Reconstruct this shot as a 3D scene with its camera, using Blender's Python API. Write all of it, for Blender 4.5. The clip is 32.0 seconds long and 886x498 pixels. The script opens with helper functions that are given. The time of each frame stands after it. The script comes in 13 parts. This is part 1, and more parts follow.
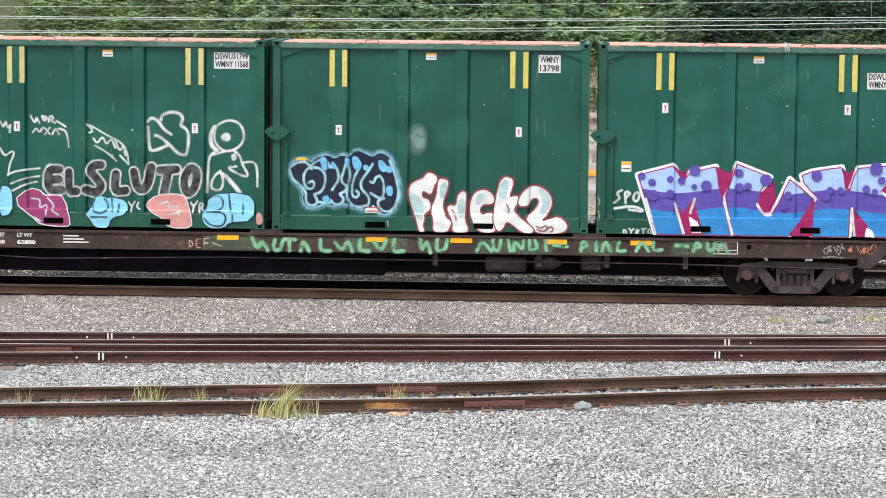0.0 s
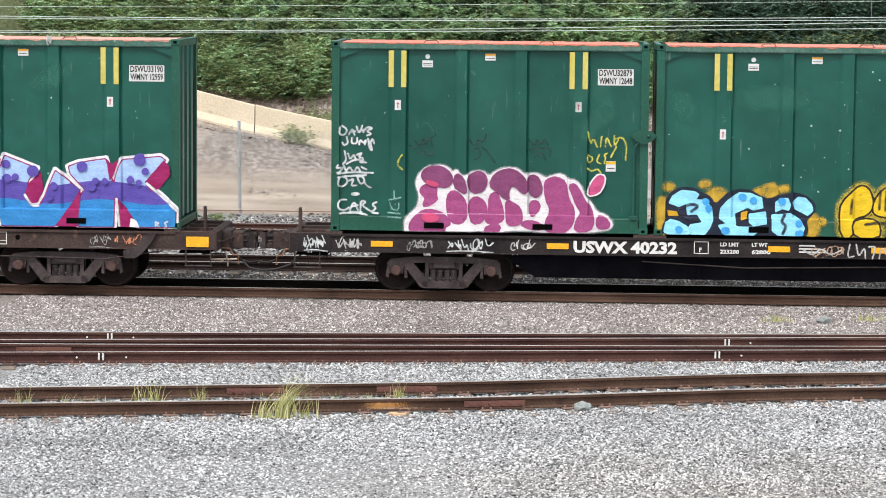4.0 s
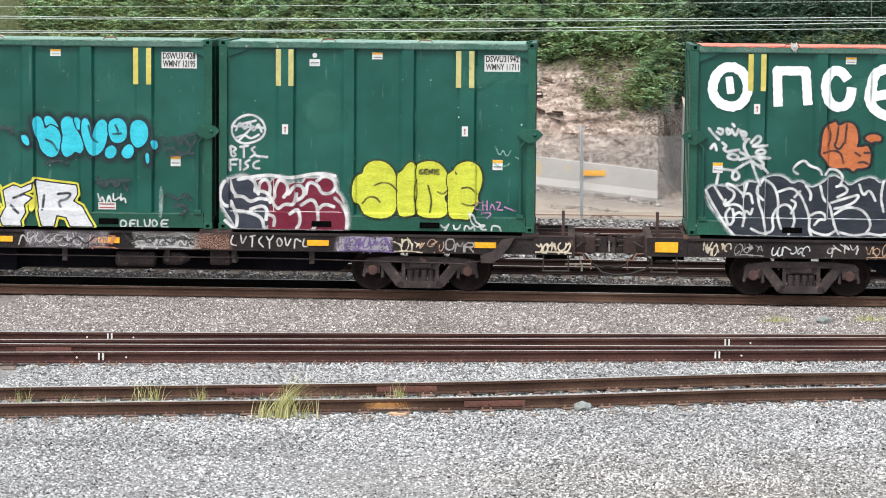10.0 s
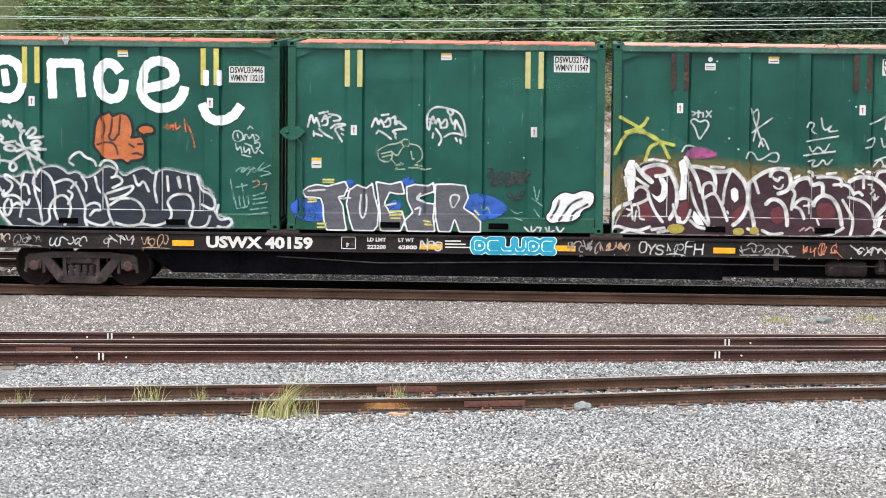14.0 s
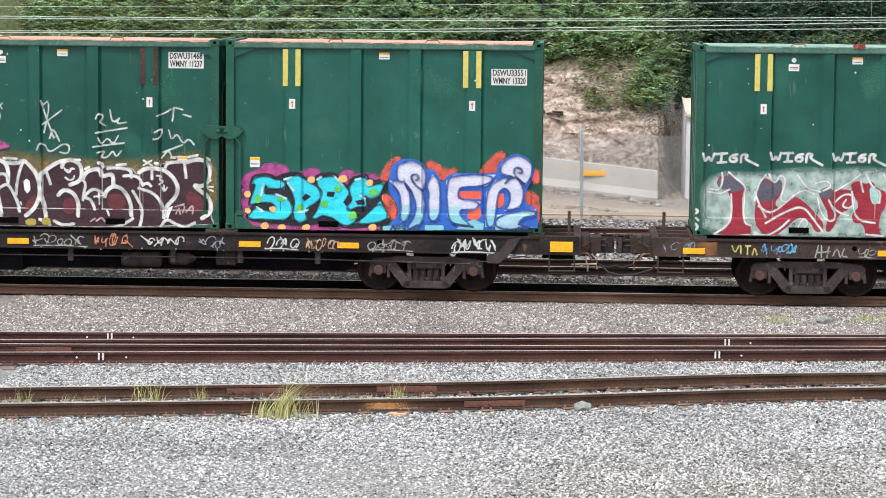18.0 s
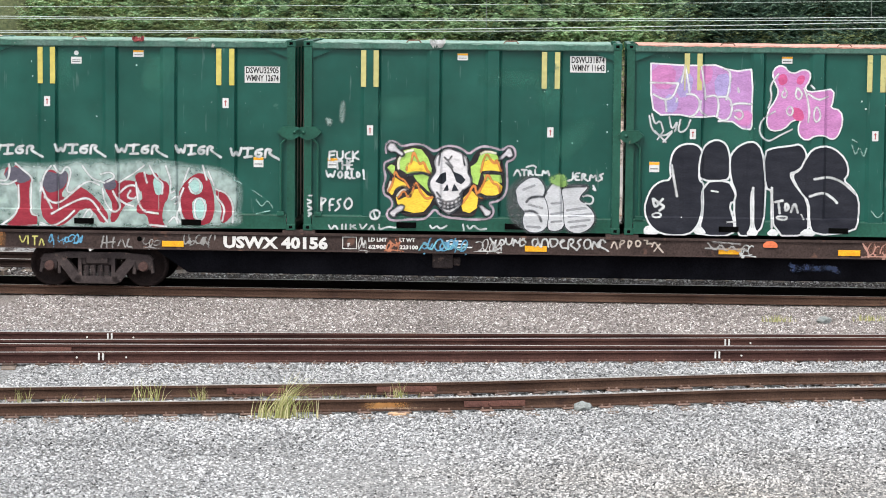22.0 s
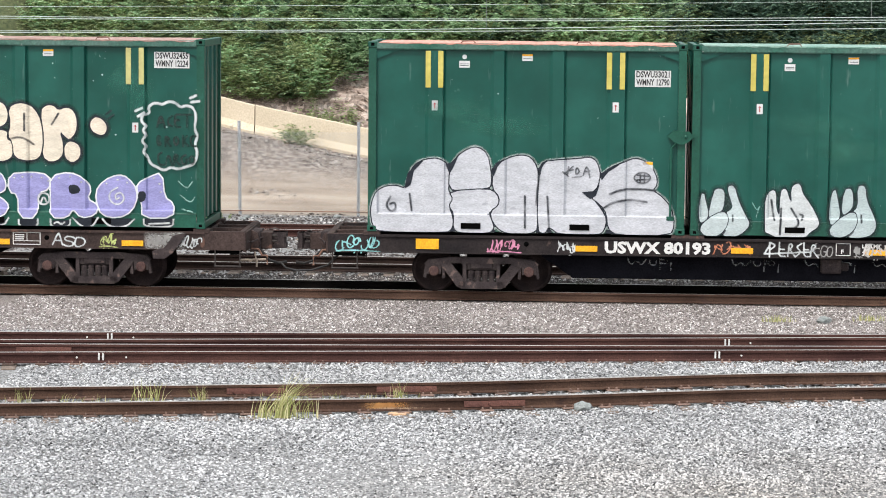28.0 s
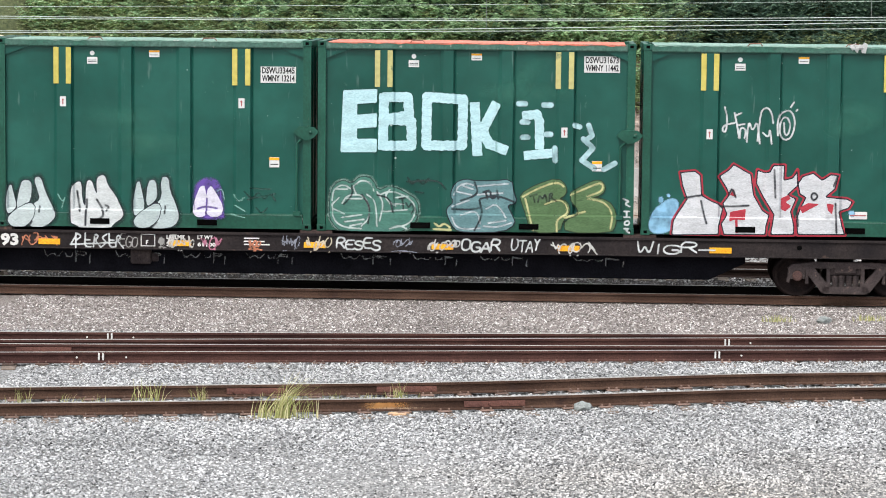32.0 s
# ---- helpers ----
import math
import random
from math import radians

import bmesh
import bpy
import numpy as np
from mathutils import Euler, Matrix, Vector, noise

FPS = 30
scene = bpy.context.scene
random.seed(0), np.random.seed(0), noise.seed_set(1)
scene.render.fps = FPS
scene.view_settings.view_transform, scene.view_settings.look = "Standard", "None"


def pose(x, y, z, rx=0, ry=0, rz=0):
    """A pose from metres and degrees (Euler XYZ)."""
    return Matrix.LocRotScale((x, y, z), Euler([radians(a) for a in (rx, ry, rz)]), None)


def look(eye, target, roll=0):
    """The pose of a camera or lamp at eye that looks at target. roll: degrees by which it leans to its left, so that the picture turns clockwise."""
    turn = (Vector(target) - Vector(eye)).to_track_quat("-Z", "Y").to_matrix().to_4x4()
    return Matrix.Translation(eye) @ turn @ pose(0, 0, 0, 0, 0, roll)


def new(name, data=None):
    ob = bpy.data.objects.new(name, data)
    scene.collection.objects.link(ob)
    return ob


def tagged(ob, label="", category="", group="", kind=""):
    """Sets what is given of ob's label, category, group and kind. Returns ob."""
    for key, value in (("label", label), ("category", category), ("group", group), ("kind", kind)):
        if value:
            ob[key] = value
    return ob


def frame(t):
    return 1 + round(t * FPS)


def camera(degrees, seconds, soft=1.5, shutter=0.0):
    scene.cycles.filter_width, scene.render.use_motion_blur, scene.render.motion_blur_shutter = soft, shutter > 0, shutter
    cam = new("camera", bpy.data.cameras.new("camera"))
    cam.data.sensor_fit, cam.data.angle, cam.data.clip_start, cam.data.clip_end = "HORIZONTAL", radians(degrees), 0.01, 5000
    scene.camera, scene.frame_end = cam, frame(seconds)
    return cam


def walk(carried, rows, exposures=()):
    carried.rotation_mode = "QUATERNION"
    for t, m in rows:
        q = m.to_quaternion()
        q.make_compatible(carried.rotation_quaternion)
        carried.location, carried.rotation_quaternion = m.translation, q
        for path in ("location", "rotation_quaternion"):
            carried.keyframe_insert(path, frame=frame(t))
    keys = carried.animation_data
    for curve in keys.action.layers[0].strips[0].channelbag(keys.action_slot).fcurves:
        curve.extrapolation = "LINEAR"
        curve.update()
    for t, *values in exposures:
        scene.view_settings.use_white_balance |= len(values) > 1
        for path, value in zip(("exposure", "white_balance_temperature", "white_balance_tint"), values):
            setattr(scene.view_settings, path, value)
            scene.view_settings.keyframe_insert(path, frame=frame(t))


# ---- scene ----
# Freight train with waste containers passing a rail yard. x runs along the train's track, y away from the camera, z = 0 is the rail top.
EYE = (0.0, -50.69, 5.909)
YAW, PITCH, ROLL = -0.04709, 0.09922, 0.5235
AHEAD = (EYE[0] + 50 * math.sin(YAW) * math.cos(PITCH), EYE[1] + 50 * math.cos(YAW) * math.cos(PITCH), EYE[2] - 50 * math.sin(PITCH))
cam = camera(18.936, 32.0, soft=1.0, shutter=0.0)
walk(cam, [(0.0, look(EYE, AHEAD, ROLL)), (32.0, look(EYE, AHEAD, ROLL))], exposures=[(0.0, 1.08), (32.0, 1.08)])

# ---- light: a bright overcast sky with a weak wide sun ----
world = bpy.data.worlds.new("sky")
scene.world = world
world.use_nodes = True
_nt = world.node_tree
_bg = _nt.nodes["Background"]
_sky = _nt.nodes.new("ShaderNodeTexSky")
_sky.sky_type, _sky.sun_disc = "NISHITA", False
_sky.sun_elevation, _sky.sun_rotation = radians(52), radians(205)
_sky.air_density, _sky.dust_density, _sky.ozone_density = 1.0, 4.0, 1.0
_soft = _nt.nodes.new("ShaderNodeMix")
_soft.data_type = "RGBA"
_soft.inputs["Factor"].default_value = 0.75
_soft.inputs["B"].default_value = (6.6, 6.9, 7.2, 1)
_nt.links.new(_sky.outputs["Color"], _soft.inputs["A"])
_nt.links.new(_soft.outputs["Result"], _bg.inputs["Color"])
_bg.inputs["Strength"].default_value = 0.13

sun = new("sun", bpy.data.lights.new("sun", "SUN"))
sun.data.energy, sun.data.angle, sun.data.color = 1.5, radians(14), (1.0, 0.97, 0.93)
sun.matrix_world = look((-25, -45, 80), (0, 0, 0))


# ---- materials ----
def surface(name, c1, c2, scale=3.0, rough=0.7, metal=0.0, bump=0.15, fine=40.0, spot=None, spot_scale=6.0, spot_at=0.62, grain=0.35, stretch=(1, 1, 1), vary=0.0, spec=0.3, chip=None):
    """Two-scale noise material in object space: broad tone c1 to c2, fine grain, optional stains of colour spot."""
    m = bpy.data.materials.new(name)
    m.use_nodes = True
    nt = m.node_tree
    n, l = nt.nodes, nt.links
    b = n["Principled BSDF"]
    co, oi, mp = n.new("ShaderNodeTexCoord"), n.new("ShaderNodeObjectInfo"), n.new("ShaderNodeMapping")
    mp.inputs["Scale"].default_value = stretch
    l.new(co.outputs["Object"], mp.inputs["Vector"])
    seed = n.new("ShaderNodeMath")
    seed.operation = "MULTIPLY"
    seed.inputs[1].default_value = 37.0
    l.new(oi.outputs["Random"], seed.inputs[0])

    def noise_tex(sc, detail):
        t = n.new("ShaderNodeTexNoise")
        t.noise_dimensions = "4D"
        t.inputs["Scale"].default_value, t.inputs["Detail"].default_value = sc, detail
        l.new(mp.outputs["Vector"], t.inputs["Vector"])
        l.new(seed.outputs[0], t.inputs["W"])
        return t

    def mix(fac, a, bb, kind="MIX"):
        x = n.new("ShaderNodeMix")
        x.data_type, x.blend_type = "RGBA", kind
        for sock, v in (("Factor", fac), ("A", a), ("B", bb)):
            if isinstance(v, tuple):
                x.inputs[sock].default_value = (*v, 1)
            elif isinstance(v, (int, float)):
                x.inputs[sock].default_value = v
            else:
                l.new(v, x.inputs[sock])
        return x.outputs["Result"]

    def ramp(src, lo, hi):
        r = n.new("ShaderNodeMapRange")
        r.inputs["From Min"].default_value, r.inputs["From Max"].default_value = lo, hi
        l.new(src, r.inputs["Value"])
        return r.outputs["Result"]

    broad, tiny = noise_tex(scale, 4), noise_tex(fine, 3)
    col = mix(ramp(broad.outputs["Fac"], 0.32, 0.68), c1, c2)
    col = mix(grain, col, mix(ramp(tiny.outputs["Fac"], 0.3, 0.7), (0.0, 0.0, 0.0), (1.0, 1.0, 1.0)), "OVERLAY")
    if spot:
        st = noise_tex(spot_scale, 6)
        col = mix(ramp(st.outputs["Fac"], spot_at, spot_at + 0.06), col, spot)
    if chip:
        ch = noise_tex(17.0, 2)
        col = mix(ramp(ch.outputs["Fac"], 0.75, 0.775), col, chip)
        long = n.new("ShaderNodeMapping")
        long.inputs["Scale"].default_value = (7.0, 7.0, 0.9)
        l.new(co.outputs["Object"], long.inputs["Vector"])
        st2 = noise_tex(1.6, 3)
        for k in list(st2.inputs["Vector"].links):
            l.remove(k)
        l.new(long.outputs["Vector"], st2.inputs["Vector"])
        col = mix(ramp(st2.outputs["Fac"], 0.66, 0.88), col, tuple(0.55 * v + 0.45 * w for v, w in zip(c2, chip)))
    if vary:
        hv = n.new("ShaderNodeHueSaturation")
        l.new(col, hv.inputs["Color"])
        rr = n.new("ShaderNodeMapRange")
        rr.inputs["To Min"].default_value, rr.inputs["To Max"].default_value = 1 - vary, 1 + vary
        l.new(oi.outputs["Random"], rr.inputs["Value"])
        l.new(rr.outputs["Result"], hv.inputs["Value"])
        col = hv.outputs["Color"]
    l.new(col, b.inputs["Base Color"])
    l.new(ramp(broad.outputs["Fac"], 0.0, 1.0), b.inputs["Roughness"])
    rg = n.new("ShaderNodeMapRange")
    rg.inputs["To Min"].default_value, rg.inputs["To Max"].default_value = max(0.05, rough - 0.12), min(1.0, rough + 0.12)
    l.new(broad.outputs["Fac"], rg.inputs["Value"])
    l.new(rg.outputs["Result"], b.inputs["Roughness"])
    b.inputs["Metallic"].default_value = metal
    b.inputs["Specular IOR Level"].default_value = spec
    if bump:
        bp = n.new("ShaderNodeBump")
        bp.inputs["Strength"].default_value, bp.inputs["Distance"].default_value = bump, 0.02
        l.new(tiny.outputs["Fac"], bp.inputs["Height"])
        l.new(bp.outputs["Normal"], b.inputs["Normal"])
    return m


M_GREEN = surface("green_paint", (0.0065, 0.057, 0.043), (0.012, 0.080, 0.061), 0.8, 0.34, bump=0.16, fine=2.6, spot=(0.05, 0.125, 0.095), spot_scale=3.5, spot_at=0.70, grain=0.12, vary=0.10, spec=0.25, chip=(0.30, 0.36, 0.33))
M_GREEN_FRAME = surface("green_frame_paint", (0.005, 0.052, 0.032), (0.012, 0.075, 0.050), 1.5, 0.45, bump=0.05, fine=20, spot=(0.12, 0.10, 0.07), spot_scale=9, spot_at=0.70, grain=0.2, vary=0.12)
M_TOP_RAIL = surface("worn_pale_green_paint", (0.016, 0.085, 0.058), (0.08, 0.14, 0.115), 1.6, 0.55, bump=0.1, fine=25, spot=(0.30, 0.30, 0.27), spot_scale=7, spot_at=0.66, grain=0.3)
M_LID_ORANGE = surface("orange_tarp", (0.42, 0.19, 0.14), (0.50, 0.28, 0.22), 2, 0.7, bump=0.2, fine=16, spot=(0.45, 0.32, 0.26), spot_scale=5, spot_at=0.64)
M_LID_RED = surface("red_orange_tarp", (0.46, 0.11, 0.07), (0.52, 0.18, 0.12), 2, 0.65, bump=0.2, fine=16, spot=(0.35, 0.16, 0.12), spot_scale=5, spot_at=0.66)
M_LID_GREEN = surface("faded_green_lid_paint", (0.11, 0.22, 0.17), (0.20, 0.29, 0.24), 2, 0.6, bump=0.1, fine=16, spot=(0.5, 0.5, 0.46), spot_scale=5, spot_at=0.66)
M_LID_BROWN = surface("weathered_brown_lid", (0.22, 0.13, 0.10), (0.34, 0.22, 0.19), 2, 0.7, bump=0.2, fine=16, spot=(0.45, 0.40, 0.36), spot_scale=5, spot_at=0.62)
M_YELLOW = surface("yellow_strip", (0.43, 0.36, 0.075), (0.51, 0.43, 0.12), 2, 0.6, bump=0.03, fine=12, spot=(0.36, 0.31, 0.11), spot_scale=5, spot_at=0.66, grain=0.12)
M_YELLOW_OLD = surface("faded_yellow_strip", (0.36, 0.33, 0.14), (0.48, 0.43, 0.17), 2, 0.7, bump=0.03, fine=12, spot=(0.16, 0.20, 0.11), spot_scale=4, spot_at=0.62, grain=0.12)
M_AMBER = surface("amber_reflector", (0.65, 0.30, 0.01), (0.74, 0.38, 0.02), 5, 0.45, bump=0.02, fine=60, spot=(0.30, 0.18, 0.06), spot_scale=14, spot_at=0.66)
M_WHITE = surface("white_label", (0.52, 0.52, 0.51), (0.60, 0.60, 0.59), 6, 0.55, bump=0.0, fine=80, grain=0.1)
M_LETTER = surface("white_lettering", (0.55, 0.54, 0.52), (0.64, 0.63, 0.61), 6, 0.6, bump=0.0, fine=60, grain=0.15)
M_INK = surface("black_print", (0.012, 0.012, 0.013), (0.03, 0.03, 0.03), 6, 0.6, bump=0.0, grain=0.1)
M_RED_PRINT = surface("red_print", (0.30, 0.06, 0.065), (0.36, 0.09, 0.085), 6, 0.6, bump=0.0, grain=0.1)
# black that stands in for the shade inside holes and recesses
M_HOLE = surface("black_recess_shade", (0.002, 0.002, 0.002), (0.004, 0.004, 0.004), 4, 0.95, bump=0.0, spec=0.0)
M_CAR = surface("dark_brown_car_paint", (0.030, 0.021, 0.019), (0.066, 0.045, 0.040), 1.3, 0.8, spec=0.12, bump=0.12, fine=30, spot=(0.12, 0.066, 0.050), spot_scale=3.5, spot_at=0.62, grain=0.35)
M_CAR_BLACK = surface("black_car_paint", (0.012, 0.010, 0.011), (0.032, 0.025, 0.024), 1.3, 0.75, spec=0.12, bump=0.12, fine=30, spot=(0.09, 0.06, 0.05), spot_scale=3.5, spot_at=0.66, grain=0.35)
# grimy steel, taken near black to include the shade under the car
M_UNDER = surface("grimy_shaded_underframe_steel", (0.004, 0.004, 0.0055), (0.009, 0.009, 0.012), 2, 0.95, spec=0.03, bump=0.15, fine=30, grain=0.3)
M_TRUCK = surface("dusty_cast_steel", (0.030, 0.024, 0.025), (0.066, 0.052, 0.050), 4, 0.9, spec=0.08, bump=0.25, fine=45, spot=(0.13, 0.09, 0.08), spot_scale=8, spot_at=0.62)
M_WHEEL = surface("rusty_dark_wheel_steel", (0.010, 0.007, 0.007), (0.024, 0.016, 0.015), 5, 0.8, spec=0.10, metal=0.0, bump=0.12, fine=40)
M_BEARING = surface("reddish_bearing_steel", (0.055, 0.028, 0.026), (0.09, 0.05, 0.042), 9, 0.75, bump=0.1, fine=50)
M_RAIL = surface("rusty_rail_steel", (0.045, 0.025, 0.018), (0.095, 0.056, 0.040), 1.2, 0.9, spec=0.1, bump=0.2, fine=50, spot=(0.05, 0.03, 0.025), spot_scale=4, spot_at=0.62)
# near black: the train's shade on its far rail, put into the colour
M_RAIL_SHADED = surface("shaded_black_rail_steel", (0.004, 0.003, 0.003), (0.010, 0.008, 0.007), 1.2, 0.85, spec=0.06, bump=0.2, fine=50)
M_RAIL_DARK = surface("dark_rusted_rail_steel", (0.018, 0.012, 0.011), (0.042, 0.027, 0.023), 1.2, 0.9, spec=0.08, bump=0.2, fine=50)
M_RAIL_RED = surface("red_rusted_rail_steel", (0.042, 0.020, 0.018), (0.085, 0.042, 0.034), 0.8, 0.9, spec=0.1, bump=0.2, fine=50, spot=(0.10, 0.048, 0.040), spot_scale=2.5, spot_at=0.66)
M_RAIL_TOP = surface("worn_rail_head", (0.30, 0.27, 0.25), (0.46, 0.43, 0.40), 2, 0.4, metal=0.6, bump=0.02, fine=60)
M_PLATE = surface("dusty_tie_plate", (0.11, 0.075, 0.062), (0.19, 0.125, 0.10), 3, 0.9, bump=0.2, fine=50, vary=0.35)
M_BAR = surface("rusted_joint_bar", (0.095, 0.042, 0.034), (0.15, 0.066, 0.05), 3, 0.85, bump=0.2, fine=50)
M_TIE = surface("weathered_timber", (0.10, 0.075, 0.06), (0.20, 0.16, 0.13), 3, 0.9, bump=0.4, fine=30, stretch=(6, 1, 6))
M_CONCRETE = surface("sunlit_tan_concrete", (0.46, 0.385, 0.28), (0.54, 0.46, 0.345), 0.8, 0.85, bump=0.06, fine=24, grain=0.15, spot=(0.30, 0.26, 0.22), spot_scale=2.5, spot_at=0.66)
M_FOOT = surface("yellow_stained_concrete", (0.42, 0.33, 0.18), (0.52, 0.41, 0.22), 0.9, 0.85, bump=0.06, fine=24, grain=0.15, spot=(0.40, 0.34, 0.26), spot_scale=2.5, spot_at=0.62)
M_CONCRETE_GREY = surface("grey_concrete", (0.30, 0.285, 0.265), (0.37, 0.35, 0.325), 0.8, 0.85, bump=0.06, fine=24, grain=0.15, spot=(0.42, 0.33, 0.20), spot_scale=1.6, spot_at=0.62)
M_SHED_WALL = surface("white_painted_sheet_steel", (0.46, 0.46, 0.48), (0.52, 0.52, 0.54), 0.7, 0.5, bump=0.02, fine=9, spot=(0.52, 0.50, 0.48), spot_scale=1.5, spot_at=0.66, grain=0.05)
M_SHED_ROOF = surface("peach_painted_roof_steel", (0.50, 0.385, 0.315), (0.56, 0.45, 0.38), 0.7, 0.6, bump=0.04, fine=20, grain=0.1)
M_SEAM = surface("dark_sheet_seam", (0.25, 0.22, 0.20), (0.32, 0.28, 0.26), 3, 0.7, bump=0.05)
M_GALV = surface("galvanised_steel", (0.34, 0.35, 0.36), (0.46, 0.47, 0.48), 5, 0.55, metal=0.3, bump=0.05)
M_WIRE = surface("pale_cable", (0.36, 0.42, 0.38), (0.50, 0.55, 0.50), 3, 0.6, bump=0.0)
M_HANGER = surface("dull_grey_wire", (0.16, 0.18, 0.17), (0.24, 0.26, 0.25), 3, 0.7, bump=0.0)
M_RUST = surface("rusted_hose_steel", (0.14, 0.07, 0.05), (0.26, 0.15, 0.11), 9, 0.8, bump=0.1)
M_STEP = surface("scuffed_step_steel", (0.022, 0.018, 0.016), (0.05, 0.042, 0.038), 6, 0.8, bump=0.1)
M_BARE = surface("bare_hose_fitting", (0.30, 0.24, 0.19), (0.46, 0.37, 0.30), 9, 0.75, bump=0.1)
M_RUBBER = surface("black_rubber_hose", (0.012, 0.011, 0.011), (0.03, 0.028, 0.027), 9, 0.7, bump=0.05)


# ---- mesh helpers ----
def part(name, bm, material, parent, label="", at=None, smooth=False):
    """Links a bmesh (or a ready mesh) as one mesh object under parent."""
    if isinstance(bm, bmesh.types.BMesh):
        me = bpy.data.meshes.new(name)
        bm.to_mesh(me)
        bm.free()
        if smooth:
            for p in me.polygons:
                p.use_smooth = True
    else:
        me = bm
    if material and not me.materials:
        me.materials.append(material)
    ob = new(name, me)
    if parent:
        ob.parent = parent
    if at is not None:
        ob.matrix_basis = at
    if label:
        ob["label"] = label
    return ob


def mesh(name, bm, material, smooth=False):
    me = bpy.data.meshes.new(name)
    bm.to_mesh(me)
    bm.free()
    me.materials.append(material)
    if smooth:
        for p in me.polygons:
            p.use_smooth = True
    return me


def box(x0, x1, y0, y1, z0, z1, bevel=0.0, bm=None):
    """A box with chamfered edges; joined to bm if one is given."""
    b = bmesh.new()
    bmesh.ops.create_cube(b, size=1.0)
    for v in b.verts:
        v.co = Vector((x0 + (v.co.x + 0.5) * (x1 - x0), y0 + (v.co.y + 0.5) * (y1 - y0), z0 + (v.co.z + 0.5) * (z1 - z0)))
    if bevel:
        bmesh.ops.bevel(b, geom=b.edges[:], offset=bevel, segments=1, affect="EDGES")
    return join(bm, b)


def join(bm, other):
    if bm is None:
        return other
    me = bpy.data.meshes.new("tmp")
    other.to_mesh(me)
    other.free()
    bm.from_mesh(me)
    bpy.data.meshes.remove(me)
    return bm


def prism(outline, y0, y1, bm=None, axis="y"):
    """Extrudes an outline of (a, b) pairs between y0 and y1 along an axis."""
    b = bmesh.new()

    def place(a, c, d):
        return (a, d, c) if axis == "y" else ((d, a, c) if axis == "x" else (a, c, d))
    v0 = [b.verts.new(place(a, c, y0)) for a, c in outline]
    v1 = [b.verts.new(place(a, c, y1)) for a, c in outline]
    b.faces.new(v0)
    b.faces.new(v1[::-1])
    k = len(outline)
    for i in range(k):
        b.faces.new((v0[i], v1[i], v1[(i + 1) % k], v0[(i + 1) % k]))
    bmesh.ops.recalc_face_normals(b, faces=b.faces[:])
    return join(bm, b)


def tube(pts, r, bm=None, sides=8):
    """A round bar through the given points."""
    b = bmesh.new()
    rings = []
    pts = [Vector(p) for p in pts]
    for i, p in enumerate(pts):
        d = (pts[min(i + 1, len(pts) - 1)] - pts[max(i - 1, 0)]).normalized()
        up = Vector((0, 0, 1)) if abs(d.z) < 0.9 else Vector((1, 0, 0))
        e1 = d.cross(up).normalized()
        e2 = d.cross(e1)
        rings.append([b.verts.new(p + r * (math.cos(a) * e1 + math.sin(a) * e2)) for a in (2 * math.pi * j / sides for j in range(sides))])
    for r0, r1 in zip(rings, rings[1:]):
        for j in range(sides):
            b.faces.new((r0[j], r0[(j + 1) % sides], r1[(j + 1) % sides], r1[j]))
    b.faces.new(rings[0])
    b.faces.new(rings[-1][::-1])
    bmesh.ops.recalc_face_normals(b, faces=b.faces[:])
    return join(bm, b)


def lathe(profile, sides=32, bm=None):
    """Turns a profile of (y, radius) pairs round the y axis."""
    b = bmesh.new()
    rings = []
    for y, r in profile:
        rings.append([b.verts.new((r * math.cos(a), y, r * math.sin(a))) for a in (2 * math.pi * j / sides for j in range(sides))])
    for r0, r1 in zip(rings, rings[1:]):
        for j in range(sides):
            b.faces.new((r0[j], r0[(j + 1) % sides], r1[(j + 1) % sides], r1[j]))
    b.faces.new(rings[0])
    b.faces.new(rings[-1][::-1])
    bmesh.ops.recalc_face_normals(b, faces=b.faces[:])
    return join(bm, b)


def lettering(words, size, material, width=0.0, bold=0.0):
    """Flat raised letters standing in the x-z plane, facing -y, from the lower left corner."""
    cu = bpy.data.curves.new("letters", "FONT")
    cu.body, cu.size, cu.extrude, cu.offset, cu.resolution_u = words, size, 0.002, bold, 2
    ob = bpy.data.objects.new("letters", cu)
    scene.collection.objects.link(ob)
    me = bpy.data.meshes.new_from_object(ob.evaluated_get(bpy.context.evaluated_depsgraph_get()))
    bpy.data.objects.remove(ob)
    xs = [v.co.x for v in me.vertices] or [0, 1]
    k = width / (max(xs) - min(xs)) if width else 1.0
    low = min(xs)
    for v in me.vertices:
        v.co = ((v.co.x - low) * k, -v.co.z, v.co.y)
    me.materials.clear()
    me.materials.append(material)
    return me


def thing(name, label, category, group="", kind=""):
    return tagged(new(name), label, category, group, kind)


# ---- the ground: yard, ramp road and hillside in one sheet ----
def ramp_height(x):
    u = max(0.0, 2.6 - x)
    return min(-0.2 + 0.075 * u + 0.0055 * u * u, 6.0)


def barrier_line(x):
    return 25.7 + 0.16 * max(0.0, min(22.0, 2.6 - x))


def step01(t):
    t = min(1.0, max(0.0, t))
    return t * t * (3 - 2 * t)


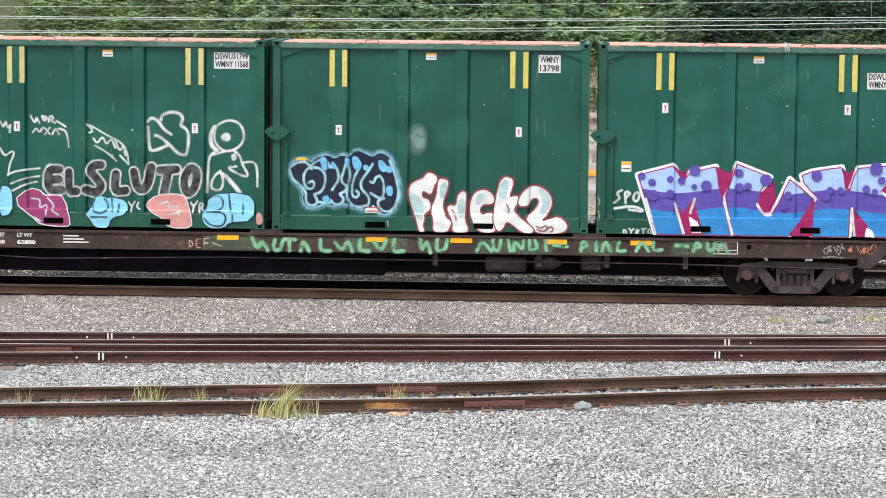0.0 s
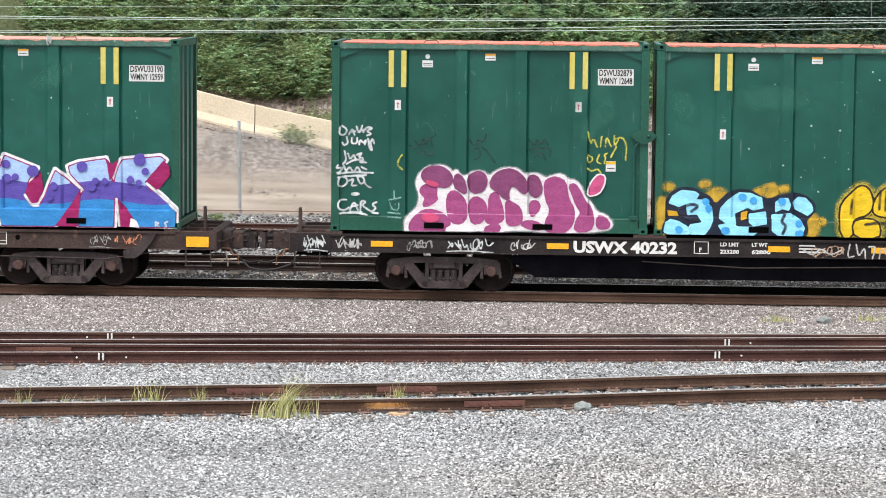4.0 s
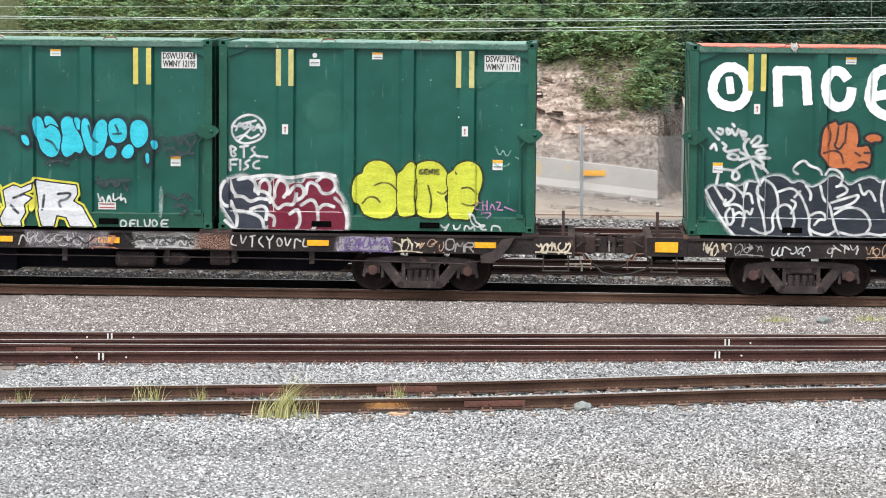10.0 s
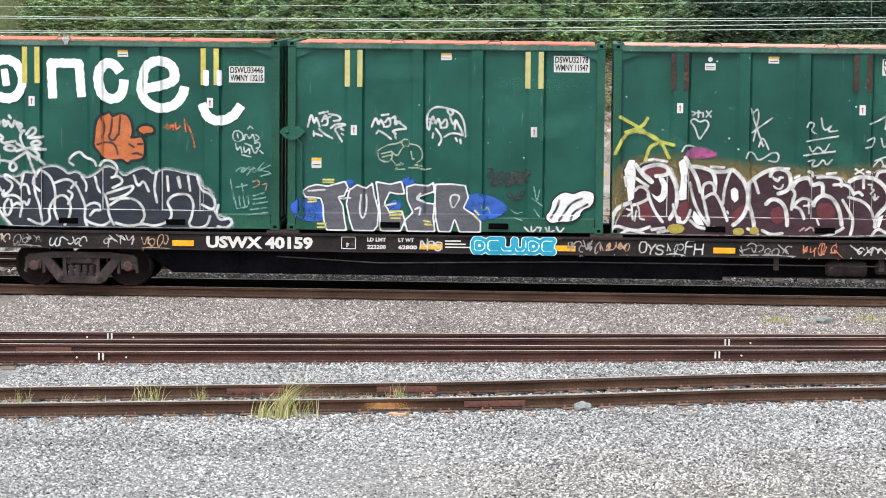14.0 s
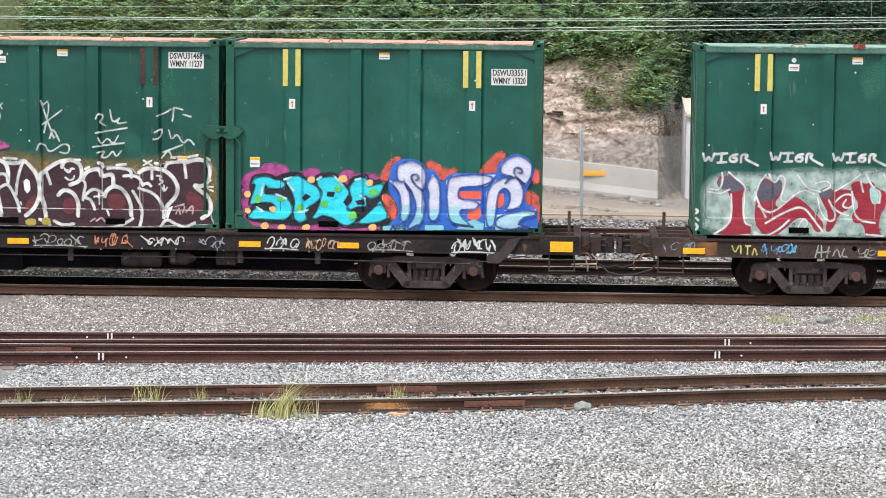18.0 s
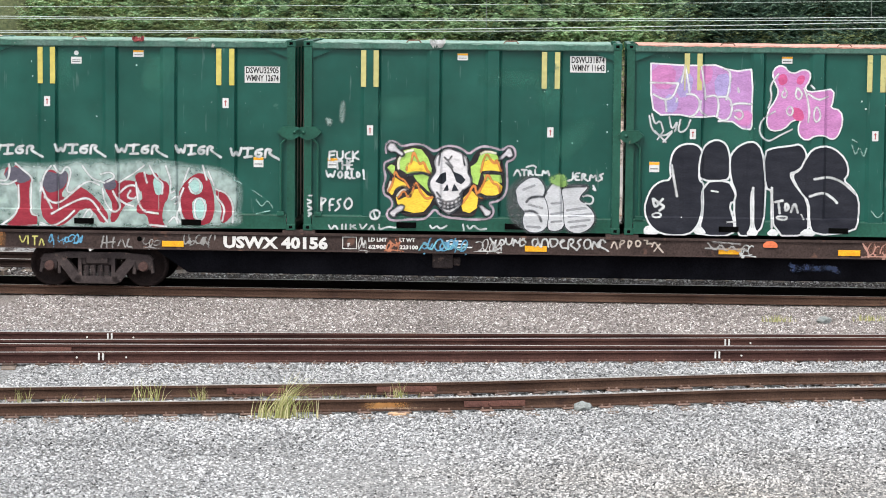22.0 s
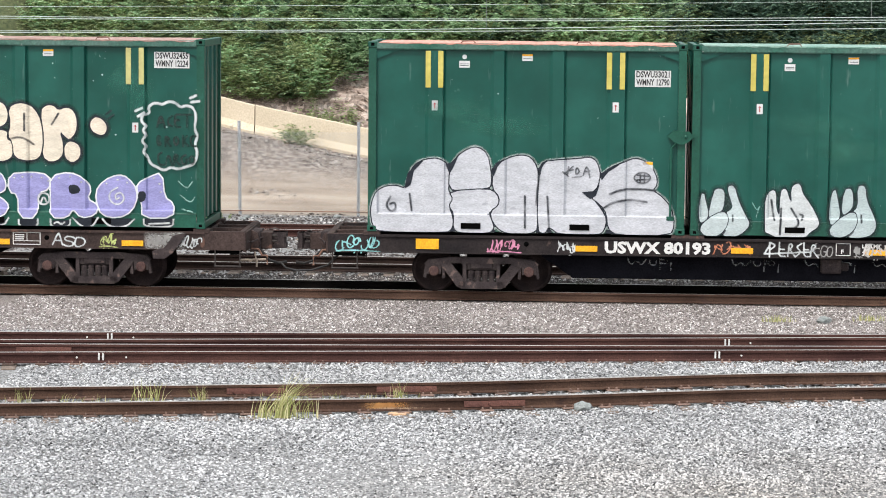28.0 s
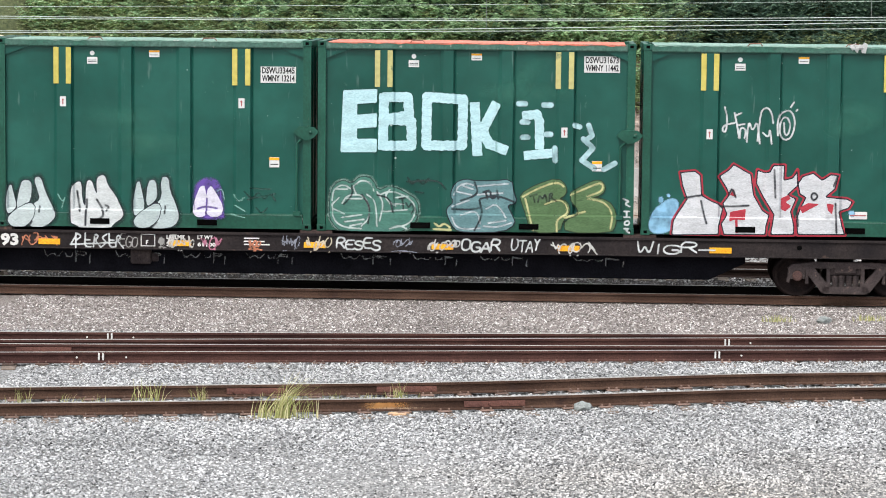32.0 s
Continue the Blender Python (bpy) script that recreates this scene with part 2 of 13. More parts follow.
def terrain(x, y):
    if y < 19.5:
        # ballast shoulder behind the train, then the level yard
        z = -0.215 + 0.012 * noise.noise((x * 0.6, y * 0.6, 0))
        if 3.6 < y < 7.0:
            z -= 0.12 * step01((y - 3.6) / 1.5) * step01((7.0 - y) / 1.5)
        if y < -15:
            z += 0.03 * noise.noise((x * 0.25, y * 0.25, 3))
        return z
    yb, r = barrier_line(x), ramp_height(x)
    if x > 2.6:
        yb += 4.6 * step01((x - 2.6) / 1.2)
    z = -0.24 + (r + 0.24) * step01((y - 19.5) / (yb - 1.6 - 19.5))
    side = step01((-10.6 - x) / 1.6)
    if side > 0:
        # the bank held by the low wall, then the road behind the near barrier
        low = -0.24 + 0.34 * step01((y - 19.5) / 1.9)
        if y > 21.5:
            low = 0.66 + (0.80 * r - 0.66) * min(1.0, (y - 21.5) / 2.2)
        if y > 23.7:
            low = r * (0.80 + 0.20 * min(1.0, (y - 23.7) / max(0.5, yb - 1.6 - 23.7)))
        z += side * (low - z)
    z += 0.05 * noise.noise((x * 0.9, y * 0.9, 1)) * step01((y - 19.5) / 2)
    up = y - yb - 0.5
    if up > 0:
        slope = 1.02 + 0.12 * math.sin(x * 0.35 + 1)
        h = min(up * slope, 14 + 0.05 * up)
        rock = noise.fractal((x * 0.45, y * 0.5, z * 0.2), 0.9, 2.1, 5)
        ledge = noise.noise((x * 0.25 + h * 0.35, h * 1.9 - x * 0.55, 4))
        k = step01(up / 1.2)
        z += h + k * (0.34 * rock + 0.34 * ledge)
    return z


def spaced(lo, hi, step, far, growth=1.35):
    out = list(np.arange(lo, hi + 1e-6, step))
    d = step
    while out[-1] < far:
        d *= growth
        out.append(out[-1] + d)
    d = step
    while out[0] > -far:
        d *= growth
        out.insert(0, out[0] - d)
    return out


def position_mix(nt, node_a, node_b, axis, at, soft, wobble, scale):
    """Mix two shaders along an axis of the object's space, with an uneven border."""
    n, l = nt.nodes, nt.links
    co, sep, nz, add, mr, mx = n.new("ShaderNodeTexCoord"), n.new("ShaderNodeSeparateXYZ"), n.new("ShaderNodeTexNoise"), n.new("ShaderNodeMath"), n.new("ShaderNodeMapRange"), n.new("ShaderNodeMix")
    l.new(co.outputs["Object"], sep.inputs[0])
    l.new(co.outputs["Object"], nz.inputs["Vector"])
    nz.inputs["Scale"].default_value = scale
    add.operation = "MULTIPLY_ADD"
    l.new(nz.outputs["Fac"], add.inputs[0])
    add.inputs[1].default_value = wobble
    l.new(sep.outputs[axis], add.inputs[2])
    mr.inputs["From Min"].default_value, mr.inputs["From Max"].default_value = at - soft + wobble / 2, at + soft + wobble / 2
    l.new(add.outputs[0], mr.inputs["Value"])
    mx.data_type = "RGBA"
    l.new(mr.outputs["Result"], mx.inputs["Factor"])
    l.new(node_a, mx.inputs["A"])
    l.new(node_b, mx.inputs["B"])
    return mx.outputs["Result"]


def ground_material():
    m = bpy.data.materials.new("yard_ground")
    m.use_nodes = True
    nt = m.node_tree
    n, l = nt.nodes, nt.links
    b = n["Principled BSDF"]
    co = n.new("ShaderNodeTexCoord")

    def tex(kind, scale, **extra):
        t = n.new(kind)
        t.inputs["Scale"].default_value = scale
        for k, v in extra.items():
            t.inputs[k].default_value = v
        l.new(co.outputs["Object"], t.inputs["Vector"])
        return t

    def ramp(src, *stops):
        r = n.new("ShaderNodeValToRGB")
        while len(r.color_ramp.elements) < len(stops):
            r.color_ramp.elements.new(0.5)
        for e, (p, c) in zip(r.color_ramp.elements, stops):
            e.position, e.color = p, (*c, 1)
        l.new(src, r.inputs[0])
        return r.outputs["Color"]

    stones = tex("ShaderNodeTexVoronoi", 26.0)
    fines = tex("ShaderNodeTexVoronoi", 55.0)
    broad = tex("ShaderNodeTexNoise", 0.35, Detail=5)
    grit = tex("ShaderNodeTexNoise", 60.0, Detail=3)
    gravel = ramp(stones.outputs["Color"], (0.15, (0.13, 0.128, 0.125)), (0.5, (0.22, 0.218, 0.214)), (0.85, (0.33, 0.327, 0.32)))
    small = ramp(fines.outputs["Color"], (0.15, (0.12, 0.104, 0.095)), (0.55, (0.22, 0.194, 0.178)), (0.9, (0.36, 0.325, 0.305)))
    drag = n.new("ShaderNodeMapping")
    drag.inputs["Scale"].default_value = (0.25, 1.6, 1.0)
    l.new(co.outputs["Object"], drag.inputs["Vector"])
    dust = n.new("ShaderNodeTexNoise")
    dust.inputs["Scale"].default_value, dust.inputs["Detail"].default_value = 1.5, 9
    l.new(drag.outputs["Vector"], dust.inputs["Vector"])
    dirt = ramp(dust.outputs["Fac"], (0.30, (0.26, 0.205, 0.158)), (0.5, (0.35, 0.283, 0.22)), (0.70, (0.43, 0.36, 0.29)))
    scree = ramp(tex("ShaderNodeTexVoronoi", 16.0).outputs["Color"], (0.2, (0.10, 0.080, 0.066)), (0.5, (0.225, 0.187, 0.158)), (0.85, (0.38, 0.33, 0.29)))
    mp = n.new("ShaderNodeMapping")
    mp.inputs["Rotation"].default_value = (0.6, 0.55, 0.3)
    mp.inputs["Scale"].default_value = (1.2, 1.6, 4.2)
    l.new(co.outputs["Object"], mp.inputs["Vector"])
    strata = n.new("ShaderNodeTexNoise")
    strata.inputs["Scale"].default_value, strata.inputs["Detail"].default_value = 1.3, 9
    l.new(mp.outputs["Vector"], strata.inputs["Vector"])
    rock_face = ramp(strata.outputs["Fac"], (0.32, (0.10, 0.075, 0.06)), (0.42, (0.23, 0.175, 0.145)), (0.54, (0.36, 0.285, 0.24)), (0.68, (0.48, 0.41, 0.36)))
    chips = ramp(tex("ShaderNodeTexVoronoi", 11.0).outputs["Color"], (0.15, (0.22, 0.22, 0.22)), (0.5, (0.5, 0.5, 0.5)), (0.85, (0.80, 0.80, 0.80)))
    rough_rock = n.new("ShaderNodeMix")
    rough_rock.data_type, rough_rock.blend_type = "RGBA", "OVERLAY"
    rough_rock.inputs["Factor"].default_value = 0.7
    l.new(rock_face, rough_rock.inputs["A"])
    l.new(chips, rough_rock.inputs["B"])
    rock = rough_rock.outputs["Result"]
    yard = position_mix(nt, gravel, small, 1, -4.6, 0.4, 1.2, 0.5)
    yard = position_mix(nt, yard, gravel, 1, 3.0, 0.8, 1.0, 0.6)
    ramp_dirt = position_mix(nt, dirt, scree, 1, 22.8, 0.9, 2.4, 0.35)
    bank = position_mix(nt, dirt, position_mix(nt, scree, dirt, 1, 24.0, 0.3, 0.6, 0.6), 1, 21.4, 0.1, 0.1, 0.5)
    ramp_dirt = position_mix(nt, bank, ramp_dirt, 0, -10.8, 0.7, 0.8, 0.5)
    litter = ramp(tex("ShaderNodeTexNoise", 9.0, Detail=4).outputs["Fac"], (0.3, (0.055, 0.07, 0.035)), (0.7, (0.11, 0.125, 0.06)))
    rock = position_mix(nt, rock, litter, 2, 3.55, 0.25, 1.1, 0.6)
    rock = position_mix(nt, rock, position_mix(nt, scree, litter, 2, 2.7, 0.2, 0.6, 0.8), 0, 2.0, 0.6, 1.0, 0.5)
    back = position_mix(nt, ramp_dirt, rock, 1, 27.5, 0.5, 1.2, 0.5)
    col = position_mix(nt, yard, back, 1, 19.6, 0.5, 0.8, 0.7)
    shade = n.new("ShaderNodeMix")
    shade.data_type, shade.blend_type = "RGBA", "OVERLAY"
    shade.inputs["Factor"].default_value = 0.3
    l.new(col, shade.inputs["A"])
    l.new(ramp(broad.outputs["Fac"], (0.3, (0.38, 0.38, 0.38)), (0.7, (0.62, 0.62, 0.62))), shade.inputs["B"])
    l.new(shade.outputs["Result"], b.inputs["Base Color"])
    b.inputs["Roughness"].default_value = 0.95
    b.inputs["Specular IOR Level"].default_value = 0.2
    bp = n.new("ShaderNodeBump")
    bp.inputs["Strength"].default_value, bp.inputs["Distance"].default_value = 0.9, 0.03
    mixh = n.new("ShaderNodeMath")
    mixh.operation = "ADD"
    l.new(stones.outputs["Distance"], mixh.inputs[0])
    l.new(grit.outputs["Fac"], mixh.inputs[1])
    l.new(mixh.outputs[0], bp.inputs["Height"])
    crag = n.new("ShaderNodeBump")
    crag.inputs["Strength"].default_value, crag.inputs["Distance"].default_value = 0.7, 0.14
    l.new(strata.outputs["Fac"], crag.inputs["Height"])
    l.new(bp.outputs["Normal"], crag.inputs["Normal"])
    l.new(crag.outputs["Normal"], b.inputs["Normal"])
    return m


M_GROUND = ground_material()


def build_ground():
    xs = spaced(-24.0, 24.0, 0.2, 700.0)
    ys = [-400, -250, -160, -100, -70, -50, -40, -32] + list(np.arange(-26, 19.4, 0.6)) + list(np.arange(19.6, 42, 0.16)) + [44, 48, 55, 70, 100, 160, 260, 420, 700]
    verts = [(x, y, terrain(x, y)) for y in ys for x in xs]
    k = len(xs)
    faces = [(j * k + i, j * k + i + 1, (j + 1) * k + i + 1, (j + 1) * k + i) for j in range(len(ys) - 1) for i in range(k - 1)]
    me = bpy.data.meshes.new("ground")
    me.from_pydata(verts, [], faces)
    me.materials.append(M_GROUND)
    tagged(new("ground", me), "grey ballast yard rising to a tan dirt ramp and rocky hillside", "ground", kind="structure")


build_ground()


# ---- tracks ----
def rail_section():
    return [(-0.075, -0.17), (0.075, -0.17), (0.075, -0.155), (0.012, -0.135), (0.010, -0.05), (0.036, -0.038), (0.036, -0.006), (0.028, 0.0), (-0.028, 0.0), (-0.036, -0.006), (-0.036, -0.038), (-0.010, -0.05), (-0.012, -0.135), (-0.075, -0.155)]


def rail(line, offset, x0, x1, material, parent, step=0.8):
    """One rail swept along the track's centre line; its running surface is a mesh of its own."""
    sec = rail_section()
    xs = list(np.arange(x0, x1 + 1e-6, step))
    verts, faces, head, hf = [], [], [], []
    for i, x in enumerate(xs):
        s = (line(x + 0.05) - line(x - 0.05)) / 0.1
        c = 1 / math.sqrt(1 + s * s)
        nx, ny = -s * c, c
        cx, cy = x + nx * offset, line(x) + ny * offset
        verts += [(cx + nx * a, cy + ny * a, z) for a, z in sec]
        head += [(cx + nx * a, cy + ny * a, z) for a, z in ((-0.032, 0.0005), (-0.026, 0.004), (0.026, 0.004), (0.032, 0.0005))]
    k = len(sec)
    for i in range(len(xs) - 1):
        faces += [(i * k + j, i * k + (j + 1) % k, (i + 1) * k + (j + 1) % k, (i + 1) * k + j) for j in range(k)]
        hf += [(i * 4 + j, i * 4 + j + 1, (i + 1) * 4 + j + 1, (i + 1) * 4 + j) for j in range(3)]
    me = bpy.data.meshes.new("rail")
    me.from_pydata(verts, [], faces)
    me.materials.append(material)
    r = part("rail", me, None, parent)
    hm = bpy.data.meshes.new("running_surface")
    hm.from_pydata(head, [], hf)
    hm.materials.append(M_RAIL_TOP)
    part("running_surface", hm, None, r, "narrow worn steel running surface")
    return r


def line_main(x):
    return 1.219


def line_inner(x):
    return -6.43 + 0.0955 * x + 0.0012 * x * x * 0.5


def line_outer(x):
    return -7.03 + 0.134 * x if x < 9 else -7.03 + 0.134 * 9 + 0.105 * (x - 9)


def line_near(x):
    # straight on the left, then swings in towards the other tracks
    return -13.38 + 0.187 * (x + 8.0) + 0.54 * step01((x + 2.4) / 6.2)


def tie_plate_mesh():
    b = box(-0.10, 0.10, -0.17, 0.17, -0.185, -0.168, 0.004)
    for sx in (-0.06, 0.06):
        for sy in (-0.10, 0.10):
            box(sx - 0.012, sx + 0.012, sy - 0.02, sy + 0.02, -0.17, -0.135, 0.003, b)
    return mesh("tie_plate", b, M_PLATE)


def joint_bar_mesh():
    b = prism([(-0.45, -0.135), (0.45, -0.135), (0.45, -0.05), (-0.45, -0.05)], -0.040, -0.010)
    for x in (-0.36, -0.22, -0.08, 0.08, 0.22, 0.36):
        t = lathe([(-0.065, 0.020), (-0.04, 0.020)], 6)
        for v in t.verts:
            v.co.x += x
            v.co.z += -0.09
        join(b, t)
    return mesh("joint_bar", b, M_BAR)


def mark_mesh():
    return mesh("paint_mark", box(-0.014, 0.014, -0.046, -0.038, -0.13, -0.015, 0.002), M_LETTER)


def tie_mesh():
    return mesh("tie", box(-0.115, 0.115, -1.25, 1.25, -0.36, -0.195, 0.012), M_TIE)


ME_TIE, ME_PLATE, ME_BAR, ME_MARK = tie_mesh(), tie_plate_mesh(), joint_bar_mesh(), mark_mesh()


def on_line(line, x, offset=0.0):
    s = (line(x + 0.05) - line(x - 0.05)) / 0.1
    a = math.atan(s)
    return Matrix.Translation((x - math.sin(a) * offset, line(x) + math.cos(a) * offset, 0)) @ Matrix.Rotation(a, 4, "Z")


def track(line, x0, x1, material, label, tie_x0, tie_x1, plates=True, sunk=0.0, far_material=None):
    t = thing("railway_track", label, "railway track", "tracks of the yard", "structure")
    for off in (-0.7525, 0.7525):
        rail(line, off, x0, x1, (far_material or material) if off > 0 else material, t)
    x = tie_x0
    while x < tie_x1:
        part("tie", ME_TIE, None, t, at=Matrix.Translation((0, 0, -sunk)) @ on_line(line, x) @ Matrix.Rotation(random.uniform(-0.02, 0.02), 4, "Z"))
        if plates:
            for off in (-0.7525, 0.7525):
                part("tie_plate", ME_PLATE, None, t, at=on_line(line, x, off))
        x += 0.55 + random.uniform(-0.03, 0.03)
    return t


# the far rail's black material carries the shade under the train
track(line_main, -60, 60, M_RAIL, "brown rusty rails on ballast carrying the train", -11.0, 7.5, False, 0.05, M_RAIL_SHADED)
T_INNER = track(line_inner, -45, 45, M_RAIL_RED, "red-brown rusty rails with white joint marks", -9.0, 6.5)
T_OUTER = track(line_outer, -45, 30, M_RAIL_RED, "red-brown rusty rails merging with the next track", -9.0, 6.5)
T_NEAR = track(line_near, -45, 30, M_RAIL, "brown rusty curved rails with grass between", -9.0, 6.5)


track(lambda x: 5.95, -60, 60, M_RAIL_DARK, "dark rusty rails on ballast behind the train", -12.0, 9.0, False)
track(lambda x: 13.6, -60, 60, M_RAIL_RED, "red-brown rusty rails beside the fence", -13.0, 10.0, False)


def add_joints():
    for t, line, off, x in ((T_INNER, line_inner, -0.7525, -8.6), (T_NEAR, line_near, 0.7525, -4.42), (T_NEAR, line_near, 0.7525, -2.22), (T_NEAR, line_near, -0.7525, -1.22)):
        part("joint_bar", ME_BAR, None, t, "bolted rust-red joint bar", at=on_line(line, x, off))
    for t, line, off, x in ((T_INNER, line_inner, 0.7525, -7.66), (T_OUTER, line_outer, -0.7525, -7.55), (T_OUTER, line_outer, 0.7525, 2.81), (T_OUTER, line_outer, -0.7525, 2.36)):
        for dx in (-0.03, 0.035):
            part("paint_mark", ME_MARK, None, t, "white painted joint mark", at=on_line(line, x + dx, off))
        for dx in (-0.38, 0.40) if x < 0 else (0.40,):
            part("bolt", lathe([(-0.045, 0.016), (-0.02, 0.016)], 8), M_LETTER, t, at=on_line(line, x + dx, off) @ Matrix.Translation((0, 0, -0.085)))


add_joints()


# ---- fence, barriers, shed and cables behind the train ----
FENCE_Y, FENCE_TOP = 19.2, 2.28


def build_fence():
    f = thing("chain_link_fence", "galvanised chain-link fence with thin steel posts", "fence")
    xs = [-22.6, -19.6, -16.7, -13.72, -11.5, -8.69, -5.55, -2.62, 0.36, 3.42, 6.6, 9.6, 12.6]
    lean = {10: 0.22}
    for k, x in enumerate(xs):
        dx = lean.get(k, 0.04 * math.sin(k * 2.1))
        part("post", tube([(x, FENCE_Y, -0.4), (x + dx, FENCE_Y, FENCE_TOP)], 0.042), M_GALV, f)
    b = None
    verts, faces = [], []
    step, h = 0.075, FENCE_TOP - 0.15
    for s in (-1, 1):
        x = xs[0] - h
        while x < xs[-1] + h:
            p, q = Vector((x, FENCE_Y - 0.05, -0.12)), Vector((x + s * h, FENCE_Y - 0.05, h - 0.12))
            k = len(verts)
            w = 0.0036
            for e in (p, q):
                verts += [(e.x - w, e.y, e.z), (e.x + w, e.y, e.z), (e.x, e.y - 2 * w, e.z)]
            faces += [(k, k + 1, k + 4, k + 3), (k + 1, k + 2, k + 5, k + 4), (k + 2, k, k + 3, k + 5)]
            x += step
    me = bpy.data.meshes.new("chain_link")
    me.from_pydata(verts, [], faces)
    me.materials.append(M_GALV)
    tagged(part("chain_link", me, None, f, "woven wire mesh"), kind="stuff")
    part("bottom_wire", tube([(xs[0], FENCE_Y - 0.06, -0.1), (xs[-1], FENCE_Y - 0.06, -0.1)], 0.012), M_RUST, f)


build_fence()


def barrier_piece(x0, x1, y0, y1, z0, z1, material, height=0.84, label="tan weathered concrete road barrier"):
    """One long concrete barrier with a splayed foot, running from (x0, y0, z0) to (x1, y1, z1)."""
    sec = [(-0.30, -0.35), (0.30, -0.35), (0.30, 0.06), (0.16, 0.26), (0.10, height - 0.02), (0.08, height), (-0.08, height), (-0.10, height - 0.02), (-0.16, 0.26), (-0.30, 0.06)]
    b = bmesh.new()
    n = max(2, int((x1 - x0) / 0.4))
    rings = []
    for i in range(n + 1):
        t = i / n
        x, y, z = x0 + (x1 - x0) * t, y0 + (y1 - y0) * t, z0 + (z1 - z0) * t
        rings.append([b.verts.new((x, y + a + 0.008 * noise.noise((x * 2, c * 3, 5)), z + c + 0.006 * noise.noise((x * 3, a, 8)))) for a, c in sec])
    for r0, r1 in zip(rings, rings[1:]):
        for j in range(len(sec)):
            b.faces.new((r0[j], r0[(j + 1) % len(sec)], r1[(j + 1) % len(sec)], r1[j]))
    b.faces.new(rings[0])
    b.faces.new(rings[-1][::-1])
    bmesh.ops.recalc_face_normals(b, faces=b.faces[:])
    me = mesh("road_barrier", b, material)
    return tagged(new("road_barrier", me), label, "barrier", "concrete barriers on the ramp")


def build_barriers():
    # the far side of the ramp, piece by piece, from the shed up to the left
    x1 = 2.55
    first = None
    while x1 > -26:
        x0 = x1 - 3.95
        grey = x1 > -1
        p = barrier_piece(x0 + 0.03, x1, barrier_line(x0), barrier_line(x1), ramp_height(x0), ramp_height(x1), M_CONCRETE_GREY if grey else M_CONCRETE, label="grey concrete road barrier with a yellow plate" if grey else "tan weathered concrete road barrier with chipped joints")
        first = first or p
        x1 = x0
    plate = box(-0.35, 0.35, -0.03, 0.0, 0.0, 0.16, 0.004)
    part("yellow_plate", plate, M_AMBER, first, "amber reflective plate", at=Matrix.Translation((0.72, barrier_line(0.7) - 0.17, ramp_height(0.7) + 0.50)))
    # near side of the ramp on the left, and the low wall at its foot
    barrier_piece(-22.0, -14.2, 23.7, 23.7, 3.12, 1.95, M_CONCRETE, 0.72)
    wall = thing("low_wall", "low grey concrete wall with a stained yellow foot", "wall")
    part("wall_body", box(-26.0, -11.97, 21.45, 21.75, -0.2, 0.86, 0.015), M_CONCRETE_GREY, wall)
    part("wall_foot", box(-26.0, -11.95, 21.43, 21.6, -0.2, 0.40, 0.01), M_FOOT, wall, "yellow-stained foot")
    for x in (-18.9, -17.3, -15.9, -14.75, -13.6, -12.5):
        part("reflector", box(x - 0.02, x + 0.02, 21.415, 21.43, 0.33, 0.41, 0.003), M_WHITE, wall)


build_barriers()


def build_shed():
    s = thing("storage_shed", "white sheet-steel shed with peach sloping roof", "shed")
    x0, x1, y0, y1, h = 3.37, 7.60, 26.4, 29.0, 2.20
    z0 = -0.26
    n = 6
    w = (x1 - x0) / n
    for k in range(n):
        a = x0 + k * w
        part("wall_panel", box(a + 0.012, a + w - 0.012, y0, y0 + 0.06, z0, h, 0.008), M_SHED_WALL, s)
        part("seam", box(a - 0.014, a + 0.014, y0 - 0.015, y0 + 0.04, z0, h, 0.003), M_SEAM, s)
        roof = prism([(y0 - 0.10, h - 0.02), (y0 - 0.10, h + 0.05), (y1, h + 0.40), (y1 + 0.1, h + 0.30)], a + 0.01, a + w - 0.01, axis="x")
        part("roof_panel", roof, M_SHED_ROOF, s)
        part("roof_seam", prism([(y0 - 0.11, h + 0.04), (y0 - 0.11, h + 0.09), (y1, h + 0.44), (y1, h + 0.38)], a - 0.02, a + 0.02, axis="x"), M_SHED_ROOF, s)
    part("seam", box(x1 - 0.014, x1 + 0.02, y0 - 0.015, y0 + 0.04, z0, h, 0.003), M_SEAM, s)
    part("roof_seam", prism([(y0 - 0.11, h + 0.04), (y0 - 0.11, h + 0.09), (y1, h + 0.44), (y1, h + 0.38)], x1 - 0.02, x1 + 0.02, axis="x"), M_SHED_ROOF, s)
    part("eave", box(x0 - 0.03, x1 + 0.03, y0 - 0.10, y0 - 0.06, h - 0.06, h - 0.01, 0.004), M_SEAM, s)
    for x in (x0, x1 - 0.06):
        part("gable_wall", prism([(y0 + 0.06, z0), (y1, z0), (y1, h + 0.30), (y0 + 0.06, h)], x, x + 0.06, axis="x"), M_SHED_WALL, s)
    part("back_wall", box(x0, x1, y1, y1 + 0.05, z0, h + 0.30, 0.0), M_SHED_WALL, s)
    part("notice_patch", box(0, 0.85, -0.004, 0.0, 0, 0.2, 0.001), M_LETTER, s, "blank white painted-over patch", at=Matrix.Translation((x0 + 1.75, y0, 1.15)))


build_shed()


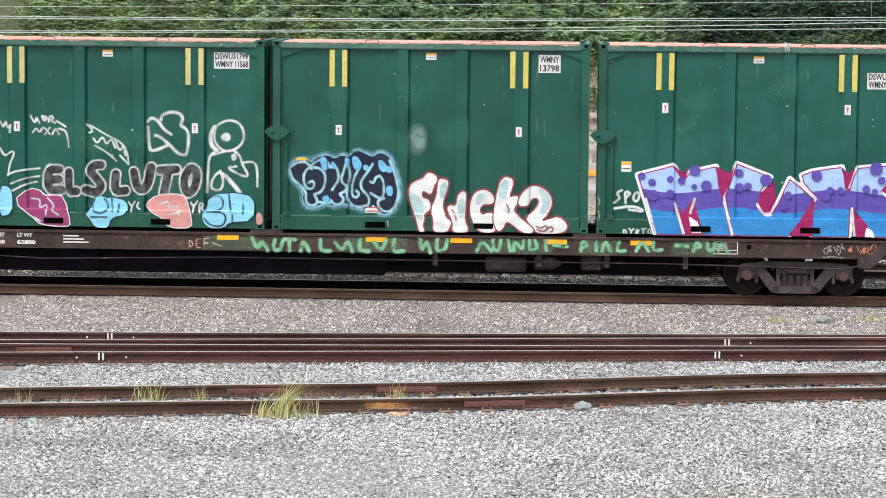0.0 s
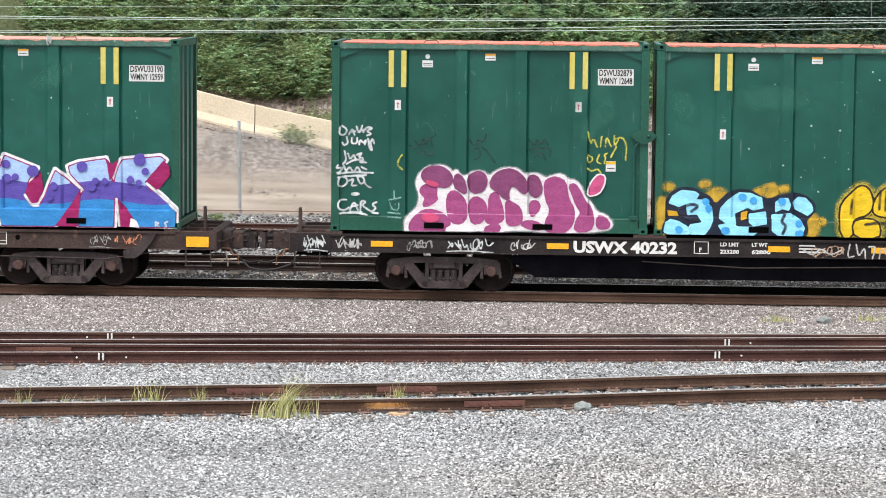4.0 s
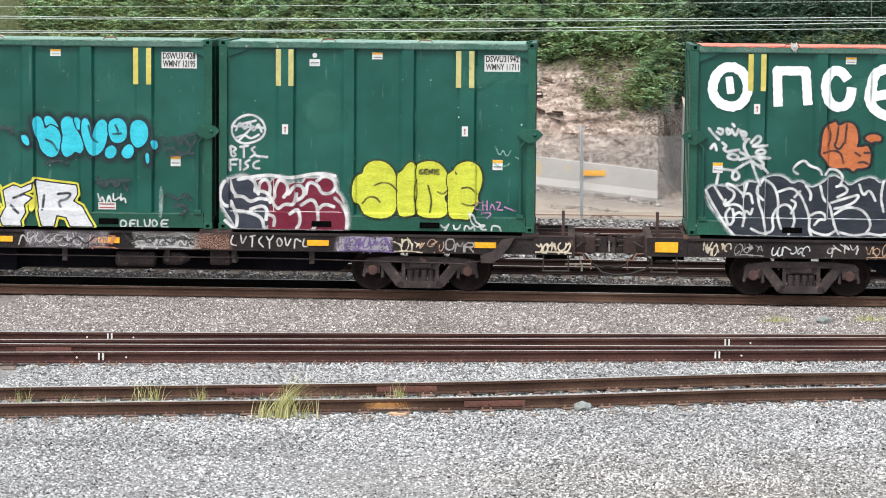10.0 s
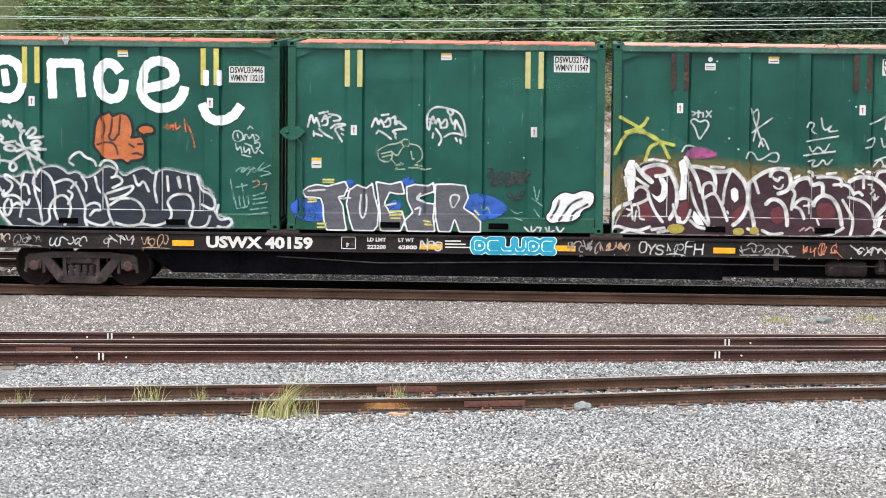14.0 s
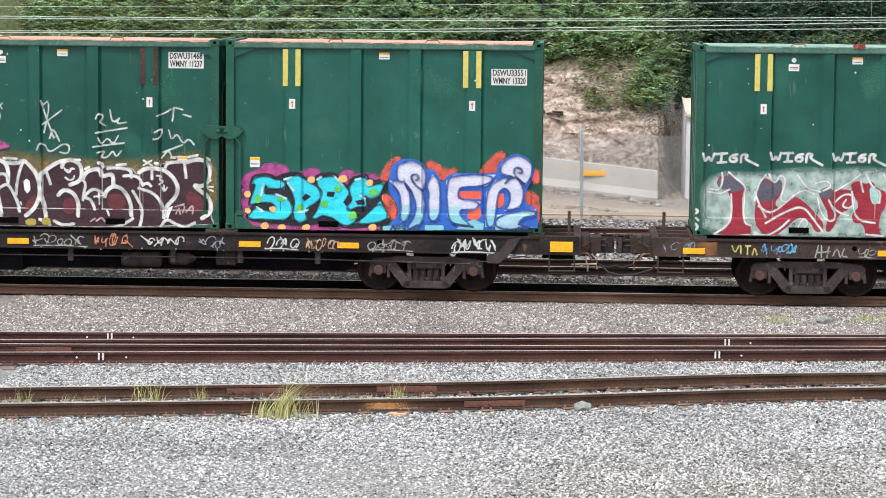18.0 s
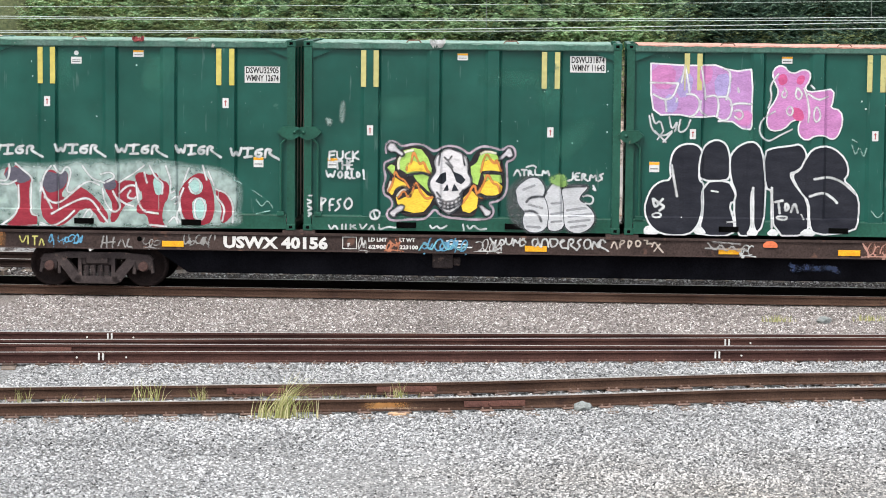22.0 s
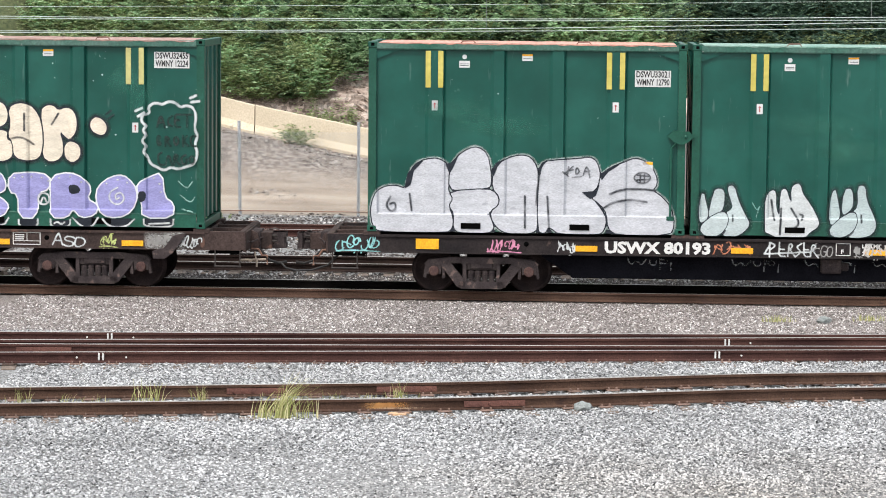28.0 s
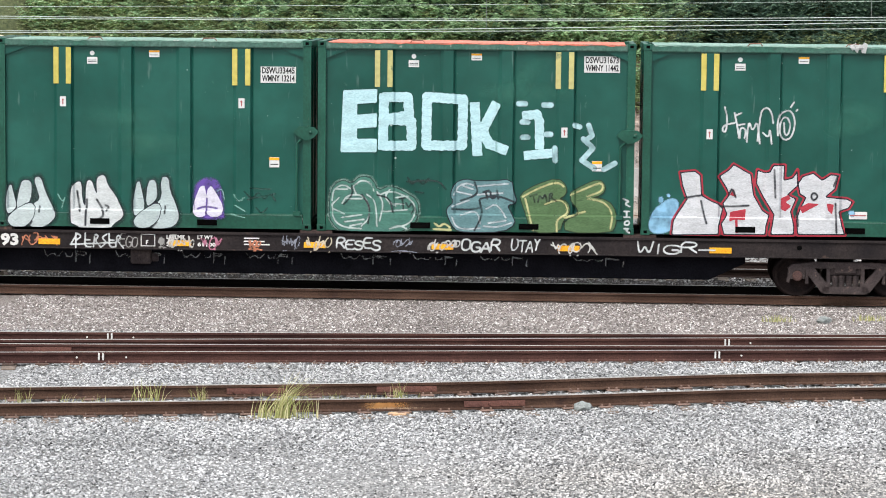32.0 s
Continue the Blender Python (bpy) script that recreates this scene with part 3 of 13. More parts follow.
def strung(z_left, z_mid, z_right, r=0.0085, y=11.0):
    """A cable through three heights, at x = -13.3, -3.0 and 7.2."""
    b = (z_right - z_left) / 20.5
    c2 = ((z_left + z_right) / 2 - z_mid) / 105.0
    pts = [(x, y, z_mid + b * (x + 3.0) + c2 * (x + 3.0) ** 2) for x in range(-44, 41, 4)]
    return tagged(new("overhead_cable", mesh("overhead_cable", tube(pts, r, sides=5), M_WIRE)), "thin pale overhead cable strung along the tracks", "cable", "overhead cables")


strung(5.079, 5.114, 5.252)
strung(5.033, 5.075, 5.187)
strung(4.737, 4.879, 5.135)
strung(4.698, 4.827, 4.993)
strung(5.30, 5.44, 5.62, 0.005)
for x in (-1.95, 6.9):
    tagged(new("cable_hanger", mesh("cable_hanger", tube([(x, 11.0, 4.86 if x < 0 else 5.1), (x, 11.0, 9.0)], 0.006, sides=5), M_HANGER)), "thin vertical hanger holding the overhead cables", "cable", "cable hangers")
tagged(new("guy_wire", mesh("guy_wire", tube([(-22.0, 18.3, 10.45), (-12.15, 18.3, 1.53), (-10.24, 18.3, -0.2)], 0.014, sides=5), M_WIRE)), "slanting pale guy wire anchored beside the fence", "cable")


# ---- loose stones, plants ----
def island_material(name, stops, rough=0.9, trans=0.0, patchy=0.2, dust=None):
    m = bpy.data.materials.new(name)
    m.use_nodes = True
    n, l = m.node_tree.nodes, m.node_tree.links
    b = n["Principled BSDF"]
    g, r, co, nz, mx = n.new("ShaderNodeNewGeometry"), n.new("ShaderNodeValToRGB"), n.new("ShaderNodeTexCoord"), n.new("ShaderNodeTexNoise"), n.new("ShaderNodeMix")
    while len(r.color_ramp.elements) < len(stops):
        r.color_ramp.elements.new(0.5)
    for e, (p, c) in zip(r.color_ramp.elements, stops):
        e.position, e.color = p, (*c, 1)
    l.new(g.outputs["Random Per Island"], r.inputs[0])
    l.new(co.outputs["Object"], nz.inputs["Vector"])
    nz.inputs["Scale"].default_value, nz.inputs["Detail"].default_value = 0.7, 4
    mx.data_type, mx.blend_type = "RGBA", "OVERLAY"
    mx.inputs["Factor"].default_value = 0.55
    l.new(r.outputs["Color"], mx.inputs["A"])
    l.new(nz.outputs["Color"], mx.inputs["B"])
    hs = n.new("ShaderNodeRGBToBW")
    l.new(nz.outputs["Color"], hs.inputs[0])
    wide = n.new("ShaderNodeMapRange")
    wide.inputs["From Min"].default_value, wide.inputs["From Max"].default_value = 0.32, 0.68
    wide.inputs["To Min"].default_value, wide.inputs["To Max"].default_value = 0.5 - patchy, 0.5 + patchy
    l.new(hs.outputs[0], wide.inputs["Value"])
    l.new(wide.outputs["Result"], mx.inputs["B"])
    colour = mx.outputs["Result"]
    if dust:
        # dry earth worked in among the stones round one spot
        far, fade, tint, wob = n.new("ShaderNodeVectorMath"), n.new("ShaderNodeMapRange"), n.new("ShaderNodeMix"), n.new("ShaderNodeMath")
        far.operation, wob.operation, tint.data_type, tint.blend_type = "DISTANCE", "MULTIPLY_ADD", "RGBA", "MULTIPLY"
        l.new(co.outputs["Object"], far.inputs[0])
        far.inputs[1].default_value = dust[0]
        l.new(nz.outputs["Fac"], wob.inputs[0])
        wob.inputs[1].default_value = 5.0
        l.new(far.outputs["Value"], wob.inputs[2])
        fade.inputs["From Min"].default_value, fade.inputs["From Max"].default_value = dust[1] + 2.5, 2.5
        l.new(wob.outputs[0], fade.inputs["Value"])
        l.new(fade.outputs["Result"], tint.inputs["Factor"])
        l.new(colour, tint.inputs["A"])
        tint.inputs["B"].default_value = (*dust[2], 1)
        colour = tint.outputs["Result"]
    l.new(colour, b.inputs["Base Color"])
    b.inputs["Roughness"].default_value = rough
    b.inputs["Specular IOR Level"].default_value = 0.25
    if trans:
        tl, ms = n.new("ShaderNodeBsdfTranslucent"), n.new("ShaderNodeMixShader")
        l.new(mx.outputs["Result"], tl.inputs["Color"])
        ms.inputs[0].default_value = trans
        l.new(b.outputs[0], ms.inputs[1])
        l.new(tl.outputs[0], ms.inputs[2])
        l.new(ms.outputs[0], n["Material Output"].inputs["Surface"])
    return m


M_STONE = island_material("crushed_stone", [(0.0, (0.085, 0.085, 0.087)), (0.27, (0.235, 0.235, 0.237)), (0.7, (0.40, 0.40, 0.399)), (0.95, (0.545, 0.545, 0.541))], dust=((2.6, -21.0, 0.0), 6.5, (1.0, 0.93, 0.85)))
# ballast colour darkened for the shade under and behind the train
M_STONE_DARK = island_material("shaded_crushed_stone", [(0.0, (0.03, 0.026, 0.025)), (0.5, (0.085, 0.074, 0.070)), (0.85, (0.17, 0.152, 0.143)), (0.98, (0.58, 0.56, 0.54))])
M_ROCK_PIECE = island_material("broken_rock", [(0.0, (0.075, 0.052, 0.042)), (0.45, (0.19, 0.13, 0.10)), (0.85, (0.34, 0.255, 0.205)), (1.0, (0.50, 0.43, 0.375))])
M_PEBBLE = island_material("fine_gravel", [(0.0, (0.08, 0.069, 0.064)), (0.34, (0.21, 0.184, 0.173)), (0.79, (0.33, 0.295, 0.279)), (0.94, (0.66, 0.63, 0.61))])
M_BANK = island_material("bank_rubble", [(0.0, (0.055, 0.045, 0.038)), (0.45, (0.165, 0.137, 0.116)), (0.85, (0.30, 0.258, 0.223)), (1.0, (0.52, 0.48, 0.44))])
M_SUMAC = island_material("sumac_leaf", [(0.0, (0.14, 0.24, 0.12)), (0.45, (0.225, 0.36, 0.18)), (0.8, (0.33, 0.47, 0.25)), (1.0, (0.46, 0.56, 0.35))], 0.6, 0.45, 0.42)
M_WEED = island_material("weed_leaf", [(0.0, (0.14, 0.18, 0.08)), (0.5, (0.23, 0.285, 0.125)), (0.85, (0.29, 0.345, 0.16)), (1.0, (0.40, 0.43, 0.24))], 0.7, 0.45, 0.31)
# leaf green darkened so that its colour holds the brush's shade
M_DARK_LEAF = island_material("dark_shaded_leaf", [(0.0, (0.0264, 0.048, 0.0343)), (0.5, (0.0624, 0.12, 0.0818)), (0.85, (0.12, 0.198, 0.135)), (1.0, (0.18, 0.26, 0.14))], 0.6, 0.3, 0.31)
M_GRASS = island_material("grass_blade", [(0.0, (0.18, 0.20, 0.06)), (0.45, (0.33, 0.34, 0.13)), (0.8, (0.48, 0.44, 0.22)), (1.0, (0.58, 0.52, 0.32))], 0.8, 0.2)


def many(name, base_v, base_f, centres, frames, material, label, category, parent=None):
    """One mesh of many small alike pieces: base shape placed by centres (n, 3) and matrices (n, 3, 3)."""
    n, k = len(centres), len(base_v)
    V = np.einsum("nij,kj->nki", frames, np.asarray(base_v)) + centres[:, None, :]
    F = np.asarray(base_f)
    faces = (F[None] + (np.arange(n) * k)[:, None, None]).reshape(-1, F.shape[1])
    me = bpy.data.meshes.new(name)
    me.vertices.add(n * k)
    me.vertices.foreach_set("co", V.astype(np.float32).ravel())
    me.loops.add(faces.size)
    me.loops.foreach_set("vertex_index", faces.astype(np.int32).ravel())
    me.polygons.add(len(faces))
    me.polygons.foreach_set("loop_start", np.arange(0, faces.size, F.shape[1], dtype=np.int32))
    me.update(calc_edges=True)
    me.materials.append(material)
    return tagged(new(name, me), label, category, kind="stuff")


STONE_V = [(-0.95, -0.70, -0.55), (0.80, -0.85, -0.60), (0.95, 0.65, -0.50), (-0.75, 0.80, -0.60), (-0.60, -0.55, 0.50), (0.70, -0.45, 0.70), (0.55, 0.60, 0.40), (-0.70, 0.45, 0.62)]
STONE_F = [(4, 5, 6, 7), (0, 1, 5, 4), (1, 2, 6, 5), (2, 3, 7, 6), (3, 0, 4, 7)]


def lying(rs, n, tilt):
    """Turns of stones that lie flat: any heading, leaning by up to tilt."""
    a, b, c = rs.uniform(0, 2 * np.pi, n), rs.normal(0, tilt, n), rs.normal(0, tilt, n)
    ca, sa, cb, sb, cc, sc = np.cos(a), np.sin(a), np.cos(b), np.sin(b), np.cos(c), np.sin(c)
    return np.stack([ca * cc - sa * sb * sc, -sa * cb, ca * sc + sa * sb * cc, sa * cc + ca * sb * sc, ca * cb, sa * sc - ca * sb * cc, -cb * sc, sb, cb * cc], 1).reshape(n, 3, 3)


def stones(name, x0, x1, y0, y1, per_m2, r0, r1, z, material, label, seed, keep=None):
    rs = np.random.RandomState(seed)
    n = int((x1 - x0) * (y1 - y0) * per_m2)
    c = np.stack([rs.uniform(x0, x1, n), rs.uniform(y0, y1, n), np.zeros(n)], 1)
    if keep is not None:
        c = c[keep(c)]
    n = len(c)
    r = r0 + (r1 - r0) * rs.beta(1.6, 3.0, n)
    if callable(z):
        c[:, 2] = [z(x, y) for x, y, _ in c]
    else:
        c[:, 2] = z
    c[:, 2] += rs.uniform(-0.45, 0.75, n) * r
    m = lying(rs, n, 0.38) * (r[:, None] * rs.uniform(0.65, 1.15, (n, 3)) * np.array([1.15, 0.90, 0.52]))[:, None, :]
    return many(name, STONE_V, STONE_F, c, m, material, label, "gravel")


NEAR_C = [line_near(x) for x in np.arange(-12, 12, 0.05)]
OUT_C = [line_outer(x) for x in np.arange(-12, 12, 0.05)]
IN_C = [line_inner(x) for x in np.arange(-12, 12, 0.05)]


def off_rails(c):
    """Keeps stones clear of the rails of the yard tracks."""
    i = np.clip(((c[:, 0] + 12) / 0.05).astype(int), 0, len(NEAR_C) - 1)
    ok = np.ones(len(c), bool)
    for line in (NEAR_C, OUT_C, IN_C):
        d = np.abs(c[:, 1] - np.asarray(line)[i])
        ok &= np.abs(d - 0.7525) > 0.085
    return ok


stones("ballast_stones", -8.6, 6.0, -21.5, -9.0, 680, 0.012, 0.029, -0.20, M_STONE, "pale grey crushed-stone ballast in front of the tracks", 1, off_rails)
stones("ballast_stones", -10.0, 6.8, -9.0, -4.9, 620, 0.012, 0.028, -0.185, M_STONE, "grey crushed-stone ballast between the rails", 2, off_rails)
stones("fine_gravel", -10.6, 7.2, -4.9, 0.42, 780, 0.009, 0.026, -0.203, M_PEBBLE, "fine brown-grey gravel beside the train's track", 3)
# these darker stones have the train's shade in their colour
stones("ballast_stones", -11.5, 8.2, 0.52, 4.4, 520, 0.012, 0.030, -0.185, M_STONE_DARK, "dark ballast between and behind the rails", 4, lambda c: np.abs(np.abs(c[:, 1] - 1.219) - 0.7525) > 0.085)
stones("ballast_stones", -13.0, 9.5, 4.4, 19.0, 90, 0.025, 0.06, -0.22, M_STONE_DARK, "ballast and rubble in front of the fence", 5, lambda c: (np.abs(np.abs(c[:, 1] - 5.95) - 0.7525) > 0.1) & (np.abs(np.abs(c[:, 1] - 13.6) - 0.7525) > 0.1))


def rubble_keep(c):
    """Rubble lies in drifts: along the barriers' foot and over the bank on the left."""
    out = []
    for x, y, _ in c:
        near_wall = abs(y - barrier_line(x) + 1.3) < 0.9 and x < 2.6
        bank = x < -11 and 21.8 < y < 24.0
        drift = noise.noise((x * 0.5, y * 0.9, 2)) > 0.34
        out.append((near_wall or bank or drift) and random.random() < (0.9 if near_wall or bank else 0.55))
    return np.array(out)


random.seed(5)
stones("slope_rubble", -17.5, 10.0, 19.6, 26.0, 190, 0.018, 0.07, terrain, M_BANK, "grey-brown rubble strewn on the dirt ramp", 6, rubble_keep)
stones("rock_rubble", -9.0, 9.5, 26.0, 32.0, 45, 0.015, 0.075, terrain, M_ROCK_PIECE, "broken rock on the hillside", 7)



def rock_ledges(seed=31):
    """Broken strata: stacks of thin tilted slabs that stand out of the hillside."""
    rs = np.random.RandomState(seed)
    C, M = [], []
    for k in range(60):
        x = min(1.5, max(-9.6, rs.normal(-3.2, 1.9)))
        top = brush_line(x) + 0.1
        low = ramp_height(x) + 0.75
        if top - low < 0.5:
            continue
        z = rs.uniform(low, top)
        y = barrier_line(x) + 0.5
        while terrain(x, y) < z and y < 36:
            y += 0.08
        dip = 0.42 + 0.25 * math.sin(x * 0.9) + rs.normal(0, 0.12)
        size = rs.uniform(0.14, 0.40)
        for j in range(rs.randint(4, 10)):
            a, b = dip + rs.normal(0, 0.10), rs.normal(-0.15, 0.15)
            t = size * rs.uniform(0.06, 0.20)
            R = np.array([[math.cos(a), 0, math.sin(a)], [0, 1, 0], [-math.sin(a), 0, math.cos(a)]]) @ np.array([[1, 0, 0], [0, math.cos(b), -math.sin(b)], [0, math.sin(b), math.cos(b)]])
            M.append(R * np.array([size * rs.uniform(0.35, 1.0), size * rs.uniform(0.5, 0.9), t]))
            up = (j - 3) * size * 0.17
            C.append((x + math.sin(a) * up + rs.normal(0, 0.2) * size, y + 0.42 * size + rs.normal(0, 0.15) * size, z + math.cos(a) * up))
    many("rock_ledges", STONE_V, STONE_F + [(3, 2, 1, 0)], np.array(C), np.array(M), M_ROCK_PIECE, "layered brown rock ledges breaking out of the hillside", "rock")


LEAF_V = [(0, 0, 0), (-0.5, 0.45, 0.10), (0, 1.0, -0.08), (0.5, 0.45, 0.10)]
LEAF_F = [(0, 1, 2), (0, 2, 3)]


def leaf_frames(d, w, length, rs):
    """Leaf matrices from pointing directions d (n, 3), with widths w and lengths."""
    d = d / np.linalg.norm(d, axis=1)[:, None]
    side = np.cross(d, rs.normal(size=d.shape) * 0.35 + np.array([0, 0, 1.0]))
    side /= np.linalg.norm(side, axis=1)[:, None] + 1e-9
    nrm = np.cross(side, d)
    return np.stack([side * w[:, None], d * length[:, None], nrm * length[:, None]], 2)


def bush(spots, fronds, leaflets, reach, leaf, rs, droop=0.6):
    """Leaf centres and frames of many plants: fronds arch from each spot and carry paired leaflets."""
    C, D = [], []
    S = np.asarray(spots)
    n = len(S)
    for f in range(fronds):
        ang = rs.uniform(0, 2 * np.pi, n)
        lift = rs.uniform(0.25, 1.3, n)
        rch = S[:, 3] * reach * rs.uniform(0.6, 1.2, n)
        head = np.stack([np.cos(ang) * np.cos(lift), np.sin(ang) * np.cos(lift), np.sin(lift)], 1)
        start = S[:, :3] + np.stack([rs.normal(0, 0.12, n), rs.normal(0, 0.12, n), rs.uniform(0.0, 0.5, n) * S[:, 3]], 1)
        for k in range(leaflets):
            t = (k // 2 + 1) / (leaflets // 2)
            pos = start + head * (rch * t)[:, None]
            pos[:, 2] -= droop * rch * t * t * 0.5
            sgn = 1 if k % 2 else -1
            out = np.stack([-np.sin(ang) * sgn, np.cos(ang) * sgn, np.full(n, -0.25)], 1) * 0.8 + head * 0.6 + rs.normal(0, 0.15, (n, 3))
            C.append(pos)
            D.append(out)
    C, D = np.concatenate(C), np.concatenate(D)
    ln = leaf * rs.uniform(0.7, 1.3, len(C))
    return C, leaf_frames(D, ln * 0.42, ln, rs)


def hill_spots(n, x0, x1, rs, low, high, scale=(0.7, 1.3)):
    """Places on the hillside whose height lies between low(x) and high."""
    out = []
    while len(out) < n:
        x, y = rs.uniform(x0, x1), rs.uniform(26.0, 40.0)
        z = terrain(x, y)
        if y > barrier_line(x) + (1.25 if x < -9.4 else 0.5) and low(x) < z + 0.25 * noise.noise((x, y, 9)) < high and not (x > 2.8 and y < 30.6):
            out.append((x, y, z - 0.05, rs.uniform(*scale)))
    return out


def brush_line(x):
    for edge, z in ((-16.6, 9.0), (-9.4, 0.0), (-7.4, 2.4), (-6.2, 2.9), (-1.6, 3.35), (0.1, 3.7), (2.2, 3.6), (20, 2.2)):
        if x < edge:
            return z
    return 2.2


rock_ledges()
rs = np.random.RandomState(21)
c, m = bush(hill_spots(1900, -17.5, 4.0, rs, brush_line, 7.5, (0.6, 1.7)), 8, 12, 0.60, 0.155, rs)
many("hillside_brush", LEAF_V, LEAF_F, c, m, M_SUMAC, "dense green sumac brush on the hillside", "brush")
c, m = bush(hill_spots(1500, -17.2, -7.2, rs, lambda x: brush_line(x) - 0.2, 5.2), 8, 8, 0.5, 0.12, rs, -0.2)
many("hillside_weeds", LEAF_V, LEAF_F, c, m, M_WEED, "bright yellow-green weeds above the road barrier", "brush")
# dark leaves make the deeper zones of the brush by colour
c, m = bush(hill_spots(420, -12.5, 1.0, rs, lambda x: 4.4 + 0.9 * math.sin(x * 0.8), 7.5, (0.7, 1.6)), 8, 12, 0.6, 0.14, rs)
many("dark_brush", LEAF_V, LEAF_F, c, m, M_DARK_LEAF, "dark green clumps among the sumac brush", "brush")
c, m = bush(hill_spots(650, -4.8, 4.2, rs, brush_line, 6.5), 7, 8, 0.5, 0.12, rs, 0.1)
many("hillside_weeds", LEAF_V, LEAF_F, c, m, M_WEED, "yellow-green weeds along the hillside", "brush")
# the shade behind the shed is put into these leaves' colour
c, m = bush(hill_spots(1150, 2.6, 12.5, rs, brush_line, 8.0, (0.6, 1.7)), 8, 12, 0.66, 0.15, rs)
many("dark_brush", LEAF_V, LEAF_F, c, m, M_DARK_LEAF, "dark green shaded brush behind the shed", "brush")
c, m = bush(hill_spots(260, 3.2, 10.5, rs, lambda x: 2.8, 4.2), 7, 8, 0.42, 0.12, rs, -0.2)
many("hillside_weeds", LEAF_V, LEAF_F, c, m, M_WEED, "green weeds at the foot of the dark brush", "brush")
low_spots = [(x, y, terrain(x, y) - 0.03, s) for x, y, s in [(rs.uniform(0.4, 2.9), rs.uniform(28.3, 30.2), rs.uniform(0.4, 0.8)) for _ in range(70)] + [(rs.uniform(-8.6, -6.4), rs.uniform(27.3, 28.6), rs.uniform(0.4, 0.8)) for _ in range(40)] + [(rs.normal(-7.9, 0.25), 26.55, 0.6) for _ in range(8)] + [(x, barrier_line(x) - rs.uniform(0.45, 1.0), rs.uniform(1.3, 2.0)) for x in rs.uniform(-15.9, -12.5, 130)] + [(rs.uniform(-12.0, -11.4), rs.uniform(20.2, 21.0), rs.uniform(0.7, 1.1)) for _ in range(14)] + [(rs.uniform(-16.5, -9), rs.uniform(16.8, 18.8), rs.uniform(0.15, 0.35)) for _ in range(22)] + [(rs.normal(-3.9, 0.3), 25.4, 0.4) for _ in range(8)]]
c, m = bush(low_spots, 9, 6, 0.42, 0.13, rs, -0.6)
many("grass_clumps", LEAF_V, LEAF_F, c, m, M_WEED, "yellow-green grass clumps on the bare rock", "grass")


def grass_tuft(x, y, z, tall, blades, wide, rs, label, lean=0.0):
    """A tuft of thin bent blades."""
    verts, faces = [], []
    for k in range(blades):
        bx, by = x + rs.normal(0, wide), y + rs.normal(0, wide * 0.35)
        ang, h, bend = rs.uniform(0, 6.28), tall * rs.uniform(0.45, 1.0), rs.uniform(0.1, 0.55)
        w = 0.007 * rs.uniform(0.6, 1.3)
        i = len(verts)
        for s in range(4):
            t = s / 3
            px, py, pz = bx + (math.cos(ang) * bend + lean) * h * t * t, by + math.sin(ang) * bend * h * t * t, z + h * t * (1 - 0.25 * bend * t)
            ww = w * (1 - 0.85 * t)
            verts += [(px - ww, py, pz), (px + ww, py, pz)]
        for s in range(3):
            a = i + 2 * s
            faces.append((a, a + 1, a + 3, a + 2))
    me = bpy.data.meshes.new("grass_tuft")
    me.from_pydata(verts, [], faces)
    me.materials.append(M_GRASS)
    tagged(new("grass_tuft", me), label, "grass", kind="stuff")


for x, y, tall, blades, wide in ((-7.9, -13.0, 0.34, 14, 0.10), (-7.2, -13.0, 0.22, 12, 0.12), (-6.75, -12.9, 0.18, 10, 0.08), (-6.05, -12.8, 0.42, 26, 0.13), (-5.34, -12.4, 0.28, 20, 0.07), (-3.72, -13.72, 0.42, 14, 0.12), (-3.35, -12.4, 0.22, 14, 0.1), (-2.9, -12.3, 0.20, 14, 0.12), (-2.42, -12.3, 0.36, 32, 0.10)):
    grass_tuft(x, y, -0.2, tall, blades, wide, rs, "tuft of yellow-green grass growing between the rails")
grass_tuft(-4.12, -13.82, -0.2, 0.50, 44, 0.15, rs, "tuft of yellow-green grass leaning against the rail", 0.35)
grass_tuft(-3.98, -13.80, -0.2, 0.80, 40, 0.06, rs, "tall tuft of yellow-green grass leaning over the rail", 0.55)
for x, y in ((3.86, -2.04), (5.6, -1.7)):
    grass_tuft(x, y, -0.2, 0.16, 60, 0.13, rs, "low yellow-green weed in fine gravel")


def boulder(x, y, z, r, material, label, seed):
    b = bmesh.new()
    bmesh.ops.create_icosphere(b, subdivisions=2, radius=1.0)
    for v in b.verts:
        k = 1 + 0.28 * noise.noise(v.co * 1.3 + Vector((seed, 0, 0)))
        v.co = Vector((v.co.x * r * 1.35 * k, v.co.y * r * k, v.co.z * r * 0.75 * k))
    tagged(part("loose_stone", b, material, None, at=pose(x, y, z)), label, "stone", "loose stones")


rope = thing("rope_coil", "tangled yellow rope lying on the gravel bank", "rope")
rnd = random.Random(3)
part("rope", tube([(-12.85 + 0.25 * math.cos(k * 0.9) + 0.12 * rnd.uniform(-1, 1), 21.95 + 0.12 * math.sin(k * 1.1), 1.0 + 0.10 * rnd.random() + 0.04 * math.sin(k)) for k in range(26)], 0.018, sides=5), M_YELLOW, rope)
M_PALE_STONE = surface("pale_stone", (0.15, 0.165, 0.16), (0.25, 0.265, 0.255), 6, 0.9, bump=0.3, fine=30)
boulder(0.24, -12.66, -0.14, 0.10, M_PALE_STONE, "pale grey loose stone beside the rail", 1)
boulder(4.71, -2.1, -0.15, 0.10, M_PALE_STONE, "grey-green loose stone in the gravel", 4)
rnd = random.Random(12)
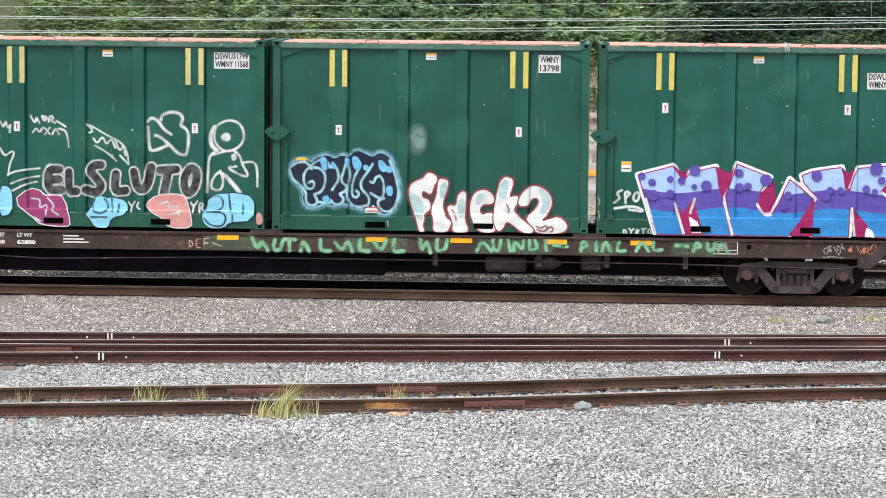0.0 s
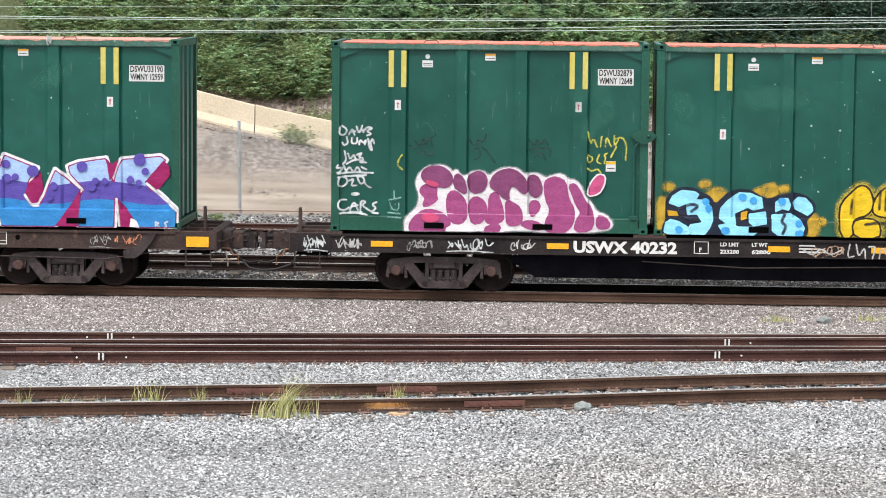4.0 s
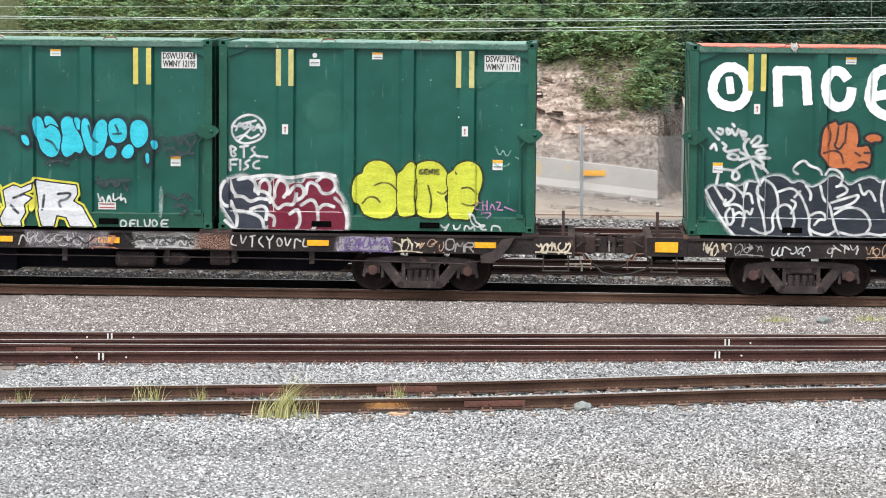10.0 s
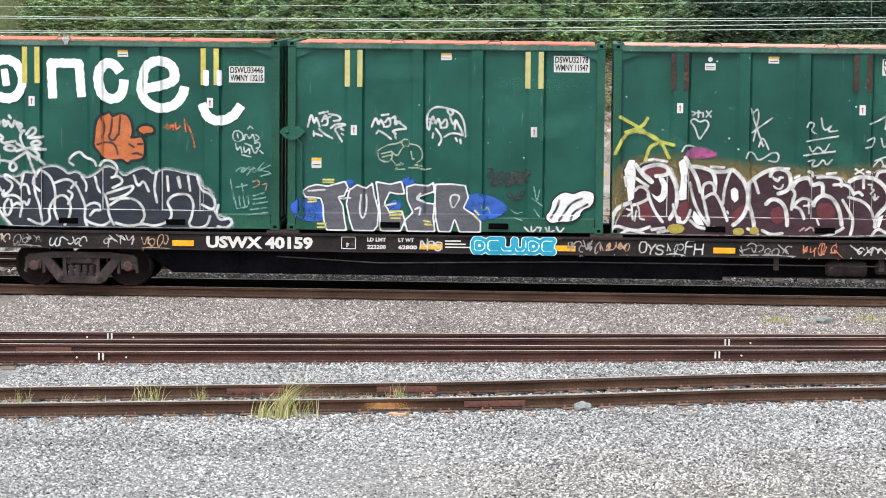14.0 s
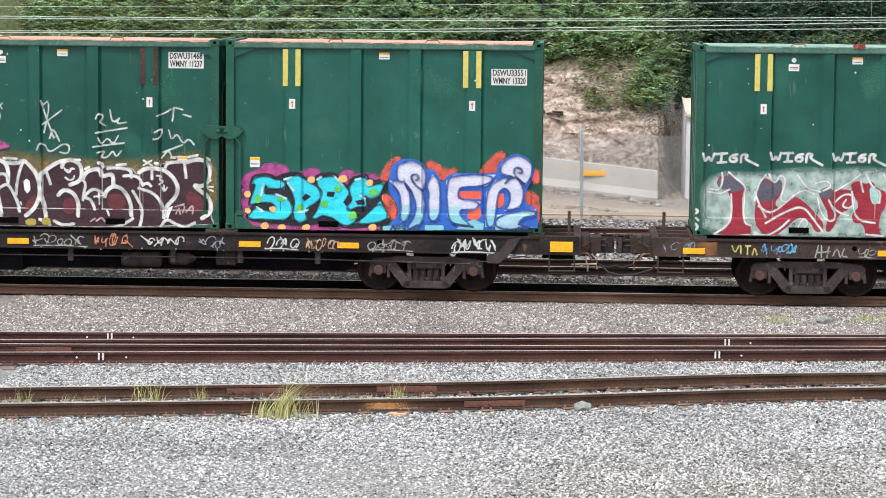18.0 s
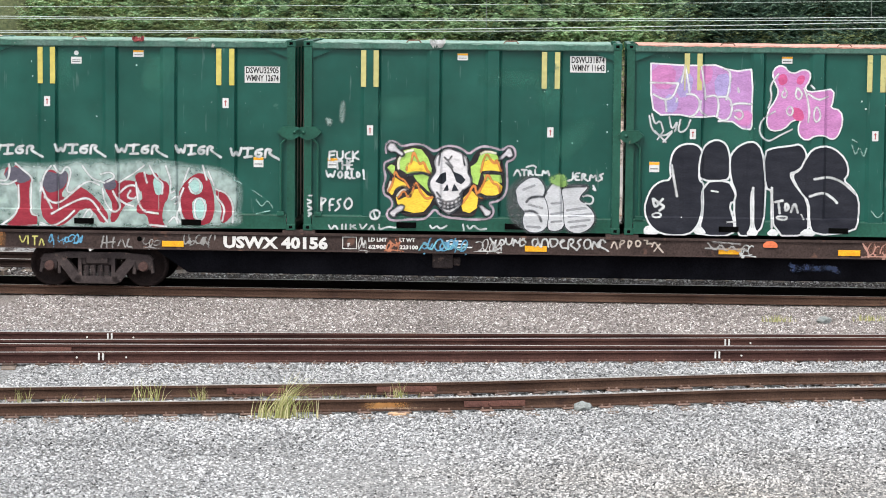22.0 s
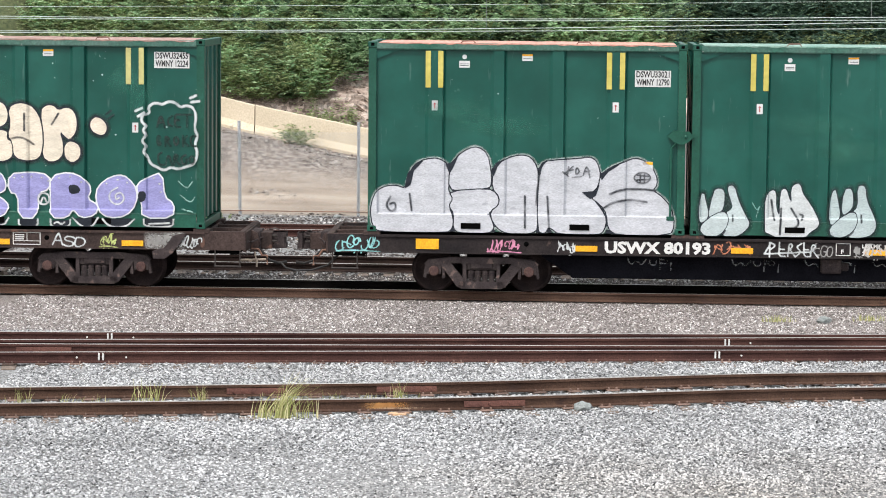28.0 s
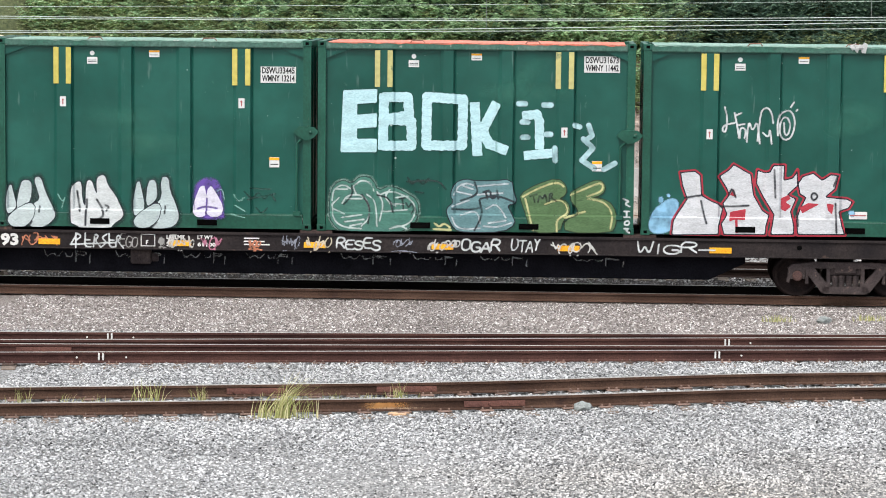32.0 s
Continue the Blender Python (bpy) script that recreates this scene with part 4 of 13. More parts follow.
for k in range(8):
    x = rnd.uniform(-11, 7)
    boulder(x, rnd.uniform(17.6, 18.9), -0.18, rnd.uniform(0.05, 0.09), M_PALE_STONE, "pale rubble stone at the foot of the fence", k)


# ---- containers ----
CL, CW, CH, DECK = 6.058, 2.438, 3.64, 1.18
RIBS = ((1.08, 1.45), (2.33, 2.62), (3.45, 3.76), (4.55, 4.92))
PANEL_Y, RIB_Y = 0.075, 0.012


def wall_profile():
    pts = [(0.15, PANEL_Y)]
    for a, b in RIBS:
        pts += [(a, PANEL_Y), (a + 0.07, RIB_Y), (b - 0.032, RIB_Y), (b, PANEL_Y + 0.012), (b + 0.03, PANEL_Y)]
    return pts + [(CL - 0.15, PANEL_Y)]


def wall_mesh(name, profile, z0, z1, rows=9):
    """A folded steel sheet: the profile of (x, y) drawn up in several rows, slightly dented."""
    b = bmesh.new()
    cols = []
    dense = []
    for (xa, ya), (xb, yb) in zip(profile, profile[1:]):
        k = max(1, int((xb - xa) / 0.16))
        dense += [(xa + (xb - xa) * i / k, ya + (yb - ya) * i / k) for i in range(k)]
    dense.append(profile[-1])
    for x, y in dense:
        col = []
        for i in range(rows):
            z = z0 + (z1 - z0) * i / (rows - 1)
            dent = 0.009 * noise.noise((x * 1.1, z * 1.1, 7.0)) if y > 0.04 else 0.0
            col.append(b.verts.new((x, y + dent, z)))
        cols.append(col)
    for c0, c1 in zip(cols, cols[1:]):
        for i in range(rows - 1):
            b.faces.new((c0[i], c1[i], c1[i + 1], c0[i + 1]))
    return b


def container_meshes():
    d = {}
    d["side"] = mesh("side_wall", wall_mesh("side", wall_profile(), 0.28, CH - 0.15), M_GREEN)
    back = wall_mesh("side", wall_profile(), 0.28, CH - 0.15)
    for v in back.verts:
        v.co.x, v.co.y = CL - v.co.x, CW - v.co.y
    d["side_far"] = mesh("side_wall", back, M_GREEN)
    for end in (0, 1):
        pts = [(0.14, 0.05)]
        for c in (0.62, 1.22, 1.82):
            pts += [(c - 0.16, 0.05), (c - 0.12, 0.0), (c + 0.12, 0.0), (c + 0.16, 0.05)]
        pts.append((CW - 0.14, 0.05))
        b = wall_mesh("end", pts, 0.2, CH - 0.12, 5)
        for v in b.verts:
            x, y = v.co.x, v.co.y
            v.co.x, v.co.y = (y + 0.01, CW - x) if end == 0 else (CL - y - 0.01, x)
        d["end%d" % end] = mesh("end_wall", b, M_GREEN)
    post = prism([(0.0, 0.0), (0.15, 0.0), (0.15, 0.05), (0.11, 0.05), (0.11, 0.11), (0.05, 0.11), (0.05, 0.15), (0.0, 0.15)], 0.115, CH - 0.115, axis="z")
    d["post"] = mesh("corner_post", post, M_GREEN_FRAME)
    cast = box(-0.012, 0.166, -0.012, 0.15, 0.0, 0.118, 0.008)
    d["cast"] = mesh("corner_casting", cast, M_GREEN_FRAME)
    # a black plate on the casting, painted as the hole's dark inside
    hole = box(0.045, 0.11, -0.015, -0.009, 0.035, 0.088, 0.002)
    d["cast_hole"] = mesh("casting_hole", hole, M_HOLE)
    rail_b = prism([(0.0, 0.02), (0.0, 0.27), (0.02, 0.295), (0.07, 0.31), (0.07, 0.02)], 0.166, CL - 0.166, axis="x")
    d["sill"] = mesh("bottom_rail", rail_b, M_GREEN_FRAME)
    lip = box(0.166, CL - 0.166, -0.004, 0.012, 0.276, 0.288, 0.002)
    d["lip"] = mesh("worn_edge", lip, M_TOP_RAIL)
    rail_t = prism([(0.0, CH - 0.15), (-0.01, CH - 0.13), (-0.01, CH - 0.02), (0.10, CH - 0.02), (0.10, CH - 0.15)], 0.16, CL - 0.16, axis="x")
    d["header"] = mesh("top_rail", rail_t, M_TOP_RAIL)
    end_rail = box(0.0, 0.09, 0.15, CW - 0.15, 0.0, 0.14, 0.01)
    d["end_rail"] = mesh("end_rail", end_rail, M_GREEN_FRAME)
    d["gusset"] = mesh("corner_gusset", prism([(0.15, CH - 0.15), (0.62, CH - 0.15), (0.15, CH - 0.33)], 0.03, 0.08), M_GREEN)
    # pocket drawn as a black block; its inner shade is only colour
    d["pocket"] = mesh("fork_pocket", box(-0.19, 0.19, -0.034, 0.02, 0.075, 0.185, 0.004), M_HOLE)
    d["strip"] = mesh("yellow_strip", box(-0.05, 0.05, -0.012, 0.0, 2.77, 3.47, 0.004), M_YELLOW)
    d["strip_old"] = mesh("yellow_strip", box(-0.05, 0.05, -0.012, 0.0, 2.77, 3.47, 0.004), M_YELLOW_OLD)
    d["strip_bare"] = mesh("bare_strip", box(-0.05, 0.05, -0.012, 0.0, 2.77, 3.47, 0.004), M_CAR)
    lug = prism([(-0.26, 1.90), (-0.16, 1.99), (0.13, 2.0), (0.24, 1.90), (0.14, 1.80), (0.02, 1.74), (-0.05, 1.74), (-0.16, 1.79)], -0.06, 0.05)
    d["lug"] = mesh("door_hinge_lug", lug, M_GREEN_FRAME)
    pin = lathe([(-0.085, 0.035), (-0.05, 0.035)], 10)
    for v in pin.verts:
        v.co.x, v.co.z = v.co.x - 0.1, v.co.z + 1.89
    d["pin"] = mesh("hinge_pin", pin, M_GREEN_FRAME, True)
    bar = tube([(0.27, 0.0, 0.34), (0.27, 0.0, 1.66), (0.16, -0.02, 1.78)], 0.022)
    box(0.20, 0.34, -0.03, 0.05, 0.28, 0.36, 0.006, bar)
    d["bar"] = mesh("locking_bar", bar, M_GREEN_FRAME)
    d["arrow_label"] = mesh("arrow_label", box(-0.058, 0.058, -0.006, 0.0, -0.095, 0.095, 0.001), M_WHITE)
    d["arrow"] = mesh("arrow", prism([(-0.03, 0.02), (0.0, 0.06), (0.03, 0.02), (0.01, 0.02), (0.01, -0.06), (-0.01, -0.06), (-0.01, 0.02)], -0.009, -0.004), M_RED_PRINT)
    d["notice"] = mesh("notice_label", box(-0.10, 0.10, -0.006, 0.0, -0.065, 0.065, 0.001), M_WHITE)
    d["notice_bar"] = mesh("notice_band", box(-0.10, 0.10, -0.010, -0.005, 0.028, 0.062, 0.001), M_AMBER)
    d["notice_line"] = mesh("notice_print", box(-0.08, 0.08, -0.009, -0.005, -0.03, -0.018, 0.001), M_INK)
    dot = lathe([(-0.006, 0.045), (0.0, 0.045)], 14)
    d["dot"] = mesh("round_label", dot, M_WHITE)
    clip = tube([(-0.14, 0.0, 0.0), (-0.10, -0.02, 0.045), (0.10, -0.02, 0.05), (0.14, 0.0, 0.0)], 0.012)
    d["clip"] = mesh("lid_latch", clip, M_RUST)
    d["warning"] = mesh("warning_label", box(-0.17, 0.17, -0.006, 0.0, -0.07, 0.07, 0.001), M_WHITE)
    d["warning_line"] = mesh("warning_print", box(-0.15, 0.15, -0.009, -0.005, -0.012, 0.012, 0.001), M_RED_PRINT)
    return d


CM = container_meshes()
LID = {"orange": (M_LID_ORANGE, "orange"), "red": (M_LID_RED, "red-orange"), "green": (M_LID_GREEN, "pale green"), "brown": (M_LID_BROWN, "weathered brown")}


def lid_mesh(material, seed):
    """A sheeted lid: gently sagging, ragged at its rim."""
    random.seed(seed)
    b = bmesh.new()
    nx, ny = 42, 8
    grid = []
    for i in range(nx + 1):
        row = []
        for j in range(ny + 1):
            x, y = 0.2 + (CL - 0.4) * i / nx, -0.015 + (CW + 0.03) * j / ny
            z = CH - 0.020 + 0.012 * math.sin(math.pi * j / ny) + 0.016 * noise.noise((x * 2.0, y * 2.0, seed))
            row.append(b.verts.new((x, y, z)))
        grid.append(row)
    for i in range(nx):
        for j in range(ny):
            b.faces.new((grid[i][j], grid[i + 1][j], grid[i + 1][j + 1], grid[i][j + 1]))
    for side in (0, ny):
        low = [b.verts.new((grid[i][side].co.x, grid[i][side].co.y, grid[i][side].co.z - 0.012 - 0.022 * random.random() ** 2)) for i in range(nx + 1)]
        for i in range(nx):
            b.faces.new((grid[i][side], low[i], low[i + 1], grid[i + 1][side]))
    bmesh.ops.recalc_face_normals(b, faces=b.faces[:])
    return mesh("lid", b, material)


LIDS = {k: [lid_mesh(v[0], s) for s in (3, 8)] for k, v in LID.items()}


def depth_at(u, v):
    """How far the wall's face lies behind the container's front plane."""
    if v < 0.31 or v > CH - 0.16 or u < 0.16 or u > CL - 0.16:
        return 0.0
    for a, b in RIBS:
        if a < u < b:
            return PANEL_Y - (PANEL_Y - RIB_Y) * min(1.0, (u - a) / 0.07, (b - u) / 0.032)
    return PANEL_Y


def container(x, lid, lug_left, ids, strips="strip", arrow_v=1.94, variant=0, notice=True, deposit=True, label_v=3.24):
    c = thing("waste_container", "green steel waste container with %s lid, yellow strips and graffiti" % LID[lid][1], "container", "containers on the train")
    part("side_wall", CM["side"], None, c)
    part("side_wall", CM["side_far"], None, c)
    part("end_wall", CM["end0"], None, c)
    part("end_wall", CM["end1"], None, c)
    part("lid", LIDS[lid][variant % 2], None, c, "%s sheeted lid" % LID[lid][1])
    flips = [Matrix.Identity(4), Matrix.Translation((CL, 0, 0)) @ Matrix.Diagonal((-1, 1, 1, 1)), Matrix.Translation((0, CW, 0)) @ Matrix.Diagonal((1, -1, 1, 1)), Matrix.Translation((CL, CW, 0)) @ Matrix.Diagonal((-1, -1, 1, 1))]
    for f in flips:
        part("corner_post", CM["post"], None, c, at=f)
        for z in (0.0, CH - 0.118):
            k = part("corner_casting", CM["cast"], None, c, at=Matrix.Translation((0, 0, z)) @ f)
            part("casting_hole", CM["cast_hole"], None, k)
    for f in (flips[0], flips[2]):
        s = part("bottom_rail", CM["sill"], None, c, at=f)
        part("worn_edge", CM["lip"], None, s, "scuffed pale edge")
        for u in (1.98, 4.06):
            part("fork_pocket", CM["pocket"], None, s, at=Matrix.Translation((u, 0, 0)))
        part("top_rail", CM["header"], None, c, "scuffed pale green rail", at=f)
    for f in (flips[0], flips[1]):
        for z in (0.0, CH - 0.14):
            part("end_rail", CM["end_rail"], None, c, at=Matrix.Translation((0, 0, z)) @ f)
    for f in (flips[0], flips[1]):
        part("corner_gusset", CM["gusset"], None, c, at=f)
    for u in (1.14, 1.38, 4.59, 4.84):
        part("yellow_strip", CM[strips], None, c, at=Matrix.Translation((u, RIB_Y, 0)))
    f = flips[0] if lug_left else flips[1]
    g = part("door_hinge_lug", CM["lug"], None, c, at=Matrix.Translation((0.10 if lug_left else -0.10, 0, 0)) @ f)
    part("hinge_pin", CM["pin"], None, g)
    part("locking_bar", CM["bar"], None, c, at=f)
    for u in (1.27, 4.72):
        a = part("arrow_label", CM["arrow_label"], None, c, "small white label with red arrow", at=Matrix.Translation((u, RIB_Y, arrow_v)))
        part("arrow", CM["arrow"], None, a)
    p = part("notice_label", CM["notice"], None, c, "white notice with amber band", at=Matrix.Translation((3.03, PANEL_Y - 0.006, 3.36)))
    part("notice_band", CM["notice_bar"], None, p)
    part("notice_print", CM["notice_line"], None, p)
    if notice:
        q = part("notice_label", CM["notice"], None, c, at=Matrix.Translation((1.83, PANEL_Y - 0.006, 3.22)))
        part("notice_print", CM["notice_line"], None, q)
        part("notice_print", CM["notice_line"], None, q, at=Matrix.Translation((0, 0, 0.03)))
        part("round_label", CM["dot"], None, c, at=Matrix.Translation((1.83, PANEL_Y - 0.002, 3.36)))
    for u in (1.9 + 0.2 * variant, 4.1 - 0.15 * variant):
        part("lid_latch", CM["clip"], None, c, "rusty wire latch on the lid's edge", at=Matrix.Translation((u, 0.01, CH - 0.02)))
    u = 0.55 if lug_left else 5.35
    w = part("notice_label", CM["notice"], None, c, "white notice with amber band", at=Matrix.Translation((u, PANEL_Y - 0.006, 1.30)) @ Matrix.Diagonal((0.95, 1, 1.5, 1)))
    part("notice_band", CM["notice_bar"], None, w)
    part("notice_print", CM["notice_line"], None, w)
    lines = ids.split("/")
    wide = 0.68 if len(lines[1]) > 6 else 0.42
    hgt = 0.31 if len(lines[1]) > 6 else 0.34
    lb = part("number_label", mesh("number_label", box(0, wide, -0.006, 0.0, -hgt / 2, hgt / 2, 0.001), M_WHITE), None, c, "white label with black numbers", at=Matrix.Translation((5.08, PANEL_Y - 0.004, label_v)))
    for i, words in enumerate(lines):
        part("label_text", lettering(words, 0.165, M_INK, wide - 0.05, 0.0042), None, lb, at=Matrix.Translation((0.025, -0.009, 0.028 - i * (hgt / 2 - 0.005))))
    c.matrix_basis = pose(x, 0, DECK)
    return c


# left edge, lid, hinge side, numbers on the label
CONTAINERS = []


def add(x, *a, **k):
    c = container(x, *a, **k)
    CONTAINERS.append((c, x))
    return c


C0 = add(-11.90, "orange", True, "DSWU31799/WMNY 11568", "strip_old", notice=False)
C1 = add(-5.68, "orange", True, "WMNY/13798", notice=False)
C2 = add(0.55, "orange", True, "DSWU33190/WMNY 12959", arrow_v=2.43, notice=False, label_v=2.98, variant=1)
C3 = add(9.54, "red", False, "DSWU32879/WMNY 12648", arrow_v=2.43, label_v=3.0)
C4 = add(15.74, "red", False, "WMNY/13809", variant=1)
C5 = add(21.94, "green", False, "DSWU31428/WMNY 12195")
C6 = add(28.14, "green", False, "DSWU31942/WMNY 11711", "strip_old", variant=1)
C7 = add(37.14, "red", True, "DSWU33446/WMNY 13215", notice=False, arrow_v=2.43, label_v=2.98)
C8 = add(43.36, "red", True, "DSWU32178/WMNY 11947", "strip_old", notice=False, variant=1)
C9 = add(49.58, "orange", False, "DSWU31468/WMNY 11237", "strip_bare", arrow_v=2.43)
C10 = add(55.78, "orange", True, "DSWU33551/WMNY 13320", arrow_v=2.43, notice=False, variant=1, label_v=2.98)
C11 = add(64.77, "green", False, "DSWU32905/WMNY 12674", arrow_v=2.43, label_v=2.98)
C12 = add(71.0, "green", True, "DSWU31874/WMNY 11643", "strip_old", notice=False, variant=1)
C13 = add(77.16, "orange", True, "DSWU31572/WMNY 11341", "strip_old", notice=False)
C14 = add(83.38, "brown", True, "DSWU32455/WMNY 12224", "strip_old", notice=False)
C15 = add(92.59, "orange", False, "DSWU33021/WMNY 12790", arrow_v=2.43, label_v=2.98)
C16 = add(98.77, "green", False, "DSWU33445/WMNY 13214", arrow_v=2.43, label_v=2.98)
C17 = add(104.96, "red", False, "DSWU31673/WMNY 11442", "strip_old")
C18 = add(111.17, "green", False, "DSWU33590/WMNY 13359", variant=1)


def rag(c, u, spread, material, label, seed, drop=0.10):
    """A crumpled scrap of sheeting caught on the lid's edge."""
    rnd = random.Random(seed)
    b = bmesh.new()
    n = 9
    top = [b.verts.new((u + spread * (k / n - 0.5), -0.02 + 0.02 * rnd.uniform(-1, 1), CH + 0.02 + 0.05 * rnd.random())) for k in range(n + 1)]
    mid = [b.verts.new((v.co.x + 0.02 * rnd.uniform(-1, 1), -0.035 - 0.02 * rnd.random(), CH - 0.03 + 0.02 * rnd.uniform(-1, 1))) for v in top]
    low = [b.verts.new((v.co.x * 0.6 + u * 0.4 + 0.03 * rnd.uniform(-1, 1), -0.03 - 0.02 * rnd.random(), CH - 0.04 - drop * rnd.random())) for v in top]
    for a, d in ((top, mid), (mid, low)):
        for k in range(n):
            b.faces.new((a[k], a[k + 1], d[k + 1], d[k]))
    bmesh.ops.solidify(b, geom=b.faces[:], thickness=0.006)
    part("torn_sheet", b, material, c, label)


rag(C11, 3.05, 0.22, M_RED_PRINT, "crumpled red rag", 1, 0.01)
rag(C7, 1.95, 0.12, M_WHITE, "white torn sheet end", 2)
rag(C12, 2.55, 0.30, M_WHITE, "white torn sheet end", 3)
rag(C18, 4.05, 0.34, M_WHITE, "white torn sheet end", 4)
rag(C2, 3.55, 0.10, M_WHITE, "white torn sheet end", 5)


# ---- flatcars ----
WHEEL_R, TRUCKS, BASE = 0.42, (2.19, 22.50), 1.83
SILL_Z0, SILL_Z1 = 0.77, 1.125


def spring_mesh():
    b = None
    for k in range(5):
        z = 0.235 + k * 0.042
        t = bmesh.new()
        bmesh.ops.create_cone(t, cap_ends=True, segments=12, radius1=0.062, radius2=0.062, depth=0.026)
        for v in t.verts:
            v.co.z += z
        b = join(b, t)
    t = bmesh.new()
    bmesh.ops.create_cone(t, cap_ends=True, segments=8, radius1=0.042, radius2=0.042, depth=0.22)
    for v in t.verts:
        v.co.z += 0.32
    return join(b, t)


def truck_frame_bmesh():
    """Cast side frame between two axles, centred at x = 0."""
    y0, y1 = 0.14, 0.30
    b = prism([(-1.10, 0.56), (-1.02, 0.64), (-0.55, 0.69), (0.55, 0.69), (1.02, 0.64), (1.10, 0.56), (1.06, 0.50), (0.62, 0.57), (-0.62, 0.57), (-1.06, 0.50)], y0, y1)
    for s in (-1, 1):
        prism([(s * 0.80, 0.55), (s * 0.60, 0.58), (s * 0.30, 0.22), (s * 0.32, 0.10), (s * 0.46, 0.11)], y0, y1, b)
        prism([(s * 0.30, 0.60), (s * 0.36, 0.60), (s * 0.36, 0.20), (s * 0.28, 0.18)], y0 + 0.01, y1 - 0.01, b)
        prism([(s * 1.08, 0.56), (s * 1.12, 0.30), (s * 1.07, 0.28), (s * 1.03, 0.50)], y0 + 0.02, y1 - 0.02, b)
        prism([(s * 0.76, 0.54), (s * 0.72, 0.54), (s * 0.70, 0.28), (s * 0.76, 0.27)], y0 + 0.02, y1 - 0.02, b)
    prism([(-0.46, 0.12), (-0.38, 0.08), (0.38, 0.08), (0.46, 0.12), (0.40, 0.22), (-0.40, 0.22)], y0, y1, b)
    box(-0.34, 0.34, y0 + 0.05, y1, 0.44, 0.60, 0.01, b)
    return b


FM = {}


def flatcar_meshes():
    d = FM
    for k, mt in (("brown", M_CAR), ("black", M_CAR_BLACK)):
        sill = prism([(0.03, SILL_Z0), (0.0, SILL_Z0), (0.0, SILL_Z0 + 0.02), (0.045, SILL_Z0 + 0.02), (0.045, SILL_Z1 - 0.02), (0.0, SILL_Z1 - 0.02), (0.0, SILL_Z1), (0.10, SILL_Z1), (0.10, SILL_Z0)], 0.0, 24.67, axis="x")
        d["sill_" + k] = mesh("side_sill", sill, mt)
        cap = box(0.0, 24.67, -0.012, 0.0, SILL_Z1 - 0.05, SILL_Z1, 0.004)
        plate = box(0.0, 24.67, 0.02, 0.047, SILL_Z0 + 0.005, SILL_Z1 - 0.005, 0.004)
        d["web_" + k] = mesh("sill_web", join(plate, cap), mt)
        e = prism([(-0.77, 0.80), (-0.70, 0.77), (0.0, SILL_Z0), (0.0, SILL_Z1), (-0.77, SILL_Z1)], 0.01, 0.10)
        d["wing_" + k] = mesh("end_wing", e, mt)
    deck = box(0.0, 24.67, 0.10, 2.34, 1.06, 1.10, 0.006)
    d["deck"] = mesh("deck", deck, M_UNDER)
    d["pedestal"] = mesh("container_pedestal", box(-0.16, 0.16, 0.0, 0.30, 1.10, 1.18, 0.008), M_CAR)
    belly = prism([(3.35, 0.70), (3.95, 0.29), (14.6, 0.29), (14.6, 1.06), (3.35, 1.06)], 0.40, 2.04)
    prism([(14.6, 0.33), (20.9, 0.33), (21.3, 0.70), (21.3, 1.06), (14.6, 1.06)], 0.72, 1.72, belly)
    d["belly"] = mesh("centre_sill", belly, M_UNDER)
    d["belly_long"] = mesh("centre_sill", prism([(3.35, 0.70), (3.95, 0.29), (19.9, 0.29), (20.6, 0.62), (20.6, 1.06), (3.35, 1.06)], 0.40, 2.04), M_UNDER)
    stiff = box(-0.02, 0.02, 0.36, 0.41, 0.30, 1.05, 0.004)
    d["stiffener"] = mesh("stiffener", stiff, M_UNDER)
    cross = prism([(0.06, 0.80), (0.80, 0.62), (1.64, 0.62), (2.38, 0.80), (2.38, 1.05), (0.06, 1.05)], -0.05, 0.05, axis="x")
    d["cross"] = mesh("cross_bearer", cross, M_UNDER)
    stub = box(-1.2, 3.7, 0.95, 1.49, 0.72, 1.04, 0.01)
    d["stub"] = mesh("draft_sill", stub, M_CAR)
    f = None
    for a, b2, c, e2 in ((-0.77, 0.0, 0.02, 0.10), (-0.77, 0.0, 2.34, 2.42), (-0.77, -0.66, 0.10, 2.34), (-0.06, 0.0, 0.10, 2.34), (-0.77, 0.0, 0.80, 0.90), (-0.77, 0.0, 1.54, 1.64)):
        f = box(a, b2, c, e2, 0.98, SILL_Z1 + 0.01, 0.01, f)
    d["frame"] = mesh("end_frame", f, M_CAR)
    d["end_plate"] = mesh("end_sill", box(-0.80, -0.74, 0.02, 2.42, 0.74, 1.12, 0.01), M_CAR)
    # black sheet added for the dark inside of the end frame
    d["pan"] = mesh("frame_floor", box(-0.66, -0.06, 0.1, 2.34, 0.70, 0.74, 0.0), M_HOLE)
    stake = box(-0.03, 0.03, 0.04, 0.12, 1.10, 1.62, 0.008)
    d["stake"] = mesh("brake_post", stake, M_CAR)
    cp = box(-1.30, -0.80, 1.08, 1.36, 0.74, 1.00, 0.02)
    box(-0.98, -0.78, 0.90, 1.54, 0.66, 1.08, 0.02, cp)
    box(-1.12, -1.04, 0.98, 1.46, 0.70, 1.04, 0.015, cp)
    kn = prism([(-1.42, 1.02), (-1.36, 1.00), (-1.30, 1.10), (-1.22, 1.08), (-1.18, 1.36), (-1.30, 1.40), (-1.42, 1.34), (-1.46, 1.22)], 0.72, 1.04, axis="z")
    for z in (0.72, 0.94):
        prism([(-1.46, 1.02), (-1.20, 1.06), (-1.20, 1.38), (-1.46, 1.32)], z, z + 0.10, cp, axis="z")
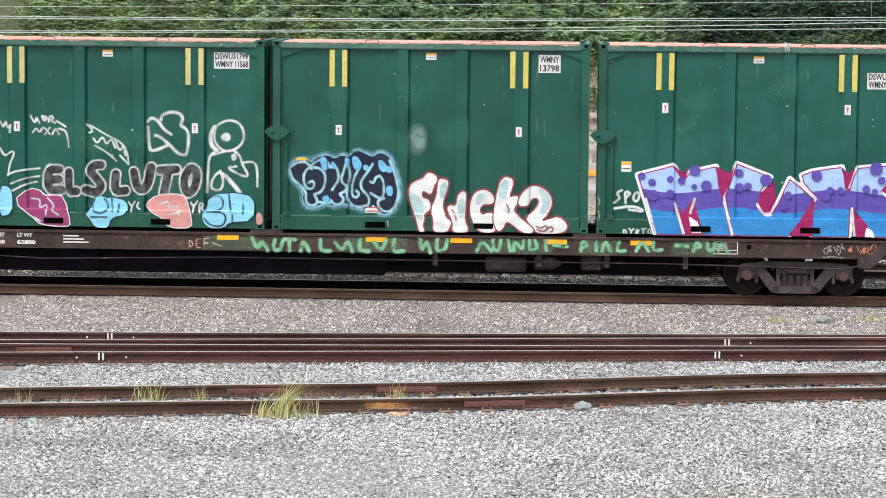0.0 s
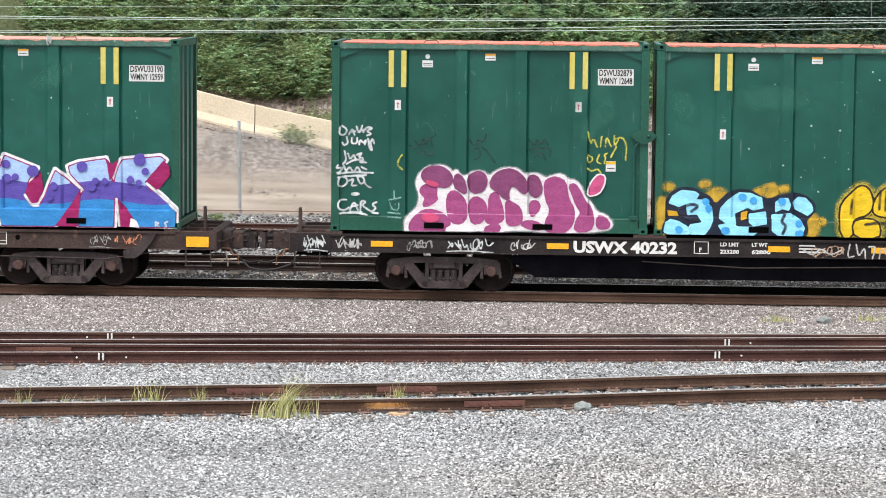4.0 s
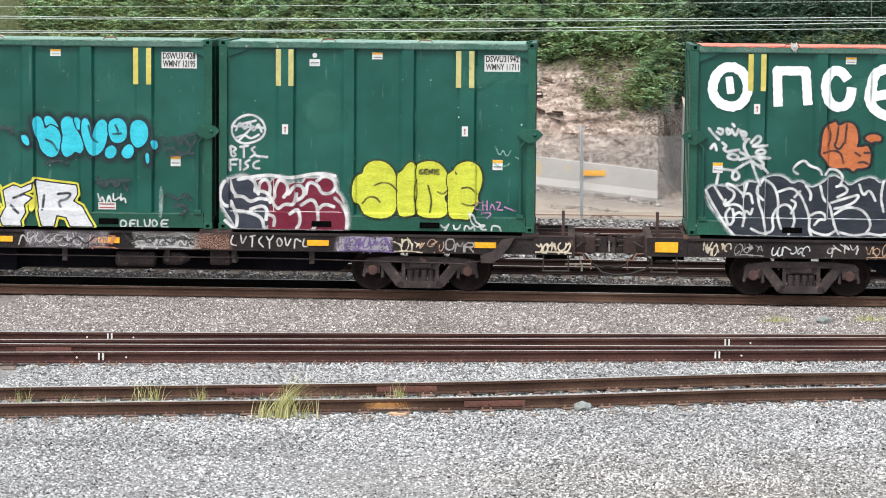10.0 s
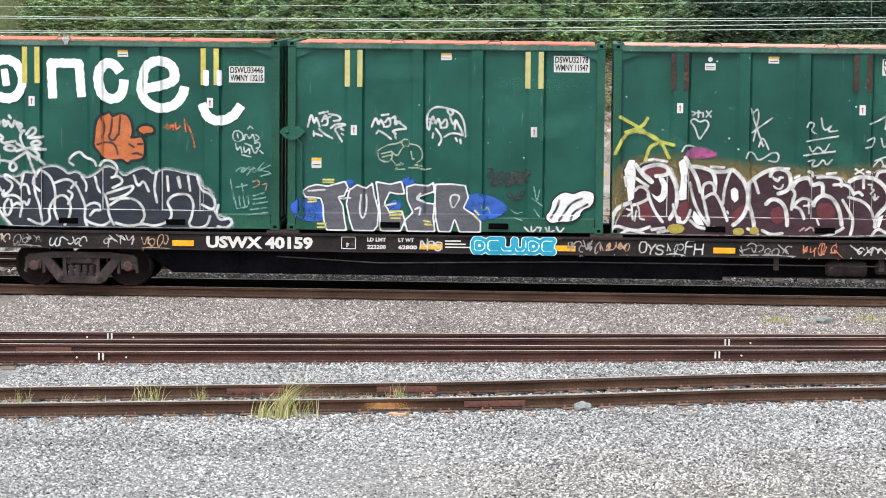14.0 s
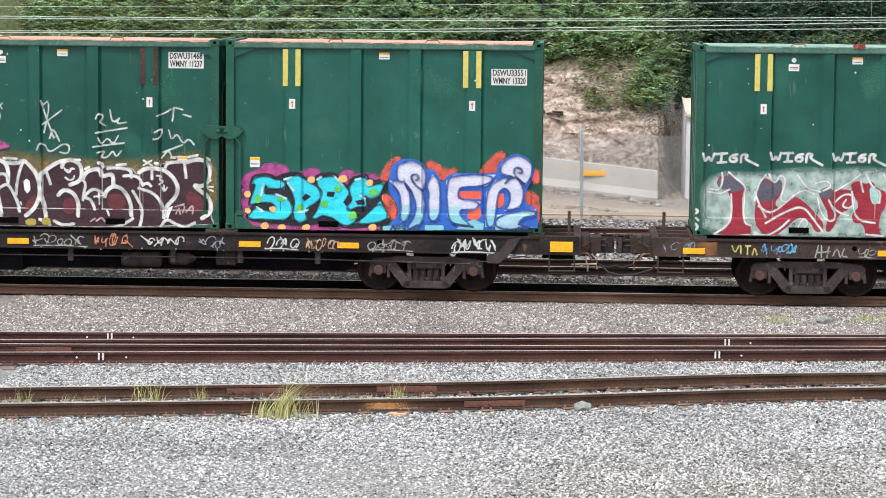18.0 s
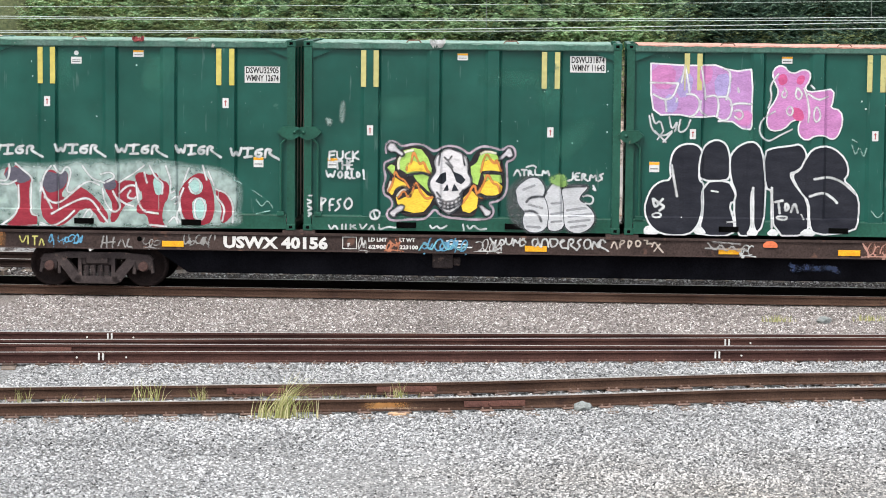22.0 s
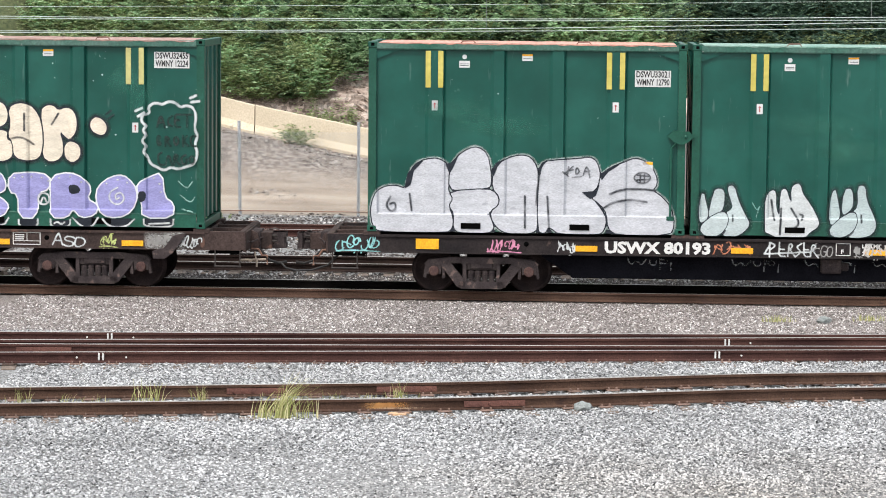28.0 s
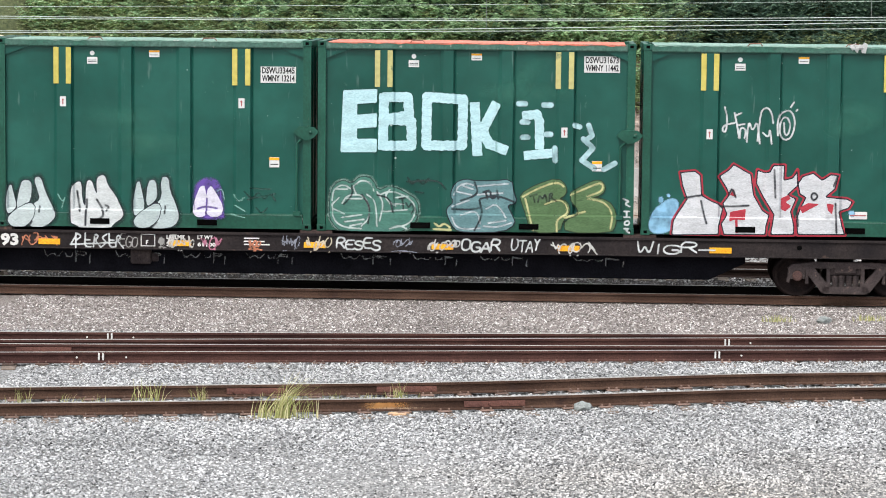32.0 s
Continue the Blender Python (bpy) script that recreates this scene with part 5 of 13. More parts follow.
    d["coupler"] = mesh("coupler", join(cp, kn), M_TRUCK)
    hose = tube([(-0.85, 0.92, 0.82), (-1.02, 0.88, 0.66), (-1.15, 0.92, 0.50), (-1.32, 1.0, 0.44), (-1.48, 1.04, 0.46)], 0.026)
    d["hose"] = mesh("air_hose", hose, M_RUBBER, True)
    valve = tube([(-0.80, 0.86, 0.74), (-0.95, 0.84, 0.72), (-1.02, 0.84, 0.60), (-1.12, 0.84, 0.60), (-1.12, 0.84, 0.42)], 0.022)
    d["valve"] = mesh("angle_cock", valve, M_RUST)
    lever = tube([(-0.84, 0.06, 0.94), (-0.86, 0.5, 0.90), (-0.95, 0.9, 0.92), (-1.2, 1.1, 1.02)], 0.016)
    d["lever"] = mesh("uncoupling_lever", lever, M_TRUCK)
    st = None
    for x in (-0.68, -0.20):
        st = tube([(x, 0.04, 0.80), (x, 0.04, 0.46)], 0.014, st)
    st = tube([(-0.70, 0.04, 0.46), (-0.18, 0.04, 0.46)], 0.018, st)
    d["step"] = mesh("stirrup_step", st, M_STEP)
    d["guide"] = mesh("coupler_guide_rod", tube([(-0.76, 0.98, 0.98), (-1.30, 0.98, 0.98)], 0.020), M_STEP)
    d["pin_lift"] = mesh("lock_lift", tube([(-1.30, 1.04, 1.05), (-1.22, 1.0, 1.09), (-1.08, 1.0, 1.05), (-1.02, 1.0, 0.96)], 0.014), M_TRUCK)
    cock = tube([(-0.90, 0.62, 0.70), (-0.92, 0.62, 0.56), (-0.80, 0.62, 0.50)], 0.017)
    cock = tube([(-1.12, 0.62, 0.545), (-0.62, 0.62, 0.53)], 0.020, cock)
    cock = tube([(-0.94, 0.60, 0.55), (-0.94, 0.60, 0.40)], 0.017, cock)
    d["cock"] = mesh("hose_fitting", cock, M_BARE)
    d["loop"] = mesh("brake_hose_loop", tube([(-0.55, 0.30, 0.72), (-0.80, 0.30, 0.48), (-1.10, 0.34, 0.38), (-1.40, 0.40, 0.36), (-1.62, 0.45, 0.40), (-1.74, 0.50, 0.52)], 0.021), M_RUBBER, True)
    d["shelf"] = mesh("draft_bracket", prism([(-0.78, 0.66), (-0.92, 0.70), (-0.98, 0.84), (-0.92, 1.04), (-0.78, 1.10)], 0.84, 0.90), M_CAR)
    d["reflector"] = mesh("amber_reflector", box(-0.21, 0.21, -0.010, -0.002, -0.055, 0.055, 0.003), M_AMBER)
    d["reflector_big"] = mesh("amber_reflector", box(-0.22, 0.22, -0.010, -0.002, -0.10, 0.10, 0.003), M_AMBER)
    d["hole"] = mesh("jacking_hole", prism([(0.05 * math.cos(a * 0.785), 0.05 * math.sin(a * 0.785)) for a in range(8)], -0.006, 0.03), M_HOLE)
    d["truck"] = mesh("truck_side_frame", truck_frame_bmesh(), M_TRUCK)
    d["spring"] = mesh("coil_spring", spring_mesh(), M_TRUCK)
    d["bolster"] = mesh("truck_bolster", box(-0.22, 0.22, 0.16, 2.28, 0.46, 0.66, 0.02), M_TRUCK)
    adapter = prism([(-0.15, 0.56), (-0.13, 0.36), (0.13, 0.36), (0.15, 0.56)], 0.15, 0.29)
    d["adapter"] = mesh("bearing_adapter", adapter, M_TRUCK)
    axle = lathe([(0.22, 0.07), (0.5, 0.085), (1.219, 0.075), (1.94, 0.085), (2.22, 0.07)], 12)
    d["axle"] = mesh("wheelset", axle, M_WHEEL)
    wheel = lathe([(0.40, 0.10), (0.42, 0.14), (0.475, 0.17), (0.475, 0.33), (0.43, 0.355), (0.415, 0.385), (0.415, WHEEL_R - 0.008), (0.43, WHEEL_R), (0.52, WHEEL_R + 0.002), (0.54, WHEEL_R + 0.028), (0.555, WHEEL_R + 0.026), (0.56, 0.37), (0.53, 0.33), (0.53, 0.16), (0.56, 0.12)], 40)
    d["wheel"] = mesh("wheel", wheel, M_WHEEL, True)
    cap = lathe([(0.10, 0.03), (0.10, 0.085), (0.125, 0.10), (0.30, 0.10)], 16)
    for k in range(3):
        t = lathe([(0.085, 0.018), (0.11, 0.018)], 6)
        for v in t.verts:
            v.co.x += 0.055 * math.cos(k * 2.094)
            v.co.z += 0.055 * math.sin(k * 2.094)
        join(cap, t)
    d["cap"] = mesh("bearing_cap", cap, M_BEARING)
    tank = lathe([(0, 0.02), (0.02, 0.12), (0.06, 0.15), (0.75, 0.15), (0.79, 0.12), (0.81, 0.02)], 18)
    for v in tank.verts:
        v.co = (v.co.y, 0.34 + v.co.x, 0.55 + v.co.z)
    d["tank"] = mesh("air_tank", tank, M_TRUCK, True)
    cyl = lathe([(0, 0.10), (0.05, 0.13), (0.35, 0.13), (0.52, 0.04)], 16)
    for v in cyl.verts:
        v.co = (v.co.y, 0.28 + v.co.x, 0.58 + v.co.z)
    d["cylinder"] = mesh("brake_cylinder", cyl, M_TRUCK, True)
    d["bracket"] = mesh("bracket", box(-0.05, 0.05, 0.10, 0.2, 0.52, 0.80, 0.008), M_TRUCK)
    d["valve_box"] = mesh("brake_valve", join(box(-0.2, 0.2, 0.3, 0.6, 0.45, 0.75, 0.03), box(0.2, 0.34, 0.36, 0.5, 0.5, 0.66, 0.02)), M_TRUCK)
    wheel2 = lathe([(0.03, 0.17), (0.03, 0.20), (0.06, 0.20), (0.06, 0.17)], 24)
    for v in wheel2.verts:
        v.co.z += 0.56
    d["handwheel"] = mesh("brake_wheel", wheel2, M_UNDER)
    hang = prism([(-0.02, 1.06), (0.22, 1.10), (0.10, 0.90), (-0.06, 0.70), (-0.20, 0.60), (-0.42, 0.60), (-0.44, 0.74), (-0.20, 0.82)], -0.05, 0.05)
    d["hanger"] = mesh("brake_lever_bracket", hang, M_TRUCK)


flatcar_meshes()
CARS, WHEELSETS = [], []


def flatcar(x, kind, marks, reflectors, back=True, rods=(6.0, 20.0), posts=(True, True), label="", smooth=False):
    """A long flatcar; its own x = 0 is the left edge of its first container. A smooth one has a girder of full length with no gear in front of it."""
    c = thing("flatcar", label or "dark brown steel container flatcar with amber reflectors and graffiti", "railway car", "flatcars of the train")
    far = Matrix.Translation((0, CW, 0)) @ Matrix.Diagonal((1, -1, 1, 1))
    turn = Matrix.Translation((24.67, 0, 0)) @ Matrix.Diagonal((-1, 1, 1, 1))
    for f in (Matrix.Identity(4), far):
        s = part("side_sill", FM["sill_" + kind], None, c, at=f)
        part("sill_web", FM["web_" + kind], None, s)
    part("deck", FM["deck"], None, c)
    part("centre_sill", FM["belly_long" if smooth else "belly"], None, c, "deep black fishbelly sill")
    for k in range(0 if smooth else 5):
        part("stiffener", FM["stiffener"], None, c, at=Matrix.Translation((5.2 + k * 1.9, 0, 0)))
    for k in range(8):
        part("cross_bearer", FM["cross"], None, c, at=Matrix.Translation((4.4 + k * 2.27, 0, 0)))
    for k in range(4):
        for u in (k * 6.21 + 0.08, k * 6.21 + 5.98):
            for f in (Matrix.Identity(4), far):
                part("container_pedestal", FM["pedestal"], None, c, at=Matrix.Translation((u, 0, 0)) @ f)
    for e, f in enumerate((Matrix.Identity(4), turn)):
        part("draft_sill", FM["stub"], None, c, at=f)
        for g in (Matrix.Identity(4), far):
            part("end_wing", FM["wing_" + kind], None, c, at=f @ g)
            part("stirrup_step", FM["step"], None, c, at=f @ g)
        part("end_frame", FM["frame"], None, c, at=f)
        part("frame_floor", FM["pan"], None, c, at=f)
        part("end_sill", FM["end_plate"], None, c, at=f)
        k = part("coupler", FM["coupler"], None, c, at=f if e == 0 else f @ far)
        part("uncoupling_lever", FM["lever"], None, c, at=f)
        part("air_hose", FM["hose"], None, c, at=f)
        part("coupler_guide_rod", FM["guide"], None, c, at=f)
        part("lock_lift", FM["pin_lift"], None, k)
        part("draft_bracket", FM["shelf"], None, c, at=f)
        part("draft_bracket", FM["shelf"], None, c, at=f @ Matrix.Translation((0, 0.70, 0)))
        part("coupler_guide_rod", FM["guide"], None, c, at=f @ Matrix.Translation((0, 0, -0.11)))
        if e == 1:
            part("hose_fitting", FM["cock"], None, c, "bare rusty hose fitting", at=f)
        else:
            part("brake_hose_loop", FM["loop"], None, c, at=f)
        part("angle_cock", FM["valve"], None, c, "rusty angle cock", at=f)
        if posts[e]:
            part("brake_post", FM["stake"], None, c, at=Matrix.Translation((-0.58 if e == 0 else 25.24, 0, 0)))
    for tx in TRUCKS:
        for f in (Matrix.Identity(4), far):
            t = part("truck_side_frame", FM["truck"], None, c, at=Matrix.Translation((tx, 0, 0)) @ f)
            for sx in (-0.20, -0.07, 0.07, 0.20):
                part("coil_spring", FM["spring"], None, t, at=Matrix.Translation((sx, 0.20, 0)))
            for sx in (-BASE / 2, BASE / 2):
                part("bearing_adapter", FM["adapter"], None, t, at=Matrix.Translation((sx, 0, 0)))
        part("truck_bolster", FM["bolster"], None, c, at=Matrix.Translation((tx, 0, 0)))
        for sx in (-BASE / 2, BASE / 2):
            w = part("wheelset", FM["axle"], None, c, at=pose(tx + sx, 0, WHEEL_R))
            part("wheel", FM["wheel"], None, w)
            part("wheel", FM["wheel"], None, w, at=far)
            part("bearing_cap", FM["cap"], None, w, "round bearing cap with three bolts")
            part("bearing_cap", FM["cap"], None, w, at=far)
            WHEELSETS.append((w, tx + sx))
    for u, v, big in reflectors:
        part("amber_reflector", FM["reflector_big" if big else "reflector"], None, c, at=Matrix.Translation((u, -0.004 if not 0 < u < 24.67 else 0.012 - 0.0, v)))
    for u in (3.05, 21.6):
        part("jacking_hole", FM["hole"], None, c, at=Matrix.Translation((u, 0.02, 0.97)))
    if not smooth:
        rod = tube([(rods[0], 0.10, 0.66), (rods[0] + 2, 0.10, 0.56), (rods[0] + 5.5, 0.10, 0.63), (rods[1], 0.10, 0.62), (23.3, 0.06, 0.57), (24.4, 0.04, 0.74)], 0.013)
        part("brake_rod", rod, M_TRUCK, c)
    part("brake_lever_bracket", FM["hanger"], None, c, at=Matrix.Translation((24.1, 0, 0)))
    if smooth:
        part("brake_valve", FM["valve_box"], None, c, at=Matrix.Translation((8.9, 0, 0)))
    else:
        part("air_tank", FM["tank"], None, c, at=Matrix.Translation((16.55, 0, 0)))
        part("brake_cylinder", FM["cylinder"], None, c, at=Matrix.Translation((17.5, 0, 0.0)))
        part("brake_valve", FM["valve_box"], None, c, at=Matrix.Translation((18.6, 0, 0)))
        for u in (15.6, 17.6, 18.9, 20.4):
            part("bracket", FM["bracket"], None, c, at=Matrix.Translation((u, 0, 0)))
    if marks:
        words, u, size, wide = marks
        part("car_number", lettering(words, size, M_LETTER, wide, 0.013), None, c, "large white reporting mark", at=Matrix.Translation((u, 0.012, 0.83)))
    c.matrix_basis = pose(x, 0, 0)
    CARS.append((c, x))
    return c


def reflect(z, *us):
    return [(u, z, False) for u in us]


K0 = flatcar(-18.14, "brown", None, reflect(1.03, 11.6, 14.47, 16.10, 17.92, 19.55) + [(25.1, 0.93, True)])
K1 = flatcar(9.52, "black", ("USWX 40232", 4.68, 0.30, 1.98), reflect(0.94, 1.0, 4.38, 8.6, 10.56, 12.61, 14.4, 16.48, 20.53, 23.75))
K2 = flatcar(37.14, "black", ("USWX 40159", 4.65, 0.30, 2.06), [(-0.40, 0.95, True)] + reflect(0.90, 4.2, 9.0, 11.55, 14.6, 19.1, 21.0) + [(25.1, 0.93, True)])
K3 = flatcar(64.77, "brown", ("USWX 40156", 4.68, 0.30, 2.02), reflect(0.885, 0.0, 3.70, 10.70, 14.40, 16.67, 18.60, 20.67, 23.27), posts=(True, False), smooth=True)
K4 = flatcar(92.59, "black", ("USWX 80193", 4.55, 0.30, 2.02), [(1.15, 0.95, True)] + reflect(0.90, 4.2, 7.17, 9.72, 12.32, 14.78, 17.2, 20.1), posts=(False, True), smooth=True)


# ---- spray paint ----
GLYPH = {}
GLYPH["A"] = [[(0, 0), (0.42, 1), (0.58, 1), (1, 0)], [(0.2, 0.38), (0.8, 0.38)]]
GLYPH["B"] = [[(0, 0), (0, 1), (0.75, 1), (0.9, 0.76), (0.7, 0.54), (0.1, 0.52)], [(0.7, 0.54), (1, 0.3), (0.8, 0), (0, 0)]]
GLYPH["C"] = [[(1, 0.82), (0.75, 1), (0.25, 1), (0, 0.7), (0, 0.3), (0.25, 0), (0.75, 0), (1, 0.18)]]
GLYPH["D"] = [[(0, 0), (0, 1), (0.6, 1), (1, 0.7), (1, 0.3), (0.6, 0), (0, 0)]]
GLYPH["E"] = [[(1, 1), (0, 1), (0, 0), (1, 0)], [(0, 0.52), (0.8, 0.52)]]
GLYPH["F"] = [[(1, 1), (0, 1), (0, 0)], [(0, 0.52), (0.8, 0.52)]]
GLYPH["G"] = [[(1, 0.85), (0.75, 1), (0.25, 1), (0, 0.7), (0, 0.3), (0.25, 0), (0.8, 0), (1, 0.2), (1, 0.45), (0.55, 0.45)]]
GLYPH["H"] = [[(0, 0), (0, 1)], [(1, 0), (1, 1)], [(0, 0.5), (1, 0.5)]]
GLYPH["I"] = [[(0.5, 0), (0.5, 1)]]
GLYPH["J"] = [[(0.75, 1), (0.8, 0.3), (0.6, 0), (0.2, 0), (0, 0.25)]]
GLYPH["K"] = [[(0, 0), (0, 1)], [(0.9, 1), (0.05, 0.45)], [(0.3, 0.6), (1, 0)]]
GLYPH["L"] = [[(0.05, 1), (0, 0), (0.95, 0.05)]]
GLYPH["M"] = [[(0, 0), (0.08, 1), (0.5, 0.4), (0.92, 1), (1, 0)]]
GLYPH["N"] = [[(0, 0), (0, 1), (1, 0), (1, 1)]]
GLYPH["O"] = [[(0.5, 1), (0.1, 0.9), (0, 0.5), (0.1, 0.1), (0.5, 0), (0.9, 0.1), (1, 0.5), (0.9, 0.9), (0.5, 1)]]
GLYPH["P"] = [[(0, 0), (0, 1), (0.75, 1), (1, 0.75), (0.75, 0.48), (0.05, 0.48)]]
GLYPH["Q"] = GLYPH["O"] + [[(0.6, 0.3), (1, -0.05)]]
GLYPH["R"] = [[(0, 0), (0, 1), (0.75, 1), (1, 0.76), (0.75, 0.5), (0.05, 0.5)], [(0.45, 0.5), (1, 0)]]
GLYPH["S"] = [[(1, 0.85), (0.7, 1), (0.2, 1), (0, 0.78), (0.2, 0.56), (0.8, 0.48), (1, 0.25), (0.8, 0), (0.25, 0), (0, 0.16)]]
GLYPH["T"] = [[(0, 1), (1, 1)], [(0.5, 1), (0.5, 0)]]
GLYPH["U"] = [[(0, 1), (0, 0.25), (0.25, 0), (0.75, 0), (1, 0.25), (1, 1)]]
GLYPH["V"] = [[(0, 1), (0.45, 0), (0.55, 0), (1, 1)]]
GLYPH["W"] = [[(0, 1), (0.15, 0), (0.3, 0), (0.5, 0.6), (0.7, 0), (0.85, 0), (1, 1)]]
GLYPH["X"] = [[(0, 1), (1, 0)], [(1, 1), (0, 0)]]
GLYPH["Y"] = [[(0, 1), (0.5, 0.5)], [(1, 1), (0.5, 0.5), (0.4, 0)]]
GLYPH["Z"] = [[(0, 1), (1, 1), (0, 0), (1, 0)]]
GLYPH["1"] = [[(0.15, 0.75), (0.55, 1), (0.55, 0)], [(0.1, 0), (0.95, 0)]]
GLYPH["2"] = [[(0, 0.8), (0.25, 1), (0.75, 1), (1, 0.75), (0.8, 0.5), (0, 0), (1, 0.05)]]
GLYPH["3"] = [[(0, 0.9), (0.4, 1), (0.85, 0.9), (0.9, 0.65), (0.5, 0.52), (0.95, 0.38), (0.95, 0.1), (0.5, 0), (0, 0.1)]]
GLYPH["4"] = [[(0.75, 0), (0.75, 1), (0, 0.35), (1, 0.35)]]
GLYPH["5"] = [[(0.9, 1), (0.1, 1), (0.05, 0.55), (0.6, 0.6), (1, 0.35), (0.8, 0.02), (0.1, 0.02)]]
GLYPH["7"] = [[(0, 1), (1, 1), (0.35, 0)]]
GLYPH["8"] = [[(0.5, 0.53), (0.1, 0.75), (0.5, 1), (0.9, 0.75), (0.5, 0.53), (0, 0.25), (0.5, 0), (1, 0.25), (0.5, 0.53)]]
GLYPH["!"] = [[(0.5, 1), (0.45, 0.35)], [(0.42, 0.05), (0.44, 0.0)]]
GLYPH["-"] = [[(0, 0.5), (1, 0.5)]]
GLYPH[" "] = []

PAINTS = {}


def paint(rgb):
    if rgb not in PAINTS:
        c1, c2 = tuple(v * 0.88 for v in rgb), tuple(min(0.9, v * 1.12 + 0.008) for v in rgb)
        PAINTS[rgb] = surface("spray_paint", c1, c2, 2.6, 0.55, bump=0.02, fine=26, grain=0.2, spec=0.12, spot=tuple(v * 0.76 + 0.006 for v in rgb), spot_scale=6, spot_at=0.62, stretch=(1, 1, 3.0))
    return PAINTS[rgb]


MISTS = {}


def mist_paint(rgb, strength=0.85):
    """Thin overspray: the paint's cover falls off with the mesh's own mist value."""
    if (rgb, strength) not in MISTS:
        m = bpy.data.materials.new("overspray_paint")
        m.use_nodes = True
        nt = m.node_tree
        n, l = nt.nodes, nt.links
        b, out = n["Principled BSDF"], n["Material Output"]
        b.inputs["Base Color"].default_value = (*rgb, 1)
        b.inputs["Roughness"].default_value = 0.65
        at, tr, mx, nz, mu, co, st = n.new("ShaderNodeAttribute"), n.new("ShaderNodeBsdfTransparent"), n.new("ShaderNodeMixShader"), n.new("ShaderNodeTexNoise"), n.new("ShaderNodeMath"), n.new("ShaderNodeTexCoord"), n.new("ShaderNodeMath")
        at.attribute_name = "mist"
        nz.inputs["Scale"].default_value, nz.inputs["Detail"].default_value = 5.0, 6
        l.new(co.outputs["Object"], nz.inputs["Vector"])
        mr = n.new("ShaderNodeMapRange")
        mr.inputs["From Min"].default_value, mr.inputs["From Max"].default_value = 0.25, 0.6
        mr.inputs["To Min"].default_value, mr.inputs["To Max"].default_value = 0.35, 1.0
        l.new(nz.outputs["Fac"], mr.inputs["Value"])
        mu.operation = st.operation = "MULTIPLY"
        l.new(at.outputs["Fac"], mu.inputs[0])
        l.new(mr.outputs["Result"], mu.inputs[1])
        l.new(mu.outputs[0], st.inputs[0])
        st.inputs[1].default_value = strength
        l.new(st.outputs[0], mx.inputs[0])
        l.new(tr.outputs[0], mx.inputs[1])
        l.new(b.outputs[0], mx.inputs[2])
        l.new(mx.outputs[0], out.inputs["Surface"])
        MISTS[(rgb, strength)] = m
    return MISTS[(rgb, strength)]


WHITE = (0.54, 0.56, 0.56)
BLACK = (0.009, 0.01, 0.012)
GREY = (0.075, 0.08, 0.09)
SKY = (0.13, 0.36, 0.56)
LIME = (0.38, 0.43, 0.02)
CREAM = (0.56, 0.49, 0.37)
SPRING = (0.44, 0.44, 0.06)


def rounded(pts, times=2):
    """Corner cutting: turns a bent stroke into a smooth one."""
    for _ in range(times):
        if len(pts) < 3:
            return pts
        closed = pts[0] == pts[-1]
        out = [] if closed else [pts[0]]
        for (ax, ay), (bx, by) in zip(pts, pts[1:]):
            out += [(ax * 0.75 + bx * 0.25, ay * 0.75 + by * 0.25), (ax * 0.25 + bx * 0.75, ay * 0.25 + by * 0.75)]
        out.append(out[0] if closed else pts[-1])
        pts = out
    return pts


def written(words, u0, v0, u1, v1, lean=0.0, soft=2, gap=0.28, jitter=0.0, rise=0.0):
    """Strokes of a word, letter by letter, filling the given field of the wall."""
    letters = []
    units = sum(0.45 if ch in "I1!" else 1.0 for ch in words) + gap * (len(words) - 1)
    k, x = (u1 - u0) / units, u0
    for i, ch in enumerate(words):
        wide = (0.45 if ch in "I1!" else 1.0) * k
        dy, hgt = jitter * math.sin(i * 2.4 + 1) * (v1 - v0), (v1 - v0) * (1 + jitter * math.cos(i * 1.9))
        dy += rise * (x - u0)
        strokes = [rounded([(x + a * wide + lean * b * (v1 - v0), v0 + dy + b * hgt) for a, b in s], soft) for s in GLYPH[ch.upper()]]
        letters.append(strokes)
        x += wide + gap * k
    return letters


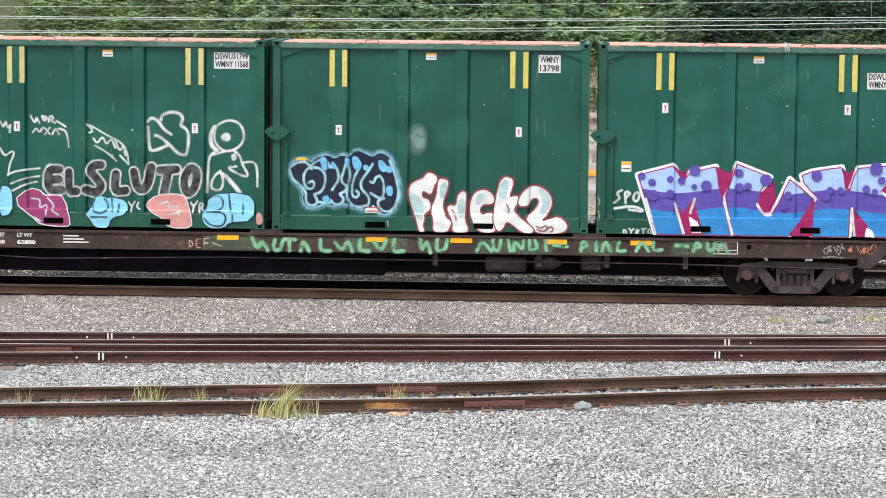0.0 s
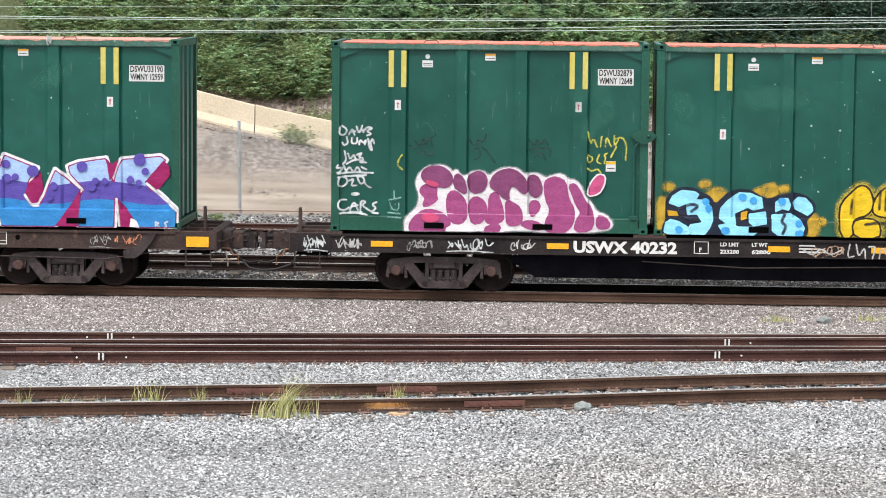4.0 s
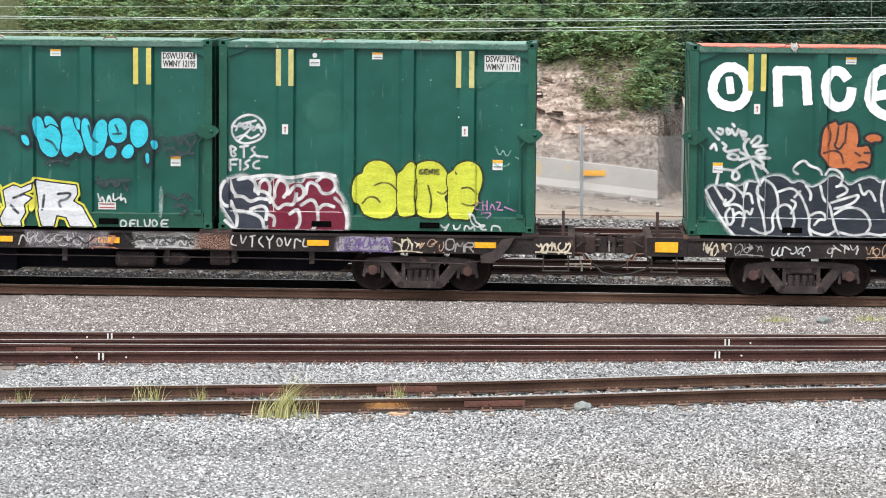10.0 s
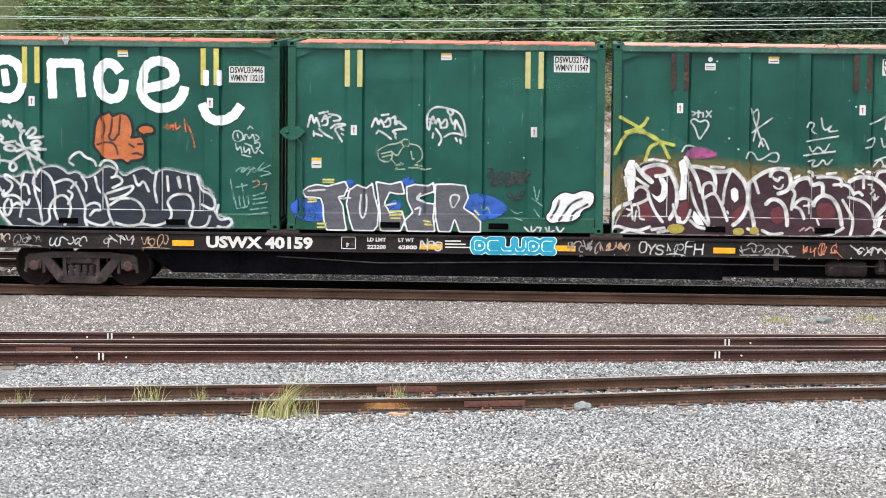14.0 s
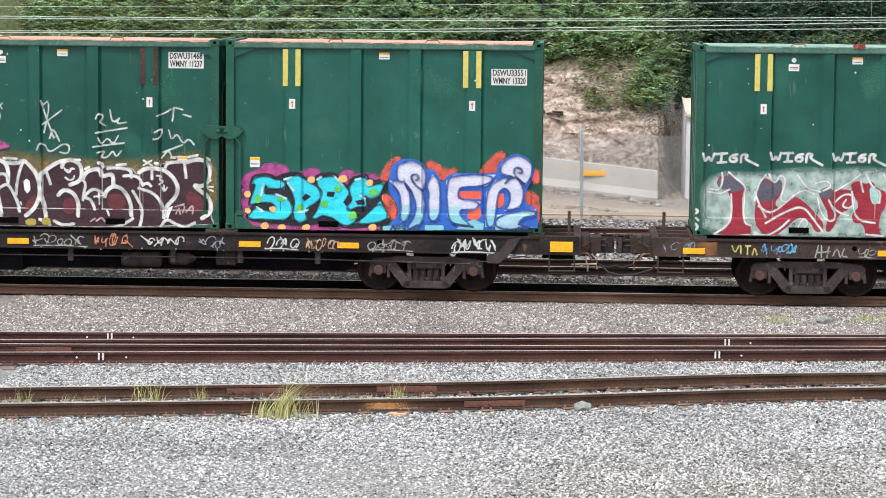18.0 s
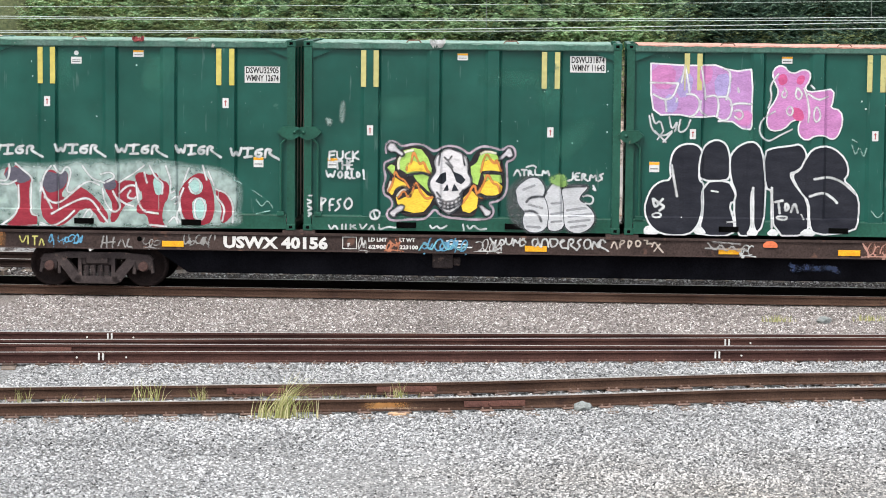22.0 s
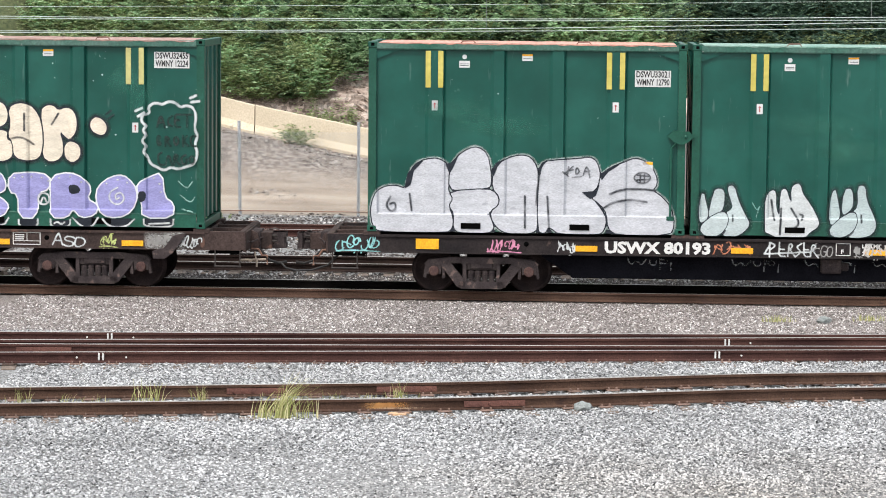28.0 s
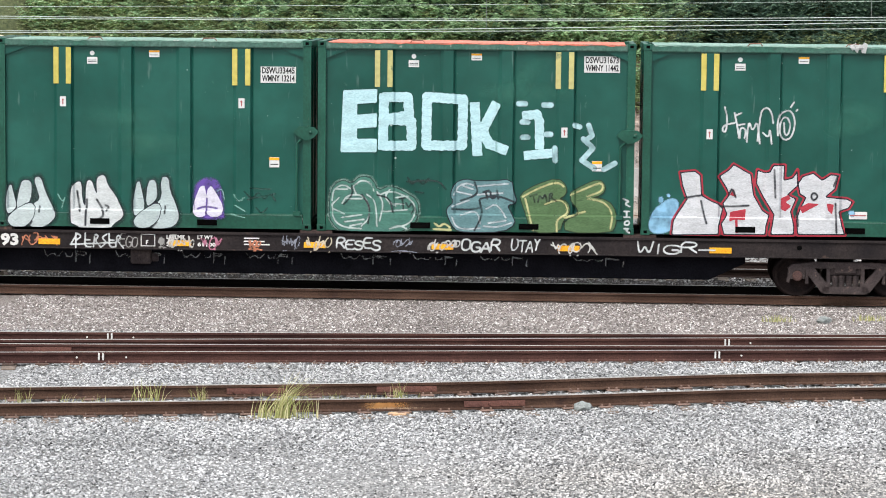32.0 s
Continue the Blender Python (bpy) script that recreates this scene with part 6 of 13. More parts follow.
def scrawled(u0, v0, u1, v1, n):
    """An illegible signature: tight leaning loops that cross one another, a bar and some dots."""
    rnd = random.Random(int(u0 * 977 + v0 * 131 + u1 * 57))
    n = max(3, int(n * 1.5))
    h, w = v1 - v0, (u1 - u0) / n
    out, x = [], u0
    for k in range(n):
        if rnd.random() < 0.55:
            cu, cv, ru, rv, a0 = x + rnd.uniform(0.2, 0.8) * w, v0 + rnd.uniform(0.3, 0.7) * h, rnd.uniform(0.35, 0.7) * w, rnd.uniform(0.25, 0.6) * h, rnd.uniform(0, 6.3)
            turn = rnd.choice((-1, 1)) * rnd.uniform(0.55, 0.85)
            out.append(rounded([(cu + ru * math.cos(a0 + j * turn) + 0.25 * rv * math.sin(a0 + j * turn) + 0.04 * w * j, cv + rv * math.sin(a0 + j * turn)) for j in range(rnd.randint(7, 12))], 1))
            x += w
            continue
        pts = [(x + rnd.uniform(-0.1, 0.3) * w, v1 + rnd.uniform(-0.35, 0.15) * h)]
        for j in range(rnd.randint(3, 5)):
            low = j % 2 == 0
            pts.append((x + rnd.uniform(-0.3, 1.5) * w, (v0 if low else v1) + rnd.uniform(-0.15, 0.42) * h * (1 if low else -1)))
        out.append(rounded(pts, 2))
        x += w
    if rnd.random() < 0.6:
        out.append(rounded([(u0, v0 - 0.1 * h), (u0 + 0.5 * (u1 - u0), v0 - 0.02 * h), (u1 + 0.05, v0 - 0.16 * h)], 1))
    for k in range(2):
        a = u0 + rnd.random() * (u1 - u0)
        out.append([(a, v0 - 0.25 * h), (a + 0.012, v0 - 0.22 * h)])
    return out


def dist(strokes, U, V):
    segs = np.array([(*p, *q) for s in strokes for p, q in zip(s, s[1:])])
    if not len(segs):
        return np.full(U.shape, 9.0)
    out = np.full(U.shape, 9.0)
    for ax, ay, bx, by in segs:
        dx, dy = bx - ax, by - ay
        t = np.clip(((U - ax) * dx + (V - ay) * dy) / (dx * dx + dy * dy + 1e-12), 0, 1)
        out = np.minimum(out, np.hypot(U - ax - t * dx, V - ay - t * dy))
    return out


def oval(cu, cv, ru, rv):
    return lambda U, V: (np.hypot((U - cu) / ru, (V - cv) / rv) - 1) * min(ru, rv)


def lines(strokes, r, soft=2):
    ss = [rounded(s, soft) for s in strokes]
    return lambda U, V: dist(ss, U, V) - r


def patch(pts, soft=0):
    """A filled outline."""
    ring = rounded(list(pts) + [pts[0]], soft)

    def field(U, V):
        inside = np.zeros(U.shape, bool)
        for (ax, ay), (bx, by) in zip(ring, ring[1:]):
            cross = ((ay > V) != (by > V)) & (U < (bx - ax) * (V - ay) / (by - ay + 1e-12) + ax)
            inside ^= cross
        d = dist([ring], U, V)
        return np.where(inside, -d, d)
    return field


def sheet_depth(us, vs):
    """Depth of the wall under each grid point: the proudest surface within a hand's breadth."""
    near = (-0.034, 0.0, 0.034)
    col_panel = np.array([min(depth_at(u + a, 1.5) for a in near) for u in us])
    D = np.tile(col_panel, (len(vs), 1))
    for j, v in enumerate(vs):
        if v < 0.345 or v > CH - 0.18:
            D[j, :] = 0.0
    return D


def flat_depth(us, vs):
    return np.full((len(vs), len(us)), 0.012)


def girder_depth(us, vs):
    return np.full((len(vs), len(us)), 0.395)


LAYERS = {}


def next_layer(ob):
    """Each coat of paint lies a little proud of the one sprayed before it."""
    while ob.parent:
        ob = ob.parent
    LAYERS[ob.name] = LAYERS.get(ob.name, -1) + 1
    return LAYERS[ob.name]


RIB_FOLDS = [0.15, 0.16] + [e for a, b in RIBS for e in (a, a + 0.07, b - 0.032, b)] + [CL - 0.16, CL - 0.15]
SILL_FOLDS = [0.27, 0.285, 0.296, 0.31]


def lattice(a, b, step, folds):
    """Grid lines on whole steps, with the wall's folds among them."""
    out = list(np.arange(math.floor(a / step), math.ceil(b / step) + 1) * step)
    for f in folds:
        if out[0] < f < out[-1]:
            out = [x for x in out if abs(x - f) > 0.3 * step or x in (out[0], out[-1])] + [f]
    return np.array(sorted(set(out)))


def spray(parent, name, field, area, rgb, layer=0, mist=0.0, strength=0.85, label="", step=0.028, depth=None):
    """A layer of paint on a wall: the part of the area where field < 0. With mist, its edge fades out over that distance."""
    u0, v0, u1, v1 = area
    us, vs = lattice(u0, u1, step, RIB_FOLDS if depth is None else ()), lattice(v0, v1, step, SILL_FOLDS if depth is None else ())
    U, V = np.meshgrid(us, vs)
    F = field(U, V)
    if mist:
        F = F - mist
    D = (depth or sheet_depth)(us, vs) - 0.005 - 0.0011 * next_layer(parent)
    edge = np.ones(F.shape, bool)
    edge[1:-1, 1:-1] = False
    F = np.where(edge, np.maximum(F, 0.004), F)
    ins = F < 0
    verts, faces, fade = [], [], []
    index = {}

    def vert(j, i):
        if (j, i) not in index:
            index[(j, i)] = len(verts)
            verts.append((us[i], D[j, i], vs[j]))
            fade.append(min(1.0, -F[j, i] / mist) if mist else 1.0)
        return index[(j, i)]

    def cut(j0, i0, j1, i1):
        if not ins[j0, i0]:
            j0, i0, j1, i1 = j1, i1, j0, i0
        if (j0, i0, j1, i1) in index:
            return index[(j0, i0, j1, i1)]
        index[(j0, i0, j1, i1)] = len(verts)
        t = F[j0, i0] / (F[j0, i0] - F[j1, i1])
        verts.append((us[i0] + t * (us[i1] - us[i0]), D[j0, i0] + t * (D[j1, i1] - D[j0, i0]), vs[j0] + t * (vs[j1] - vs[j0])))
        fade.append(0.0 if mist else 1.0)
        return len(verts) - 1

    full = ins[:-1, :-1] & ins[1:, :-1] & ins[:-1, 1:] & ins[1:, 1:]
    some = (ins[:-1, :-1] | ins[1:, :-1] | ins[:-1, 1:] | ins[1:, 1:]) & ~full
    for i in range(len(us) - 1):
        j = 0
        while j < len(vs) - 1:
            if not full[j, i]:
                j += 1
                continue
            k = j + 1
            faces.append((vert(j, i), vert(j, i + 1), vert(k, i + 1), vert(k, i)))
            j = k
    for j, i in zip(*np.nonzero(some)):
        ring = ((j, i), (j, i + 1), (j + 1, i + 1), (j + 1, i))
        poly = []
        for a, b in zip(ring, ring[1:] + ring[:1]):
            if ins[a]:
                poly.append(vert(*a))
            if ins[a] != ins[b]:
                poly.append(cut(*a, *b))
        if len(poly) > 2:
            faces.append(poly)
    if not faces:
        return None
    me = bpy.data.meshes.new(name)
    me.from_pydata([tuple(float(c) for c in v) for v in verts], [], faces)
    if mist:
        a = me.attributes.new("mist", "FLOAT", "POINT")
        a.data.foreach_set("value", fade)
    me.materials.append(mist_paint(rgb, strength) if mist else paint(rgb))
    ob = part(name, me, None, parent, label)
    if name in ("graffiti_tag", "graffiti_drawing", "paint_dots", "highlight", "inner_line", "letters", "paint_dab", "rubbed_patch"):
        tagged(ob, kind="stuff")
    return ob


def around(letters, pad):
    pts = [p for s in letters for st in s for p in st]
    return (min(p[0] for p in pts) - pad, min(p[1] for p in pts) - pad, max(p[0] for p in pts) + pad, max(p[1] for p in pts) + pad)


def clip_area(a, floor=0.02):
    return (max(a[0], 0.01), max(a[1], floor), min(a[2], CL - 0.01), min(a[3], CH - 0.1))


def piece(c, outlines, fill, rim, rim_w=0.03, soft=1, bands=(), fills=None, halo=None, halo_w=0.03, mist=None, mist_w=0.06, cast=None, lobes=0.0, label=""):
    """Letters given by their outlines, each one lying over the letter before it."""
    grow = (0.0, 0.024, 0.040)[soft]

    def grown(o):
        f = patch(o, soft)
        return lambda U, V: f(U, V) - grow
    F = [grown(o) for o in outlines]
    us, vs = [q[0] for o in outlines for q in o], [q[1] for o in outlines for q in o]
    pad = 0.2 + mist_w
    area = clip_area((min(us) - pad, min(vs) - pad, max(us) + pad, max(vs) + pad))

    def whole(U, V):
        out = F[0](U, V)
        for f in F[1:]:
            out = np.minimum(out, f(U, V))
        if lobes:
            out = out - 0.085 * np.abs(np.sin(math.pi * (U - min(us)) / lobes)) + 0.05
        return out
    top = None
    if mist:
        top = spray(c, "graffiti", whole, area, mist, 0, mist_w, 0.9, label)
    if cast:
        rgb, dx, dy = cast
        h = spray(top or c, "cast_shade" if top else "graffiti", lambda U, V: np.minimum(np.minimum(whole(U - dx, V - dy), whole(U - dx / 2, V - dy / 2)), whole(U, V) - 0.02), area, rgb, label="" if top else label)
        top = top or h
    if halo:
        h = spray(top or c, "halo" if top else "graffiti", lambda U, V: whole(U, V) - halo_w, area, halo, label="" if top else label)
        top = top or h
    h = spray(top or c, "outline" if top else "graffiti", whole, area, rim, label="" if top else label)
    top = top or h
    for i, f in enumerate(F):
        def inside(U, V):
            out = (whole(U, V) if lobes else f(U, V)) + rim_w
            if lobes:
                out = np.maximum(out, f(U, V) - 0.05)
            for e in F[i + 1:]:
                out = np.maximum(out, -e(U, V))
            return out
        box_of = clip_area((min(q[0] for q in outlines[i]) - 0.05, min(q[1] for q in outlines[i]) - 0.05, max(q[0] for q in outlines[i]) + 0.05, max(q[1] for q in outlines[i]) + 0.05))
        for lo, hi, rgb in bands or ((-1, 9, fills[i] if fills else fill),):
            spray(top, "letter", lambda U, V: np.maximum(inside(U, V), np.maximum(lo + 0.05 * np.sin(U * 3.1) - V, V - hi - 0.05 * np.sin(U * 3.1))), box_of, rgb)
    return top


def ink(top, rgb, r, *strokes):
    """Thin sprayed lines over a piece."""
    r *= 1.4
    ss = [rounded(s, 2) for s in strokes]
    spray(top, "inner_line", lambda U, V: dist(ss, U, V) - r, clip_area(around([ss], r + 0.06)), rgb, 0, 0.014, 0.95, step=0.018)


def cm(*n):
    """Points of a stroke or outline, given in centimetres from the wall's lower left corner."""
    return [(a / 100, b / 100) for a, b in zip(n[::2], n[1::2])]


def field_of(outlines, soft):
    F = [patch(o, soft) for o in outlines]

    def field(U, V):
        out = F[0](U, V)
        for f in F[1:]:
            out = np.minimum(out, f(U, V))
        return out
    q = [p for o in outlines for p in o]
    return field, (min(p[0] for p in q), min(p[1] for p in q), max(p[0] for p in q), max(p[1] for p in q))


def ground_coat(c, rgb, label, mist, w, *outlines):
    """The first solid coat of a mural, with a soft rim of overspray if mist is given."""
    f, a = field_of(outlines, 1)
    area = clip_area((a[0] - 0.1 - w, a[1] - 0.1 - w, a[2] + 0.1 + w, a[3] + 0.1 + w))
    top = spray(c, "graffiti", f, area, mist, 0, w, 0.9, label) if mist else None
    g = spray(top or c, "ground_coat" if top else "graffiti", f, area, rgb, label="" if top else label, step=0.02)
    return top or g


def cloud(c, rgb, w, strength, label, *outlines):
    """Soft-edged sprayed colour, each patch a coat of its own."""
    coats = []
    for o in outlines:
        f, a = field_of([o], 2)
        coats.append(spray(c, "graffiti", f, clip_area((a[0] - 0.1 - w, a[1] - 0.1 - w, a[2] + 0.1 + w, a[3] + 0.1 + w)), rgb, 0, w, strength, label, 0.024))
    return coats[0]


def dabs(top, rgb, soft, *outlines):
    """Solid shapes of one colour over a mural, each a coat of its own."""
    for o in outlines:
        f, a = field_of([o], soft)
        spray(top, "letter", lambda U, V: f(U, V) - (0.0, 0.026, 0.034)[soft], clip_area((a[0] - 0.05, a[1] - 0.05, a[2] + 0.05, a[3] + 0.05)), rgb, step=0.018)


def tag(c, words, u0, v0, u1, v1, rgb=WHITE, r=0.017, lean=0.15, soft=2, gap=0.12, jitter=0.2, mist=0.010, under=None, depth=None, rise=0.0):
    """A quickly written word in a thin soft line, with a swung tail."""
    r *= 0.50 if words[0] == "~" else 0.66
    L = [scrawled(u0, v0, u1, v1, len(words))] if words[0] == "~" else [s for s in written(words, u0, v0, u1 - lean * (v1 - v0), v1, lean, soft, gap, jitter, rise) if s]
    flat = [st for s in L for st in s]
    if len(words) > 3 and not depth:
        h = v1 - v0
        flat.append(rounded([(u0 - 0.05, v1 + 0.1 * h), (u0 + 0.05, v1 - 0.3 * h), (u0 + 0.02, v0 - 0.25 * h)], 2))
        flat.append(rounded([(u1 - 0.25 * h, v0 + 0.1 * h), (u1 + 0.1, v0 - 0.2 * h), (u1 - 0.2, v0 - 0.35 * h)], 2))
    if under:
        flat.append(rounded([(u0, v0 - under), ((u0 + u1) / 2, v0 - under * 0.6), (u1, v0 - under * 1.1)], 2))
    a = around([flat], r + 0.06)
    area = a if depth else clip_area(a)
    t = spray(c, "graffiti_tag", lambda U, V: dist(flat, U, V) - r, area, rgb, 0, mist, 0.95, "hand-written graffiti tag in thin spray paint", 0.016 if r < 0.02 else 0.02, depth)
    return t


def rolled(strokes, r):
    """Broad strokes of a paint roller: square ends and slightly ragged edges."""
    def field(U, V):
        out = np.full(U.shape, 9.0)
        for s in strokes:
            f = dist([s], U, V) - r + 0.007 * np.sin(41 * U + 9 * V) * np.sin(37 * V - 13 * U)
            if math.hypot(s[0][0] - s[-1][0], s[0][1] - s[-1][1]) > 2 * r:
                for (ax, ay), (bx, by) in ((s[0], s[1]), (s[-1], s[-2])):
                    d = math.hypot(ax - bx, ay - by) or 1.0
                    past = ((U - ax) * (ax - bx) + (V - ay) * (ay - by)) / d
                    f = np.where(np.hypot(U - ax, V - ay) < 1.4 * r, np.maximum(f, past - 0.03), f)
            out = np.minimum(out, f)
        return out
    return field


def doodle(c, strokes, rgb=WHITE, r=0.02, soft=2, mist=0.03, label="loose line drawing in spray paint", depth=None, layer=0):
    ss = [rounded(s, soft) for s in strokes]
    a = around([ss], r + 0.06)
    if r > 0.06 and mist < 0.02:
        thin = r > 0.09
        return spray(c, "graffiti_drawing", rolled(ss, r if thin else r + mist), clip_area(a), rgb, layer, mist if thin else 0.0, 0.95, label, 0.018)
    return spray(c, "graffiti_drawing", lambda U, V: dist(ss, U, V) - r, a if depth else clip_area(a), rgb, layer, mist, 0.95, label, 0.018, depth)


def blob(c, field, area, rgb, rim=None, rim_w=0.04, label="solid patch of spray paint", mist=None, mist_w=0.1):
    top = None
    if mist:
        top = spray(c, "graffiti", field, clip_area(area), mist, 0, mist_w, 0.8, label)
    if rim:
        g = spray(top or c, "outline" if top else "graffiti", lambda U, V: field(U, V) - rim_w, clip_area(area), rim, 1, label="" if top else label)
        top = top or g
    f = spray(top or c, "fill" if top else "graffiti", field, clip_area(area), rgb, 2, label="" if top else label)
    return top or f


def rail_stains():
    """Orange marking paint sprayed on the near rails, a timber and the stones beside it."""
    orange, peach = (0.40, 0.19, 0.055), (0.55, 0.37, 0.23)
    for x, off, ru, rv, z, rgb, strength in ((-2.72, -0.7525, 0.12, 0.045, -0.095, orange, 0.8), (-2.58, -0.7525, 0.14, 0.010, -0.155, peach, 0.9)):
        ob = spray(T_NEAR, "orange_stain", oval(0.0, z, ru, rv), (-0.6, -0.165, 0.6, -0.045), rgb, 0, 0.10 if rv > 0.03 else 0.03, strength, "soft orange spray-paint stain on the rail", 0.02, lambda us, vs: np.full((len(vs), len(us)), -0.022))
        ob.matrix_basis = on_line(line_near, x, off)
    stain = surface("orange_sprayed_timber", (0.42, 0.25, 0.13), (0.58, 0.40, 0.26), 12, 0.9, bump=0.1, fine=40, spot=(0.25, 0.17, 0.13), spot_scale=11, spot_at=0.52)
    part("orange_stain", prism([(-0.16, -0.05), (-0.05, -0.13), (0.10, -0.10), (0.16, 0.02), (0.10, 0.10), (-0.12, 0.10)], -0.2, -0.176, axis="z"), stain, T_NEAR, "orange spray-paint stain on a timber end", at=on_line(line_near, -2.55, -0.94))


# ---- what is painted on each container ----
def dots(c, spots, rgb, label):
    """Round dabs of one colour."""
    area = (min(q[0] for q in spots) - 0.2, min(q[1] for q in spots) - 0.2, max(q[0] for q in spots) + 0.2, max(q[1] for q in spots) + 0.2)

    def field(U, V):
        out = np.full(U.shape, 9.0)
        for u, v, s in spots:
            out = np.minimum(out, np.hypot(U - u, V - v) - s)
        return out
    return spray(c, "paint_dots", field, clip_area(area), rgb, label=label, step=0.02)


def paint_first_car():
    c = C0
    ell = [cm(208, 111, 186, 111, 186, 70, 212, 72), cm(186, 91, 207, 92), cm(227, 106, 227, 68, 242, 70), cm(289, 121, 274, 120, 269, 107, 282, 93, 291, 80, 280, 66, 260, 73), cm(318, 104, 315, 69, 337, 72), cm(354, 109, 359, 81, 370, 72, 381, 85, 387, 118), cm(404, 112, 435, 114), cm(420, 112, 411, 68), cm(461, 117, 449, 95, 455, 66, 470, 75, 477, 102, 472, 117, 461, 117)]
    top = doodle(c, ell, WHITE, 0.095, 1, 0.03, "fat black letters with soft white outlines")
    ink(top, BLACK, 0.052, *ell)
    doodle(c, [cm(537, 211, 556, 206, 565, 192, 567, 176, 558, 159, 540, 150, 523, 152, 510, 167, 508, 185, 515, 202, 537, 211), cm(514, 152, 499, 141, 497, 115, 495, 71), cm(501, 142, 529, 150), cm(548, 150, 558, 143, 562, 127, 575, 105, 569, 101, 548, 110, 534, 119, 551, 121), cm(564, 129, 588, 131, 593, 116, 593, 84), cm(521, 112, 508, 102, 501, 82, 510, 74, 523, 76, 527, 94, 521, 109), cm(526, 107, 543, 88, 559, 70), cm(543, 142, 548, 144, 551, 137, 545, 133, 543, 142)], WHITE, 0.0149, 2, 0.02, 'one-eyed line figure in white spray')
    doodle(c, [cm(510, 197, 501, 180, 503, 161, 514, 152), cm(525, 178, 532, 183, 538, 179, 534, 172, 526, 174), cm(532, 102, 545, 87, 558, 72)], WHITE, 0.027, 2, 0.03, 'thick white spray strokes')
    doodle(c, [cm(381, 206, 387, 214, 401, 207, 411, 190, 425, 182), cm(406, 210, 406, 217, 422, 225, 442, 223, 449, 212, 442, 199, 455, 193, 461, 180, 457, 145, 450, 141, 435, 147, 422, 162, 401, 179, 395, 179), cm(381, 195, 383, 155, 387, 149, 403, 153, 418, 160)], WHITE, 0.0162, 2, 0.03, 'looping white line drawing')
    doodle(c, [cm(153, 214, 162, 198, 164, 213, 170, 200), cm(175, 214, 179, 203, 186, 211, 177, 214), cm(188, 203, 190, 215, 199, 212, 192, 205, 201, 201), cm(203, 205, 221, 194), cm(157, 182, 164, 192, 170, 181, 177, 192), cm(181, 190, 190, 179), cm(190, 192, 181, 179), cm(195, 179, 201, 192, 208, 179), cm(208, 190, 223, 186, 227, 155), cm(94, 203, 100, 189, 105, 206, 109, 187, 116, 200, 113, 182), cm(108, 99, 124, 108, 170, 113), cm(115, 83, 142, 94, 170, 98), cm(117, 69, 142, 82, 164, 87), cm(93, 152, 102, 134, 117, 147, 123, 143, 113, 121, 109, 99), cm(263, 199, 275, 186, 267, 183), cm(269, 197, 302, 178, 329, 165, 341, 146, 343, 122), cm(275, 172, 282, 161, 293, 178, 300, 158, 309, 174, 317, 154), cm(278, 158, 302, 145, 319, 129), cm(318, 167, 326, 146, 333, 161, 337, 140), cm(326, 140, 341, 124), cm(343, 50, 350, 41, 356, 52), cm(350, 41, 348, 32), cm(363, 50, 359, 41, 365, 37), cm(464, 51, 470, 43, 477, 54), cm(470, 43, 468, 32), cm(481, 32, 481, 52, 490, 47, 484, 41, 492, 32)], WHITE, 0.0121, 2, 0.016, 'hand-written graffiti tag in thin spray paint')
    top = piece(c, [cm(274, 55, 288, 61, 302, 56, 308, 58, 339, 52, 341, 28, 308, 20, 304, 1, 290, 0, 277, 3, 268, 19, 260, 25, 269, 33)], (0.20, 0.47, 0.60), (0.02, 0.03, 0.05), 0.018, 1, label='sky-blue letters with thin black outlines')
    ink(top, (0.02, 0.03, 0.05), 0.009, cm(296, 56, 304, 45, 302, 34, 290, 27, 277, 31), cm(310, 56, 312, 31), cm(324, 45, 323, 31), cm(271, 20, 301, 21), cm(275, 34, 271, 44, 277, 54))
    top = piece(c, [cm(495, 39, 499, 61, 515, 67, 537, 68, 548, 70, 586, 62, 586, 18, 537, 15, 530, 4, 504, 2, 490, 11, 486, 28)], (0.20, 0.47, 0.60), (0.02, 0.03, 0.05), 0.018, 1, label='sky-blue letters with thin black outlines')
    ink(top, (0.02, 0.03, 0.05), 0.009, cm(497, 58, 514, 67, 527, 57, 525, 39, 508, 34), cm(495, 33, 527, 34, 534, 19, 523, 4, 501, 8, 490, 21), cm(537, 68, 541, 34), cm(565, 48, 565, 31), cm(545, 28, 545, 15))
    top = piece(c, [cm(93, 77, 108, 77, 117, 69, 117, 25, 92, 20)], (0.20, 0.47, 0.60), (0.02, 0.03, 0.05), 0.018, 1, label='sky-blue letters with thin black outlines')
    top = piece(c, [cm(120, 49, 150, 74, 172, 69, 178, 59, 203, 61, 216, 57, 231, 8, 222, 2, 172, 6, 161, 18)], (0.23, 0.04, 0.12), WHITE, 0.02, 1, label='magenta arrow patch with white lines')
    ink(top, WHITE, 0.008, cm(154, 54, 172, 54, 169, 34, 185, 46, 183, 24), cm(185, 56, 198, 43, 194, 32, 207, 24), cm(161, 18, 172, 12))
    top = piece(c, [cm(376, 46, 400, 64, 435, 66, 455, 60, 464, 22, 466, 3, 422, 3, 411, 21, 389, 32)], (0.48, 0.22, 0.20), WHITE, 0.018, 1, label='salmon pink arrow patch with white lines')
    ink(top, WHITE, 0.008, cm(406, 48, 422, 54, 420, 35, 435, 49, 442, 27), cm(422, 27, 444, 32, 455, 49))
    blob(c, patch([cm(356, 26, 370, 37, 385, 35, 381, 26, 370, 15, 359, 15)][0], 1), (4.0, 0.02, 4.8, 0.7), (0.44, 0.22, 0.20), label="small salmon pink dab")
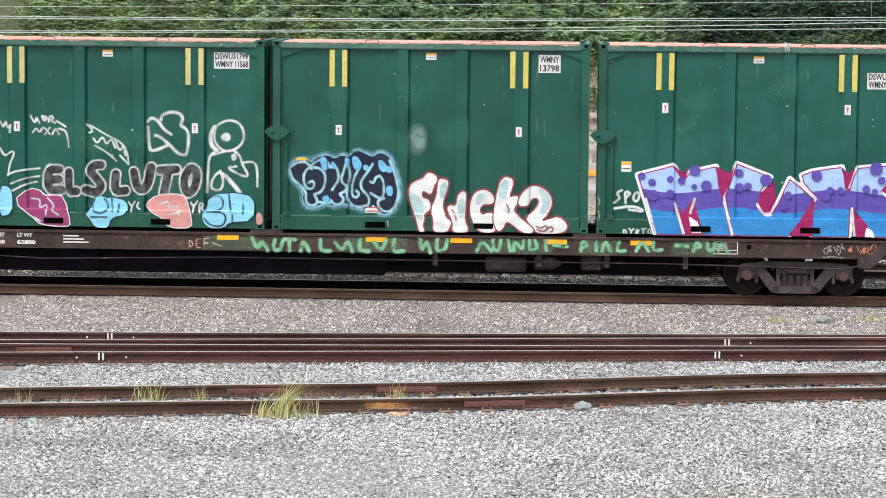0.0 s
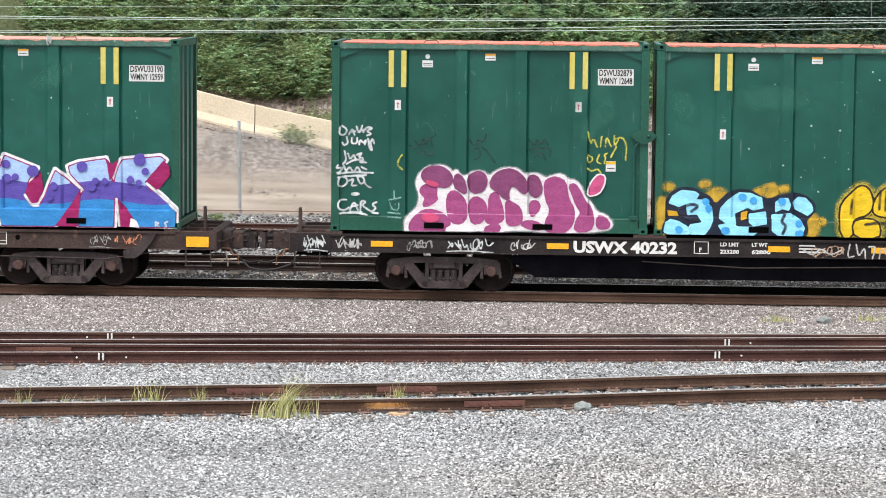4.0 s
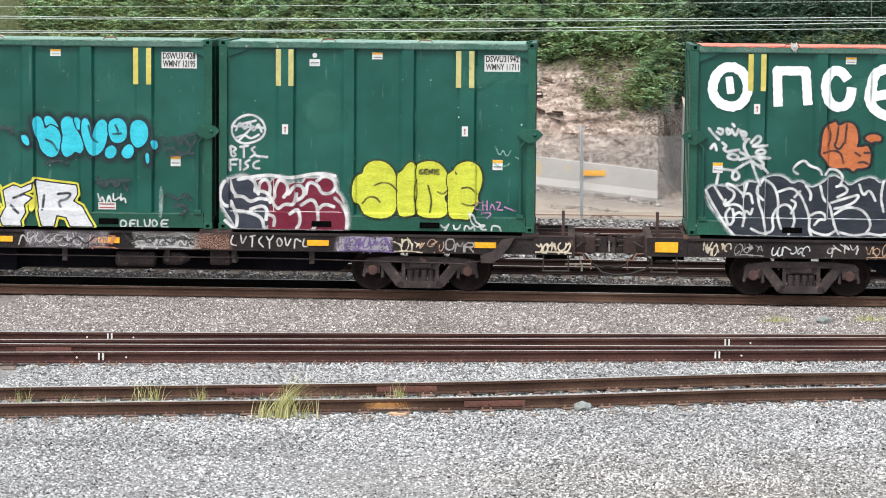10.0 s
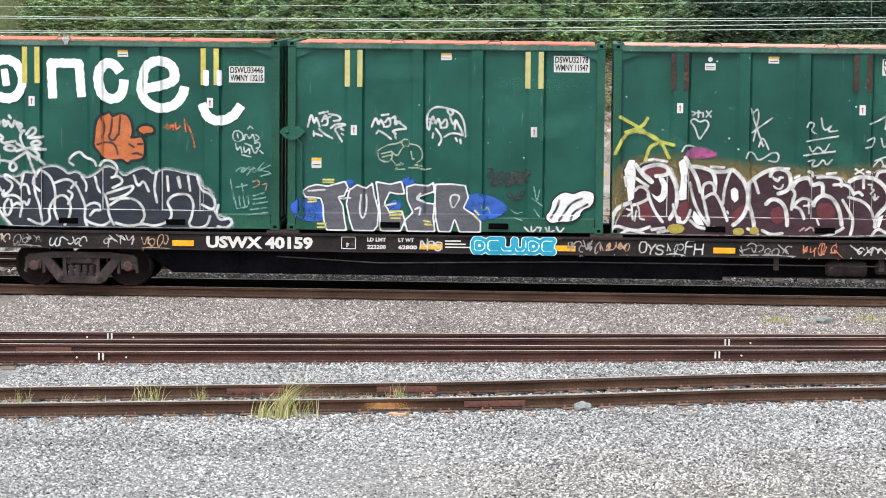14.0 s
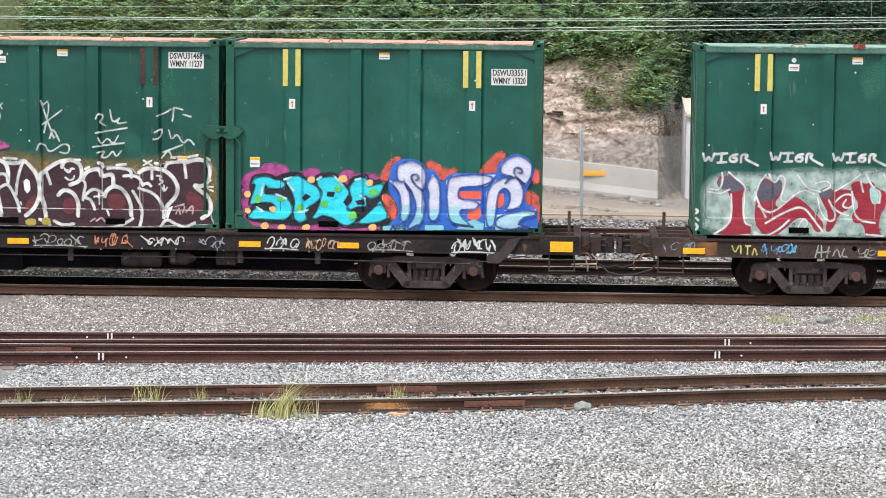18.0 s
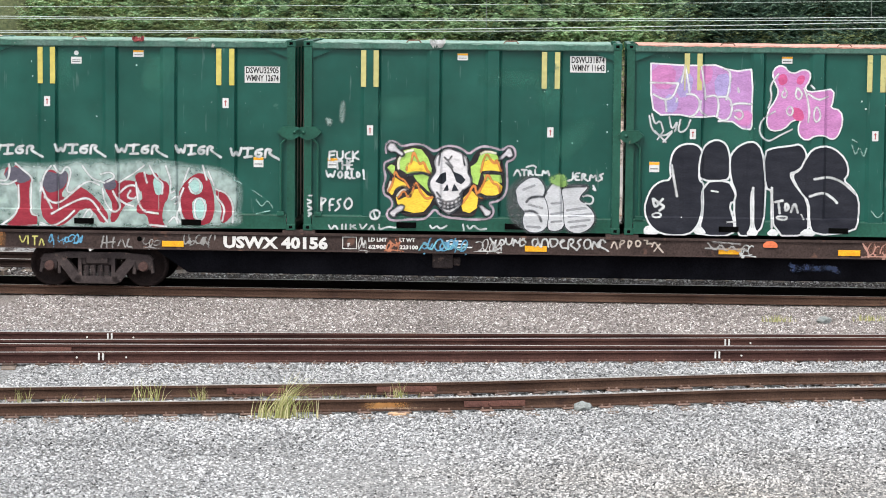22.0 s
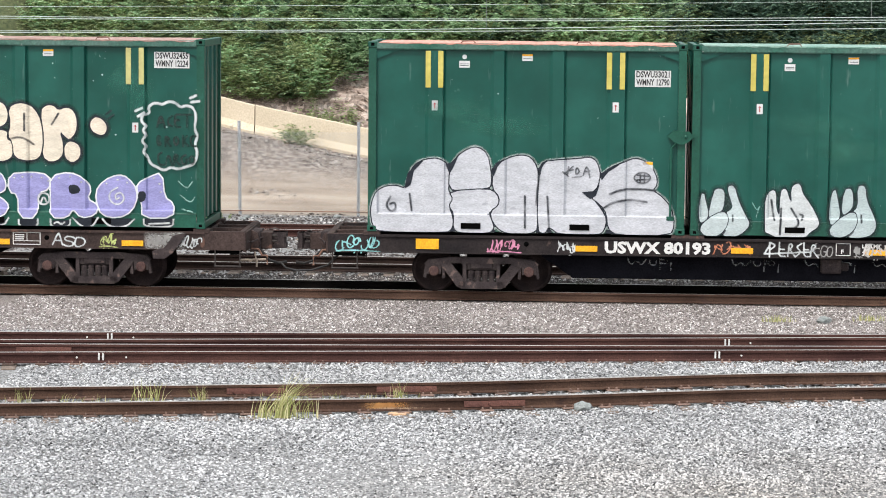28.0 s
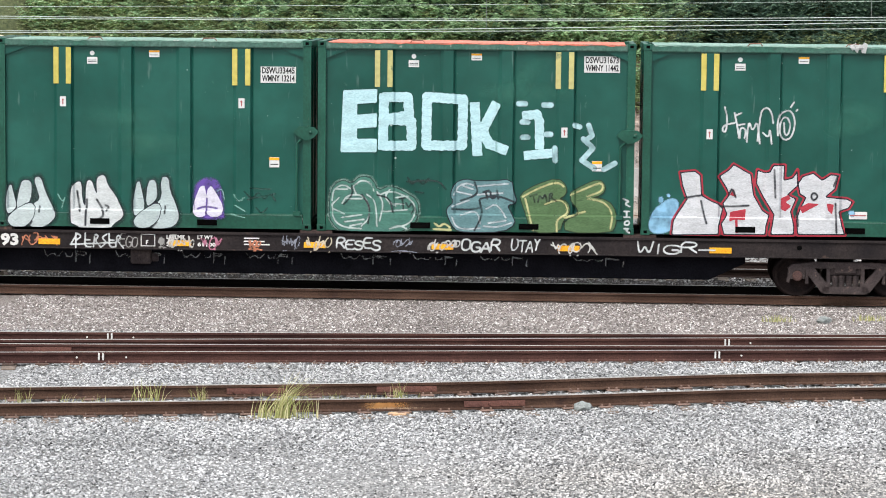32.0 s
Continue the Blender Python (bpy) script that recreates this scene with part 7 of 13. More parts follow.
    blob(c, patch([cm(591, 31, 597, 36, 604, 24, 604, 12, 591, 9)][0], 1), (5.6, 0.02, 6.04, 0.7), (0.44, 0.22, 0.20), label="small salmon pink dab")

    c = C1
    top = piece(c, [cm(32, 117, 41, 130, 62, 135, 75, 126, 84, 137, 106, 144, 119, 135, 133, 144, 147, 138, 160, 153, 176, 147, 193, 139, 206, 150, 223, 141, 233, 119, 240, 98, 243, 71, 237, 54, 226, 38, 213, 35, 202, 45, 193, 56, 188, 47, 172, 45, 152, 51, 139, 58, 131, 52, 117, 51, 101, 56, 87, 50, 71, 46, 60, 56, 63, 74, 52, 90, 38, 101)], (0.012, 0.016, 0.03), (0.012, 0.016, 0.03), 0.005, 1, mist=(0.20, 0.42, 0.52), mist_w=0.10, label='black bubble letters with sky-blue outlines and drips')
    ink(top, (0.30, 0.52, 0.60), 0.014, cm(32, 117, 38, 97, 54, 87, 65, 72, 63, 54, 74, 46, 87, 52, 84, 63, 79, 70, 91, 72, 100, 85, 102, 105, 95, 118, 80, 122, 67, 120, 59, 106, 60, 90, 68, 79, 77, 81, 81, 89, 76, 96, 69, 91), cm(34, 121, 45, 130, 62, 133, 71, 124, 75, 118), cm(75, 126, 86, 135, 101, 137, 112, 122), cm(117, 129, 126, 118, 128, 99, 121, 88, 115, 79), cm(141, 129, 134, 107, 132, 94, 145, 86, 139, 75, 128, 72, 139, 62, 132, 51, 119, 51, 113, 59), cm(87, 55, 101, 53, 115, 55), cm(145, 129, 150, 108, 145, 86, 143, 66, 150, 51, 167, 45, 180, 49), cm(165, 119, 156, 102, 152, 80, 154, 66, 163, 64, 167, 73, 161, 77), cm(193, 130, 182, 113, 169, 95, 171, 80, 182, 70, 187, 59, 183, 47), cm(188, 95, 195, 92, 197, 102, 206, 108, 213, 97, 215, 78, 211, 63, 202, 65, 189, 73), cm(215, 63, 202, 59, 204, 47, 215, 37, 228, 39), cm(225, 136, 234, 114, 241, 92, 244, 71, 238, 52, 226, 37))
    dabs(top, SKY, 1, cm(93, 139, 99, 140, 108, 127, 104, 118, 97, 120), cm(154, 140, 160, 142, 169, 130, 167, 119, 158, 121), cm(204, 134, 210, 134, 219, 124, 215, 115, 208, 119), cm(219, 123, 225, 123, 228, 116, 222, 114), cm(221, 85, 228, 85, 230, 74, 226, 69, 221, 74), cm(176, 125, 182, 125, 182, 119, 177, 119), cm(97, 63, 106, 66, 108, 59, 102, 55), cm(115, 131, 119, 129, 119, 121, 115, 125), cm(141, 140, 147, 136, 143, 125))
    top = piece(c, [cm(262, 85, 271, 96, 291, 103, 296, 114, 310, 112, 319, 101, 310, 88, 308, 79, 304, 71, 293, 79, 286, 77, 289, 64, 300, 64, 306, 46, 298, 38, 291, 35, 294, 25, 289, 14, 294, 0, 283, 0, 278, 22, 270, 44, 263, 65), cm(319, 101, 325, 103, 340, 99, 334, 77, 327, 55, 330, 39, 335, 28, 346, 21, 342, 10, 335, 0, 309, 0, 311, 23, 304, 44, 315, 66, 317, 83), cm(356, 71, 365, 80, 373, 78, 372, 51, 370, 23, 378, 7, 374, 0, 346, 0, 348, 18, 341, 34, 335, 47, 343, 53, 354, 50), cm(380, 56, 386, 73, 397, 81, 410, 83, 423, 74, 428, 61, 419, 54, 406, 56, 398, 46, 402, 33, 415, 39, 428, 37, 435, 24, 433, 8, 422, 0, 398, 2, 387, 18, 380, 37), cm(428, 57, 432, 79, 438, 100, 445, 107, 455, 107, 464, 101, 458, 79, 454, 68, 469, 73, 478, 66, 469, 55, 463, 44, 476, 30, 492, 18, 503, 9, 500, 0, 482, 1, 463, 16, 450, 24, 444, 8, 433, 2, 424, 24), cm(471, 55, 477, 74, 490, 88, 505, 92, 521, 86, 534, 74, 538, 58, 530, 39, 515, 23, 532, 28, 551, 34, 567, 19, 565, 6, 547, 0, 509, 0, 502, 12, 493, 20, 487, 30, 506, 47, 513, 60, 508, 69, 497, 66, 493, 55, 482, 51)], (0.56, 0.57, 0.56), (0.20, 0.045, 0.05), 0.026, 1, mist=(0.16, 0.05, 0.05), mist_w=0.035, label='white bubble letters with thin dark red outlines')
    dabs(top, (0.33, 0.43, 0.44), 2, cm(266, 71, 280, 66, 289, 50, 286, 28, 278, 33, 269, 55), cm(326, 93, 334, 92, 330, 72, 324, 66), cm(436, 73, 443, 98, 451, 100, 449, 79, 443, 66), cm(513, 85, 527, 74, 532, 58, 521, 38, 515, 36, 525, 60, 519, 74), cm(358, 54, 367, 67, 367, 40, 363, 29), cm(395, 69, 406, 74, 402, 65, 393, 54))
    ink(top, (0.22, 0.04, 0.05), 0.007, cm(508, 14, 517, 10, 526, 17, 530, 8, 519, 4, 509, 8), cm(528, 10, 537, 15, 541, 6, 532, 2), cm(346, 43, 352, 34, 354, 23), cm(450, 55, 456, 44, 452, 38))
    doodle(c, [cm(237, 59, 240, 52, 237, 46, 241, 41), cm(222, 21, 224, 11)], (0.30, 0.40, 0.36), 0.0081, 2, 0.01, 'hand-written graffiti tag in thin spray paint')
    spray(c, "rubbed_patch", lambda U, V: np.hypot((U - 2.78) / 0.10, (V - 1.78) / 0.16) * 0.1 - 0.1, (2.2, 1.3, 3.4, 2.6), (0.16, 0.26, 0.22), 0, 0.12, 0.8, "pale scuff on the panel", 0.03)

    c = C2
    top = piece(c, [cm(76, 115, 144, 134, 164, 106, 178, 122, 226, 133, 257, 0, 113, 0), cm(265, 139, 330, 114, 313, 88, 309, 64, 316, 43, 331, 41, 343, 61, 352, 83, 365, 112, 414, 73, 396, 35, 364, 0, 259, 0, 243, 76), cm(388, 118, 408, 126, 464, 135, 478, 90, 486, 117, 494, 133, 569, 140, 580, 132, 543, 86, 571, 64, 601, 38, 600, 1, 528, 0, 506, 31, 482, 58, 480, 0, 409, 0, 400, 46, 419, 73, 392, 102)], (0.24, 0.33, 0.60), (0.24, 0.012, 0.085), 0.022, 0, bands=[(-0.3, 0.50, (0.028, 0.18, 0.43)), (0.50, 0.86, (0.085, 0.06, 0.29)), (0.86, 1.9, (0.30, 0.42, 0.64))], halo=(0.62, 0.61, 0.63), halo_w=0.05, label='blue and purple block letters with magenta shadow and white outline')
    dabs(top, (0.24, 0.012, 0.085), 0, cm(144, 134, 164, 119, 173, 129, 169, 110, 163, 106), cm(226, 133, 251, 120, 261, 135, 251, 98, 237, 71, 230, 98), cm(337, 107, 341, 72, 330, 47, 316, 45, 304, 61, 311, 83), cm(464, 135, 475, 123, 489, 133, 478, 101, 471, 90), cm(538, 89, 559, 113, 575, 132, 586, 119, 589, 105, 568, 78, 551, 70), cm(146, 62, 164, 43, 183, 70, 205, 0, 165, 0), cm(387, 33, 414, 73, 409, 0, 364, 0), cm(484, 56, 512, 26, 528, 0, 490, 0))
    dabs(top, (0.62, 0.61, 0.63), 0, cm(175, 37, 192, 27, 200, 5, 181, 5), cm(512, 20, 523, 15, 530, 0, 509, 0))
    ink(top, (0.62, 0.61, 0.63), 0.014, cm(93, 69, 113, 0), cm(148, 61, 167, 0), cm(242, 66, 259, 0), cm(484, 56, 490, 1), cm(186, 70, 178, 43), cm(305, 61, 318, 40, 331, 41), cm(542, 86, 571, 62, 601, 35), cm(384, 102, 417, 72))
    dabs(top, (0.085, 0.06, 0.29), 1, cm(90, 113, 87, 108, 82, 108, 79, 112, 82, 117, 87, 117), cm(109, 101, 107, 96, 101, 96, 99, 101, 101, 105, 107, 105), cm(115, 77, 111, 69, 102, 69, 98, 77, 102, 84, 111, 84), cm(143, 108, 141, 104, 137, 104, 134, 108, 137, 111, 141, 112), cm(146, 80, 142, 74, 136, 74, 132, 79, 136, 85, 142, 85), cm(166, 105, 163, 100, 158, 100, 155, 105, 158, 109, 163, 109), cm(194, 125, 190, 117, 181, 117, 177, 124, 181, 132, 190, 132), cm(188, 93, 186, 90, 183, 90, 181, 93, 183, 96, 186, 96), cm(216, 96, 212, 88, 203, 88, 199, 95, 203, 103, 212, 103), cm(276, 120, 272, 115, 266, 115, 263, 120, 266, 126, 272, 126), cm(277, 93, 274, 87, 267, 87, 264, 93, 267, 99, 274, 99), cm(292, 96, 289, 91, 284, 91, 281, 95, 284, 100, 289, 100))
    dabs(top, (0.085, 0.06, 0.29), 1, cm(331, 108, 326, 99, 316, 99, 311, 108, 316, 116, 326, 116), cm(368, 80, 365, 75, 360, 75, 357, 80, 360, 85, 365, 85), cm(360, 58, 357, 54, 352, 54, 349, 58, 351, 63, 357, 63), cm(425, 118, 421, 110, 412, 110, 408, 118, 412, 125, 421, 125), cm(442, 79, 439, 73, 432, 73, 429, 79, 432, 84, 438, 85), cm(447, 90, 445, 86, 441, 86, 438, 90, 440, 94, 445, 94), cm(466, 90, 464, 86, 460, 86, 458, 90, 460, 94, 464, 94), cm(539, 132, 534, 123, 523, 123, 518, 132, 523, 141, 534, 142), cm(545, 110, 542, 105, 537, 105, 534, 109, 537, 114, 542, 114), cm(516, 93, 514, 88, 508, 88, 505, 93, 508, 97, 513, 98), cm(531, 88, 529, 84, 525, 84, 523, 88, 525, 91, 529, 91))
    doodle(c, [cm(47, 85, 36, 80, 45, 70, 32, 61), cm(55, 61, 52, 84, 65, 80, 55, 71), cm(75, 84, 67, 69, 76, 62, 82, 77, 75, 84), cm(33, 50, 72, 56, 93, 44, 61, 48)], WHITE, 0.0216, 2, 0.01, 'hand-written graffiti tag in thin spray paint')
    doodle(c, [cm(51, 13, 51, 0, 59, 5, 51, 13), cm(62, 13, 66, 7, 71, 13), cm(66, 7, 65, 0), cm(75, 0, 75, 12, 82, 9, 76, 6, 83, 0), cm(86, 12, 94, 13), cm(89, 12, 89, 0), cm(97, 7, 101, 14, 105, 5, 100, 0, 97, 7), cm(560, 13, 561, 2), cm(560, 13, 569, 11, 562, 8, 571, 1), cm(584, 14, 576, 10, 584, 6, 576, 1)], WHITE, 0.0108, 2, 0.01, 'hand-written graffiti tag in thin spray paint')
    doodle(c, [cm(1, 73, 6, 62, 0, 54), cm(2, 46, 6, 35, 1, 24)], (0.2, 0.36, 0.31), 0.0081, 2, 0.01, 'faint pale scribble')


def paint_second_car():
    c = C3
    top = ground_coat(c, (0.60, 0.57, 0.58), 'plum bubble letters joined by white outlines', (0.5, 0.48, 0.5), 0.04, cm(140, 0, 142, 26, 158, 40, 167, 52, 169, 73, 161, 90, 166, 109, 182, 125, 206, 130, 222, 127, 234, 114, 240, 123, 251, 108, 260, 110, 273, 118, 292, 119, 303, 108, 314, 119, 335, 126, 357, 125, 373, 112, 384, 116, 400, 114, 411, 106, 422, 112, 443, 115, 454, 104, 470, 104, 482, 87, 487, 72, 500, 61, 509, 42, 528, 38, 542, 21, 536, 10, 510, 5, 467, 0, 424, 0, 380, 6, 337, 5, 326, 0, 305, 0, 294, 5, 251, 0, 229, 1, 197, 0, 148, 0))
    dabs(top, (0.27, 0.055, 0.16), 1, cm(172, 84, 185, 92, 202, 88, 201, 68, 204, 63, 190, 52, 176, 49, 183, 66, 172, 74), cm(151, 13, 159, 27, 177, 41, 196, 42, 218, 34, 231, 17, 218, 10, 218, 0, 197, 0, 153, 0), cm(223, 69, 233, 80, 247, 74, 259, 58, 261, 31, 250, 17, 231, 20, 223, 42), cm(265, 58, 277, 69, 293, 61, 299, 43, 291, 21, 272, 17, 266, 37), cm(304, 70, 317, 79, 325, 59, 332, 32, 326, 21, 304, 18, 296, 26, 304, 43), cm(294, 7, 310, 16, 326, 14, 320, 0, 305, 0), cm(382, 60, 396, 62, 401, 49, 388, 33, 382, 38), cm(409, 98, 420, 106, 432, 108, 449, 99, 452, 77, 457, 61, 466, 48, 464, 18, 445, 1, 413, 4, 412, 22, 423, 44, 412, 66), cm(456, 93, 467, 96, 476, 83, 487, 61, 498, 51, 504, 24, 497, 7, 467, 5, 472, 29, 482, 40, 471, 56, 463, 77), cm(511, 35, 526, 32, 535, 19, 529, 12, 510, 12), cm(336, 62, 347, 59, 363, 49, 367, 27, 359, 16, 339, 16, 337, 38), cm(364, 18, 380, 25, 402, 19, 406, 8, 380, 10))
    dabs(top, (0.17, 0.045, 0.115), 1, cm(176, 117, 190, 125, 211, 126, 230, 112, 232, 96, 222, 87, 206, 88, 185, 94, 174, 105), cm(234, 91, 240, 114, 254, 104, 260, 80, 255, 75), cm(262, 96, 266, 110, 281, 117, 294, 113, 299, 97, 291, 80, 271, 75), cm(303, 91, 314, 113, 335, 122, 352, 121, 368, 109, 377, 92, 374, 76, 363, 81, 357, 90, 344, 92, 338, 76, 341, 64, 332, 68, 321, 79), cm(377, 103, 385, 112, 398, 106, 405, 82, 395, 69, 381, 76))
    dabs(top, (0.46, 0.06, 0.14), 1, cm(172, 31, 196, 36, 209, 25, 185, 20), cm(182, 99, 206, 92, 200, 89, 187, 92))
    top = piece(c, [cm(491, 72, 495, 94, 504, 107, 512, 115, 525, 112, 523, 94, 513, 77)], (0.45, 0.07, 0.18), (0.6, 0.58, 0.58), 0.03, 1, label='pink arrow edged in white')
    doodle(c, [cm(17, 200, 15, 186, 25, 184, 31, 195, 20, 202), cm(33, 185, 40, 198, 44, 185), cm(35, 190, 46, 192), cm(48, 201, 53, 186, 59, 203), cm(53, 192, 65, 196), cm(61, 190, 67, 201, 81, 198, 65, 192, 78, 187, 68, 184), cm(29, 181, 32, 168, 23, 164, 21, 170), cm(39, 179, 38, 168, 49, 168, 49, 179), cm(53, 166, 55, 177, 62, 168, 66, 177, 64, 166), cm(70, 178, 73, 158, 79, 155, 74, 171, 79, 179, 82, 169), cm(25, 154, 29, 136, 22, 129), cm(32, 149, 36, 136, 43, 149, 47, 136), cm(49, 147, 60, 151, 51, 142, 64, 140, 52, 132, 67, 132), cm(29, 129, 45, 138, 61, 136), cm(13, 127, 9, 120, 22, 123, 18, 114, 11, 112), cm(24, 125, 28, 114, 35, 125, 41, 114), cm(45, 116, 50, 125, 56, 114), cm(58, 123, 67, 119), cm(13, 110, 45, 114, 80, 112), cm(16, 103, 12, 89, 22, 84, 33, 95, 26, 105, 13, 103), cm(35, 97, 44, 101, 37, 86, 48, 88), cm(51, 100, 57, 89, 65, 97, 59, 106, 50, 104), cm(63, 95, 68, 87, 76, 84), cm(26, 105, 67, 108), cm(29, 60, 16, 60, 12, 46, 23, 38, 34, 45), cm(36, 41, 44, 58, 51, 41), cm(40, 47, 51, 50), cm(56, 41, 57, 60, 68, 56, 58, 50, 75, 39), cm(87, 56, 77, 52, 88, 44, 75, 37, 90, 35), cm(17, 34, 58, 37), cm(36, 38, 69, 32), cm(38, 71, 46, 74, 55, 71, 44, 69, 38, 71)], WHITE, 0.0149, 2, 0.01, 'hand-written graffiti tag in thin spray paint')
    doodle(c, [cm(121, 79, 122, 63), cm(111, 61, 134, 66), cm(113, 55, 118, 42, 131, 42, 130, 55), cm(109, 37, 133, 35), cm(109, 29, 135, 27)], (0.16, 0.32, 0.27), 0.0121, 2, 0.01, 'faint pale graffiti tag')
    doodle(c, [cm(160, 176, 169, 163, 175, 182, 182, 164, 188, 185, 194, 166), cm(149, 167, 162, 157, 200, 188), cm(162, 149, 178, 157, 189, 144, 197, 155), cm(264, 178, 275, 165, 281, 180, 291, 172, 297, 189), cm(270, 156, 283, 165, 286, 145, 275, 140), cm(289, 165, 303, 151, 314, 135), cm(378, 179, 389, 166, 394, 183, 401, 166, 408, 186, 415, 169), cm(376, 159, 421, 166, 419, 147), cm(389, 147, 405, 158, 410, 141)], (0.012, 0.025, 0.022), 0.0095, 2, 0.01, 'thin black graffiti tag')
    doodle(c, [cm(491, 196, 496, 169, 500, 186, 509, 167), cm(515, 168, 517, 187), cm(524, 168, 526, 189, 535, 168), cm(541, 189, 541, 168, 549, 181), cm(544, 183, 556, 187, 565, 172, 563, 143), cm(490, 148, 492, 135, 503, 144, 492, 152), cm(513, 152, 507, 139, 516, 135), cm(528, 155, 522, 153, 526, 144, 520, 135, 531, 138), cm(491, 126, 499, 120, 510, 126, 516, 118), cm(136, 148, 128, 137, 128, 126, 137, 120), cm(535, 148, 545, 168)], SPRING, 0.0135, 2, 0.01, 'yellow-green graffiti tag')

    c = C4
    top = cloud(c, (0.52, 0.32, 0.02), 0.07, 0.85, 'orange-yellow sprayed clouds behind the letters', cm(5, 68, 19, 74, 30, 52, 24, 19, 19, 0, 8, 3), cm(95, 80, 117, 92, 133, 86, 139, 73, 122, 64, 106, 66), cm(187, 87, 204, 92, 220, 100, 231, 96, 233, 76, 215, 71, 198, 76), cm(291, 34, 307, 45, 313, 23, 308, 1, 291, 0), cm(16, 92, 24, 98, 35, 96, 35, 88, 22, 87), cm(86, 99, 95, 104, 105, 101, 102, 94, 89, 93), cm(236, 93, 247, 97, 255, 92, 247, 86, 238, 87), cm(311, 32, 318, 35, 325, 30, 318, 24, 312, 26))
    top = ground_coat(c, (0.012, 0.016, 0.03), 'light blue letters with heavy black outlines', None, 0.06, cm(19, 63, 30, 83, 51, 94, 79, 91, 89, 83, 106, 77, 114, 62, 124, 70, 138, 84, 160, 91, 182, 89, 204, 76, 218, 72, 236, 81, 250, 82, 263, 86, 285, 81, 304, 67, 307, 54, 296, 36, 288, 32, 294, 12, 286, 0, 14, 0, 13, 14, 22, 36))
    dabs(top, (0.24, 0.56, 0.72), 0, cm(26, 61, 33, 76, 51, 87, 76, 85, 85, 79, 79, 68, 62, 61, 46, 54), cm(59, 61, 79, 69, 95, 69, 109, 55, 112, 31, 106, 15, 95, 0, 74, 0, 59, 9, 68, 22, 90, 26, 81, 40, 62, 39), cm(20, 25, 30, 32, 46, 28, 63, 18, 68, 0, 30, 0, 17, 6), cm(124, 53, 139, 70, 160, 84, 182, 83, 204, 74, 207, 54, 188, 49, 177, 54, 153, 43, 155, 21, 133, 26, 122, 34), cm(120, 21, 139, 26, 161, 19, 188, 19, 199, 11, 188, 0, 134, 0), cm(179, 43, 212, 48, 214, 24, 188, 19, 179, 27), cm(229, 66, 240, 74, 253, 75, 259, 61, 255, 50, 242, 53, 229, 46), cm(272, 77, 287, 75, 299, 62, 302, 50, 291, 40, 266, 53, 261, 66), cm(222, 42, 242, 44, 258, 46, 277, 34, 286, 17, 280, 1, 237, 0, 223, 11))
    ink(top, (0.012, 0.016, 0.03), 0.016, cm(46, 50, 68, 61, 85, 57, 70, 46), cm(247, 42, 240, 28, 251, 22, 244, 6), cm(46, 39, 79, 29))
    dabs(top, (0.50, 0.28, 0.02), 0, cm(164, 45, 177, 49, 175, 34, 164, 30), cm(24, 48, 42, 46, 46, 37, 26, 37))
    dabs(top, (0.05, 0.28, 0.58), 1, cm(92, 68, 98, 70, 103, 64, 96, 59), cm(98, 55, 105, 57, 107, 49, 101, 46), cm(41, 14, 48, 17, 53, 9, 44, 6), cm(128, 14, 139, 16, 142, 8, 131, 5), cm(160, 76, 168, 80, 174, 74, 166, 69), cm(182, 70, 190, 74, 193, 65, 185, 64), cm(236, 72, 246, 72, 246, 64, 238, 63), cm(269, 28, 277, 31, 279, 23, 272, 20), cm(269, 9, 280, 12, 281, 3, 271, 3))
    top = piece(c, [cm(350, 56, 359, 73, 370, 84, 388, 100, 404, 97, 413, 79, 415, 59, 405, 44, 383, 37, 375, 30, 377, 0, 353, 0), cm(375, 30, 394, 37, 421, 35, 429, 19, 427, 0, 379, 0), cm(417, 73, 431, 92, 450, 101, 464, 87, 472, 67, 467, 47, 448, 38, 421, 42, 413, 52), cm(464, 69, 478, 80, 486, 96, 507, 91, 523, 85, 545, 87, 572, 94, 575, 68, 567, 48, 551, 37, 529, 43, 543, 26, 548, 2, 476, 0, 468, 20, 454, 36, 470, 45)], (0.60, 0.40, 0.015), (0.02, 0.014, 0.01), 0.035, 1, mist=(0.46, 0.34, 0.02), mist_w=0.10, label='yellow bubble letters with black outlines')
    ink(top, (0.02, 0.014, 0.01), 0.014, cm(374, 73, 372, 46), cm(428, 90, 426, 55), cm(439, 90, 438, 53), cm(400, 26, 427, 30, 454, 25, 470, 9), cm(464, 38, 475, 25, 491, 39), cm(547, 89, 545, 63), cm(560, 92, 556, 65), cm(536, 78, 562, 81), cm(534, 67, 567, 72), cm(459, 36, 470, 31, 476, 21))
    tag(c, "SFO", 4.98, 0.07, 5.36, 0.19, BLACK, 0.015)

    c = C5
    top = piece(c, [cm(20, 234, 32, 239, 45, 237, 52, 226, 52, 183, 56, 167, 45, 156, 32, 159, 27, 172, 29, 188, 21, 210), cm(56, 232, 69, 237, 80, 229, 82, 194, 80, 167, 71, 157, 58, 161, 54, 188), cm(82, 231, 94, 233, 108, 231, 106, 216, 104, 189, 113, 173, 102, 157, 87, 162, 82, 183), cm(110, 231, 123, 233, 132, 222, 134, 197, 132, 184, 137, 168, 128, 157, 115, 160, 108, 175, 110, 200), cm(136, 222, 148, 232, 162, 234, 162, 219, 178, 210, 178, 197, 158, 193, 171, 184, 176, 167, 161, 152, 141, 158, 137, 173, 143, 184, 136, 200)], (0.52, 0.50, 0.52), (0.015, 0.018, 0.025), 0.028, 1, mist=(0.012, 0.02, 0.02), mist_w=0.10, label='pale lilac and white bubble letters in a black cloud')
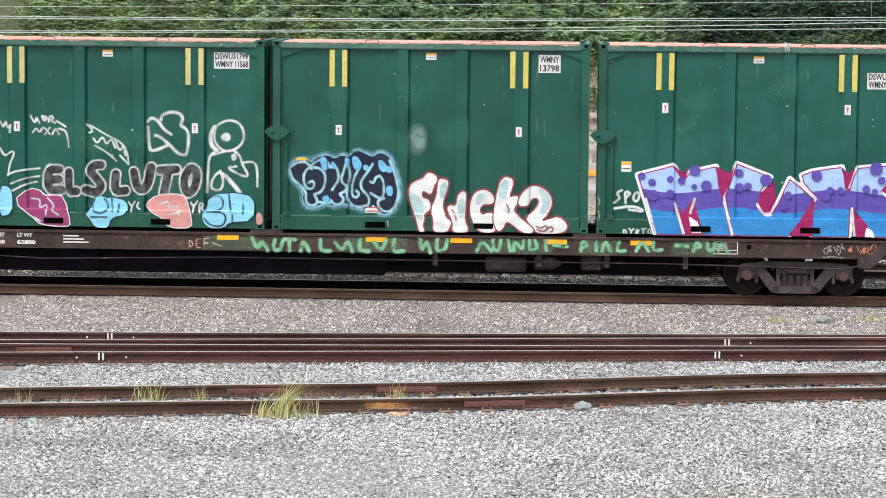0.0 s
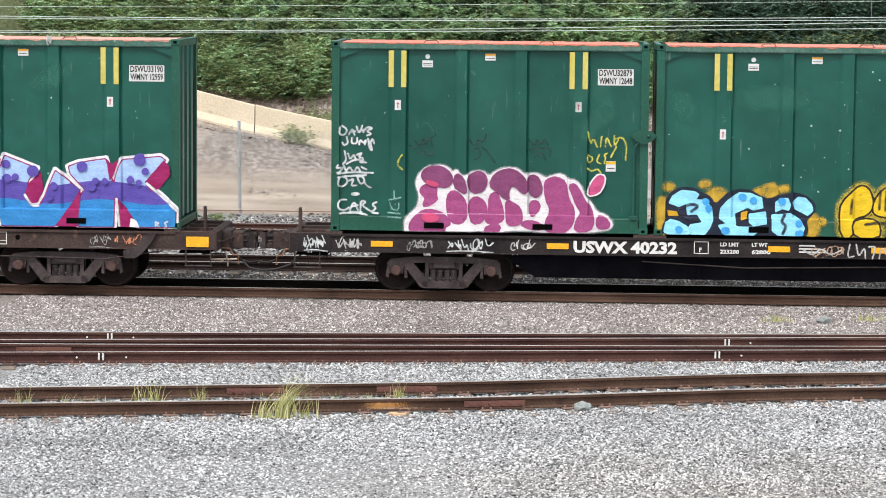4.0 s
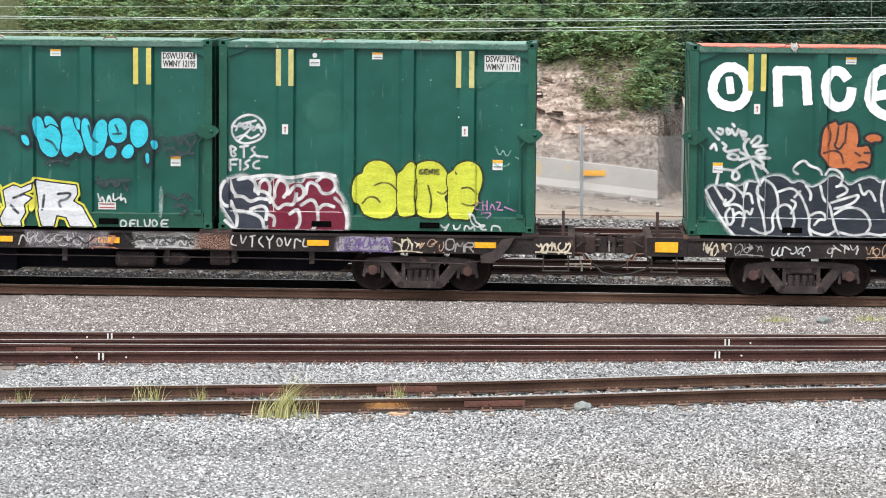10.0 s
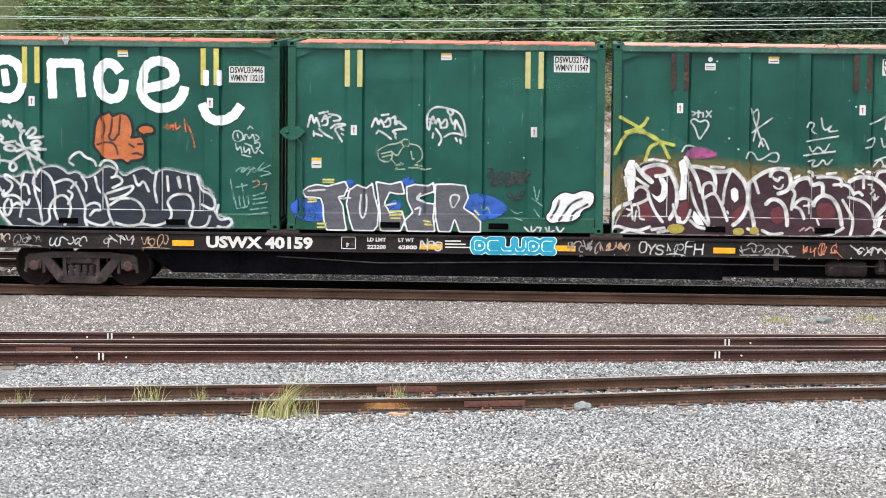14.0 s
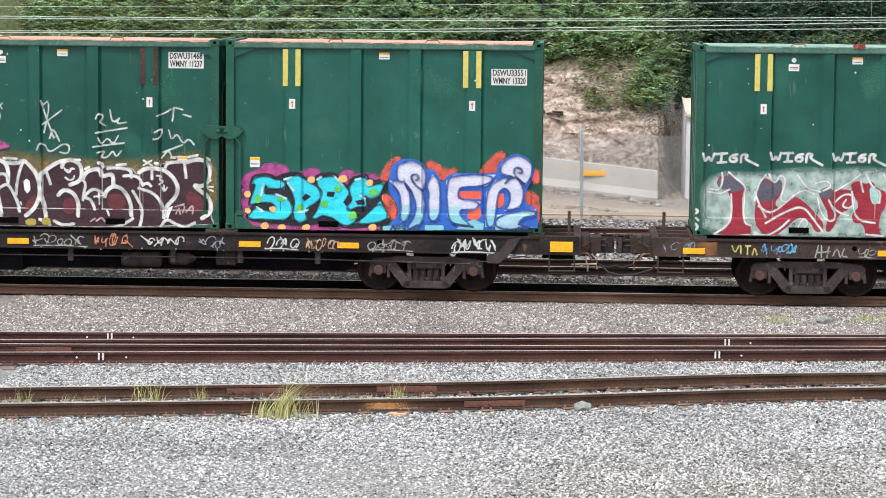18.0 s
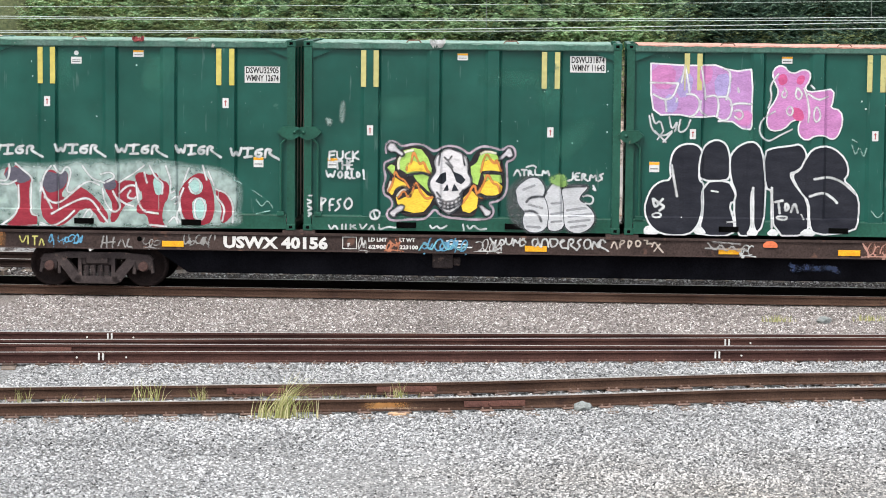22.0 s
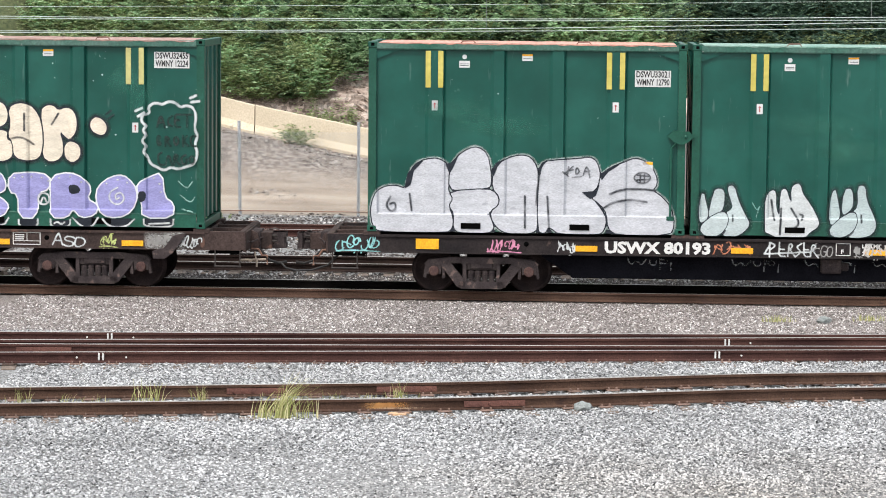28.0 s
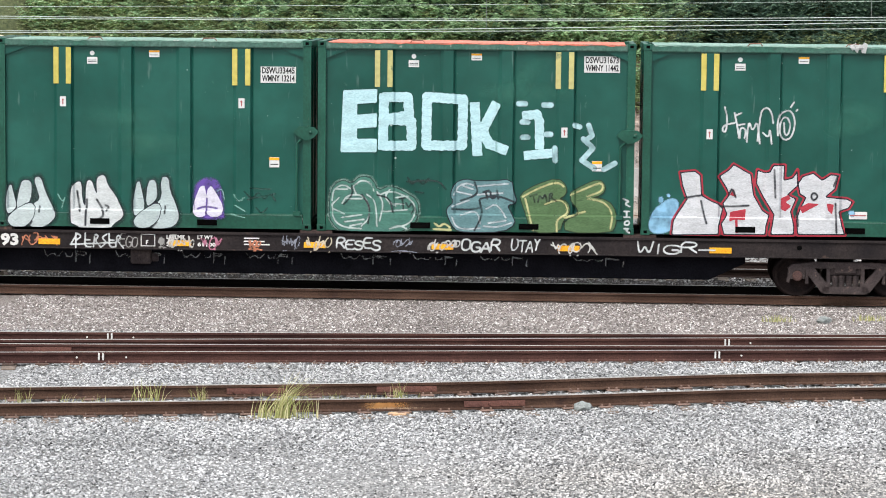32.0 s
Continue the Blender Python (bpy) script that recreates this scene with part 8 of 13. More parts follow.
    ink(top, (0.015, 0.018, 0.025), 0.01, cm(65, 221, 69, 199, 65, 178), cm(29, 183, 41, 178, 52, 185), cm(91, 200, 102, 203), cm(89, 178, 97, 186, 106, 179), cm(121, 222, 126, 197), cm(113, 184, 123, 188, 132, 184), cm(141, 203, 154, 208), cm(145, 216, 158, 214), cm(149, 173, 158, 178, 163, 169, 154, 162))
    dabs(top, (0.56, 0.50, 0.10), 1, cm(36, 221, 43, 223, 43, 215, 36, 213), cm(61, 226, 69, 229, 69, 222, 62, 220), cm(93, 188, 100, 190, 102, 183, 95, 180), cm(119, 177, 126, 179, 126, 171, 119, 168), cm(32, 172, 39, 174, 37, 165))
    top = piece(c, [cm(257, 205, 267, 216, 278, 207, 282, 186, 290, 199, 305, 197, 312, 181, 314, 162, 306, 137, 290, 134, 273, 148, 269, 166, 262, 180), cm(279, 211, 290, 216, 303, 205, 312, 186, 306, 194, 292, 201, 284, 192), cm(312, 205, 325, 216, 340, 208, 340, 192, 351, 181, 360, 154, 351, 141, 341, 148, 334, 139, 319, 134, 312, 153, 317, 175, 314, 188), cm(336, 213, 351, 212, 355, 192, 345, 186), cm(355, 210, 366, 212, 373, 192, 373, 170, 381, 203, 396, 211, 405, 198, 403, 171, 395, 149, 380, 137, 367, 143, 358, 165, 353, 186), cm(405, 204, 419, 213, 435, 209, 442, 193, 440, 171, 427, 163, 412, 165, 405, 182), cm(401, 155, 414, 161, 423, 149, 416, 135, 404, 133, 397, 141), cm(434, 155, 446, 164, 457, 153, 451, 136, 438, 133, 429, 142), cm(450, 204, 465, 211, 480, 203, 485, 183, 479, 164, 463, 153, 449, 164, 446, 187), cm(235, 176, 246, 179, 254, 166, 252, 155, 241, 161), cm(485, 169, 498, 171, 503, 158, 494, 149), cm(477, 145, 485, 147, 486, 125, 479, 125)], (0.035, 0.42, 0.52), (0.015, 0.018, 0.025), 0.026, 1, mist=(0.012, 0.02, 0.025), mist_w=0.10, label='bright cyan bubble letters with black outlines and drips')
    ink(top, (0.015, 0.018, 0.025), 0.01, cm(284, 169, 297, 164, 306, 148), cm(368, 197, 375, 170, 384, 165), cm(419, 198, 424, 187), cm(414, 181, 430, 182))
    top = piece(c, [cm(13, 61, 37, 94, 67, 87, 102, 91, 109, 80, 102, 64, 89, 58, 92, 33, 87, 18, 92, 1, 59, 0, 53, 14, 62, 31, 46, 25, 30, 17, 15, 30, 30, 39, 24, 54), cm(109, 86, 124, 79, 133, 70, 139, 32, 133, 10, 122, 0, 95, 0, 90, 15, 100, 53, 113, 66), cm(133, 77, 149, 86, 168, 81, 193, 78, 187, 65, 168, 63, 160, 48, 187, 52, 196, 35, 188, 16, 190, 0, 133, 0, 142, 21, 142, 54), cm(198, 71, 220, 82, 236, 77, 261, 88, 258, 71, 242, 64, 261, 57, 244, 42, 247, 28, 237, 11, 240, 0, 199, 0, 193, 16, 204, 38), cm(261, 93, 296, 88, 345, 83, 348, 65, 339, 51, 356, 43, 370, 18, 381, 0, 331, 0, 323, 18, 307, 21, 302, 0, 275, 0, 269, 23, 266, 55)], (0.50, 0.51, 0.53), (0.015, 0.018, 0.025), 0.026, 0, halo=(0.50, 0.47, 0.06), halo_w=0.04, label='silver block letters with black and yellow outlines')
    ink(top, (0.015, 0.018, 0.025), 0.013, cm(49, 61, 62, 63, 89, 62), cm(59, 57, 55, 33), cm(117, 59, 111, 37, 117, 18, 124, 34, 124, 59), cm(155, 41, 177, 41), cm(171, 70, 187, 67), cm(220, 55, 242, 64), cm(215, 41, 231, 27), cm(307, 64, 334, 67, 326, 54, 307, 50, 312, 39), cm(280, 61, 277, 34), cm(29, 68, 57, 74), cm(68, 18, 79, 9))
    dabs(top, (0.50, 0.47, 0.06), 1, cm(113, 40, 120, 47, 122, 26, 116, 21), cm(168, 41, 187, 45, 185, 37, 170, 32), cm(253, 42, 263, 55, 261, 36, 255, 31))
    doodle(c, [cm(195, 187, 203, 195, 210, 183, 217, 193, 221, 179), cm(511, 177, 522, 165, 532, 180, 544, 158, 554, 178, 565, 156, 574, 173), cm(517, 151, 533, 158, 549, 140, 565, 154), cm(513, 169, 571, 182), cm(522, 140, 570, 146), cm(384, 98, 399, 73, 409, 100, 420, 73, 431, 99, 442, 74), cm(382, 87, 447, 92), cm(507, 58, 523, 69, 540, 53, 556, 70, 567, 54), cm(534, 42, 551, 48, 561, 35, 545, 28), cm(285, 123, 306, 130, 328, 121)], (0.02, 0.03, 0.035), 0.0189, 2, 0.03, 'dark scribbled graffiti tag')
    doodle(c, [cm(385, 65, 389, 48, 393, 63, 398, 48), cm(402, 48, 406, 66, 411, 48), cm(415, 66, 415, 51, 426, 59), cm(430, 66, 428, 51, 437, 60, 439, 49), cm(430, 16, 430, 1, 442, 5, 440, 15, 430, 16), cm(459, 16, 448, 16, 448, 1, 459, 2), cm(448, 9, 457, 9), cm(463, 16, 463, 2, 472, 2), cm(476, 17, 478, 4, 486, 4, 487, 17), cm(491, 17, 492, 2, 502, 7, 499, 16, 491, 17), cm(522, 17, 509, 17, 509, 2, 522, 3), cm(509, 9, 519, 10)], WHITE, 0.0135, 2, 0.01, 'hand-written graffiti tag in thin spray paint')
    top = cloud(c, (0.30, 0.40, 0.37), 0.02, 0.6, 'pale run of paint', cm(505, 80, 510, 80, 511, 26, 504, 19))

    c = C6
    top = ground_coat(c, (0.03, 0.035, 0.05), 'black and maroon bubble letters with white outlines', (0.58, 0.58, 0.58), 0.1, cm(3, 79, 16, 93, 33, 100, 49, 101, 65, 96, 82, 69, 93, 62, 98, 47, 93, 40, 93, 15, 91, 0, 33, 0, 28, 14, 14, 35, 3, 52), cm(65, 94, 87, 99, 95, 86, 106, 99, 123, 101, 131, 86, 147, 92, 160, 89, 167, 100, 190, 100, 207, 107, 223, 100, 223, 76, 234, 66, 245, 39, 248, 17, 243, 0, 91, 0, 93, 40, 97, 62, 82, 69))
    dabs(top, (0.125, 0.012, 0.028), 0, cm(71, 94, 87, 99, 95, 86, 106, 99, 123, 101, 131, 86, 147, 92, 160, 89, 167, 100, 190, 100, 207, 107, 223, 100, 223, 76, 234, 66, 245, 39, 248, 17, 243, 0, 95, 0, 97, 40, 99, 62, 84, 69))
    ink(top, (0.58, 0.58, 0.58), 0.02, cm(11, 93, 3, 79, 1, 60, 10, 46, 21, 45), cm(19, 98, 25, 74, 31, 68), cm(36, 96, 49, 102, 65, 96, 71, 85, 67, 72, 82, 75, 95, 69, 104, 53), cm(31, 63, 45, 65, 60, 52, 76, 61, 93, 58), cm(22, 54, 30, 36, 36, 25, 34, 8), cm(36, 36, 60, 33, 82, 25, 88, 4), cm(75, 69, 77, 91, 90, 99, 98, 86, 97, 69), cm(98, 53, 108, 64, 106, 75, 110, 86, 117, 99, 130, 91, 134, 75, 125, 64), cm(106, 48, 115, 40, 126, 51, 145, 48, 149, 70), cm(134, 70, 147, 88, 162, 84, 164, 65, 147, 56), cm(167, 70, 171, 95, 191, 87, 196, 71, 215, 71, 225, 82, 221, 100, 201, 106, 188, 95), cm(158, 48, 180, 63, 191, 41, 191, 16), cm(189, 38, 202, 52, 221, 46), cm(223, 63, 239, 49, 248, 28, 246, 0), cm(93, 31, 109, 26, 106, 9), cm(137, 32, 153, 43, 158, 16, 148, 0), cm(191, 16, 180, 0), cm(60, 39, 82, 47, 93, 40, 91, 20), cm(12, 17, 28, 3, 33, 0), cm(36, 96, 93, 107, 136, 99, 190, 111, 223, 105))
    doodle(c, [cm(36, 215, 59, 223, 81, 213, 90, 194, 84, 178, 65, 167, 40, 165, 25, 180, 23, 199, 36, 215), cm(32, 191, 40, 210, 49, 188, 57, 213, 65, 185, 75, 207, 81, 189), cm(32, 177, 49, 183, 60, 174, 76, 183), cm(40, 202, 70, 210), cm(27, 199, 87, 196), cm(38, 172, 65, 199), cm(21, 159, 23, 139, 34, 144, 25, 150, 34, 155, 23, 161), cm(40, 159, 55, 161), cm(47, 159, 47, 139), cm(68, 159, 60, 155, 71, 146, 60, 139), cm(71, 142, 92, 140), cm(21, 134, 21, 114), cm(21, 134, 34, 135), cm(22, 125, 32, 125), cm(40, 134, 40, 115), cm(58, 134, 47, 128, 58, 122, 47, 115), cm(77, 133, 65, 129, 66, 118, 77, 118)], WHITE, 0.0135, 2, 0.02, 'hand-written graffiti tag in thin spray paint')
    top = piece(c, [cm(256, 71, 258, 93, 266, 107, 277, 110, 279, 123, 293, 135, 315, 135, 331, 125, 340, 108, 343, 83, 343, 56, 338, 34, 319, 25, 294, 27, 276, 36, 271, 53, 261, 55), cm(342, 110, 353, 116, 362, 130, 372, 135, 381, 122, 382, 35, 359, 29, 345, 32, 343, 67), cm(377, 127, 396, 136, 418, 135, 434, 122, 442, 101, 440, 74, 431, 68, 443, 47, 435, 30, 414, 27, 386, 30, 378, 46, 384, 78), cm(437, 109, 450, 117, 459, 131, 480, 138, 499, 129, 507, 107, 503, 85, 496, 69, 500, 56, 489, 45, 484, 25, 462, 27, 446, 27, 440, 47, 442, 74)], (0.46, 0.49, 0.05), (0.035, 0.03, 0.015), 0.02, 1, mist=(0.02, 0.05, 0.02), mist_w=0.04, label='yellow-green bubble letters with thin dark outlines')
    ink(top, (0.03, 0.03, 0.012), 0.008, cm(299, 88, 315, 95, 332, 91, 343, 78), cm(276, 53, 286, 66, 301, 66, 310, 56), cm(380, 100, 375, 73, 381, 40), cm(402, 89, 410, 62, 406, 37), cm(421, 77, 431, 72, 440, 81), cm(448, 123, 457, 112), cm(467, 85, 483, 88, 496, 74), cm(468, 56, 481, 51, 494, 54), cm(391, 120, 385, 117, 386, 111, 392, 111, 392, 114, 389, 114), cm(401, 120, 395, 120, 395, 111, 401, 111), cm(395, 115, 400, 115), cm(404, 111, 404, 120, 410, 111, 410, 120), cm(414, 120, 414, 111), cm(423, 120, 417, 120, 417, 111, 423, 111), cm(417, 116, 422, 116))
    doodle(c, [cm(503, 58, 494, 56, 492, 45, 503, 43), cm(507, 60, 508, 43), cm(516, 61, 516, 43), cm(507, 52, 516, 52), cm(521, 43, 525, 58, 531, 43), cm(533, 59, 544, 59, 533, 43, 546, 44), cm(549, 50, 570, 42), cm(505, 37, 527, 39, 516, 28)], (0.34, 0.17, 0.34), 0.0108, 2, 0.01, 'pink graffiti tag')
    doodle(c, [cm(428, 14, 434, 7, 443, 16), cm(443, 16, 437, 2, 426, 1), cm(452, 14, 454, 5, 463, 8, 465, 15), cm(473, 5, 474, 14, 482, 12, 482, 5, 490, 13, 493, 5), cm(504, 9, 514, 14, 506, 16, 503, 6, 515, 6), cm(525, 5, 526, 15, 540, 13, 543, 4), cm(482, 38, 490, 34, 495, 20, 506, 15, 497, 10, 486, 19, 482, 36)], WHITE, 0.0135, 2, 0.01, 'hand-written graffiti tag in thin spray paint')
    doodle(c, [cm(531, 165, 539, 145, 545, 162, 553, 143, 560, 159), cm(528, 134, 542, 124, 558, 133), cm(569, 146, 580, 140)], (0.16, 0.32, 0.27), 0.0081, 2, 0.01, 'faint pale graffiti tag')


def paint_third_car():
    c = C7
    doodle(c, [cm(75, 325, 51, 313, 40, 282, 50, 256, 76, 245, 100, 253, 111, 281, 102, 311, 75, 325), cm(296, 302, 285, 317, 268, 317, 255, 299, 258, 266, 273, 248, 294, 250, 303, 263, 305, 283), cm(342, 283, 346, 310, 367, 324, 394, 318, 404, 300, 402, 284, 378, 275, 344, 269), cm(340, 283, 338, 262, 352, 240, 379, 230, 406, 239, 420, 260, 422, 271), cm(457, 239, 465, 218, 487, 207, 514, 215, 530, 237)], (0.66, 0.68, 0.68), 0.083, 1, 0.01, "rolled white lower-case letters")
    doodle(c, [cm(167, 251, 164, 316, 218, 316, 223, 254)], (0.66, 0.68, 0.68), 0.078, 0, 0.01, "rolled white lower-case letter")
    for o in (cm(66, 303, 80, 305, 85, 272, 70, 270), cm(459, 306, 470, 306, 470, 276, 459, 276), cm(485, 306, 495, 306, 495, 276, 485, 276)):
        blob(c, patch(o), (o[0][0] - 0.1, o[2][1] - 0.3, o[2][0] + 0.2, o[0][1] + 0.2), (0.66, 0.68, 0.68), label="short rolled white bar")
    top = piece(c, [cm(252, 201, 260, 215, 271, 218, 276, 223, 282, 212, 293, 218, 301, 220, 312, 216, 319, 202, 321, 181, 315, 173, 328, 173, 338, 177, 345, 162, 343, 137, 331, 132, 317, 132, 313, 124, 302, 134, 288, 131, 266, 133, 259, 147, 248, 158, 250, 174), cm(336, 195, 347, 199, 363, 195, 363, 184, 345, 184, 349, 178, 331, 188)], (0.40, 0.12, 0.045), (0.015, 0.018, 0.025), 0.03, 1, mist=(0.012, 0.02, 0.018), mist_w=0.04, label='rust-orange bubble letters with a small face')
    ink(top, (0.015, 0.018, 0.025), 0.01, cm(262, 212, 269, 194, 263, 174), cm(282, 212, 280, 185, 274, 175, 284, 166, 293, 180), cm(298, 216, 295, 180), cm(255, 161, 271, 166, 288, 162, 293, 142), cm(315, 162, 324, 156), cm(332, 162, 341, 162), cm(321, 143, 331, 145, 339, 141))
    doodle(c, [cm(388, 203, 388, 192), cm(382, 195, 401, 200), cm(392, 192, 401, 200, 401, 189), cm(405, 203, 405, 189, 414, 198), cm(422, 211, 425, 187), cm(428, 203, 439, 176, 442, 157)], (0.42, 0.12, 0.04), 0.0135, 2, 0.01, 'orange graffiti tag')
    top = ground_coat(c, (0.022, 0.026, 0.036), 'black letters drawn over with many white outlines', (0.50, 0.54, 0.54), 0.075, cm(33, 85, 44, 96, 71, 94, 98, 94, 114, 105, 131, 102, 147, 113, 169, 117, 185, 111, 196, 100, 212, 107, 229, 93, 250, 100, 272, 120, 294, 108, 305, 97, 326, 110, 348, 116, 364, 102, 380, 113, 402, 111, 424, 105, 451, 101, 456, 79, 473, 74, 480, 52, 479, 31, 492, 25, 517, 15, 506, 2, 88, 0, 77, 14, 60, 36, 42, 58))
    ink(top, (0.60, 0.61, 0.61), 0.014, cm(33, 87, 42, 68, 55, 47, 71, 20, 90, 0), cm(50, 94, 66, 69), cm(71, 69, 66, 58, 85, 69, 89, 85, 74, 91, 71, 102, 89, 94, 104, 80), cm(104, 80, 118, 84, 122, 64), cm(71, 58, 93, 62, 109, 48, 104, 20), cm(79, 53, 70, 42, 77, 18, 88, 31, 85, 51), cm(88, 40, 98, 47, 105, 40, 111, 51, 118, 40, 122, 53), cm(131, 97, 133, 64, 142, 43, 148, 4), cm(147, 108, 163, 97, 172, 70, 169, 37, 177, 16), cm(120, 15, 142, 4, 164, 12, 158, 37, 172, 59, 191, 63, 202, 43, 201, 22, 191, 5), cm(172, 86, 196, 95, 212, 82, 223, 60, 231, 38, 229, 16, 235, 2), cm(202, 76, 212, 87), cm(223, 98, 234, 82, 231, 71), cm(233, 42, 245, 49, 259, 46, 262, 33, 249, 35, 240, 24), cm(231, 16, 240, 9, 264, 3, 278, 12), cm(250, 98, 256, 71, 267, 66, 272, 50, 277, 23, 286, 7))
    ink(top, (0.60, 0.61, 0.61), 0.014, cm(272, 66, 305, 77, 326, 83, 316, 67, 294, 58, 278, 55), cm(281, 97, 294, 101, 305, 88, 283, 77), cm(278, 44, 299, 58, 327, 56, 343, 40, 347, 21, 336, 8), cm(289, 10, 316, 3, 343, 10, 365, 4, 392, 13, 401, 30, 386, 51, 402, 66, 429, 68, 440, 52, 438, 25, 430, 8, 444, 1, 466, 5, 473, 25), cm(369, 109, 364, 78, 370, 51), cm(389, 100, 391, 73), cm(409, 98, 415, 73, 411, 100), cm(429, 101, 433, 74), cm(447, 101, 454, 74, 473, 69, 484, 52, 479, 36, 457, 47), cm(489, 47, 484, 31, 492, 17, 511, 23, 517, 13, 503, 2, 488, 6), cm(207, 120, 196, 128, 207, 141, 220, 147, 228, 136, 248, 131, 252, 120), cm(259, 120, 266, 131, 283, 129, 294, 115, 288, 101), cm(111, 102, 104, 75), cm(142, 110, 125, 86, 142, 70), cm(196, 70, 207, 65, 196, 45), cm(324, 101, 332, 78, 343, 94, 354, 72))
    doodle(c, [cm(37, 205, 45, 194, 56, 184), cm(52, 199, 61, 192, 65, 203, 55, 205), cm(70, 203, 72, 192, 80, 199, 72, 205), cm(80, 203, 88, 189, 93, 204), cm(96, 200, 102, 186, 110, 197, 98, 201), cm(104, 193, 102, 184, 113, 186), cm(110, 186, 102, 173, 110, 157), cm(82, 214, 85, 210), cm(41, 167, 48, 178, 52, 164), cm(63, 178, 72, 171, 63, 166, 74, 160), cm(72, 153, 83, 158, 96, 152, 88, 145, 74, 149, 72, 153), cm(77, 162, 94, 165), cm(97, 160, 115, 152), cm(110, 157, 118, 146, 137, 130), cm(117, 179, 128, 193, 137, 189, 132, 179, 115, 171, 148, 174), cm(124, 161, 137, 168, 148, 161, 132, 156, 124, 161), cm(126, 150, 150, 150), cm(132, 147, 143, 139, 137, 133, 126, 139), cm(118, 146, 94, 130, 83, 124), cm(88, 128, 81, 113, 89, 106, 98, 114, 88, 128), cm(50, 129, 83, 126), cm(56, 118, 53, 99), cm(115, 152, 127, 119, 135, 98), cm(137, 136, 150, 122), cm(96, 146, 126, 154, 153, 150)], WHITE, 0.0175, 2, 0.022, 'hand-written graffiti tag in thin spray paint')
    doodle(c, [cm(515, 180, 517, 172, 528, 168, 537, 176, 532, 189, 519, 191, 515, 180), cm(524, 185, 526, 176), cm(537, 173, 541, 187, 548, 172, 554, 187, 558, 173), cm(560, 183, 569, 177, 558, 170), cm(545, 194, 549, 200, 554, 194), cm(558, 166, 567, 170, 569, 159, 561, 157), cm(521, 165, 524, 150, 531, 163, 533, 148), cm(537, 159, 539, 146, 548, 159, 548, 146), cm(552, 159, 559, 144, 565, 157), cm(567, 153, 574, 147), cm(533, 144, 550, 140), cm(539, 166, 552, 161)], (0.36, 0.46, 0.43), 0.0121, 2, 0.01, 'pale graffiti tag')
    doodle(c, [cm(554, 92, 565, 97, 568, 86, 555, 81), cm(573, 87, 583, 90, 579, 76)], (0.22, 0.17, 0.10), 0.0108, 2, 0.01, 'faint brown graffiti tag')
    doodle(c, [cm(522, 113, 538, 124, 529, 105, 548, 122), cm(543, 105, 559, 125, 554, 105, 575, 129), cm(565, 114, 589, 125), cm(527, 119, 586, 112), cm(570, 103, 590, 109), cm(511, 97, 517, 59), cm(522, 81, 544, 86), cm(533, 90, 536, 70), cm(528, 65, 530, 46), cm(536, 65, 539, 46), cm(545, 65, 547, 49), cm(555, 65, 576, 71), cm(555, 58, 579, 62), cm(555, 49, 582, 54), cm(523, 40, 544, 44), cm(550, 38, 582, 43), cm(544, 29, 584, 34), cm(517, 70, 523, 43)], (0.13, 0.27, 0.22), 0.0121, 2, 0.01, 'faint pale scribble')

    c = C8
    top = cloud(c, (0.02, 0.09, 0.40), 0.025, 0.95, 'blue shapes behind the grey letters', cm(1, 46, 23, 63, 44, 61, 77, 53, 77, 20, 39, 17, 17, 28), cm(333, 67, 360, 76, 381, 73, 408, 62, 425, 48, 409, 33, 382, 24, 349, 26, 327, 45), cm(220, 102, 240, 104, 247, 87, 221, 87), cm(112, 99, 129, 99, 126, 86, 112, 86), cm(197, 60, 221, 60, 213, 33, 192, 32), cm(253, 55, 289, 58, 284, 34, 251, 31))
    top = piece(c, [cm(26, 76, 39, 85, 55, 90, 77, 87, 112, 97, 118, 84, 110, 66, 99, 64, 108, 48, 112, 20, 116, 0, 75, 0, 69, 20, 66, 50, 62, 61, 33, 63), cm(118, 80, 134, 91, 151, 84, 164, 95, 168, 70, 177, 38, 175, 10, 167, 0, 126, 0, 119, 20, 112, 53), cm(168, 97, 197, 92, 220, 98, 227, 71, 208, 71, 197, 74, 188, 54, 197, 38, 221, 41, 228, 22, 219, 0, 178, 0, 177, 32, 173, 65), cm(227, 87, 245, 93, 270, 90, 281, 97, 284, 77, 267, 71, 251, 66, 267, 57, 284, 55, 282, 28, 286, 0, 230, 0, 224, 22, 240, 38, 229, 60), cm(283, 93, 316, 94, 343, 91, 349, 67, 340, 47, 358, 37, 373, 22, 373, 0, 330, 0, 322, 23, 315, 0, 290, 0, 284, 28, 282, 61)], (0.085, 0.085, 0.10), (0.58, 0.58, 0.59), 0.03, 0, label='dark grey block letters with white outlines')
    ink(top, (0.58, 0.58, 0.59), 0.009, cm(142, 70, 138, 37, 147, 21, 153, 48, 151, 70), cm(186, 49, 208, 54), cm(246, 44, 257, 49, 254, 33), cm(256, 74, 246, 63, 262, 59), cm(311, 72, 332, 72, 327, 56, 316, 43, 311, 72), cm(39, 76, 72, 79), cm(121, 64, 99, 62))
    ink(top, (0.50, 0.48, 0.14), 0.009, cm(39, 61, 55, 61), cm(39, 55, 55, 56), cm(68, 98, 88, 98), cm(68, 93, 88, 93), cm(197, 39, 221, 39), cm(197, 32, 221, 33), cm(199, 26, 217, 26), cm(58, 14, 75, 14), cm(58, 7, 75, 7), cm(360, 43, 368, 35), cm(358, 34, 367, 26), cm(262, 22, 275, 20), cm(265, 15, 278, 14))
